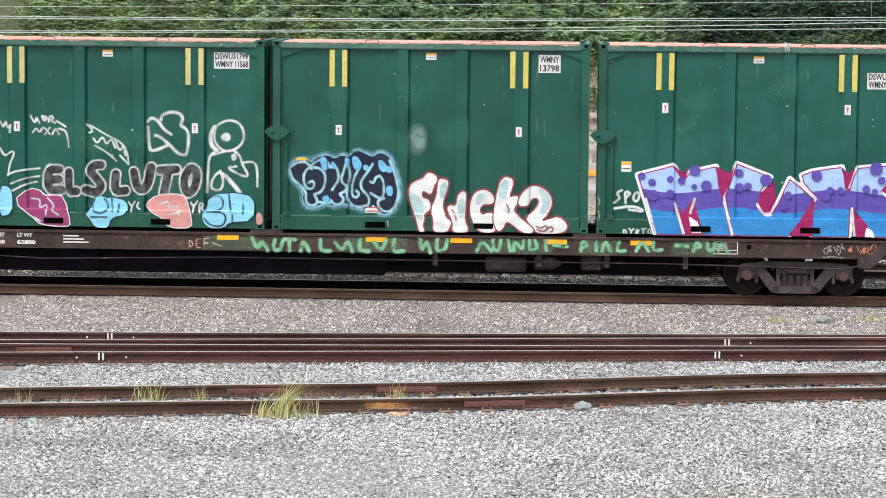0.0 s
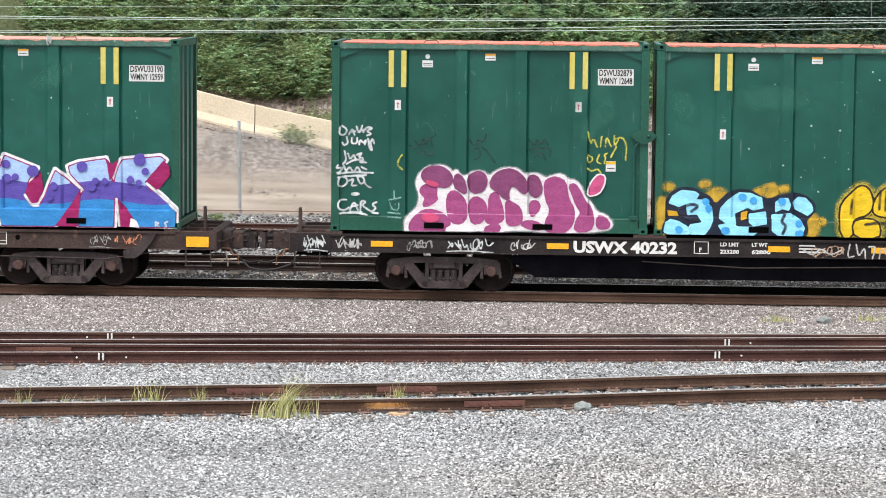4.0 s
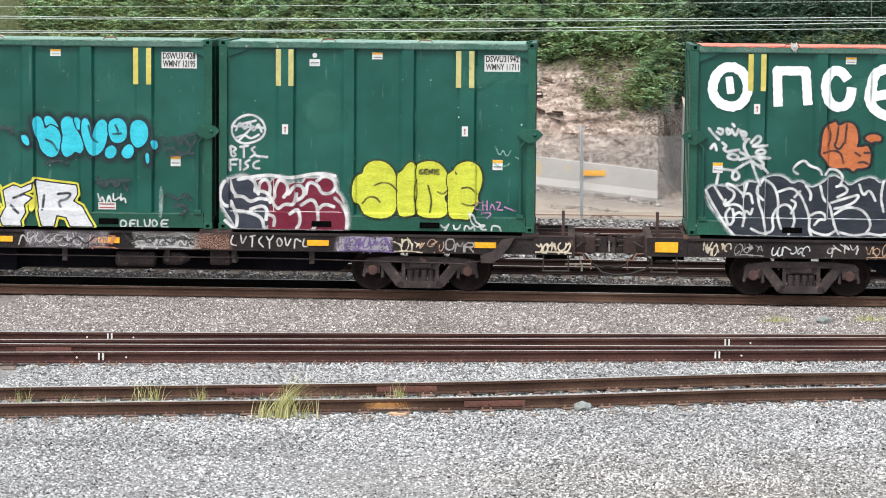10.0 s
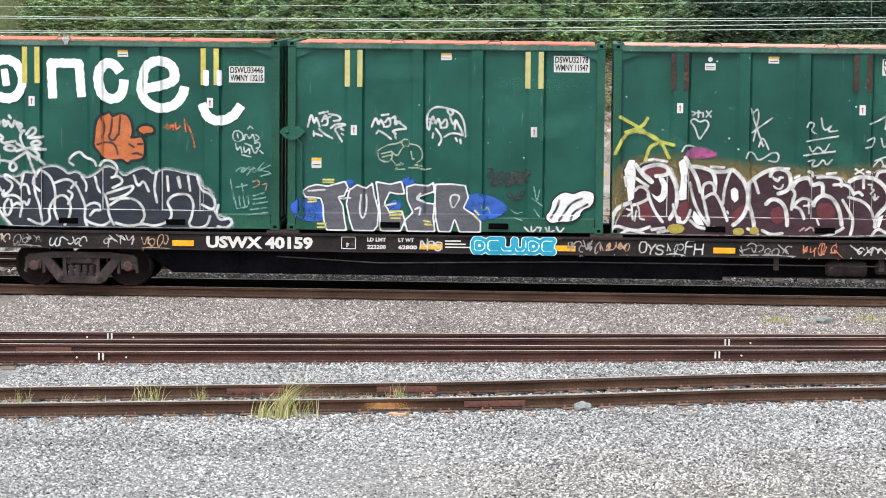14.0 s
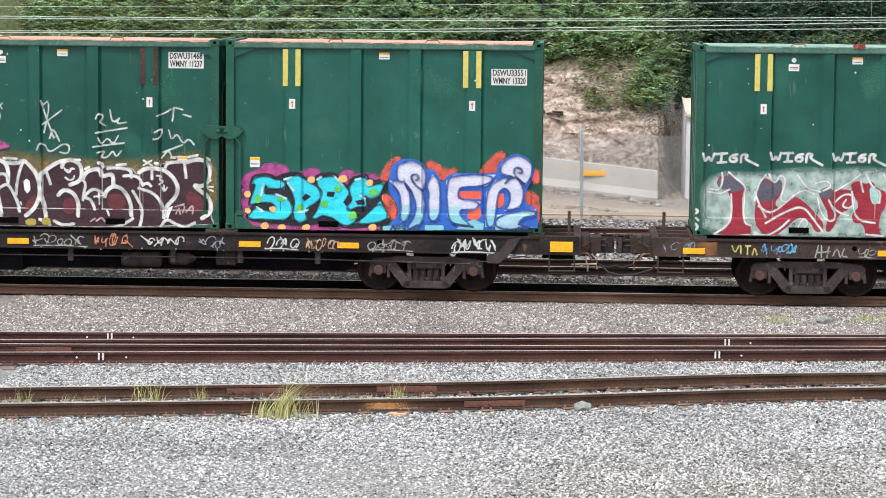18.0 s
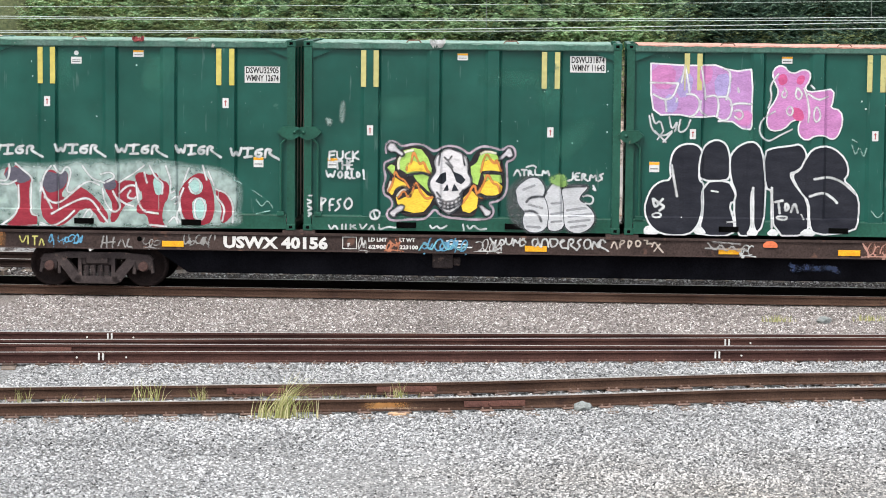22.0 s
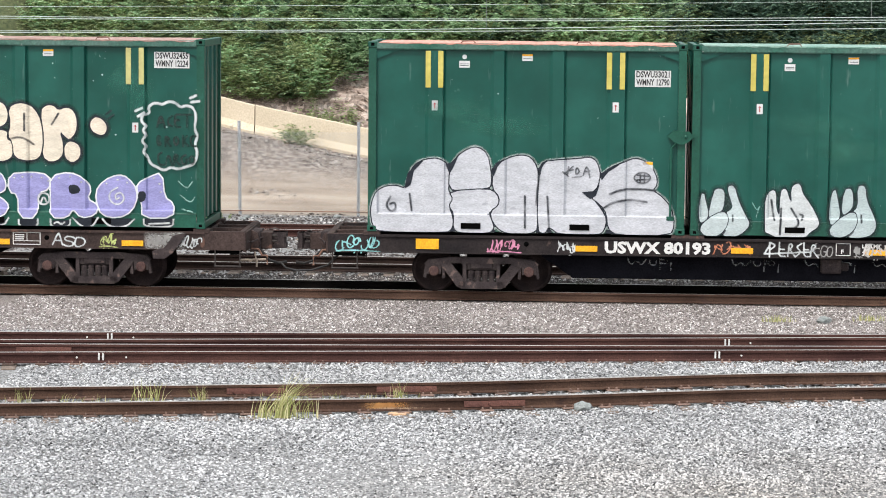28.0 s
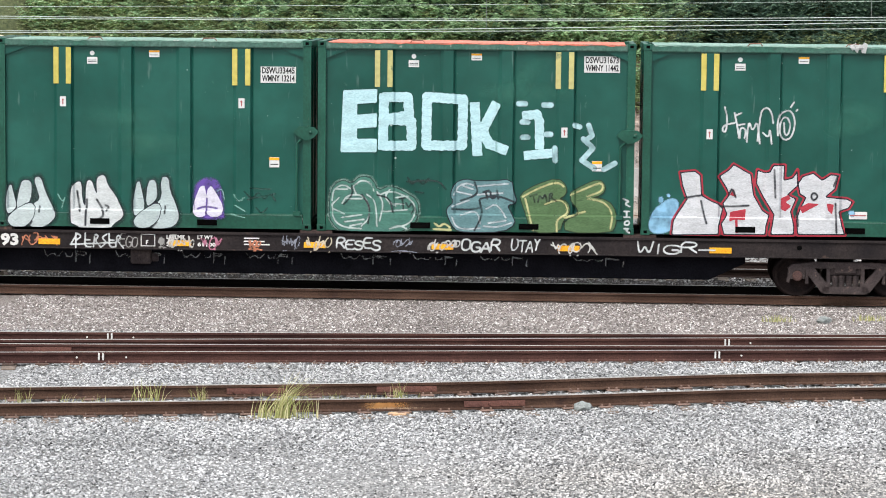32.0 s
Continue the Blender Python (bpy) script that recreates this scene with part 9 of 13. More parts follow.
    doodle(c, [cm(456, 12, 467, 1), cm(469, 14, 469, 1, 477, 8), cm(479, 12, 490, 12, 482, 1, 490, 1), cm(496, 12, 501, 2), cm(503, 13, 503, 2, 512, 6), cm(517, 13, 523, 2, 531, 11)], WHITE, 0.0135, 2, 0.01, 'hand-written graffiti tag in thin spray paint')
    doodle(c, [cm(38, 199, 45, 228, 50, 202, 54, 221, 61, 200), cm(65, 210, 73, 226, 78, 204, 67, 202), cm(71, 215, 82, 219), cm(79, 224, 97, 222, 103, 213, 88, 211), cm(82, 197, 93, 206, 116, 205, 97, 200, 89, 196, 97, 183, 104, 172), cm(60, 195, 71, 185, 85, 178), cm(54, 186, 65, 182), cm(102, 196, 107, 194), cm(103, 187, 107, 185), cm(49, 191, 50, 182), cm(60, 225, 77, 229), cm(161, 201, 169, 222, 174, 201, 178, 218, 185, 201), cm(187, 210, 195, 221, 198, 203, 189, 201), cm(200, 218, 208, 223, 204, 203, 215, 212), cm(210, 212, 231, 197, 215, 197, 199, 193, 207, 188), cm(178, 192, 188, 186, 198, 178), cm(204, 193, 207, 180), cm(174, 194, 170, 188), cm(180, 223, 193, 225), cm(271, 196, 278, 228, 283, 204, 289, 222, 294, 200), cm(296, 209, 304, 220, 307, 202, 298, 200), cm(311, 222, 317, 203, 323, 220, 320, 198), cm(324, 213, 339, 184, 327, 190, 311, 190, 301, 183), cm(284, 198, 292, 188, 296, 178, 290, 167), cm(279, 189, 278, 181), cm(268, 199, 266, 220, 273, 236, 289, 241, 310, 237, 330, 229, 339, 210, 341, 184), cm(305, 233, 310, 237, 319, 228, 311, 224, 305, 233), cm(272, 217, 277, 215), cm(272, 211, 277, 209), cm(322, 181, 325, 175), cm(331, 178, 332, 171)], WHITE, 0.0175, 2, 0.01, 'hand-written graffiti tag in thin spray paint')
    doodle(c, [cm(173, 155, 189, 166, 210, 169, 218, 173), cm(218, 169, 221, 178, 233, 177, 235, 165, 224, 163, 218, 169), cm(235, 169, 250, 167, 259, 156, 259, 140, 248, 133), cm(173, 151, 175, 138, 190, 132, 200, 139, 201, 150), cm(180, 149, 200, 154), cm(182, 143, 199, 147), cm(200, 152, 211, 144, 216, 155, 222, 163), cm(237, 155, 240, 139, 244, 141), cm(201, 137, 211, 124, 206, 119, 225, 120), cm(211, 128, 222, 130), cm(233, 123, 249, 124, 262, 120), cm(246, 129, 259, 127), cm(266, 120, 275, 122)], (0.27, 0.34, 0.26), 0.0121, 2, 0.01, 'beige line drawing')
    doodle(c, [cm(389, 122, 403, 89, 413, 122, 424, 84, 435, 120, 446, 90, 459, 117), cm(425, 73, 441, 63, 452, 79), cm(387, 109, 463, 116), cm(394, 95, 457, 103)], (0.018, 0.028, 0.028), 0.0216, 2, 0.05, 'dark scribbled graffiti tag')
    top = piece(c, [cm(495, 31, 506, 45, 509, 64, 522, 75, 533, 80, 549, 75, 565, 83, 581, 81, 589, 76, 585, 54, 565, 46, 560, 32, 544, 24, 523, 24, 506, 20)], (0.62, 0.62, 0.62), (0.015, 0.018, 0.025), 0.025, 1, label='white bubble shape with black outline')
    ink(top, (0.015, 0.018, 0.025), 0.012, cm(506, 31, 517, 47, 522, 64), cm(522, 26, 533, 42, 544, 59, 565, 68), cm(544, 28, 549, 42, 576, 57))
    doodle(c, [cm(473, 90, 479, 58, 484, 85), cm(468, 69, 490, 53), cm(474, 47, 485, 31), cm(430, 44, 441, 36, 452, 41), cm(436, 30, 452, 25), cm(371, 54, 377, 39, 384, 52, 390, 37)], (0.15, 0.32, 0.26), 0.0095, 2, 0.01, 'faint pale scribble')

    c = C9
    top = cloud(c, (0.20, 0.135, 0.045), 0.22, 0.75, 'brown overspray behind the letters', cm(7, 99, 31, 129, 62, 139, 128, 140, 172, 136, 248, 126, 281, 126, 357, 116, 456, 118, 510, 129, 595, 136, 596, 11, 7, 3))
    top = ground_coat(c, (0.040, 0.020, 0.027), 'maroon-black letters with thick white outlines', (0.46, 0.45, 0.44), 0.04, cm(7, 19, 18, 41, 35, 63, 31, 112, 42, 123, 62, 140, 106, 137, 124, 103, 130, 75, 145, 130, 194, 127, 229, 128, 248, 110, 261, 77, 265, 102, 281, 121, 314, 129, 336, 119, 342, 94, 352, 111, 379, 117, 434, 117, 447, 100, 456, 112, 501, 124, 504, 129, 540, 130, 586, 136, 594, 114, 581, 89, 559, 81, 592, 49, 589, 27, 598, 5, 7, 0))
    dabs(top, (0.105, 0.028, 0.036), 1, cm(59, 124, 79, 129, 101, 126, 97, 118, 79, 114, 62, 116), cm(232, 44, 248, 58, 255, 52, 240, 28, 231, 28), cm(49, 58, 62, 64, 73, 49, 77, 36, 67, 28, 56, 36), cm(130, 59, 145, 65, 150, 46, 137, 26, 126, 43), cm(543, 70, 565, 65, 578, 45, 565, 34, 548, 43), cm(303, 50, 325, 56, 327, 31, 309, 26), cm(390, 62, 418, 63, 425, 39, 396, 35))
    dabs(top, (0.60, 0.595, 0.59), 0, cm(23, 123, 32, 143, 43, 143, 45, 113, 42, 69, 32, 62, 29, 85), cm(88, 109, 98, 110, 106, 97, 106, 78, 99, 66, 91, 62, 80, 71, 75, 80, 86, 73, 93, 78, 95, 93), cm(126, 140, 138, 149, 144, 130, 142, 103, 142, 70, 132, 67, 125, 70, 130, 94, 131, 114), cm(157, 48, 169, 35, 177, 20, 161, 21, 154, 35), cm(122, 39, 132, 35, 134, 22, 124, 24), cm(226, 88, 233, 93, 240, 88, 241, 71, 234, 64, 228, 71), cm(502, 26, 508, 40, 517, 44, 508, 18))
    ink(top, (0.60, 0.595, 0.59), 0.024, cm(45, 134, 57, 116, 75, 101), cm(76, 102, 68, 111, 58, 116, 57, 125, 68, 131, 86, 135, 102, 132, 108, 124, 106, 117, 93, 113, 84, 113), cm(107, 126, 117, 108, 123, 92, 125, 64, 117, 42, 111, 32), cm(145, 132, 161, 132, 177, 129, 191, 123, 197, 109, 196, 87), cm(191, 123, 215, 122, 229, 128, 242, 117, 253, 102, 259, 82, 259, 61, 251, 39, 237, 25, 232, 22), cm(139, 149, 150, 130, 161, 112, 169, 84), cm(261, 102, 276, 115, 297, 127, 314, 129), cm(301, 116, 305, 127, 318, 131, 336, 124, 341, 105, 336, 89, 317, 82), cm(342, 92, 349, 108, 368, 114, 377, 111, 379, 97, 395, 104, 401, 100, 401, 84), cm(384, 60, 387, 71, 399, 80, 412, 79, 425, 68, 434, 50, 437, 25), cm(451, 107, 464, 116, 488, 116, 503, 111, 519, 97, 527, 80, 523, 62, 510, 49, 503, 40, 500, 22), cm(540, 127, 564, 135, 582, 130, 590, 114, 586, 92, 573, 81, 556, 85, 569, 73, 586, 63, 593, 43, 589, 30, 574, 21), cm(294, 62, 301, 70, 312, 72, 325, 64, 333, 49, 334, 23), cm(-2, 5, 3, 41, 16, 55, 35, 61), cm(261, 99, 257, 77, 264, 52, 270, 33, 272, 12))
    ink(top, (0.60, 0.595, 0.59), 0.017, cm(46, 108, 62, 97, 69, 93), cm(44, 85, 51, 92, 62, 91, 70, 83, 71, 71, 62, 64, 49, 59, 38, 56), cm(69, 77, 77, 56, 84, 42, 97, 26), cm(117, 59, 122, 39, 134, 22, 145, 32, 150, 48), cm(148, 101, 152, 81, 161, 54, 172, 35, 185, 20), cm(174, 70, 172, 87, 175, 98, 185, 103, 194, 98, 196, 84), cm(176, 65, 180, 47, 186, 25), cm(176, 71, 186, 79, 196, 82, 207, 65, 215, 44, 220, 30), cm(226, 126, 219, 109, 213, 82, 212, 62), cm(272, 104, 279, 83), cm(268, 107, 283, 118), cm(373, 125, 379, 125, 381, 117), cm(342, 92, 349, 84, 344, 67, 342, 53), cm(347, 62, 358, 73, 368, 75, 379, 69, 385, 60), cm(345, 58, 358, 55, 364, 42, 366, 36), cm(390, 114, 412, 116, 436, 112, 436, 98), cm(421, 100, 439, 102, 453, 96, 459, 83), cm(477, 114, 477, 96), cm(450, 77, 472, 72, 488, 61, 497, 44, 500, 26), cm(439, 71, 450, 52, 458, 39, 458, 20, 454, 6), cm(461, 85, 469, 88, 475, 82), cm(502, 118, 506, 127, 538, 129), cm(539, 127, 542, 99), cm(494, 4, 505, 20, 521, 10, 543, 2), cm(543, 4, 560, 12), cm(391, 0, 412, 3, 434, 14, 440, 19), cm(287, 12, 303, 4, 325, 7), cm(-2, 8, 7, 18, 29, 12, 62, 3), cm(18, 1, 31, 11, 51, 8, 73, 16), cm(77, 11, 100, 14), cm(150, 29, 167, 14, 196, 16), cm(89, 6, 117, 11), cm(259, 15, 276, 8, 281, 1))
    ink(top, (0.60, 0.595, 0.59), 0.009, cm(306, 114, 314, 103, 321, 114), cm(308, 96, 314, 91, 323, 92, 325, 99), cm(307, 110, 313, 110), cm(318, 113, 325, 113), cm(374, 68, 375, 46), cm(365, 60, 384, 62), cm(486, 102, 495, 102, 491, 94, 499, 91, 491, 85), cm(499, 83, 500, 72), cm(495, 79, 500, 71, 506, 79), cm(29, 49, 42, 45, 31, 36), cm(38, 56, 40, 30), cm(47, 45, 44, 27), cm(49, 58, 53, 47, 53, 31, 62, 30), cm(582, 87, 591, 95), cm(584, 78, 595, 74), cm(583, 82, 595, 82), cm(119, 21, 126, 11), cm(130, 17, 134, 9), cm(220, 47, 222, 43), cm(213, 54, 215, 49), cm(390, 34, 394, 24), cm(528, 80, 523, 74), cm(461, 131, 477, 122), cm(461, 122, 476, 131))
    ink(top, (0.42, 0.27, 0.28), 0.009, cm(521, 42, 538, 47), cm(524, 29, 528, 42, 532, 29), cm(537, 32, 539, 42), cm(543, 32, 556, 48, 556, 30), cm(369, 13, 380, 21, 385, 13), cm(358, 12, 366, 18))
    ink(top, (0.60, 0.595, 0.59), 0.014, cm(66, 143, 79, 145), cm(84, 144, 104, 141), cm(188, 132, 199, 132), cm(202, 131, 213, 131), cm(514, 137, 521, 137), cm(526, 138, 532, 138), cm(546, 138, 564, 142), cm(580, 138, 588, 134), cm(347, 113, 355, 117), cm(408, 121, 425, 123), cm(325, 130, 336, 130), cm(24, 110, 27, 93), cm(139, 114, 141, 103), cm(483, 126, 488, 126))
    dabs(top, (0.30, 0.24, 0.05), 1, cm(106, 17, 130, 21, 139, 11, 117, 4), cm(233, 12, 248, 15, 251, 6, 235, 5), cm(265, 15, 276, 17, 279, 8, 266, 6))
    top = cloud(c, (0.38, 0.075, 0.24), 0.04, 0.85, 'pink dab', cm(139, 157, 156, 168, 177, 167, 199, 157, 194, 153, 167, 149, 145, 151))
    doodle(c, [cm(156, 208, 145, 219, 156, 224, 164, 216, 177, 222, 184, 212, 172, 194, 164, 181, 156, 208), cm(150, 237, 158, 233, 151, 229), cm(162, 239, 162, 226), cm(158, 235, 166, 235), cm(171, 235, 171, 227), cm(177, 238, 186, 227), cm(186, 238, 177, 227), cm(132, 161, 139, 174, 156, 170), cm(262, 244, 270, 215, 286, 172), cm(267, 236, 275, 245, 277, 226, 267, 182), cm(264, 198, 302, 226), cm(278, 171, 284, 193, 297, 166), cm(254, 149, 259, 163, 270, 158, 276, 144, 292, 152, 303, 161, 317, 159, 314, 141, 297, 145), cm(368, 210, 373, 221, 384, 216, 375, 203, 386, 197), cm(395, 227, 400, 200, 417, 216, 406, 200, 427, 204), cm(368, 183, 428, 193), cm(373, 173, 379, 160, 390, 175, 401, 160, 411, 178), cm(371, 145, 387, 149, 376, 135, 390, 135, 401, 151, 406, 135, 417, 149), cm(363, 156, 422, 164), cm(487, 217, 503, 223, 519, 234, 536, 229), cm(519, 234, 516, 207), cm(536, 220, 552, 216), cm(482, 185, 498, 194, 493, 174, 480, 172), cm(509, 190, 514, 169, 525, 185, 536, 162, 547, 175, 558, 162), cm(498, 147, 536, 162), cm(495, 136, 509, 153, 515, 136)], (0.46, 0.49, 0.48), 0.0135, 2, 0.01, 'line of pale hand-written graffiti tags')
    doodle(c, [cm(14, 225, 46, 207, 85, 180, 116, 173), cm(25, 196, 57, 207, 66, 223), cm(5, 155, 19, 185, 35, 199, 63, 196, 90, 182, 108, 148), cm(63, 142, 70, 169, 85, 175)], (0.42, 0.43, 0.08), 0.0243, 2, 0.02, 'crossed yellow-green spray lines')

    c = C10
    top = cloud(c, (0.36, 0.05, 0.22), 0.05, 0.9, 'magenta overspray behind the letters', cm(26, 93, 42, 107, 64, 115, 75, 126, 96, 126, 118, 121, 120, 108, 150, 111, 159, 119, 177, 116, 183, 106, 216, 103, 226, 114, 242, 117, 248, 106, 275, 110, 297, 106, 302, 91, 97, 77, 37, 71), cm(28, 87, 50, 88, 47, 17, 54, 7, 292, 10, 298, 2, 32, 0))
    top = ground_coat(c, (0.015, 0.018, 0.025), 'turquoise letters with heavy black outlines and green dabs', None, 0.06, cm(44, 88, 50, 107, 85, 110, 96, 101, 107, 110, 145, 114, 151, 102, 170, 95, 172, 109, 210, 114, 221, 101, 235, 85, 237, 103, 272, 113, 276, 99, 313, 100, 311, 75, 305, 56, 320, 26, 312, 13, 271, 7, 233, 3, 206, 14, 184, 16, 143, 6, 97, 13, 40, 16, 39, 35, 53, 49, 40, 44, 45, 66))
    dabs(top, (0.03, 0.48, 0.60), 0, cm(48, 88, 55, 102, 84, 104, 92, 97, 116, 95, 113, 79, 80, 79, 75, 88, 73, 68, 97, 70, 118, 64, 129, 47, 127, 29, 113, 19, 75, 20, 43, 21, 43, 29, 60, 45, 75, 37, 92, 36, 95, 45, 86, 52, 64, 52, 45, 47, 44, 52, 57, 88), cm(113, 99, 140, 108, 148, 100, 178, 84, 187, 71, 175, 53, 153, 42, 157, 21, 143, 14, 128, 23, 133, 56, 127, 72, 118, 89), cm(174, 100, 208, 107, 221, 95, 237, 79, 240, 71, 225, 55, 254, 27, 249, 16, 230, 7, 206, 25, 186, 30, 173, 21, 164, 24, 176, 40, 181, 57, 183, 73, 175, 86), cm(237, 85, 250, 102, 271, 105, 276, 86, 306, 95, 298, 69, 279, 61, 265, 69, 272, 56, 271, 46, 254, 47, 238, 38, 231, 44, 244, 60, 238, 71), cm(270, 31, 297, 58, 316, 28, 298, 18, 265, 13, 251, 16))
    ink(top, (0.015, 0.018, 0.025), 0.01, cm(48, 88, 55, 102, 84, 104, 92, 97, 116, 95, 113, 79, 80, 79, 75, 88, 73, 68, 97, 70, 118, 64, 129, 47, 127, 29, 113, 19, 75, 20, 43, 21, 43, 29, 60, 45, 75, 37, 92, 36, 95, 45, 86, 52, 64, 52, 45, 47, 44, 52, 57, 88, 48, 88), cm(113, 99, 140, 108, 148, 100, 178, 84, 187, 71, 175, 53, 153, 42, 157, 21, 143, 14, 128, 23, 133, 56, 127, 72, 118, 89, 113, 99), cm(174, 100, 208, 107, 221, 95, 237, 79, 240, 71, 225, 55, 254, 27, 249, 16, 230, 7, 206, 25, 186, 30, 173, 21, 164, 24, 176, 40, 181, 57, 183, 73, 175, 86, 174, 100), cm(237, 85, 250, 102, 271, 105, 276, 86, 306, 95, 298, 69, 279, 61, 265, 69, 272, 56, 271, 46, 254, 47, 238, 38, 231, 44, 244, 60, 238, 71, 237, 85), cm(270, 31, 297, 58, 316, 28, 298, 18, 265, 13, 251, 16, 270, 31))
    dabs(top, (0.015, 0.018, 0.025), 0, cm(146, 62, 153, 71, 164, 65, 151, 56), cm(194, 75, 210, 75, 207, 64, 194, 66), cm(249, 58, 265, 62, 268, 51, 254, 51))
    dabs(top, (0.10, 0.42, 0.07), 1, cm(56, 63, 62, 66, 66, 57, 59, 52), cm(100, 62, 112, 62, 110, 57, 101, 58), cm(140, 48, 147, 49, 146, 38, 138, 39), cm(186, 55, 194, 56, 193, 47, 185, 47), cm(210, 83, 219, 84, 220, 78, 213, 77), cm(275, 76, 286, 80, 292, 75, 281, 69), cm(238, 30, 247, 38, 251, 27, 242, 24))
    ink(top, (0.40, 0.66, 0.70), 0.012, cm(113, 98, 127, 102), cm(72, 88, 67, 66), cm(120, 91, 131, 76), cm(176, 98, 183, 103), cm(210, 103, 224, 88), cm(250, 99, 259, 101), cm(59, 43, 70, 36), cm(140, 35, 157, 39), cm(259, 69, 268, 62), cm(97, 68, 116, 61))
    dabs(top, (0.60, 0.36, 0.14), 1, cm(37, 71, 44, 73, 45, 65, 38, 64), cm(37, 38, 44, 40, 45, 32), cm(69, 10, 79, 14, 81, 5, 71, 4), cm(102, 7, 112, 10, 115, 3, 104, 2), cm(149, 7, 160, 11, 160, 3, 151, 2), cm(159, 100, 168, 102, 169, 94, 160, 93), cm(218, 103, 231, 105, 232, 97, 221, 95), cm(272, 95, 280, 98, 281, 90, 273, 89), cm(302, 69, 310, 67, 310, 58, 304, 59), cm(83, 41, 94, 44, 93, 35), cm(277, 10, 288, 13, 288, 4, 279, 4))
    top = cloud(c, (0.56, 0.085, 0.055), 0.06, 0.9, 'coral overspray behind the letters', cm(297, 100, 307, 123, 323, 140, 336, 141, 325, 124, 315, 100), cm(386, 135, 404, 132, 420, 116, 444, 123, 434, 103, 412, 99, 393, 116), cm(487, 113, 506, 137, 527, 156, 535, 148, 525, 113, 496, 111), cm(591, 78, 604, 62, 605, 24, 589, 17, 570, 56, 575, 78), cm(300, 75, 326, 59, 327, 21, 316, 31), cm(587, 105, 598, 127, 601, 95))
    top = ground_coat(c, (0.03, 0.11, 0.43), 'pale lilac letters fading to teal, with blue outlines and spiral ends', None, 0.06, cm(313, 96, 316, 118, 328, 137, 355, 142, 377, 135, 386, 119, 399, 122, 412, 103, 415, 92, 426, 109, 442, 115, 523, 114, 519, 126, 533, 142, 554, 154, 579, 147, 592, 129, 591, 105, 577, 84, 574, 57, 598, 51, 601, 24, 599, 7, 303, 3, 319, 18, 333, 32, 330, 53, 313, 75))
    dabs(top, (0.60, 0.10, 0.065), 0, cm(448, 79, 491, 81, 492, 65, 448, 65), cm(467, 45, 488, 52, 493, 34, 481, 22, 465, 28), cm(527, 27, 547, 30, 536, 17), cm(521, 73, 534, 77, 536, 55, 523, 46))
    dabs(top, (0.47, 0.48, 0.59), 0, cm(314, 98, 342, 97, 348, 86, 355, 75, 356, 43, 351, 24, 336, 18, 337, 48, 335, 75), cm(328, 118, 334, 132, 358, 137, 377, 131, 385, 114, 384, 94, 379, 80, 383, 54, 381, 25, 368, 5, 347, 5, 362, 27, 368, 48, 360, 75, 347, 94, 330, 97), cm(385, 87, 397, 112, 408, 101, 412, 87, 413, 38, 406, 22, 392, 22, 389, 49, 391, 76), cm(424, 98, 440, 111, 519, 112, 502, 90, 453, 88, 447, 80, 447, 64, 491, 60, 480, 44, 454, 45, 448, 36, 476, 12, 441, 15, 427, 30), cm(527, 113, 528, 128, 540, 144, 560, 150, 579, 143, 589, 129, 587, 108, 575, 92, 560, 107), cm(519, 34, 596, 47, 597, 34, 573, 32, 560, 16, 598, 13, 519, 6), cm(500, 12, 500, 77, 518, 102, 552, 108, 566, 100, 573, 78, 570, 60, 564, 49, 535, 42, 546, 59, 547, 77, 536, 88, 523, 77, 520, 42, 517, 12))
    dabs(top, (0.28, 0.45, 0.52), 0, cm(335, 52, 356, 53, 351, 24, 336, 18), cm(368, 48, 383, 51, 381, 25, 368, 5, 347, 5, 362, 27), cm(389, 44, 413, 45, 406, 22, 392, 22), cm(426, 51, 452, 49, 448, 39, 476, 12, 441, 15, 427, 30), cm(499, 46, 519, 46, 517, 12, 500, 12), cm(519, 33, 596, 46, 597, 34, 573, 32, 560, 16, 598, 13, 519, 6))
    dabs(top, (0.16, 0.40, 0.48), 0, cm(335, 33, 353, 35, 350, 23, 336, 18), cm(363, 29, 381, 31, 370, 5, 347, 5), cm(392, 31, 411, 34, 406, 22, 393, 22), cm(428, 32, 452, 34, 476, 12, 441, 15), cm(501, 28, 518, 29, 517, 12, 501, 12), cm(444, 7, 456, 19, 478, 26, 497, 18, 496, 6), cm(303, 11, 344, 14, 344, 4, 303, 3), cm(384, 14, 420, 14, 420, 5, 384, 4))
    ink(top, (0.02, 0.055, 0.25), 0.01, cm(314, 98, 342, 97, 348, 86, 355, 75, 356, 43, 351, 24, 336, 18, 337, 48, 335, 75, 314, 98), cm(328, 118, 334, 132, 358, 137, 377, 131, 385, 114, 384, 94, 379, 80, 383, 54, 381, 25, 368, 5, 347, 5, 362, 27, 368, 48, 360, 75, 347, 94, 330, 97, 328, 118), cm(385, 87, 397, 112, 408, 101, 412, 87, 413, 38, 406, 22, 392, 22, 389, 49, 391, 76, 385, 87), cm(424, 98, 440, 111, 519, 112, 502, 90, 453, 88, 447, 80, 447, 64, 491, 60, 480, 44, 454, 45, 448, 36, 476, 12, 441, 15, 427, 30, 424, 98), cm(527, 113, 528, 128, 540, 144, 560, 150, 579, 143, 589, 129, 587, 108, 575, 92, 560, 107, 527, 113), cm(519, 34, 596, 47, 597, 34, 573, 32, 560, 16, 598, 13, 519, 6, 519, 34), cm(500, 12, 500, 77, 518, 102, 552, 108, 566, 100, 573, 78, 570, 60, 564, 49, 535, 42, 546, 59, 547, 77, 536, 88, 523, 77, 520, 42, 517, 12, 500, 12))
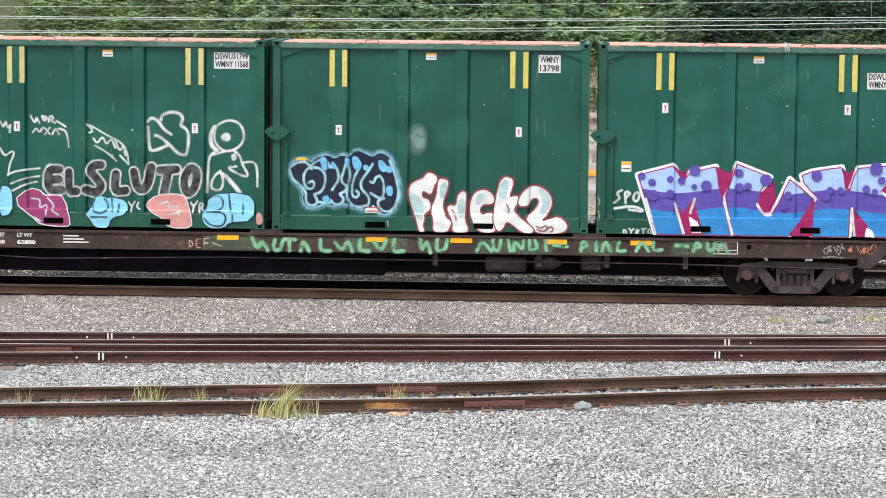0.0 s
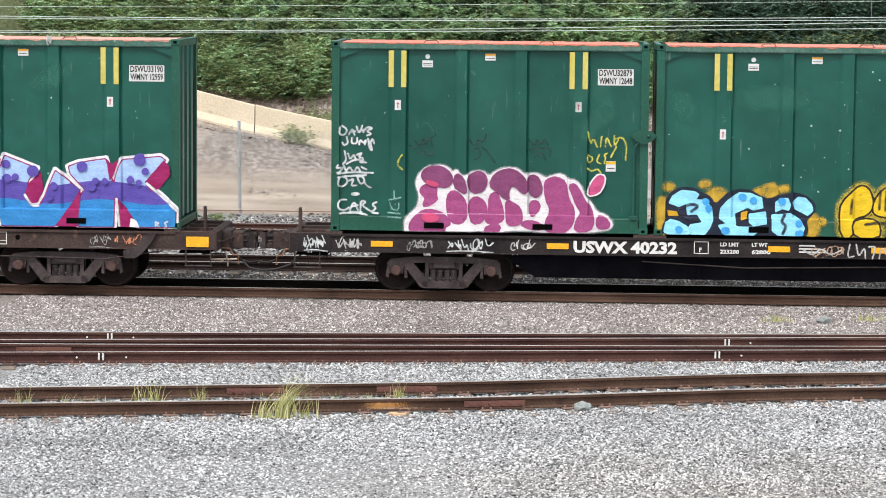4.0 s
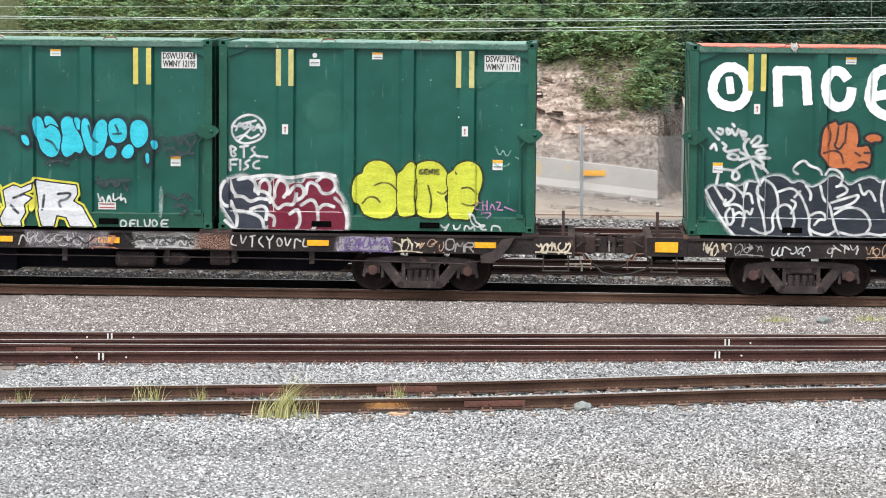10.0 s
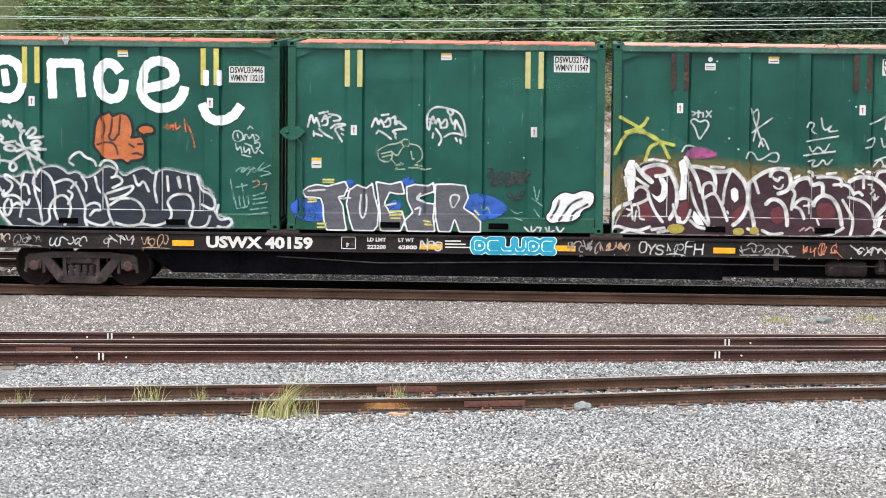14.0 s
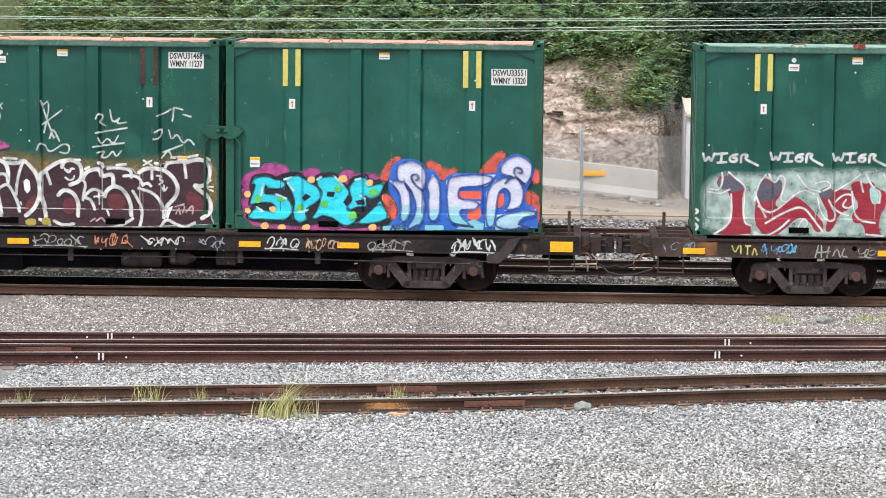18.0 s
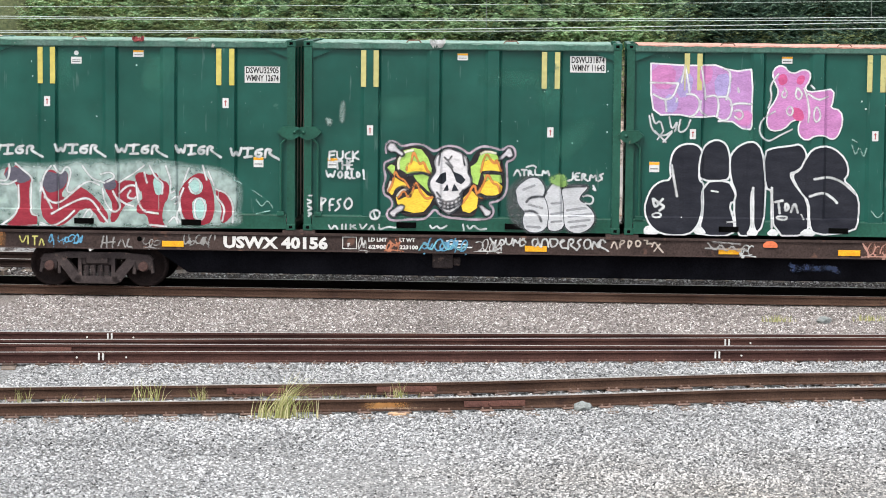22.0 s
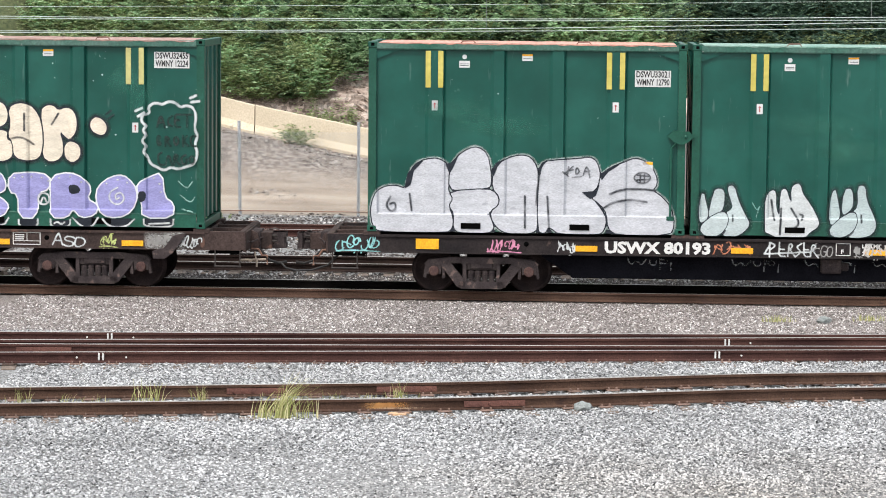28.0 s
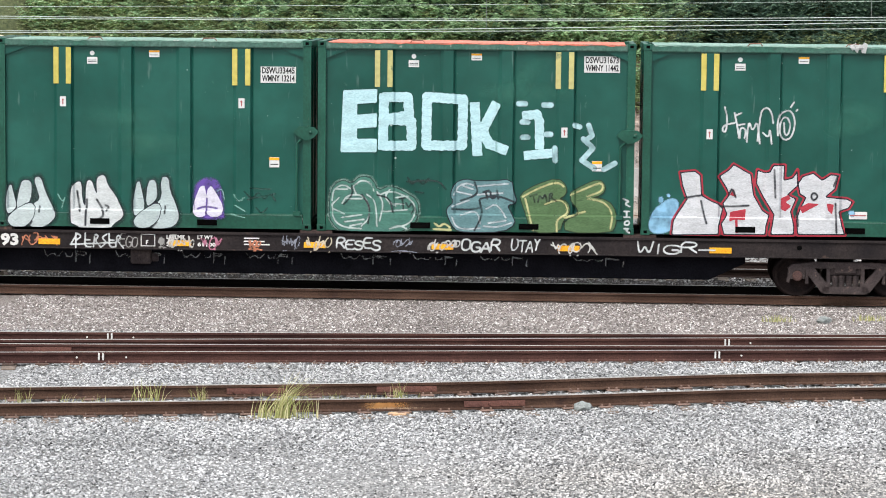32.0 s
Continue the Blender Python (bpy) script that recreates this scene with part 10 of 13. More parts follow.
    ink(top, (0.018, 0.03, 0.13), 0.012, cm(379, 80, 365, 90, 356, 105, 360, 111, 369, 111, 372, 103, 367, 100), cm(575, 92, 558, 107, 552, 120, 558, 127, 569, 123, 569, 115, 562, 116), cm(343, 98, 348, 87, 356, 79), cm(548, 108, 537, 96), cm(319, 5, 324, 14, 327, 5), cm(330, 12, 337, 12, 335, 6, 329, 7), cm(345, 13, 339, 10, 344, 6), cm(357, 7, 370, 14), cm(560, 6, 565, 13, 571, 7), cm(573, 13, 580, 7), cm(573, 7, 579, 13), cm(438, 17, 476, 12))


def paint_fourth_car():
    c = C11
    top = cloud(c, (0.40, 0.50, 0.47), 0.16, 0.75, 'pale overspray round the red letters', cm(20, 90, 47, 109, 75, 111, 107, 109, 151, 113, 205, 122, 259, 117, 314, 123, 368, 118, 411, 109, 454, 109, 482, 96, 493, 74, 488, 36, 494, 12, 26, 6, 26, 52))
    top = ground_coat(c, (0.23, 0.022, 0.036), 'dark red and grey letters with thin white outlines', None, 0.06, cm(39, 96, 47, 117, 58, 112, 64, 120, 83, 107, 97, 94, 90, 80, 91, 31, 108, 22, 106, 0, 42, 0, 59, 14, 70, 31, 69, 69, 62, 87), cm(116, 75, 120, 107, 138, 113, 151, 97, 167, 110, 164, 81, 151, 62, 162, 54, 184, 81, 205, 70, 227, 49, 249, 22, 233, 5, 217, 33, 195, 38, 173, 16, 152, 1, 130, 4, 113, 26), cm(233, 87, 254, 96, 265, 88, 281, 93, 303, 88, 309, 72, 293, 53, 276, 46, 260, 11, 247, 11, 255, 44, 240, 71), cm(292, 99, 308, 110, 325, 101, 335, 110, 346, 94, 363, 89, 363, 62, 352, 45, 349, 18, 358, 0, 326, 0, 320, 28, 301, 28, 298, 44, 314, 61), cm(379, 67, 392, 89, 406, 102, 422, 109, 438, 101, 446, 79, 450, 57, 450, 25, 439, 8, 407, 8, 393, 19, 385, 40), cm(449, 79, 471, 74, 485, 58, 488, 31, 472, 12, 461, 14, 466, 41, 453, 63))
    dabs(top, (0.085, 0.08, 0.105), 1, cm(42, 96, 55, 115, 80, 107, 94, 94, 75, 85, 62, 90), cm(118, 86, 124, 107, 151, 99, 164, 108, 160, 81, 140, 70, 127, 69), cm(236, 87, 254, 96, 260, 79, 243, 74))
    dabs(top, (0.28, 0.44, 0.41), 1, cm(403, 89, 417, 95, 426, 84, 422, 70, 409, 68, 403, 78), cm(410, 55, 428, 59, 434, 41, 428, 19, 414, 19, 410, 37), cm(333, 94, 341, 97, 349, 72, 341, 65, 336, 72))
    ink(top, (0.58, 0.59, 0.59), 0.01, cm(29, 90, 48, 87, 53, 109, 51, 120), cm(64, 122, 75, 112, 97, 96, 94, 80, 93, 25, 108, 22), cm(69, 80, 71, 31, 53, 14, 37, 3), cm(26, 84, 48, 80, 66, 89), cm(113, 69, 120, 102, 134, 118), cm(140, 119, 151, 99, 162, 119, 173, 110, 167, 86, 162, 70, 173, 65, 189, 81), cm(113, 86, 121, 64, 135, 37), cm(121, 58, 146, 42, 178, 70, 205, 92, 227, 82), cm(135, 26, 173, 48, 206, 60, 227, 33, 244, 11), cm(113, 9, 135, 0, 162, 15, 179, 32), cm(195, 16, 206, 38, 217, 27, 206, 16), cm(194, 119, 205, 103, 216, 92, 238, 87), cm(229, 103, 249, 109, 260, 98, 243, 89), cm(233, 76, 238, 49, 255, 28, 271, 39, 254, 71), cm(265, 66, 281, 82, 298, 83, 305, 68, 295, 55, 279, 59, 287, 72), cm(260, 60, 276, 46, 293, 42))
    ink(top, (0.58, 0.59, 0.59), 0.01, cm(265, 88, 292, 104, 314, 121), cm(298, 88, 304, 34, 342, 29), cm(324, 121, 338, 94, 352, 89, 349, 67), cm(314, 108, 319, 88), cm(357, 121, 368, 89, 364, 67, 374, 73), cm(368, 56, 379, 65, 381, 51, 374, 48), cm(382, 40, 377, 24, 385, 13), cm(363, 13, 374, 26, 380, 11), cm(401, 89, 411, 100, 424, 90, 422, 70, 407, 68, 401, 81), cm(410, 55, 425, 61, 434, 44, 430, 18, 414, 18, 410, 55), cm(390, 78, 381, 56, 386, 24, 401, 8), cm(438, 111, 449, 84), cm(453, 77, 474, 71, 488, 47, 486, 14), cm(455, 63, 472, 41, 466, 16), cm(390, 89, 400, 116), cm(427, 122, 435, 95), cm(38, 3, 64, 0, 106, 3), cm(113, 4, 152, 0), cm(326, 7, 358, 4))
    doodle(c, [cm(14, 157, 19, 140, 25, 153, 30, 140, 36, 157), cm(40, 156, 60, 158), cm(50, 158, 48, 140), cm(42, 140, 58, 141), cm(79, 156, 67, 154, 64, 143, 76, 141, 80, 149, 72, 149), cm(86, 141, 87, 157, 101, 155, 92, 148, 118, 136), cm(142, 160, 147, 143, 152, 156, 157, 143, 162, 160), cm(167, 159, 185, 160), cm(176, 160, 174, 143), cm(169, 143, 183, 144), cm(204, 158, 192, 156, 189, 145, 201, 143, 204, 152, 196, 152), cm(210, 143, 211, 160, 224, 158, 215, 151, 240, 138), cm(260, 160, 265, 143, 271, 156, 276, 143, 281, 160), cm(285, 159, 304, 161), cm(294, 161, 292, 143)], WHITE, 0.0175, 2, 0.016, 'hand-written graffiti tag in thin spray paint')
    doodle(c, [cm(287, 143, 302, 144), cm(322, 159, 311, 156, 308, 146, 319, 144, 323, 152, 315, 152), cm(329, 144, 330, 160, 343, 158, 334, 151, 359, 139), cm(376, 160, 381, 143, 385, 156, 390, 143, 394, 161), cm(398, 160, 414, 161), cm(406, 161, 404, 144), cm(400, 143, 413, 145), cm(431, 159, 421, 157, 418, 146, 428, 144, 431, 152, 424, 152), cm(436, 144, 437, 160, 449, 158, 441, 152, 463, 139), cm(482, 156, 487, 139, 492, 152, 497, 139, 502, 157), cm(506, 156, 524, 157), cm(515, 157, 513, 139), cm(508, 139, 522, 141), cm(542, 155, 531, 153, 528, 142, 539, 140, 542, 148, 535, 148), cm(548, 140, 549, 156, 562, 154, 553, 147, 577, 135), cm(2, 51, 7, 47, 2, 43), cm(2, 34, 7, 30), cm(2, 23, 7, 17, 2, 12)], WHITE, 0.0175, 2, 0.016, 'hand-written graffiti tag in thin spray paint')
    doodle(c, [cm(531, 58, 542, 42, 552, 59, 563, 43), cm(531, 31, 558, 37), cm(525, 75, 542, 64), cm(487, 96, 503, 88)], (0.20, 0.36, 0.31), 0.0081, 2, 0.01, 'faint pale scribble')

    c = C12
    top = ground_coat(c, (0.020, 0.016, 0.018), 'skull with crossed bones between flaming green and yellow letters', None, 0.06, cm(175, 135, 180, 154, 199, 165, 223, 165, 240, 157, 251, 144, 270, 159, 299, 157, 315, 145, 319, 132, 327, 153, 342, 162, 367, 158, 381, 138, 386, 116, 385, 78, 373, 65, 352, 65, 337, 58, 332, 38, 322, 30, 298, 31, 281, 33, 265, 40, 252, 55, 247, 46, 235, 31, 200, 28, 180, 41, 171, 65, 158, 70, 156, 86, 163, 99, 167, 108, 158, 119, 158, 130, 169, 132))
    ink(top, (0.40, 0.33, 0.38), 0.012, cm(158, 151, 156, 164, 164, 175, 179, 171, 188, 163, 210, 169, 232, 167, 251, 153, 266, 164, 284, 166, 302, 162, 316, 149, 329, 160, 345, 167, 367, 163, 381, 158, 390, 167, 403, 165, 407, 149, 399, 139, 388, 137, 390, 116, 391, 78, 376, 61, 354, 58, 365, 48, 365, 35, 354, 26, 320, 25, 298, 27, 282, 28, 263, 33, 252, 46, 241, 31, 230, 24, 200, 24, 180, 21, 163, 23, 159, 38, 172, 49, 167, 65, 154, 70, 152, 86, 158, 104, 154, 119, 154, 132, 164, 136, 175, 141))
    dabs(top, (0.32, 0.50, 0.11), 0, cm(180, 122, 180, 139, 190, 155, 210, 161, 226, 158, 239, 142, 246, 122, 247, 111, 227, 115, 199, 111, 186, 119), cm(160, 123, 168, 129, 175, 126, 174, 106, 162, 117), cm(210, 109, 230, 111, 248, 106, 249, 71, 232, 85, 217, 98), cm(320, 126, 332, 134, 338, 149, 349, 158, 349, 123, 340, 115, 334, 91, 323, 97), cm(345, 112, 378, 112, 381, 95, 362, 102, 347, 100), cm(349, 156, 367, 154, 378, 138, 375, 130, 360, 141, 349, 139))
    dabs(top, (0.70, 0.47, 0.05), 0, cm(197, 113, 201, 130, 210, 137, 223, 131, 234, 133, 245, 111, 227, 116, 210, 116), cm(161, 78, 167, 92, 176, 104, 186, 97, 200, 92, 203, 80, 189, 87, 176, 81, 170, 69), cm(176, 70, 182, 60, 200, 69, 210, 80, 224, 84, 238, 71, 249, 66, 243, 53, 230, 38, 211, 36, 191, 41, 180, 54), cm(340, 118, 347, 137, 360, 143, 373, 135, 380, 118, 362, 120), cm(335, 78, 343, 94, 357, 103, 373, 98, 382, 89, 379, 78, 368, 72, 352, 72), cm(301, 59, 314, 74, 324, 80, 335, 67, 333, 47, 319, 37, 306, 41))
    ink(top, (0.66, 0.62, 0.50), 0.012, cm(182, 121, 181, 137, 192, 153, 210, 157), cm(162, 78, 167, 95), cm(180, 69, 189, 80, 200, 82), cm(340, 151, 351, 157, 368, 153))
    ink(top, (0.55, 0.19, 0.045), 0.012, cm(197, 119, 199, 132, 206, 128, 210, 157, 217, 141, 223, 128, 230, 136, 236, 120, 245, 111), cm(163, 78, 171, 92, 175, 119, 182, 103, 193, 100, 202, 85), cm(182, 65, 193, 81, 200, 65, 208, 71, 215, 100, 224, 76, 235, 63, 249, 68), cm(340, 116, 344, 137, 351, 154, 360, 138, 368, 132, 370, 143, 379, 119), cm(335, 75, 347, 97, 353, 116, 364, 94, 373, 94, 377, 78), cm(304, 55, 315, 69, 328, 97, 332, 72, 343, 67))
    ink(top, (0.015, 0.018, 0.025), 0.017, cm(199, 107, 210, 113, 230, 114, 248, 107), cm(176, 76, 182, 84, 193, 87, 202, 80, 205, 69), cm(344, 115, 362, 118, 384, 113), cm(336, 72, 352, 66, 373, 71), cm(160, 119, 171, 106), cm(249, 120, 241, 100, 241, 85, 252, 70))
    dabs(top, (0.57, 0.55, 0.56), 0, cm(250, 136, 256, 150, 270, 159, 280, 162, 299, 155, 313, 145, 316, 126, 315, 115, 323, 105, 321, 90, 308, 82, 304, 72, 304, 55, 292, 40, 278, 34, 265, 42, 256, 55, 252, 71, 241, 87, 241, 100, 248, 109, 254, 118))
    ink(top, (0.015, 0.018, 0.025), 0.013, cm(250, 136, 256, 150, 270, 159, 280, 162, 299, 155, 313, 145, 316, 126, 315, 115, 323, 105, 321, 90, 308, 82, 304, 72, 304, 55, 292, 40, 278, 34, 265, 42, 256, 55, 252, 71, 241, 87, 241, 100, 248, 109, 254, 118, 250, 136))
    dabs(top, (0.015, 0.018, 0.025), 0, cm(253, 97, 262, 111, 273, 116, 274, 99, 267, 92), cm(286, 117, 302, 111, 311, 101, 303, 92, 293, 97), cm(268, 79, 276, 94, 279, 80), cm(284, 79, 289, 94, 298, 80))
    ink(top, (0.015, 0.018, 0.025), 0.008, cm(258, 66, 270, 58, 289, 60, 306, 72), cm(261, 57, 274, 51, 292, 53, 304, 64), cm(265, 48, 278, 43, 295, 51), cm(267, 62, 267, 48), cm(274, 59, 274, 44), cm(281, 58, 281, 43), cm(289, 61, 290, 47), cm(296, 66, 298, 53), cm(270, 144, 277, 137, 284, 146), cm(273, 133, 284, 123, 287, 116), cm(277, 137, 286, 125), cm(262, 151, 259, 129), cm(305, 148, 309, 129), cm(256, 77, 263, 68), cm(306, 82, 300, 73))
    dabs(top, (0.48, 0.46, 0.48), 0, cm(160, 164, 166, 171, 175, 169, 180, 160, 195, 150, 188, 143, 175, 154, 167, 152, 160, 158), cm(373, 143, 385, 156, 390, 163, 397, 163, 401, 154, 403, 148, 394, 143, 388, 148, 377, 137), cm(163, 37, 172, 43, 185, 52, 195, 50, 191, 41, 178, 34, 178, 28, 170, 28), cm(335, 52, 343, 54, 354, 45, 361, 43, 361, 37, 354, 32, 348, 34, 343, 41))
    ink(top, (0.015, 0.018, 0.025), 0.009, cm(160, 164, 166, 171, 175, 169, 180, 160, 195, 150, 188, 143, 175, 154, 167, 152, 160, 158, 160, 164), cm(373, 143, 385, 156, 390, 163, 397, 163, 401, 154, 403, 148, 394, 143, 388, 148, 377, 137, 373, 143), cm(163, 37, 172, 43, 185, 52, 195, 50, 191, 41, 178, 34, 178, 28, 170, 28, 163, 37), cm(335, 52, 343, 54, 354, 45, 361, 43, 361, 37, 354, 32, 348, 34, 343, 41, 335, 52))
    top = cloud(c, (0.05, 0.06, 0.06), 0.07, 0.8, 'dark overspray round the silver letters', cm(391, 73, 406, 95, 416, 106, 432, 111, 433, 101, 414, 84, 408, 62, 417, 44, 433, 35, 428, 14, 406, 19, 395, 40))
    top = piece(c, [cm(410, 73, 408, 84, 422, 98, 438, 107, 453, 103, 462, 88, 460, 73, 469, 63, 473, 41, 471, 20, 455, 3, 428, 5, 421, 27, 428, 40, 413, 55), cm(471, 85, 479, 97, 490, 95, 498, 74, 500, 36, 499, 12, 482, 6, 469, 10, 473, 36, 469, 60, 462, 74), cm(494, 91, 541, 93, 544, 89, 530, 75, 527, 64, 541, 56, 555, 42, 558, 26, 547, 10, 526, 2, 506, 9, 501, 25, 501, 58)], (0.43, 0.435, 0.45), (0.015, 0.018, 0.025), 0.014, 1, mist=(0.07, 0.09, 0.09), mist_w=0.05, label='silver bubble letters with thin black outlines')
    ink(top, (0.27, 0.275, 0.29), 0.01, cm(506, 45, 541, 50), cm(509, 34, 552, 39), cm(509, 23, 549, 28), cm(513, 13, 542, 17), cm(476, 58, 493, 60), cm(476, 38, 497, 41), cm(476, 23, 495, 25), cm(433, 55, 458, 49), cm(430, 14, 455, 12), cm(422, 84, 443, 92))
    ink(top, (0.015, 0.018, 0.025), 0.012, cm(428, 60, 433, 68, 447, 71, 460, 71), cm(426, 42, 439, 44, 452, 36, 457, 24), cm(494, 88, 514, 91, 541, 92), cm(462, 74, 466, 79))
    top = cloud(c, (0.24, 0.40, 0.10), 0.04, 0.7, 'green dab between the letters', cm(468, 103, 486, 114, 501, 112, 505, 93, 492, 90))
    doodle(c, [cm(49, 152, 60, 153), cm(49, 152, 49, 137), cm(49, 145, 58, 146), cm(64, 152, 64, 138, 75, 138, 75, 153), cm(88, 152, 80, 148, 80, 139, 89, 139), cm(94, 153, 94, 138), cm(104, 153, 94, 144, 105, 138), cm(58, 133, 71, 134), cm(64, 133, 65, 119), cm(74, 134, 74, 119), cm(83, 134, 83, 119), cm(74, 127, 83, 127), cm(95, 134, 87, 134, 87, 119, 95, 119), cm(87, 127, 93, 127), cm(43, 115, 47, 101, 51, 111, 56, 101, 60, 115), cm(65, 109, 71, 116, 75, 107, 69, 100, 65, 109), cm(80, 102, 80, 116, 87, 111, 80, 107, 89, 101), cm(92, 116, 92, 102, 98, 102), cm(102, 116, 102, 102, 110, 108, 102, 116), cm(115, 118, 116, 106), cm(116, 102, 117, 101), cm(34, 63, 34, 39), cm(34, 63, 45, 61, 34, 50), cm(50, 39, 50, 61, 58, 61), cm(50, 50, 56, 50), cm(71, 61, 63, 57, 71, 47, 61, 39), cm(82, 61, 77, 50, 84, 40, 95, 51, 89, 64, 82, 61), cm(137, 42, 128, 36, 130, 25, 141, 23, 148, 32, 145, 40, 137, 42), cm(135, 38, 139, 27)], WHITE, 0.0162, 2, 0.01, 'hand-written graffiti tag in thin spray paint')
    doodle(c, [cm(11, 68, 16, 68), cm(8, 60, 18, 56, 8, 52), cm(9, 47, 18, 43, 9, 39), cm(10, 34, 17, 34, 10, 28), cm(49, 11, 54, 2, 61, 13, 67, 2), cm(75, 13, 75, 2), cm(82, 13, 82, 2), cm(91, 13, 91, 3), cm(100, 12, 93, 9, 102, 5), cm(109, 14, 113, 3, 122, 14), cm(126, 3, 133, 14, 137, 3), cm(146, 14, 146, 3, 162, 10, 178, 8), cm(244, 13, 249, 6, 257, 14, 263, 6, 276, 13), cm(307, 16, 309, 5), cm(315, 14, 320, 6, 328, 16, 336, 6, 352, 8), cm(403, 111, 410, 124, 416, 111), cm(418, 122, 427, 122), cm(423, 122, 423, 111), cm(431, 111, 431, 122, 438, 118, 432, 116, 440, 112), cm(444, 122, 444, 112, 453, 112), cm(457, 112, 459, 123, 464, 114, 468, 123, 471, 112), cm(427, 127, 440, 131, 446, 127), cm(516, 117, 516, 104, 507, 102), cm(529, 117, 520, 116, 520, 103, 529, 104), cm(520, 110, 526, 110), cm(533, 103, 533, 117, 542, 113, 535, 109, 544, 102), cm(548, 103, 550, 116, 555, 106, 559, 116, 561, 103), cm(574, 116, 565, 113, 574, 107, 565, 102), cm(555, 93, 561, 83, 555, 87), cm(536, 72, 546, 75, 557, 70, 553, 57, 540, 59)], WHITE, 0.0149, 2, 0.01, 'hand-written graffiti tag in thin spray paint')
    top = cloud(c, (0.34, 0.42, 0.39), 0.05, 0.5, 'pale scuffs on the panel', cm(73, 248, 77, 246, 75, 210, 71, 213), cm(42, 215, 53, 213, 49, 202))

    c = C13
    top = piece(c, [cm(44, 329, 70, 328, 103, 326, 141, 326, 168, 327, 190, 319, 211, 316, 237, 320, 240, 282, 239, 239, 240, 212, 237, 202, 220, 204, 201, 217, 185, 217, 168, 227, 147, 225, 125, 225, 103, 229, 85, 229, 65, 228, 50, 239, 45, 269)], (0.38, 0.20, 0.40), (0.58, 0.59, 0.59), 0.03, 0, label='pink and lilac letters with white outlines')
    dabs(top, (0.45, 0.17, 0.36), 1, cm(50, 321, 92, 322, 87, 281, 50, 282), cm(141, 322, 162, 320, 157, 292, 141, 294), cm(206, 233, 237, 239, 234, 212, 212, 215))
    dabs(top, (0.31, 0.25, 0.46), 1, cm(98, 302, 125, 308, 119, 270, 98, 264), cm(168, 303, 195, 309, 195, 266, 171, 265), cm(76, 270, 98, 259, 92, 237, 76, 237))
    ink(top, (0.58, 0.59, 0.59), 0.011, cm(46, 291, 98, 290), cm(98, 289, 89, 264, 74, 257, 50, 269), cm(74, 257, 76, 237), cm(110, 324, 104, 292), cm(110, 324, 117, 292, 119, 275), cm(141, 322, 146, 297, 150, 260), cm(184, 319, 197, 314, 195, 282, 189, 260), cm(152, 265, 171, 269, 176, 249, 172, 227), cm(174, 265, 193, 266, 202, 249, 196, 222, 176, 219), cm(198, 249, 212, 254, 237, 252), cm(206, 239, 217, 241, 223, 230, 215, 221, 206, 228), cm(114, 270, 130, 270, 141, 254, 133, 232, 120, 227), cm(141, 257, 139, 238, 152, 229), cm(96, 261, 95, 255), cm(211, 282, 213, 275))
    top = piece(c, [cm(276, 310, 284, 324, 298, 324, 305, 313, 319, 310, 333, 318, 346, 314, 346, 300, 336, 283, 344, 275, 368, 278, 392, 282, 390, 257, 385, 246, 406, 241, 410, 219, 401, 192, 389, 187, 378, 195, 358, 195, 342, 184, 328, 195, 328, 216, 336, 224, 315, 224, 299, 205, 277, 202, 267, 212, 269, 239, 282, 256, 290, 277, 282, 293)], (0.44, 0.18, 0.38), (0.58, 0.59, 0.59), 0.028, 1, label='pink bubble figure with white outlines')
    dabs(top, (0.46, 0.08, 0.20), 1, cm(288, 304, 299, 309, 303, 296, 292, 289), cm(327, 305, 336, 305, 331, 292, 323, 294), cm(314, 245, 331, 242, 336, 224, 320, 224))
    ink(top, (0.58, 0.59, 0.59), 0.009, cm(297, 277, 293, 270, 299, 263, 306, 272, 299, 283), cm(323, 283, 319, 270, 327, 259, 334, 272, 325, 283), cm(309, 251, 302, 238, 312, 229, 317, 242, 309, 251), cm(358, 249, 354, 230, 360, 217, 369, 230, 364, 246, 358, 249), cm(344, 273, 363, 260, 381, 268), cm(336, 283, 342, 267, 347, 240, 345, 219), cm(287, 310, 279, 299), cm(349, 289, 355, 283))
    doodle(c, [cm(282, 304, 271, 285, 276, 266, 269, 245), cm(282, 239, 255, 223, 252, 196, 270, 180, 288, 191, 315, 205), cm(49, 231, 55, 210, 65, 221, 71, 199), cm(82, 226, 87, 199, 98, 221, 93, 199), cm(44, 228, 49, 199, 71, 188, 87, 199), cm(103, 221, 98, 196, 114, 200, 122, 221), cm(55, 199, 76, 178), cm(71, 199, 60, 183), cm(87, 196, 71, 178)], WHITE, 0.0135, 2, 0.01, 'hand-written graffiti tag in thin spray paint')
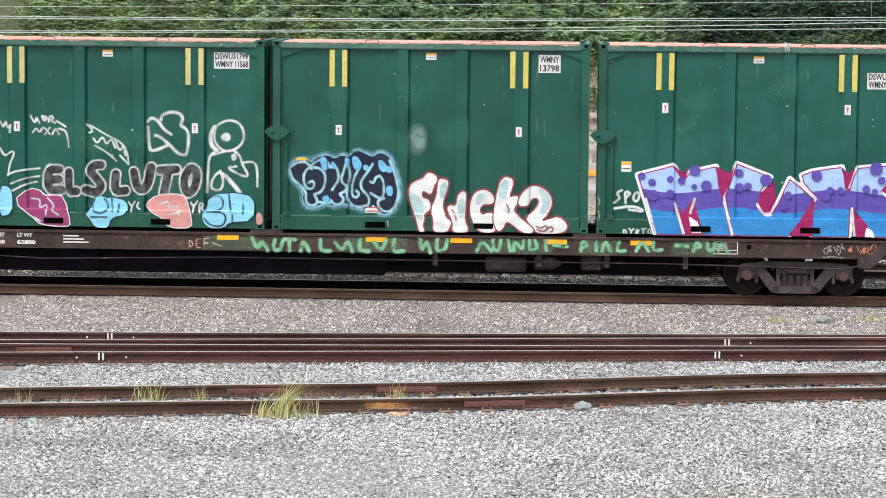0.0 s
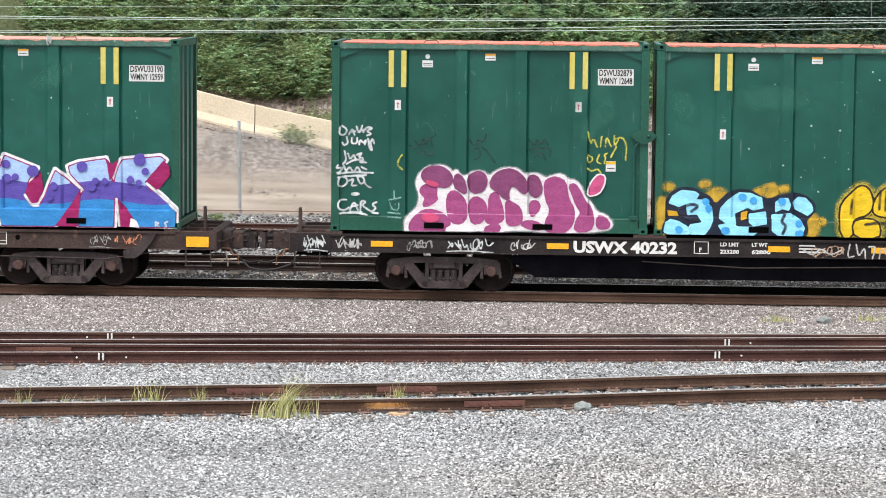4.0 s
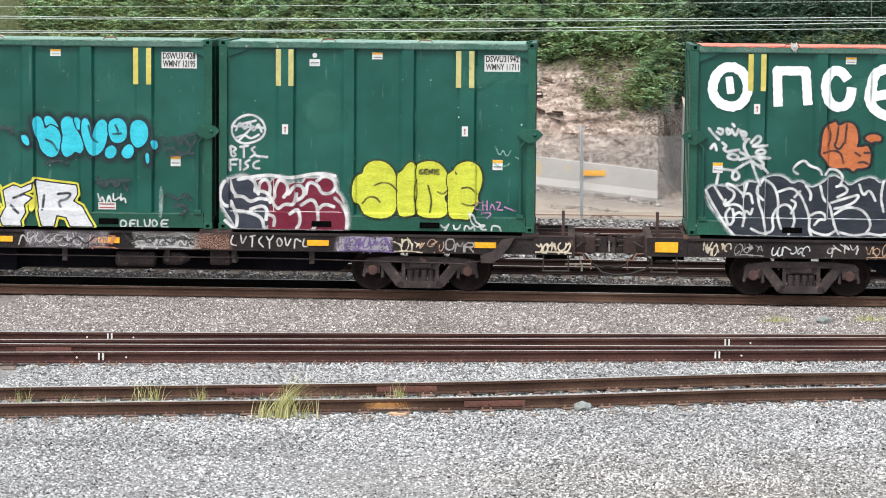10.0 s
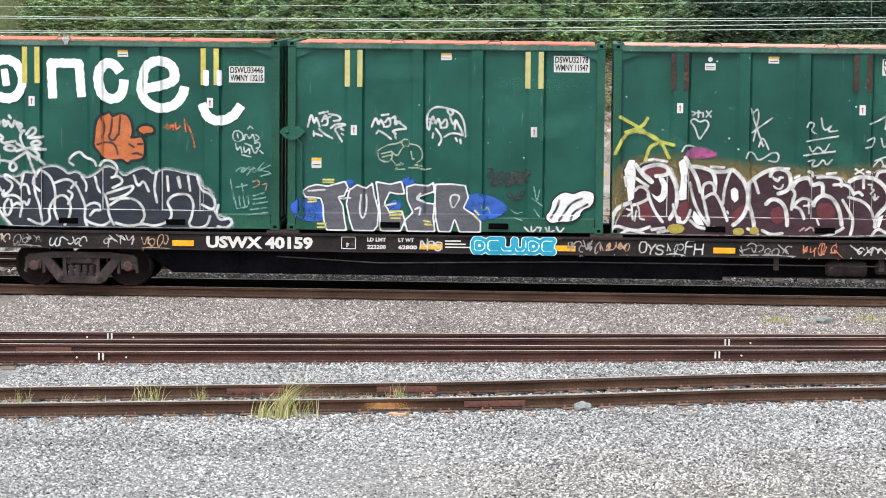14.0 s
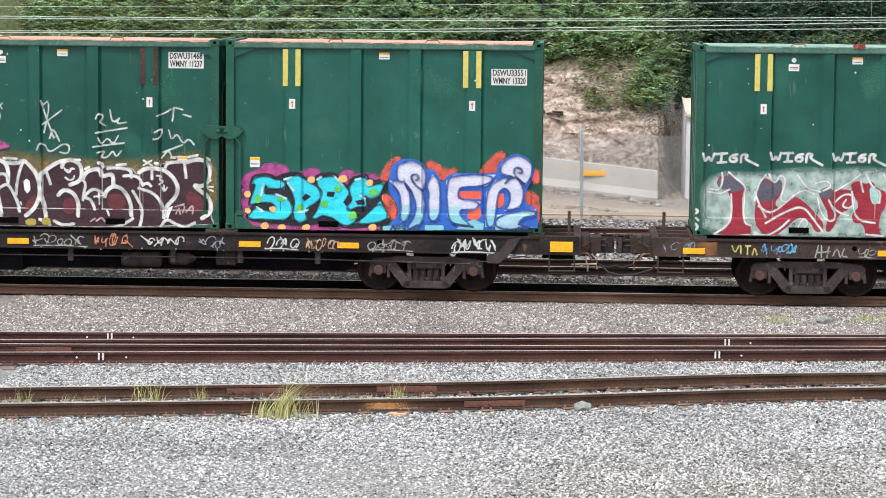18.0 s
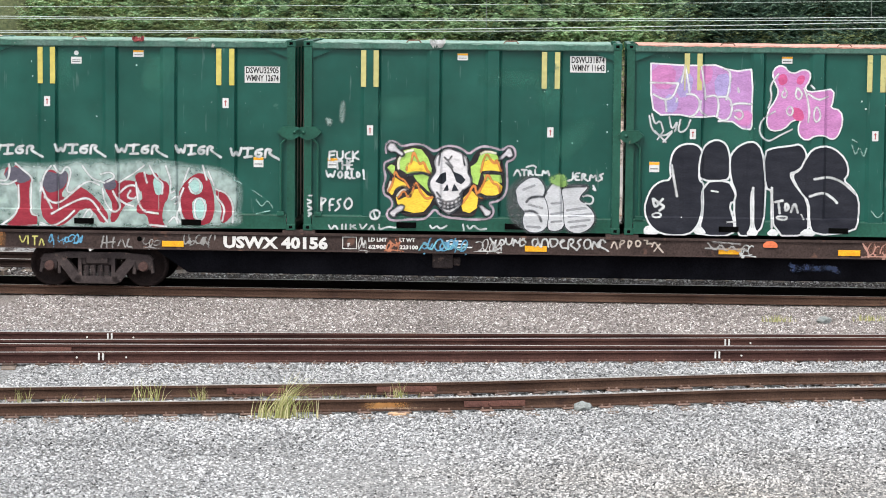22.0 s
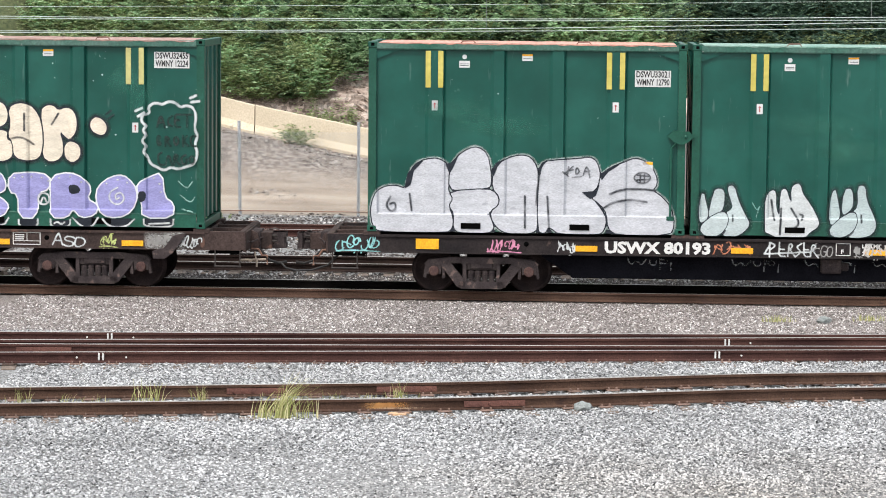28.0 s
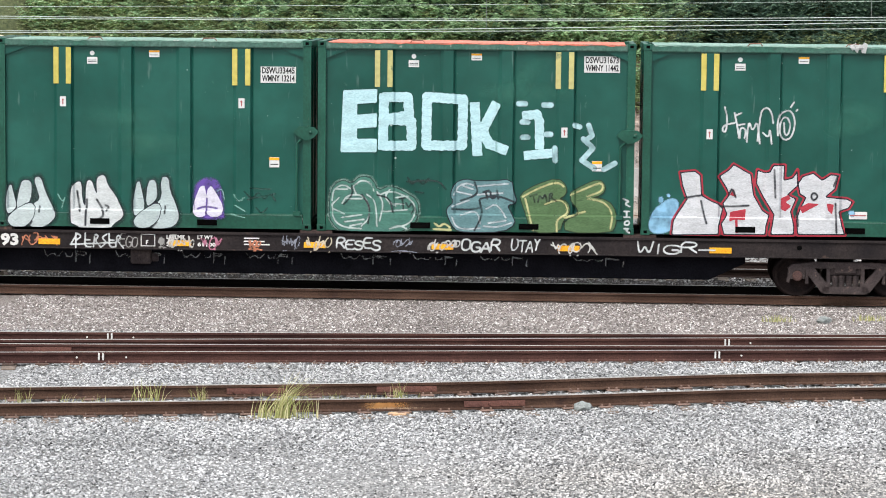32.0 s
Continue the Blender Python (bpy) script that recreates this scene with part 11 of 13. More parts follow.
    top = piece(c, [cm(42, 68, 51, 90, 68, 103, 88, 105, 85, 134, 90, 159, 104, 172, 122, 176, 140, 171, 147, 153, 142, 130, 138, 108, 151, 97, 144, 81, 147, 48, 138, 18, 121, 2, 83, 1, 58, 9, 42, 30, 38, 52), cm(144, 157, 153, 175, 172, 184, 191, 176, 198, 152, 199, 119, 194, 106, 142, 106, 140, 130), cm(148, 102, 196, 106, 207, 87, 213, 67, 197, 63, 208, 27, 208, 2, 148, 1, 143, 15, 151, 48), cm(198, 147, 207, 165, 226, 178, 245, 181, 259, 164, 264, 120, 267, 93, 264, 22, 246, 3, 245, 87, 238, 87, 241, 2, 213, 2, 208, 65, 213, 82, 202, 106), cm(263, 161, 281, 169, 315, 173, 331, 177, 342, 162, 343, 143, 326, 126, 310, 121, 325, 94, 346, 72, 349, 23, 344, 4, 284, 3, 281, 88, 267, 93), cm(342, 148, 353, 167, 375, 174, 396, 169, 418, 149, 424, 122, 413, 109, 430, 95, 444, 74, 444, 36, 436, 12, 360, 4, 351, 29, 351, 67, 332, 88, 316, 119, 332, 126)], (0.014, 0.015, 0.022), (0.58, 0.59, 0.59), 0.034, 1, label='black bubble letters with thick white outlines')
    ink(top, (0.58, 0.59, 0.59), 0.013, cm(99, 75, 93, 107, 88, 134), cm(243, 93, 244, 17), cm(279, 93, 280, 17), cm(359, 111, 386, 116, 413, 106, 437, 84), cm(351, 78, 376, 87, 397, 73, 403, 66), cm(53, 69, 57, 52, 66, 61, 55, 69), cm(72, 69, 64, 61, 77, 55, 66, 47), cm(286, 66, 300, 69), cm(292, 66, 295, 45), cm(305, 66, 305, 47, 314, 56, 305, 66), cm(316, 47, 323, 67, 329, 47))
    ink(top, (0.58, 0.59, 0.59), 0.007, cm(50, 39, 64, 44, 72, 37, 58, 33, 50, 39), cm(289, 39, 311, 39, 306, 32, 289, 34, 289, 39), cm(336, 43, 340, 34), cm(195, 27, 210, 28), cm(164, 86, 177, 84))
    dabs(top, (0.58, 0.59, 0.59), 1, cm(39, 14, 50, 17, 66, 1, 39, 1), cm(130, 7, 140, 21, 156, 2), cm(232, 3, 244, 18, 254, 4), cm(271, 4, 282, 15, 293, 4), cm(333, 5, 347, 16, 366, 5))
    doodle(c, [cm(502, 287, 510, 279, 515, 290, 521, 276, 526, 292), cm(529, 294, 532, 276, 540, 274), cm(548, 285, 556, 294, 564, 289, 555, 280, 566, 272, 553, 264), cm(577, 294, 573, 269, 596, 273), cm(575, 282, 591, 286), cm(505, 277, 537, 283), cm(503, 265, 542, 268, 575, 262, 597, 251, 586, 248), cm(516, 236, 532, 253, 548, 264), cm(491, 252, 505, 233, 532, 220, 554, 226, 570, 242, 586, 255), cm(505, 236, 537, 251, 564, 255, 586, 251), cm(521, 263, 548, 255, 570, 249, 591, 240), cm(597, 245, 608, 234, 602, 223, 581, 226, 565, 232), cm(565, 232, 548, 221, 532, 223, 516, 220, 509, 214, 522, 209), cm(527, 215, 554, 226, 570, 221, 559, 212, 538, 207), cm(533, 204, 554, 215, 570, 210, 565, 203), cm(554, 208, 576, 201, 592, 193, 610, 185), cm(511, 220, 532, 214, 554, 218), cm(503, 179, 517, 193, 533, 199), cm(516, 196, 522, 164, 531, 169), cm(525, 193, 531, 161), cm(541, 201, 535, 177, 549, 188), cm(549, 201, 555, 158), cm(554, 188, 568, 197, 568, 183), cm(571, 178, 587, 162, 585, 152, 549, 158, 512, 155, 504, 166, 511, 177), cm(509, 155, 507, 138), cm(517, 147, 539, 156, 571, 147), cm(528, 143, 549, 149, 566, 141), cm(505, 74, 518, 45), cm(518, 74, 521, 58, 534, 80), cm(524, 67, 540, 47), cm(513, 45, 537, 52), cm(536, 74, 540, 56, 551, 60, 543, 74), cm(554, 80, 556, 53), cm(547, 69, 567, 64), cm(561, 58, 578, 64, 567, 48, 582, 46), cm(529, 38, 551, 50, 567, 56), cm(543, 39, 580, 50), cm(529, 82, 539, 93, 556, 94, 554, 84, 534, 78), cm(573, 97, 575, 80, 586, 67), cm(607, 149, 601, 119)], WHITE, 0.0162, 2, 0.01, 'hand-written graffiti tag in thin spray paint')
    doodle(c, [cm(507, 123, 518, 112, 525, 125), cm(528, 110, 536, 127, 545, 112), cm(550, 125, 557, 113, 566, 124), cm(507, 116, 571, 124)], (0.05, 0.13, 0.30), 0.0175, 2, 0.02, 'faded blue graffiti tag')
    doodle(c, [cm(429, 176, 436, 155, 443, 177, 451, 150, 456, 171), cm(429, 187, 439, 182), cm(468, 52, 479, 36, 490, 49)], (0.22, 0.36, 0.31), 0.0095, 2, 0.01, 'faint pale scribble')

    c = C14
    top = piece(c, [cm(75, 238, 80, 244, 116, 246, 119, 222, 116, 187, 127, 195, 140, 190, 144, 169, 133, 172, 130, 152, 136, 136, 122, 125, 101, 125, 79, 135, 73, 160, 84, 184, 78, 200), cm(119, 244, 168, 241, 173, 212, 176, 185, 187, 161, 184, 136, 166, 125, 144, 131, 136, 152, 140, 179, 122, 201), cm(176, 228, 192, 242, 214, 240, 224, 224, 223, 202, 209, 191, 184, 191, 173, 207), cm(182, 185, 225, 186, 220, 169, 236, 162, 234, 137, 220, 126, 198, 126, 182, 142, 187, 161), cm(224, 229, 246, 240, 268, 235, 284, 217, 292, 186, 292, 154, 285, 132, 263, 127, 236, 134, 234, 162, 223, 175, 230, 197), cm(287, 224, 298, 235, 313, 235, 322, 225, 338, 232, 354, 225, 360, 204, 357, 182, 344, 168, 333, 176, 324, 187, 333, 155, 328, 133, 307, 124, 290, 135, 295, 170), cm(333, 160, 349, 168, 366, 157, 366, 135, 350, 124, 334, 133), cm(24, 227, 40, 231, 51, 218, 46, 207, 32, 203, 23, 214), cm(385, 207, 397, 215, 414, 204, 417, 188, 409, 177, 392, 182, 383, 193)], (0.60, 0.53, 0.43), (0.015, 0.018, 0.025), 0.028, 1, mist=(0.015, 0.025, 0.025), mist_w=0.07, label='cream bubble letters with black outlines')
    ink(top, (0.015, 0.018, 0.025), 0.009, cm(257, 219, 257, 186), cm(225, 169, 252, 175, 274, 159), cm(182, 187, 176, 205), cm(127, 222, 119, 190), cm(322, 219, 309, 198), cm(35, 214, 49, 216), cm(19, 237, 27, 244), cm(424, 226, 414, 218), cm(430, 218, 419, 210))
    dabs(top, (0.015, 0.018, 0.025), 0, cm(57, 12, 131, 13, 127, 0, 57, 0), cm(146, 14, 222, 15, 214, 0, 148, 0), cm(248, 16, 281, 16, 281, 0, 248, 0), cm(311, 13, 344, 14, 344, 1, 311, 0), cm(354, 17, 394, 22, 387, 1, 368, 1), cm(413, 18, 467, 19, 454, 2, 422, 2), cm(491, 19, 545, 20, 545, 3, 491, 3))
    top = piece(c, [cm(50, 64, 57, 86, 79, 103, 106, 103, 128, 87, 137, 60, 128, 33, 107, 16, 74, 15, 54, 32), cm(141, 71, 155, 93, 182, 109, 209, 104, 220, 83, 215, 66, 188, 64, 210, 55, 226, 39, 216, 21, 183, 14, 150, 20, 141, 35, 150, 49, 166, 53, 152, 57), cm(226, 101, 269, 105, 304, 100, 304, 73, 282, 67, 281, 18, 246, 18, 245, 65, 226, 66), cm(307, 98, 345, 106, 372, 95, 386, 74, 376, 55, 400, 42, 394, 25, 367, 19, 351, 38, 340, 19, 308, 19, 307, 57), cm(394, 69, 410, 90, 437, 102, 458, 97, 475, 75, 473, 46, 454, 24, 421, 20, 400, 34), cm(477, 86, 496, 97, 523, 108, 527, 59, 545, 49, 546, 22, 486, 21, 486, 48, 477, 70)], (0.255, 0.245, 0.45), (0.58, 0.59, 0.59), 0.026, 1, label='lavender bubble letters with white outlines and dots')
    dabs(top, (0.015, 0.018, 0.025), 1, cm(166, 82, 180, 88, 188, 71, 174, 66), cm(161, 42, 188, 46, 191, 33, 167, 31), cm(343, 79, 358, 81, 365, 70, 347, 66), cm(80, 65, 93, 76, 109, 65, 107, 50, 94, 42, 80, 51), cm(479, 68, 490, 70, 490, 57, 482, 52))
    ink(top, (0.58, 0.59, 0.59), 0.008, cm(93, 76, 79, 67, 79, 51, 94, 43, 109, 52, 109, 67, 93, 76), cm(93, 76, 94, 43), cm(93, 59, 83, 49), cm(93, 59, 104, 50), cm(437, 78, 421, 69, 421, 52, 437, 43, 451, 54, 445, 69, 432, 65, 434, 54, 440, 58), cm(282, 65, 304, 65, 304, 44, 283, 43, 282, 65), cm(287, 45, 293, 61, 300, 46), cm(55, 12, 55, 0, 129, 0, 134, 13), cm(142, 16, 145, 0, 216, 0, 226, 17), cm(246, 14, 246, 0, 283, 0, 283, 15), cm(308, 15, 308, 0, 346, 1, 346, 16), cm(351, 19, 368, 1, 389, 1, 400, 20), cm(409, 17, 422, 2, 454, 2, 470, 17), cm(489, 18, 489, 3, 546, 3, 546, 18), cm(315, 8, 322, 11, 329, 5, 335, 10), cm(63, 3, 118, 5), cm(499, 9, 538, 11))
    ink(top, (0.58, 0.59, 0.59), 0.009, cm(68, 86, 69, 86), cm(85, 95, 86, 95), cm(101, 95, 102, 95), cm(117, 85, 118, 85), cm(171, 96, 173, 96), cm(188, 101, 189, 101), cm(204, 97, 205, 97), cm(237, 95, 238, 95), cm(253, 97, 254, 97), cm(269, 97, 270, 97), cm(289, 95, 290, 95), cm(302, 89, 303, 89), cm(323, 95, 324, 95), cm(345, 98, 346, 98), cm(367, 88, 368, 88), cm(415, 85, 416, 85), cm(437, 93, 438, 93), cm(456, 88, 457, 88), cm(507, 97, 508, 97), cm(518, 86, 519, 86), cm(520, 70, 521, 70))
    doodle(c, [cm(495, 198, 484, 205, 486, 219, 500, 221, 496, 234, 510, 243, 524, 238, 535, 245, 550, 243, 559, 233, 571, 238, 585, 233, 591, 217, 586, 195, 594, 179, 587, 163, 594, 147, 587, 125, 571, 120, 555, 114, 539, 119, 528, 111, 512, 119, 501, 124, 495, 140, 487, 148, 495, 159, 484, 169, 495, 180, 486, 189, 495, 198), cm(473, 226, 486, 232), cm(478, 216, 490, 223), cm(578, 252, 590, 257), cm(580, 244, 596, 246)], WHITE, 0.0189, 2, 0.016, 'scalloped white cloud outline')
    doodle(c, [cm(514, 195, 521, 222, 529, 195), cm(516, 204, 527, 204), cm(543, 217, 535, 211, 535, 200, 544, 197), cm(559, 220, 548, 220, 548, 196, 559, 196), cm(548, 209, 557, 209), cm(563, 220, 582, 220), cm(572, 220, 572, 196), cm(514, 180, 515, 159, 523, 163, 514, 170, 522, 176, 514, 180), cm(530, 159, 529, 179, 538, 174, 532, 168, 540, 159), cm(545, 170, 551, 179, 557, 170, 551, 159, 545, 170), cm(564, 179, 564, 159), cm(572, 179, 564, 168, 575, 160), cm(590, 179, 579, 179, 579, 160, 590, 160), cm(523, 146, 515, 142, 517, 124, 526, 122), cm(530, 122, 536, 146, 543, 122), cm(547, 123, 547, 144, 556, 140, 548, 133, 558, 123), cm(569, 142, 560, 138, 562, 125, 571, 125, 571, 134), cm(575, 134, 582, 142, 588, 134, 582, 123, 575, 134)], (0.004, 0.012, 0.010), 0.0175, 2, 0.01, 'thin dark block capitals')
    doodle(c, [cm(555, 92, 572, 76, 582, 91), cm(559, 65, 578, 49, 588, 62), cm(562, 38, 583, 33)], (0.20, 0.36, 0.31), 0.0095, 2, 0.01, 'faint pale scribble')


def paint_fifth_car():
    c = C15
    top = piece(c, [cm(10, 62, 18, 78, 34, 86, 54, 88, 72, 81, 80, 106, 88, 128, 110, 139, 134, 142, 154, 129, 157, 102, 152, 80, 163, 69, 167, 53, 154, 47, 163, 31, 163, 9, 152, 0, 23, 0, 10, 12, 6, 40), cm(157, 118, 170, 145, 192, 160, 210, 164, 228, 151, 235, 119, 236, 92, 230, 86, 181, 81, 156, 83), cm(156, 78, 230, 84, 247, 76, 252, 56, 241, 41, 230, 41, 239, 21, 242, 8, 231, 0, 176, 0, 165, 9, 167, 36, 156, 50, 165, 64), cm(241, 119, 252, 135, 279, 147, 304, 149, 319, 136, 326, 115, 326, 11, 318, 2, 298, 0, 274, 0, 255, 5, 241, 21, 236, 41, 252, 52, 254, 70, 239, 86), cm(328, 120, 333, 133, 349, 140, 403, 143, 425, 147, 438, 138, 445, 111, 436, 83, 415, 78, 431, 67, 448, 46, 457, 29, 453, 8, 443, 0, 367, 0, 352, 12, 345, 12, 340, 0, 326, 6), cm(445, 111, 463, 127, 490, 138, 511, 146, 533, 139, 550, 117, 553, 96, 543, 85, 561, 74, 580, 53, 587, 20, 578, 0, 475, 0, 461, 13, 459, 40, 448, 56, 426, 72, 442, 83)], (0.43, 0.435, 0.46), (0.015, 0.018, 0.025), 0.022, 1, mist=(0.36, 0.42, 0.40), mist_w=0.04, label='silver bubble letters with black outlines')
    dabs(top, (0.015, 0.018, 0.025), 0, cm(70, 82, 75, 111, 94, 133, 108, 139, 88, 117, 82, 90), cm(148, 131, 159, 134, 175, 151, 163, 123, 156, 112), cm(235, 119, 246, 135, 262, 143, 249, 128, 241, 108), cm(325, 122, 333, 136, 344, 142, 333, 126, 330, 109), cm(445, 116, 468, 130, 485, 136, 460, 120, 447, 102), cm(409, 80, 436, 83, 445, 98, 437, 73, 426, 67), cm(152, 0, 163, 9, 172, 0), cm(233, 0, 242, 8, 250, 0), cm(320, 0, 326, 9, 333, 0), cm(342, 0, 348, 12, 357, 0), cm(457, 9, 463, 9, 481, 0, 455, 0))
    ink(top, (0.015, 0.018, 0.025), 0.01, cm(80, 73, 84, 41), cm(301, 71, 302, 11), cm(328, 120, 323, 55), cm(344, 71, 348, 12), cm(464, 78, 485, 87, 523, 88, 550, 85), cm(453, 51, 469, 62, 502, 68, 534, 63), cm(43, 67, 34, 51, 43, 38, 54, 43, 52, 57, 43, 53))
    ink(top, (0.015, 0.018, 0.025), 0.005, cm(379, 117, 393, 130), cm(384, 129, 382, 112), cm(384, 121, 393, 123), cm(399, 130, 397, 112, 406, 119, 399, 130), cm(412, 112, 419, 134, 425, 108), cm(414, 119, 425, 121), cm(377, 115, 371, 121, 384, 110), cm(391, 108, 409, 110), cm(507, 109, 517, 119, 533, 119, 542, 110, 534, 99, 517, 99, 507, 109), cm(514, 114, 536, 112), cm(514, 105, 536, 106), cm(521, 116, 521, 101), cm(529, 116, 529, 101))

    c = C16
    top = cloud(c, (0.012, 0.02, 0.02), 0.03, 0.9, 'black sprayed ground between the prongs', cm(28, 63, 45, 79, 91, 80, 93, 40, 33, 26), cm(153, 81, 191, 87, 208, 76, 215, 54, 159, 32), cm(276, 66, 291, 83, 332, 83, 337, 43, 284, 29))
    top = piece(c, [cm(17, 63, 23, 85, 28, 63, 34, 41, 28, 30, 17, 25), cm(44, 85, 52, 90, 63, 87, 63, 61, 58, 47, 48, 44, 33, 30), cm(69, 94, 82, 96, 89, 69, 102, 42, 113, 23, 99, 7, 83, 0, 66, 0, 59, 9, 72, 25, 66, 42, 82, 53, 77, 69), cm(17, 14, 33, 32, 61, 47, 72, 36, 66, 14, 50, 0, 28, 0)], (0.38, 0.43, 0.43), (0.015, 0.018, 0.025), 0.015, 1, mist=(0.012, 0.04, 0.035), mist_w=0.08, label='pale three-pronged bubble shapes with black outlines')
    ink(top, (0.015, 0.018, 0.025), 0.008, cm(80, 40, 80, 29), cm(66, 11, 61, 3))
    top = piece(c, [cm(142, 75, 153, 88, 161, 86, 161, 54, 170, 32, 171, 87, 180, 92, 187, 70, 193, 60, 191, 92, 198, 100, 207, 100, 211, 82, 226, 63, 240, 38, 244, 22, 224, 9, 219, 0, 143, 1, 142, 37)], (0.46, 0.48, 0.48), (0.015, 0.018, 0.025), 0.015, 1, mist=(0.012, 0.04, 0.035), mist_w=0.08, label='white bubble letters with black outlines')
    ink(top, (0.015, 0.018, 0.025), 0.01, cm(172, 54, 170, 5), cm(191, 54, 208, 27, 197, 16, 181, 10), cm(208, 43, 215, 41, 211, 33), cm(153, 70, 159, 32))
    top = piece(c, [cm(264, 61, 272, 96, 278, 72, 284, 39, 273, 23, 264, 28), cm(291, 90, 305, 94, 308, 61, 300, 50, 287, 42), cm(316, 97, 330, 99, 332, 72, 345, 45, 352, 24, 344, 7, 324, 1, 295, 1, 311, 29, 305, 45, 319, 58), cm(264, 17, 284, 36, 311, 50, 316, 34, 309, 14, 289, 1, 268, 3)], (0.36, 0.42, 0.42), (0.015, 0.018, 0.025), 0.015, 1, mist=(0.012, 0.04, 0.035), mist_w=0.08, label='pale three-pronged bubble shapes with black outlines')
    ink(top, (0.015, 0.018, 0.025), 0.008, cm(324, 43, 324, 29), cm(309, 12, 300, 3))
    top = cloud(c, (0.10, 0.05, 0.27), 0.05, 0.95, 'purple sprayed ground', cm(380, 80, 397, 96, 419, 98, 432, 81, 436, 27, 439, 23, 383, 22))
    dabs(top, (0.52, 0.50, 0.57), 1, cm(380, 37, 384, 57, 397, 87, 402, 62, 406, 41, 400, 26, 385, 26), cm(404, 46, 410, 84, 421, 68, 434, 44, 432, 27, 409, 27))
    ink(top, (0.08, 0.04, 0.22), 0.008, cm(387, 39, 403, 44, 425, 40), cm(405, 59, 404, 30))
    doodle(c, [cm(478, 74, 493, 58, 505, 75, 516, 56, 527, 72, 538, 56), cm(484, 58, 538, 70), cm(500, 42, 511, 31, 522, 42), cm(489, 80, 527, 78)], (0.010, 0.032, 0.025), 0.0108, 2, 0.01, 'dark scribbled graffiti tag')
    doodle(c, [cm(117, 64, 126, 48, 132, 62, 124, 37), cm(457, 68, 468, 52, 478, 63), cm(460, 47, 479, 36), cm(424, 73, 435, 79, 439, 57), cm(452, 30, 479, 23)], (0.20, 0.40, 0.34), 0.0081, 2, 0.01, 'faint pale scribble')

    c = C17
    for o in (cm(48, 270, 114, 273, 113, 247, 75, 244, 75, 223, 114, 227, 113, 200, 75, 197, 75, 177, 114, 178, 113, 152, 43, 151),):
        blob(c, patch(o), (0.2, 1.4, 1.5, 3.0), (0.37, 0.55, 0.58), label="pale blue rolled letter E")
    doodle(c, [cm(127, 262, 125, 160), cm(127, 258, 172, 258, 175, 223, 138, 217), cm(138, 215, 179, 212, 180, 165, 127, 165), cm(209, 259, 208, 166, 277, 167, 278, 255, 209, 259), cm(300, 247, 306, 150), cm(341, 247, 330, 225, 316, 197), cm(316, 195, 328, 170, 361, 159)], (0.37, 0.55, 0.58), 0.082, 0, 0.012, "pale blue rolled block letters")
    doodle(c, [cm(394, 225, 419, 228, 424, 215, 425, 164), cm(398, 149, 448, 154)], (0.37, 0.55, 0.58), 0.075, 0, 0.012, "pale blue rolled figure one")
    doodle(c, [cm(384, 248, 397, 248), cm(432, 246, 446, 246), cm(391, 213, 402, 213), cm(392, 184, 403, 184), cm(437, 190, 446, 190), cm(454, 164, 455, 140), cm(492, 208, 501, 205), cm(518, 208, 525, 189, 514, 180), cm(508, 182, 527, 165, 515, 151, 506, 141, 530, 126), cm(548, 124, 569, 136)], (0.37, 0.55, 0.58), 0.048, 0, 0.012, "pale blue brush dabs")
    top = piece(c, [cm(25, 69, 32, 88, 50, 97, 65, 88, 84, 106, 106, 99, 115, 76, 139, 87, 166, 76, 191, 60, 194, 33, 181, 11, 156, 0, 47, 0, 30, 15, 23, 36)], (0.05, 0.14, 0.11), (0.012, 0.03, 0.027), 0.016, 1, mist=(0.15, 0.25, 0.21), mist_w=0.05, label='thin silvery bubble letters over the green')
    ink(top, (0.40, 0.49, 0.46), 0.008, cm(28, 58, 30, 80, 50, 90, 63, 81), cm(69, 86, 84, 99, 102, 93, 108, 78), cm(28, 51, 30, 22, 50, 7, 85, 5), cm(119, 70, 139, 79, 166, 70, 187, 55, 188, 31, 174, 13, 139, 6), cm(52, 18, 90, 23), cm(139, 54, 166, 52), cm(54, 62, 85, 62), cm(47, 53, 57, 69, 85, 70, 98, 54, 101, 26, 85, 10), cm(68, 86, 74, 70), cm(30, 42, 52, 33), cm(115, 76, 128, 54, 120, 21), cm(139, 81, 128, 65, 150, 49), cm(95, 70, 112, 59, 115, 10), cm(139, 5, 156, 13, 172, 6), cm(63, 10, 85, 15), cm(36, 80, 57, 80), cm(47, 26, 85, 32), cm(123, 38, 172, 42), cm(41, 64, 30, 53), cm(150, 65, 174, 68))
    ink(top, (0.015, 0.018, 0.025), 0.007, cm(65, 88, 68, 70, 50, 51), cm(85, 70, 101, 48, 98, 15), cm(115, 70, 139, 65, 145, 38), cm(157, 63, 169, 65), cm(163, 63, 165, 44), cm(170, 55, 176, 44, 180, 57, 185, 44), cm(181, 35, 188, 49, 191, 33))
    top = piece(c, [cm(256, 72, 264, 94, 285, 102, 301, 98, 334, 98, 372, 103, 375, 79, 383, 59, 362, 55, 373, 35, 380, 19, 357, 3, 281, 2, 264, 7, 253, 28, 248, 45, 264, 58)], (0.10, 0.19, 0.20), (0.015, 0.018, 0.025), 0.018, 1, label='thin silver letters with black outlines')
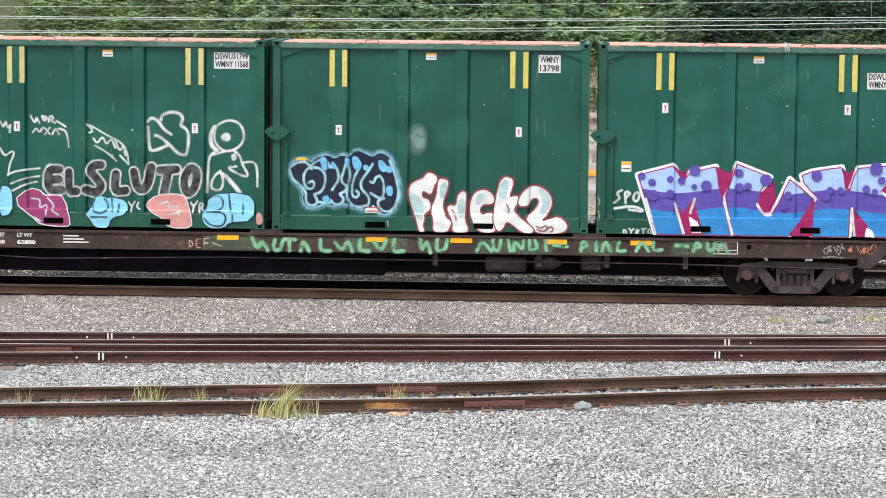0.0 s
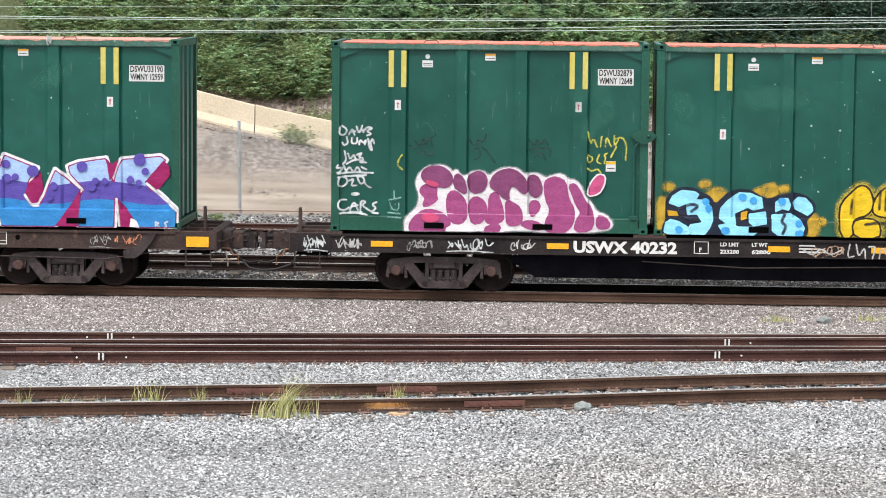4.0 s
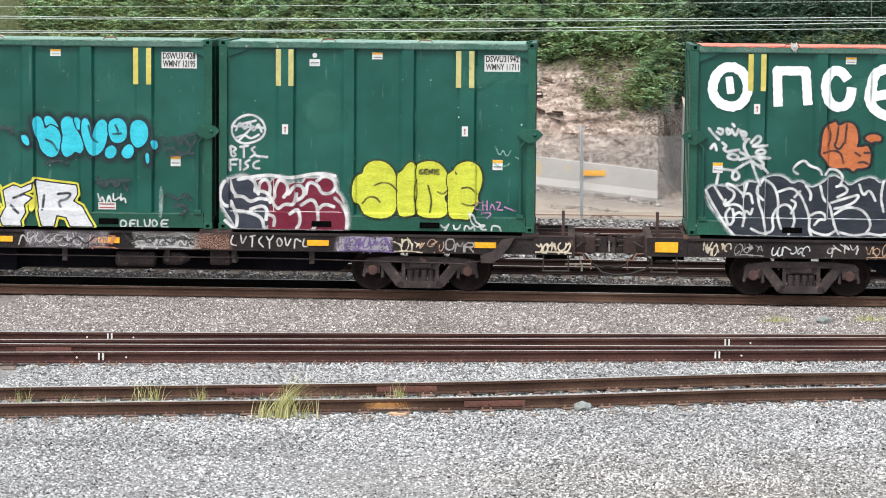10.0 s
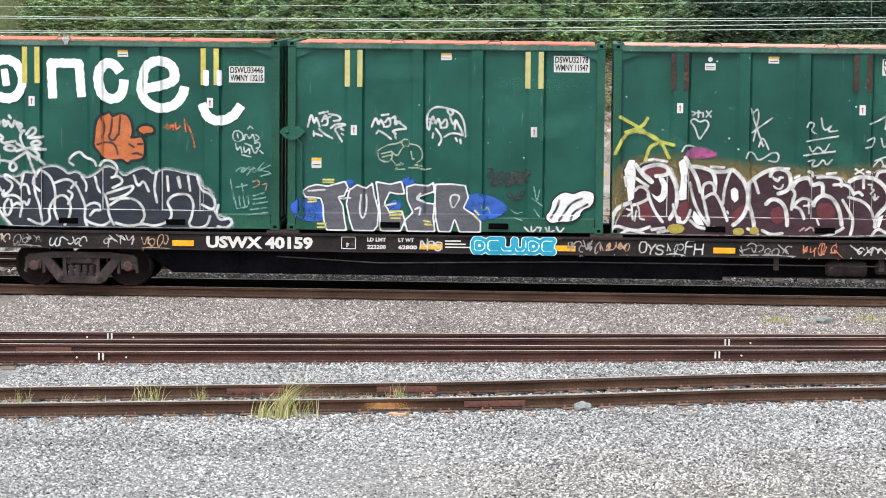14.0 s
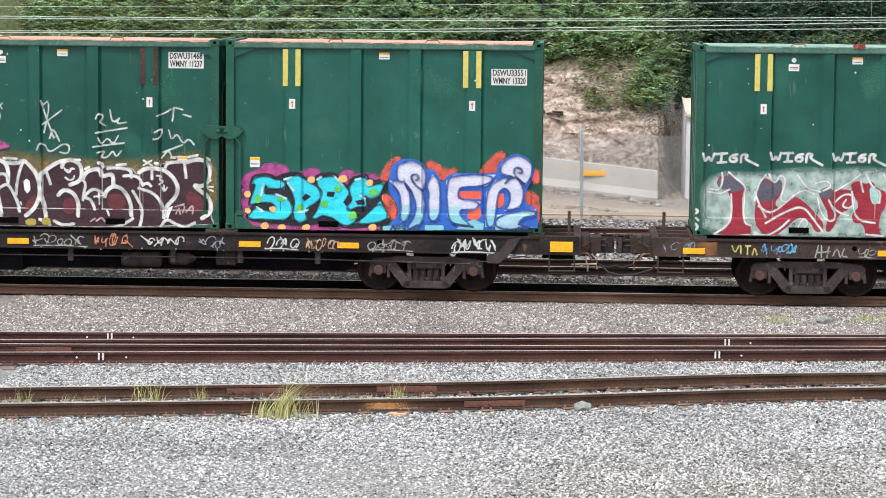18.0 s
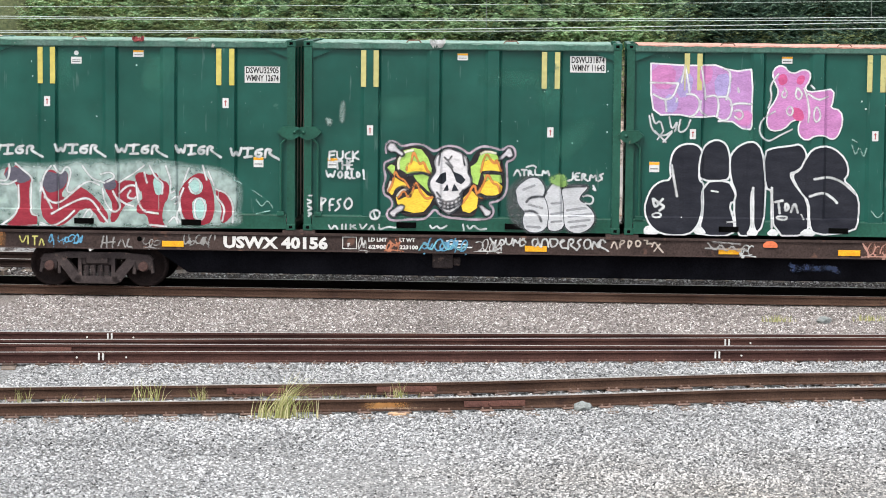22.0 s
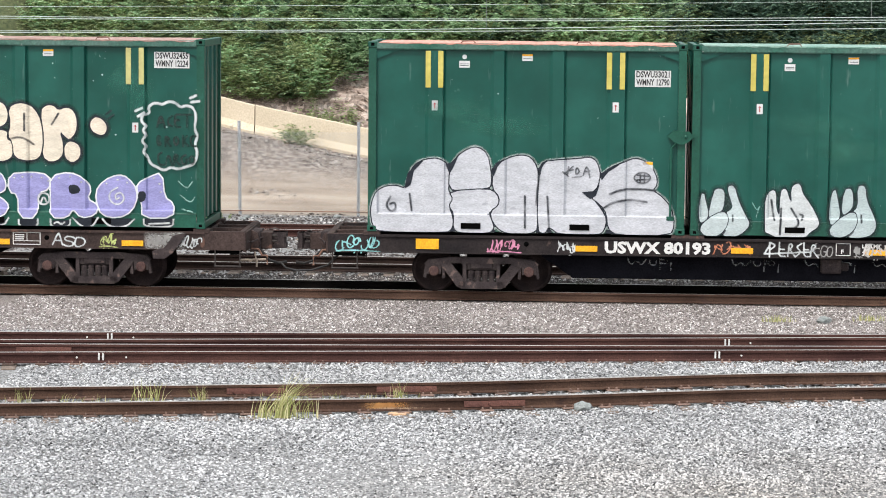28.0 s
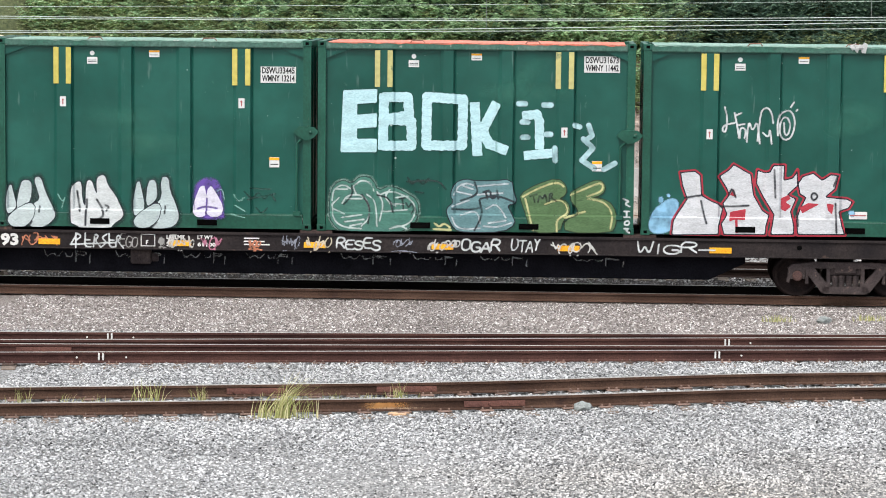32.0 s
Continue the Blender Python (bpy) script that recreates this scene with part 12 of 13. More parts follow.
    ink(top, (0.40, 0.46, 0.48), 0.009, cm(262, 72, 269, 88, 285, 95, 299, 91), cm(259, 29, 265, 12, 283, 6, 313, 9), cm(319, 13, 346, 11, 373, 20), cm(307, 89, 366, 95), cm(307, 73, 356, 77), cm(259, 50, 291, 62), cm(275, 34, 307, 43, 313, 18), cm(324, 46, 345, 57, 362, 30), cm(280, 89, 299, 83), cm(329, 19, 362, 24), cm(269, 78, 296, 72))
    ink(top, (0.015, 0.018, 0.025), 0.009, cm(301, 98, 310, 73, 275, 61), cm(313, 65, 345, 73, 380, 59), cm(311, 62, 318, 35, 302, 4), cm(259, 45, 291, 43, 313, 48), cm(318, 78, 329, 81), cm(323, 78, 326, 65), cm(332, 78, 334, 65, 341, 68), cm(345, 81, 347, 66))
    top = piece(c, [cm(389, 74, 421, 93, 461, 106, 477, 91, 475, 75, 459, 67, 480, 61, 484, 42, 470, 26, 465, 4, 411, 3, 402, 36, 394, 57), cm(480, 75, 507, 91, 539, 105, 552, 92, 545, 76, 518, 70, 556, 65, 572, 44, 571, 16, 562, 5, 476, 4, 476, 26, 508, 37)], (0.07, 0.125, 0.055), (0.025, 0.035, 0.02), 0.014, 1, label='thin olive letters with pale yellow lines')
    ink(top, (0.42, 0.42, 0.20), 0.011, cm(394, 70, 426, 88, 462, 100, 472, 91), cm(399, 66, 408, 30, 415, 6), cm(437, 56, 464, 67, 478, 56, 481, 39, 459, 28, 460, 4), cm(486, 75, 518, 89, 545, 101, 548, 83, 518, 72), cm(475, 31, 513, 43), cm(518, 68, 551, 62, 567, 40, 562, 11), cm(226, 17, 235, 10, 244, 18, 255, 10), cm(224, 6, 257, 5))
    ink(top, (0.015, 0.018, 0.025), 0.007, cm(408, 71, 421, 75), cm(414, 73, 417, 60), cm(423, 60, 426, 75, 432, 64, 437, 78, 440, 62), cm(445, 62, 445, 78, 453, 76, 447, 69, 458, 63))
    doodle(c, [cm(173, 104, 182, 89, 193, 104, 202, 88, 213, 103), cm(171, 96, 231, 101, 247, 83), cm(188, 77, 204, 75)], (0.012, 0.022, 0.022), 0.0121, 2, 0.01, 'dark scribbled graffiti tag')
    doodle(c, [cm(586, 69, 599, 64, 588, 60, 599, 54), cm(588, 45, 598, 45), cm(593, 45, 593, 34), cm(588, 34, 599, 34), cm(589, 25, 598, 28, 598, 19, 589, 19, 589, 25), cm(588, 12, 599, 12, 590, 8, 599, 4)], WHITE, 0.0121, 2, 0.01, 'hand-written graffiti tag in thin spray paint')

    c = C18
    doodle(c, [cm(155, 246, 161, 224, 158, 197, 151, 201, 153, 211, 174, 216), cm(174, 235, 180, 208, 183, 187), cm(176, 230, 187, 235), cm(183, 212, 193, 214), cm(185, 187, 185, 208, 196, 205, 194, 187), cm(198, 180, 201, 223, 209, 198, 217, 223, 223, 177), cm(218, 182, 222, 220, 225, 241, 236, 247, 244, 236, 247, 217), cm(228, 198, 239, 188, 241, 209, 245, 177), cm(256, 193, 255, 225, 265, 238, 281, 242, 290, 220, 284, 191, 271, 183, 260, 193, 260, 220, 272, 231, 281, 215, 276, 193, 269, 195, 268, 217), cm(280, 247, 286, 256), cm(291, 240, 293, 242)], WHITE, 0.0135, 2, 0.01, 'hand-written graffiti tag in thin spray paint')
    top = cloud(c, (0.22, 0.43, 0.60), 0.03, 0.95, 'light blue sprayed patches', cm(15, 4, 16, 34, 32, 55, 53, 70, 72, 67, 65, 34, 55, 5), cm(32, 69, 37, 74, 43, 67, 35, 61), cm(48, 78, 54, 78, 52, 72), cm(392, 48, 405, 51, 403, 38))
    top = piece(c, [cm(72, 121, 101, 124, 112, 116, 115, 78, 132, 68, 147, 62, 156, 52, 148, 19, 148, 2, 57, 0, 60, 29, 86, 70, 77, 94), cm(146, 114, 165, 127, 174, 138, 195, 126, 208, 119, 214, 79, 231, 50, 244, 42, 238, 20, 237, 3, 157, 2, 151, 24, 162, 41, 154, 62, 166, 79, 161, 90), cm(219, 128, 232, 123, 242, 124, 249, 137, 272, 137, 271, 109, 286, 113, 296, 129, 297, 97, 279, 80, 295, 73, 285, 48, 291, 21, 291, 4, 245, 3, 251, 42, 231, 74, 217, 101), cm(296, 102, 305, 116, 326, 123, 342, 110, 358, 121, 374, 119, 367, 92, 351, 78, 391, 74, 402, 68, 394, 55, 376, 49, 382, 22, 388, 5, 297, 4, 294, 32, 301, 54, 311, 75, 300, 81)], (0.46, 0.465, 0.48), (0.015, 0.018, 0.025), 0.022, 0, halo=(0.28, 0.025, 0.04), halo_w=0.03, label='silver letters with black and red outlines')
    dabs(top, (0.34, 0.035, 0.05), 0, cm(169, 46, 199, 52, 197, 31, 183, 32, 184, 6, 180, 6, 178, 32, 167, 28), cm(265, 73, 279, 80, 284, 73, 274, 66, 285, 59, 274, 48, 265, 53), cm(301, 56, 317, 65, 338, 63, 322, 54, 306, 45), cm(351, 65, 365, 63, 362, 44, 354, 52), cm(168, 79, 175, 90, 181, 74))
    ink(top, (0.015, 0.018, 0.025), 0.009, cm(82, 72, 115, 78), cm(113, 67, 119, 40, 124, 24), cm(150, 57, 177, 57, 204, 59), cm(251, 128, 254, 75), cm(327, 86, 336, 78, 327, 69, 321, 78, 327, 86), cm(166, 79, 172, 93, 179, 74), cm(364, 98, 371, 117), cm(368, 65, 371, 9), cm(295, 53, 298, 21))
    w = part("warning_label", CM["warning"], None, c, at=Matrix.Translation((4.12, PANEL_Y - 0.006, 0.42)))
    part("warning_print", CM["warning_line"], None, w)


def wear(c, seed, specks, clouds):
    """Chips in the green paint, and cloudy lighter patches for the panels' sheen and rubbing."""
    rnd = random.Random(seed)
    mid = rnd.uniform(1.5, 4.5)
    spots = []
    for k in range(specks):
        spots.append((min(5.8, max(0.25, rnd.gauss(mid, 1.3))), rnd.uniform(0.6, 3.4), 0.006 + 0.016 * rnd.random() ** 3))
    dots(c, spots, (0.36, 0.44, 0.41), "small pale chips in the paint")
    # lighter green clouds paint the soft sky sheen of the dented panels
    for k in range(clouds):
        u, v, a, b = rnd.uniform(0.5, 5.5), rnd.uniform(1.6, 3.1), rnd.uniform(0.05, 0.30), rnd.uniform(0.03, 0.25)
        tilt = rnd.uniform(-0.8, 0.8)
        spray(c, "rubbed_patch", lambda U, V: np.hypot((U - u + tilt * (V - v)) / a, (V - v) / b) * min(a, b) - min(a, b), (u - a - 0.6, v - b - 0.5, u + a + 0.6, v + b + 0.5), (0.022, 0.15, 0.105), 0, 0.20, 0.5, "cloudy painted-in sheen and rubbing on the panel", 0.05)


for k, c in enumerate((C0, C1, C2, C3, C4, C5, C6, C7, C8, C9, C10, C11, C12, C13, C14, C15, C16, C17, C18)):
    wear(c, k + 40, (14, 12, 12, 12, 70, 30, 30, 20, 34, 60, 10, 24, 40, 20, 24, 8, 14, 20, 12)[k], (3, 5, 3, 3, 4, 4, 5, 4, 4, 4, 3, 3, 4, 3, 4, 2, 3, 3, 3)[k])

for painter in (paint_first_car, paint_second_car, paint_third_car, paint_fourth_car, paint_fifth_car):
    painter()
for c, u in ((C1, 1.95), (C5, 4.02)):
    w = part("warning_label", CM["warning"], None, c, "white label with red print", at=Matrix.Translation((u, PANEL_Y - 0.006, 0.42)))
    for dz in (-0.035, 0.035):
        part("warning_print", CM["warning_line"], None, w, at=Matrix.Translation((0, 0, dz)))


# ---- lettering and tags along the flatcars' sills ----
GREY, STEEL, RUSTY, TAN, TEAL, CHALK = (0.26, 0.25, 0.24), (0.20, 0.21, 0.25), (0.46, 0.17, 0.09), (0.40, 0.26, 0.17), (0.16, 0.42, 0.50), (0.50, 0.49, 0.47)


def sill_tags(car, *items):
    """Hand-writing that fills the sill's height: words, from, to, colour, line width."""
    for k, (words, u0, u1, rgb, r) in enumerate(items):
        tag(car, words, u0, 0.82 + 0.015 * (k % 2), u1, 1.055 - 0.02 * (k % 3), rgb, 0.78 * r, 0.1, 1, jitter=0.12, mist=0.007, depth=flat_depth)


def data_block(car, u, weights):
    """The small stencilled weights and a boxed plate letter."""
    for words, value, du in (("LD LMT", weights[0], 0.50), ("LT WT", weights[1], 1.10)):
        tagged(part("stencil", lettering(words, 0.10, M_LETTER, 0.36 if du < 1 else 0.30, 0.004), None, car, at=Matrix.Translation((u + du, 0.012, 0.985))), kind="stuff")
        tagged(part("stencil", lettering(value, 0.10, M_LETTER, 0.36, 0.004), None, car, at=Matrix.Translation((u + du, 0.012, 0.845))), kind="stuff")
    b = None
    for x0, x1, z0, z1 in ((0, 0.28, 0.83, 0.845), (0, 0.28, 1.055, 1.07), (0, 0.015, 0.83, 1.07), (0.265, 0.28, 0.83, 1.07)):
        b = box(x0, x1, -0.004, 0.0, z0, z1, 0.0, b)
    p = part("plate_box", b, M_LETTER, car, at=Matrix.Translation((u, 0.014, 0)))
    part("plate_letter", lettering("F", 0.11, M_LETTER, 0.0, 0.004), None, p, at=Matrix.Translation((0.10, -0.002, 0.87)))
    for k in range(3):
        part("stencil_bar", box(0, 0.5 - 0.1 * k, -0.004, 0.0, 0, 0.025, 0.001), M_LETTER, car, at=Matrix.Translation((u + 2.0, 0.012, 0.88 + 0.06 * k)))


def sheet_frame(car, u, w):
    """An empty stencilled lubrication frame with cells."""
    b = None
    for x0, x1, z0, z1 in ((0, w, 0.83, 0.845), (0, w, 1.06, 1.075), (0, 0.016, 0.83, 1.075), (w - 0.016, w, 0.83, 1.075), (0, w, 0.90, 0.91), (w / 2, w / 2 + 0.012, 0.90, 1.06)):
        b = box(x0, x1, -0.004, 0.0, z0, z1, 0.0, b)
    part("stencil_frame", b, M_LETTER, car, "white stencilled frame", at=Matrix.Translation((u, 0.014, 0)))
    for k in range(3):
        part("stencil_bar", box(0.04, w / 2 - 0.05, -0.004, 0.0, 0, 0.02, 0.001), M_LETTER, car, at=Matrix.Translation((u, 0.012, 0.93 + 0.04 * k)))


def smear(car, u0, u1, rgb, strength=0.5):
    """A soft coloured cloud of overspray on the sill."""
    spray(car, "graffiti", lambda U, V: np.maximum(np.abs(V - 0.945) - 0.12, np.abs(U - (u0 + u1) / 2) - (u1 - u0) / 2) + 0.03 * np.sin(U * 9 + V * 7), (u0 - 0.15, 0.79, u1 + 0.15, 1.11), rgb, 0, 0.09, 0.6 * strength, "faded cloud of overspray", 0.02, flat_depth)


LIME = (0.24, 0.46, 0.25)
rail_stains()
sill_tags(K0, ("~~~", 23.0, 23.4, GREY, 0.02), ("~~~", 23.5, 24.0, RUSTY, 0.02))
for a, b in ((11.2, 12.1), (13.9, 15.0), (16.5, 17.8), (18.4, 19.1), (20.2, 21.0)):
    smear(K0, a, b, (0.14, 0.26, 0.15), 0.45)
sheet_frame(K0, 20.92, 0.47)
data_block(K0, 6.4, ("223200", "62800"))
sill_tags(K1, ("~~~~~", -0.5, -0.1, WHITE, 0.022), ("~~~~~", 0.1, 0.6, CHALK, 0.024), ("~~~~~", 1.5, 2.0, GREY, 0.024), ("~~~~", 2.25, 3.1, WHITE, 0.026), ("~~~", 3.45, 3.95, CHALK, 0.022), ("~~~~", 9.2, 9.9, TAN, 0.022), ("~~~~~", 11.0, 12.0, CHALK, 0.026), ("~~~~", 12.1, 12.7, STEEL, 0.024), ("~~~~", 13.3, 14.2, WHITE, 0.026), ("~~~~~", 14.9, 16.0, CHALK, 0.026), ("~~~~", 16.1, 16.6, RUSTY, 0.022), ("~~~~", 17.0, 18.2, WHITE, 0.03), ("~~~", 22.0, 22.5, CREAM, 0.024), ("~~~", 22.5, 22.95, TAN, 0.022), ("OMR", 22.98, 23.55, GREY, 0.028))
smear(K1, 18.2, 18.8, (0.25, 0.12, 0.06), 0.6)
smear(K1, 20.95, 21.9, (0.50, 0.47, 0.55), 0.85)
sill_tags(K1, ("~~~~~~", 21.0, 21.95, (0.12, 0.07, 0.22), 0.03))
data_block(K1, 6.98, ("223200", "62800"))
tag(K1, "~~~~", 24.72, 0.84, 25.35, 1.02, CREAM, 0.024, depth=flat_depth)
sill_tags(K2, ("~~~~", 0.3, 0.8, CREAM, 0.024), ("~~~", 0.9, 1.4, GREY, 0.022), ("~~~~", 1.6, 2.3, WHITE, 0.026), ("~~~", 2.6, 3.2, CHALK, 0.022), ("~~~", 3.4, 3.9, TAN, 0.024), ("NPS", 8.78, 9.2, WHITE, 0.024), ("~~~~", 11.63, 12.2, GREY, 0.03), ("~~~~", 12.2, 12.8, TAN, 0.026), ("OYS", 12.97, 13.45, CHALK, 0.026), ("~~", 13.5, 13.8, WHITE, 0.02), ("FH", 13.85, 14.2, WHITE, 0.022), ("~~~~~", 14.9, 15.9, GREY, 0.028), ("~~~~", 16.1, 16.8, RUSTY, 0.024), ("~~~~", 17.0, 17.8, CHALK, 0.026), ("~~~", 18.1, 18.7, STEEL, 0.024), ("~~~", 19.4, 20.0, WHITE, 0.024), ("~~~~", 20.2, 20.8, TAN, 0.024), ("~~~~", 21.4, 22.2, GREY, 0.024), ("~~~~~", 23.0, 23.9, WHITE, 0.028))
for a, b in ((9.82, 11.32),):
    L = [s for s in written("DELUDE", a, 0.83, b, 1.04, 0.0, 1, 0.25, 0.0) if s]
    flat = [st for s in L for st in s]
    d = spray(K2, "graffiti", lambda U, V: dist(flat, U, V) - 0.085, (a - 0.12, 0.775, b + 0.12, 1.12), (0.55, 0.78, 0.80), 0, label="teal block letters edged in pale blue", depth=flat_depth)
    spray(d, "fill", lambda U, V: dist(flat, U, V) - 0.070, (a - 0.12, 0.775, b + 0.12, 1.12), (0.02, 0.26, 0.40), 1, depth=flat_depth)
    spray(d, "letters", lambda U, V: dist(flat, U, V) - 0.011, (a - 0.12, 0.775, b + 0.12, 1.12), (0.55, 0.78, 0.80), 2, depth=flat_depth)
data_block(K2, 7.26, ("222200", "62800"))
BLUEISH, YOLK = (0.10, 0.30, 0.46), (0.46, 0.42, 0.12)
smear(K3, 0.10, 0.35, (0.50, 0.22, 0.06), 0.7)
sill_tags(K3, ("~~~", -0.55, 0.0, STEEL, 0.02), ("~~~~~", 1.25, 1.93, BLUEISH, 0.026), ("~~", 3.1, 3.4, GREY, 0.02), ("~~~~", 3.91, 4.5, GREY, 0.028), ("~~~", 7.3, 7.45, CHALK, 0.016), ("~~", 7.8, 8.1, RUSTY, 0.03), ("~~~~~", 8.5, 9.4, BLUEISH, 0.034), ("~~~", 9.5, 10.0, CHALK, 0.022), ("~~", 14.6, 14.85, WHITE, 0.024), ("~~~~", 16.9, 17.63, (0.50, 0.30, 0.25), 0.028), ("~~~~", 17.63, 18.11, TAN, 0.028), ("~~~~", 18.17, 18.79, CREAM, 0.034), ("~~~~~", 19.19, 19.95, TEAL, 0.034), ("~~~", 19.98, 20.32, GREY, 0.026), ("ASD", 21.72, 22.36, WHITE, 0.028), ("~~~", 22.63, 22.93, (0.42, 0.46, 0.16), 0.024), ("~~~~", 24.2, 24.6, WHITE, 0.026))
blob_area = (14.85, 0.79, 15.5, 1.11)
spray(K3, "graffiti", lambda U, V: np.maximum(np.hypot((U - 15.17) / 1.4, V - 1.0) - 0.10, 0.97 - V), blob_area, (0.62, 0.16, 0.07), 0, label="orange half-round dab", depth=flat_depth)
smear(K3, 17.0, 19.9, (0.26, 0.11, 0.07), 0.5)
smear(K3, 23.6, 24.2, (0.40, 0.39, 0.37), 0.9)
sheet_frame(K3, 20.94, 0.54)
data_block(K3, 6.98, ("62900", "223100"))
sill_tags(K4, ("~~~~~", -0.6, 0.2, (0.28, 0.60, 0.60), 0.03), ("~~~~~", 2.3, 2.9, (0.6, 0.24, 0.36), 0.028), ("~~~~", 3.65, 4.0, WHITE, 0.022), ("~~~~", 6.64, 7.46, RUSTY, 0.026), ("EGO", 8.54, 8.9, GREY, 0.022), ("~~~", 9.3, 9.4, GREY, 0.02), ("~~~~", 9.49, 9.96, CHALK, 0.022), ("~~~", 10.09, 10.5, (0.45, 0.16, 0.24), 0.024), ("~~", 11.05, 11.25, RUSTY, 0.032), ("~~~", 11.7, 12.0, STEEL, 0.022), ("~~~", 12.17, 12.62, CREAM, 0.026), ("RESES", 12.74, 13.6, WHITE, 0.030), ("~~", 13.81, 14.24, STEEL, 0.022), ("~~~~", 14.54, 15.1, CHALK, 0.028), ("OGAR", 15.14, 15.9, WHITE, 0.032), ("DTAY", 16.1, 16.67, WHITE, 0.026), ("~~~~", 16.9, 17.7, CHALK, 0.026), ("WIGR-", 18.5, 20.0, WHITE, 0.03))
for k, u in enumerate((5.0, 7.0, 8.4, 9.7, 10.95, 12.8, 14.2, 15.5, 17.3)):
    w, low = 0.78 + 0.06 * (k % 3), 0.47 + 0.008 * k
    doodle(K4, [[(u, 0.70), (u + 0.06, low + 0.08), (u + 0.18, 0.66), (u + 0.26, low + 0.07), (u + 0.36, 0.68)], [(u + 0.42, 0.66), (u + 0.44, low + 0.09), (u + 0.55, low + 0.10), (u + 0.56, 0.66)], [(u + 0.62, 0.69), (u + 0.62, low)], [(u + 0.62, 0.68), (u + w, 0.66), (u + w - 0.03, low + 0.12), (u + 0.64, low + 0.14)], [(u + w + 0.06, 0.62), (u + w + 0.05, low - 0.02)]], (0.10, 0.105, 0.11), 0.011, 2, 0.008, "faint grey graffiti tag on the girder", girder_depth)
doodle(K3, [[(15.6, 0.60), (15.8, 0.52), (15.95, 0.62), (16.1, 0.50), (16.3, 0.60), (16.5, 0.48)], [(15.65, 0.50), (16.0, 0.56), (16.45, 0.55)]], (0.02, 0.035, 0.09), 0.03, 2, 0.03, "faint blue graffiti on the girder", girder_depth)
data_block(K4, 8.95, ("224900", "61100"))

doodle(K0, [cm(1207, 101, 1218, 79, 1226, 99, 1237, 79), cm(1251, 99, 1248, 79, 1262, 80, 1266, 97), cm(1279, 100, 1279, 79), cm(1270, 100, 1290, 100), cm(1301, 79, 1306, 100, 1317, 79), cm(1339, 100, 1339, 79, 1358, 79), cm(1367, 95, 1383, 79, 1391, 101, 1400, 79), cm(1416, 102, 1413, 80, 1432, 80), cm(1443, 96, 1457, 80, 1465, 100), cm(1482, 102, 1478, 79, 1500, 81), cm(1531, 105, 1533, 79, 1544, 103, 1551, 79), cm(1564, 104, 1562, 82, 1580, 84, 1583, 104)], (0.17, 0.38, 0.21), 0.024, 2, 0.035, "hand-written graffiti tag on the sill", flat_depth)
doodle(K0, [cm(1640, 83, 1651, 103, 1668, 83), cm(1671, 105, 1673, 83, 1684, 86, 1686, 105), cm(1700, 108, 1704, 84), cm(1711, 84, 1711, 106, 1728, 84, 1730, 108), cm(1741, 106, 1741, 84, 1758, 89, 1751, 106), cm(1771, 108, 1773, 85), cm(1788, 96, 1813, 94), cm(1839, 85, 1842, 107, 1853, 97, 1842, 92), cm(1869, 108, 1869, 86), cm(1880, 86, 1885, 108, 1896, 86), cm(1913, 104, 1907, 86, 1924, 87), cm(1945, 87, 1956, 107, 1969, 87), cm(1978, 108, 1976, 87, 1994, 90), cm(2021, 99, 2043, 97), cm(2054, 88, 2059, 108, 2070, 97, 2060, 95), cm(2081, 108, 2081, 89, 2092, 91, 2095, 108), cm(2102, 89, 2108, 107, 2119, 87)], (0.17, 0.38, 0.21), 0.022, 2, 0.03, "hand-written graffiti tag on the sill", flat_depth)
doodle(K0, [cm(1085, 99, 1085, 81, 1094, 88, 1085, 99), cm(1107, 100, 1098, 97, 1098, 82, 1107, 82), cm(1098, 90, 1105, 90), cm(1114, 100, 1114, 80), cm(1114, 100, 1125, 100), cm(1114, 91, 1122, 91), cm(1130, 92, 1147, 85)], TAN, 0.01, 2, 0.008, "hand-written graffiti tag on the sill", flat_depth)
doodle(K1, [cm(994, 105, 989, 79, 1002, 83), cm(1006, 105, 1011, 79, 1022, 103, 1024, 79), cm(1030, 101, 1044, 103, 1037, 79), cm(1050, 79, 1054, 104, 1068, 79), cm(1072, 102, 1087, 102, 1079, 79), cm(907, 93, 924, 82, 940, 99, 956, 83, 978, 94), cm(1473, 84, 1480, 107, 1493, 84, 1502, 105, 1513, 84, 1532, 104), cm(1889, 106, 1883, 90, 1896, 87), cm(1904, 107, 1907, 88, 1915, 105), cm(1922, 105, 1932, 107), cm(1927, 106, 1926, 85), cm(1945, 105, 1937, 96, 1948, 85), cm(1954, 105, 1960, 96, 1967, 107), cm(1960, 96, 1960, 83), cm(1973, 97, 1979, 105, 1986, 93, 1978, 84, 1973, 97), cm(1990, 103, 1993, 84, 2001, 101), cm(2008, 84, 2009, 104, 2020, 97), cm(2027, 102, 2023, 87, 2033, 87)], CHALK, 0.013, 2, 0.008, "hand-written graffiti tag on the sill", flat_depth)
smear(K1, 11.6, 12.6, (0.20, 0.20, 0.20), 0.8)
smear(K1, 14.9, 16.4, (0.30, 0.28, 0.30), 0.8)
smear(K1, 17.0, 18.2, (0.36, 0.35, 0.34), 0.8)
smear(K1, 18.2, 18.8, (0.26, 0.15, 0.12), 0.8)
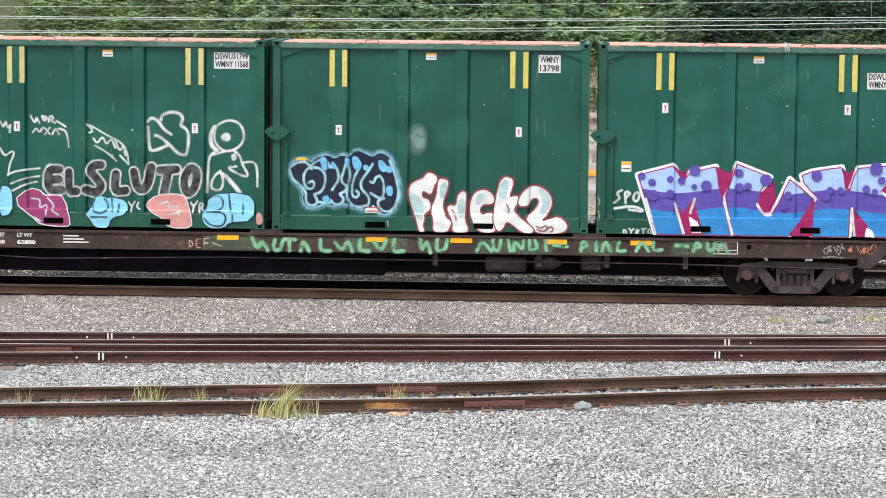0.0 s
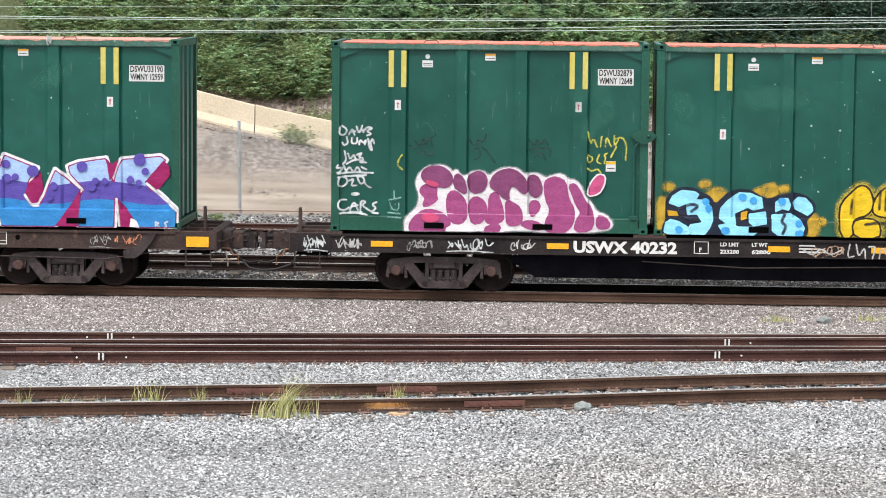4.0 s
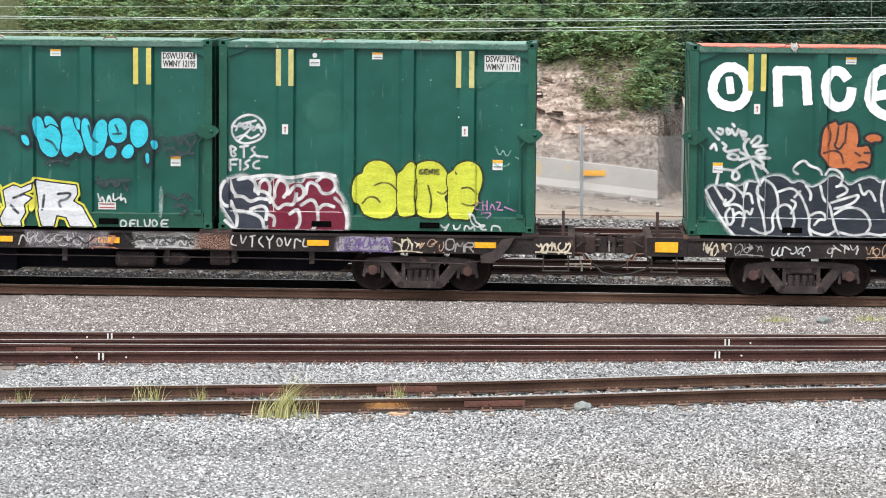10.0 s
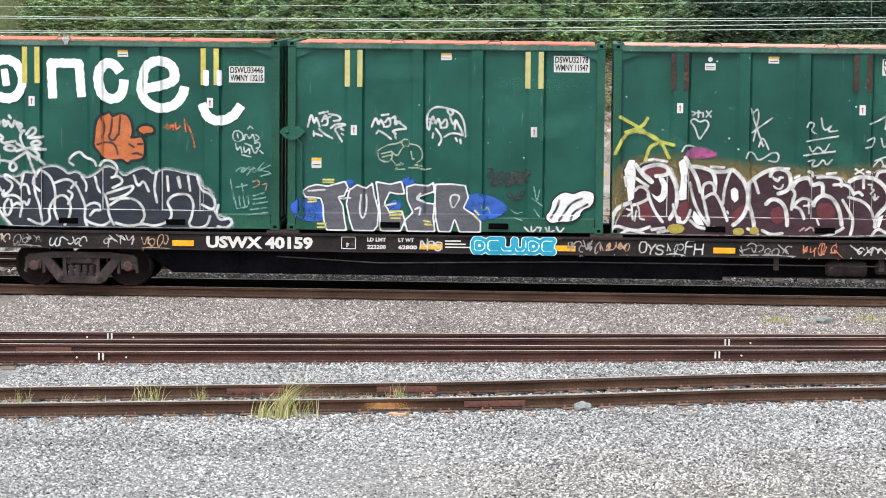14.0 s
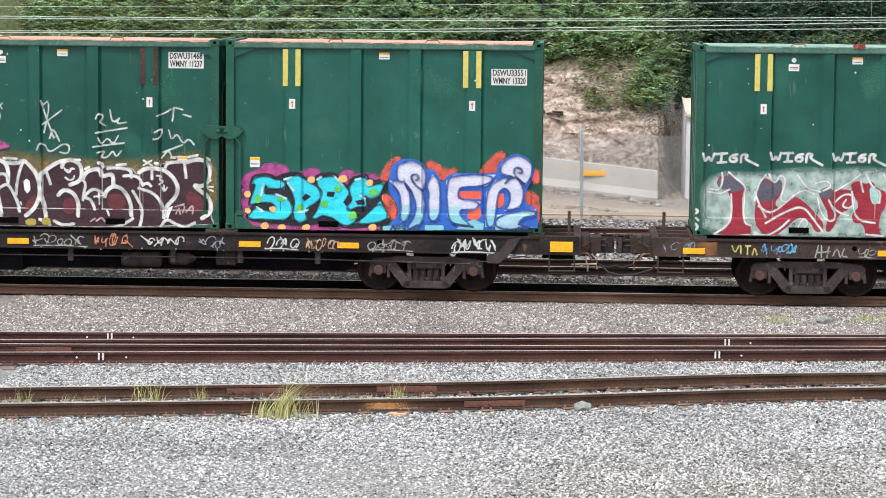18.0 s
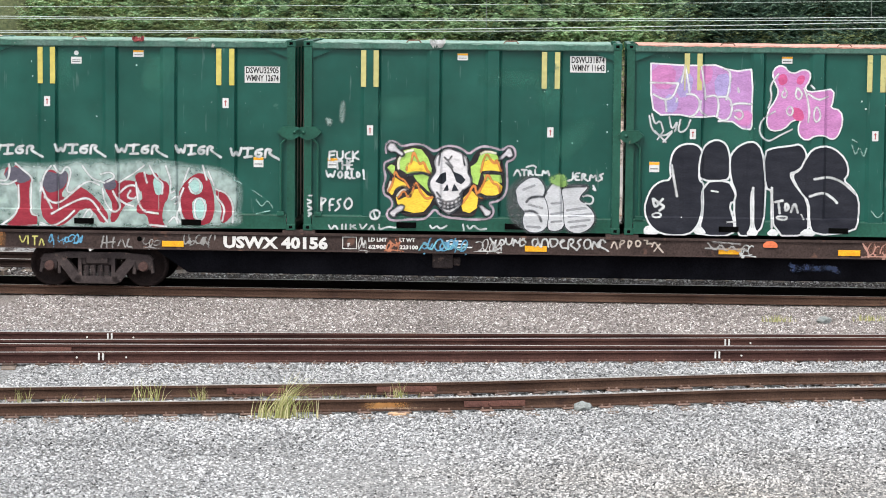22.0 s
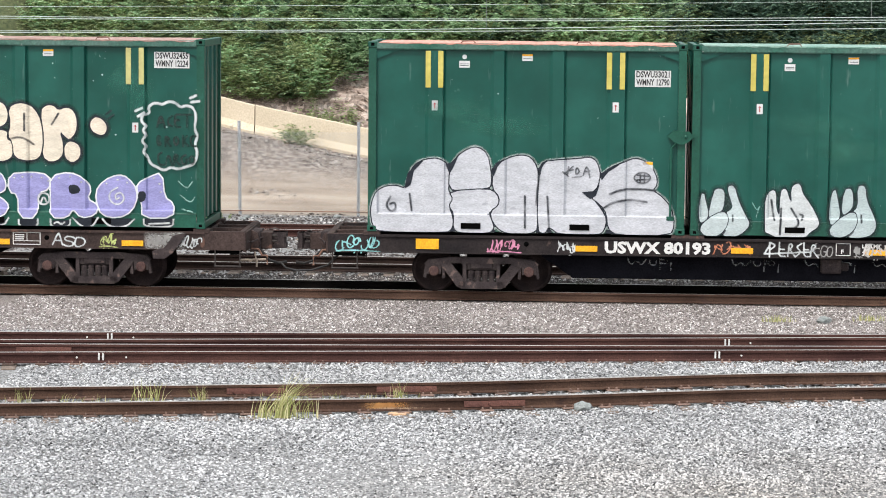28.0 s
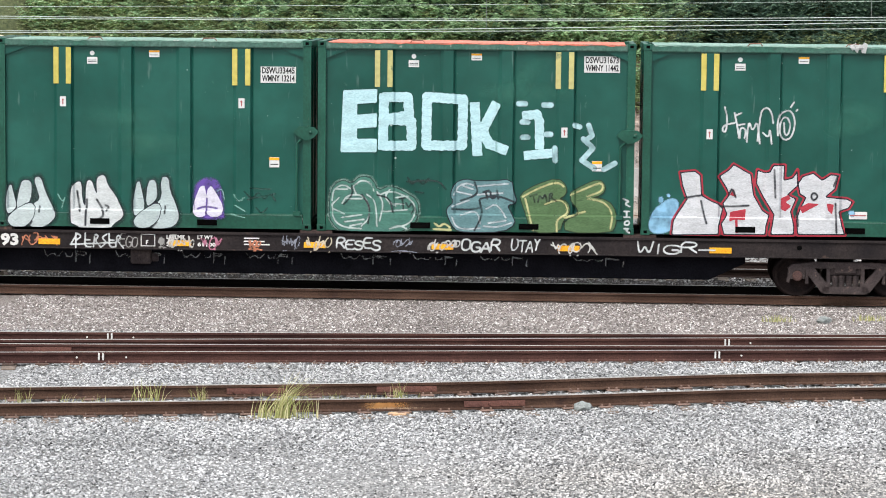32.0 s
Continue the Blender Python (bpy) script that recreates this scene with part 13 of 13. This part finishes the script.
doodle(K1, [cm(1104, 96, 1120, 79, 1133, 101, 1153, 79, 1169, 99, 1194, 84), cm(1556, 102, 1570, 85, 1586, 104, 1602, 83, 1620, 100), cm(1677, 108, 1694, 87, 1710, 108, 1726, 85, 1747, 108, 1769, 85, 1790, 108, 1812, 88), cm(1683, 93, 1748, 102, 1812, 97)], (0.02, 0.02, 0.022), 0.014, 2, 0.008, "hand-written graffiti tag on the sill", flat_depth)
doodle(K3, [cm(982, 108, 990, 95, 995, 108, 988, 84), cm(999, 96, 1004, 108, 1012, 99, 1003, 94), cm(1012, 108, 1014, 96, 1023, 97, 1025, 108), cm(1027, 94, 1029, 108, 1036, 97, 1040, 108), cm(1048, 108, 1038, 103, 1040, 92, 1049, 97), cm(990, 83, 1003, 90), cm(1045, 108, 1051, 101), cm(1064, 95, 1063, 106, 1071, 108, 1075, 102, 1069, 93), cm(1073, 108, 1078, 93), cm(1081, 93, 1082, 108, 1092, 108, 1094, 93), cm(1097, 108, 1099, 91, 1110, 96, 1113, 108, 1099, 108), cm(1116, 100, 1126, 105, 1121, 108, 1116, 102, 1119, 91, 1128, 91), cm(1132, 89, 1132, 108, 1143, 108, 1141, 100, 1134, 98, 1145, 90), cm(1156, 108, 1148, 103, 1156, 96, 1148, 87), cm(1161, 99, 1165, 108, 1174, 108, 1176, 94, 1165, 88, 1161, 99), cm(1178, 90, 1180, 108, 1191, 88, 1194, 108), cm(1196, 108, 1185, 98, 1203, 90, 1209, 86), cm(1198, 108, 1203, 103)], (0.50, 0.50, 0.49), 0.015, 2, 0.008, "hand-written graffiti tag on the sill", flat_depth)
doodle(K3, [cm(1214, 93, 1220, 108, 1226, 91), cm(1231, 93, 1231, 108, 1242, 106, 1233, 99), cm(1246, 95, 1246, 108, 1255, 104, 1248, 93), cm(1259, 104, 1266, 108, 1272, 102, 1264, 93, 1259, 104), cm(1277, 108, 1285, 108, 1280, 100, 1290, 102), cm(1292, 96, 1296, 107, 1305, 94, 1313, 85), cm(1296, 87, 1307, 101)], (0.48, 0.40, 0.34), 0.014, 2, 0.008, "hand-written graffiti tag on the sill", flat_depth)
doodle(K3, [cm(1398, 105, 1412, 88, 1423, 105, 1434, 86, 1444, 103, 1455, 86, 1469, 101), cm(1394, 94, 1471, 93), cm(1407, 107, 1460, 103), cm(231, 80, 236, 102), cm(242, 102, 242, 80), cm(253, 80, 256, 100), cm(236, 89, 258, 91), cm(264, 83, 271, 100, 278, 81), cm(285, 97, 280, 83, 291, 81)], GREY, 0.015, 2, 0.008, "hand-written graffiti tag on the sill", flat_depth)
doodle(K3, [cm(72, 100, 78, 84, 85, 100), cm(89, 85, 89, 100), cm(98, 100, 107, 100), cm(102, 100, 102, 83), cm(111, 83, 115, 98, 120, 83)], YOLK, 0.013, 2, 0.008, "hand-written graffiti tag on the sill", flat_depth)
doodle(K3, [cm(846, 83, 857, 100, 868, 80, 879, 100), cm(890, 100, 901, 81, 911, 98, 922, 81, 938, 96)], TEAL, 0.015, 2, 0.008, "hand-written graffiti tag on the sill", flat_depth)
doodle(K4, [cm(761, 88, 772, 107), cm(769, 107, 769, 79), cm(769, 107, 782, 102, 771, 94), cm(788, 107, 786, 81, 799, 81), cm(788, 94, 797, 94), cm(804, 81, 806, 107, 814, 102, 807, 94, 818, 80), cm(830, 106, 819, 99, 830, 90, 818, 80), cm(834, 107, 834, 81, 845, 81), cm(834, 94, 843, 94), cm(847, 81, 849, 105, 858, 101, 850, 94, 862, 79), cm(759, 85, 848, 90)], WHITE, 0.013, 2, 0.008, "hand-written graffiti tag on the sill", flat_depth)


# ---- the train's run ----
def motions():
    # metres that the train has gone at each whole second
    seconds = [0, 1, 2, 3, 6, 7, 8, 9, 10, 11, 12, 13, 14, 17, 18, 19, 20, 21, 22, 23, 24, 25, 28, 29, 30, 31, 32]
    metres = [0.0, 3.528, 7.049, 10.571, 21.036, 24.457, 27.928, 31.394, 34.851, 38.357, 41.83, 45.297, 48.749, 58.974, 62.357, 65.794, 69.215, 72.652, 76.078, 79.481, 82.889, 86.283, 96.432, 99.742, 103.1, 106.441, 109.771]
    for ob, x in CONTAINERS:
        walk(ob, [(t, pose(x - m, 0, DECK)) for t, m in zip(seconds, metres)])
    for ob, x in CARS:
        walk(ob, [(t, pose(x - m, 0, 0)) for t, m in zip(seconds, metres)])
    steps = [k / 6.0 for k in range(193)]
    turns = [-math.degrees(float(np.interp(t, seconds, metres)) / WHEEL_R) for t in steps]
    for ob, x in WHEELSETS:
        walk(ob, [(t, pose(x, 0, WHEEL_R, 0, a, 0)) for t, a in zip(steps, turns)])


motions()
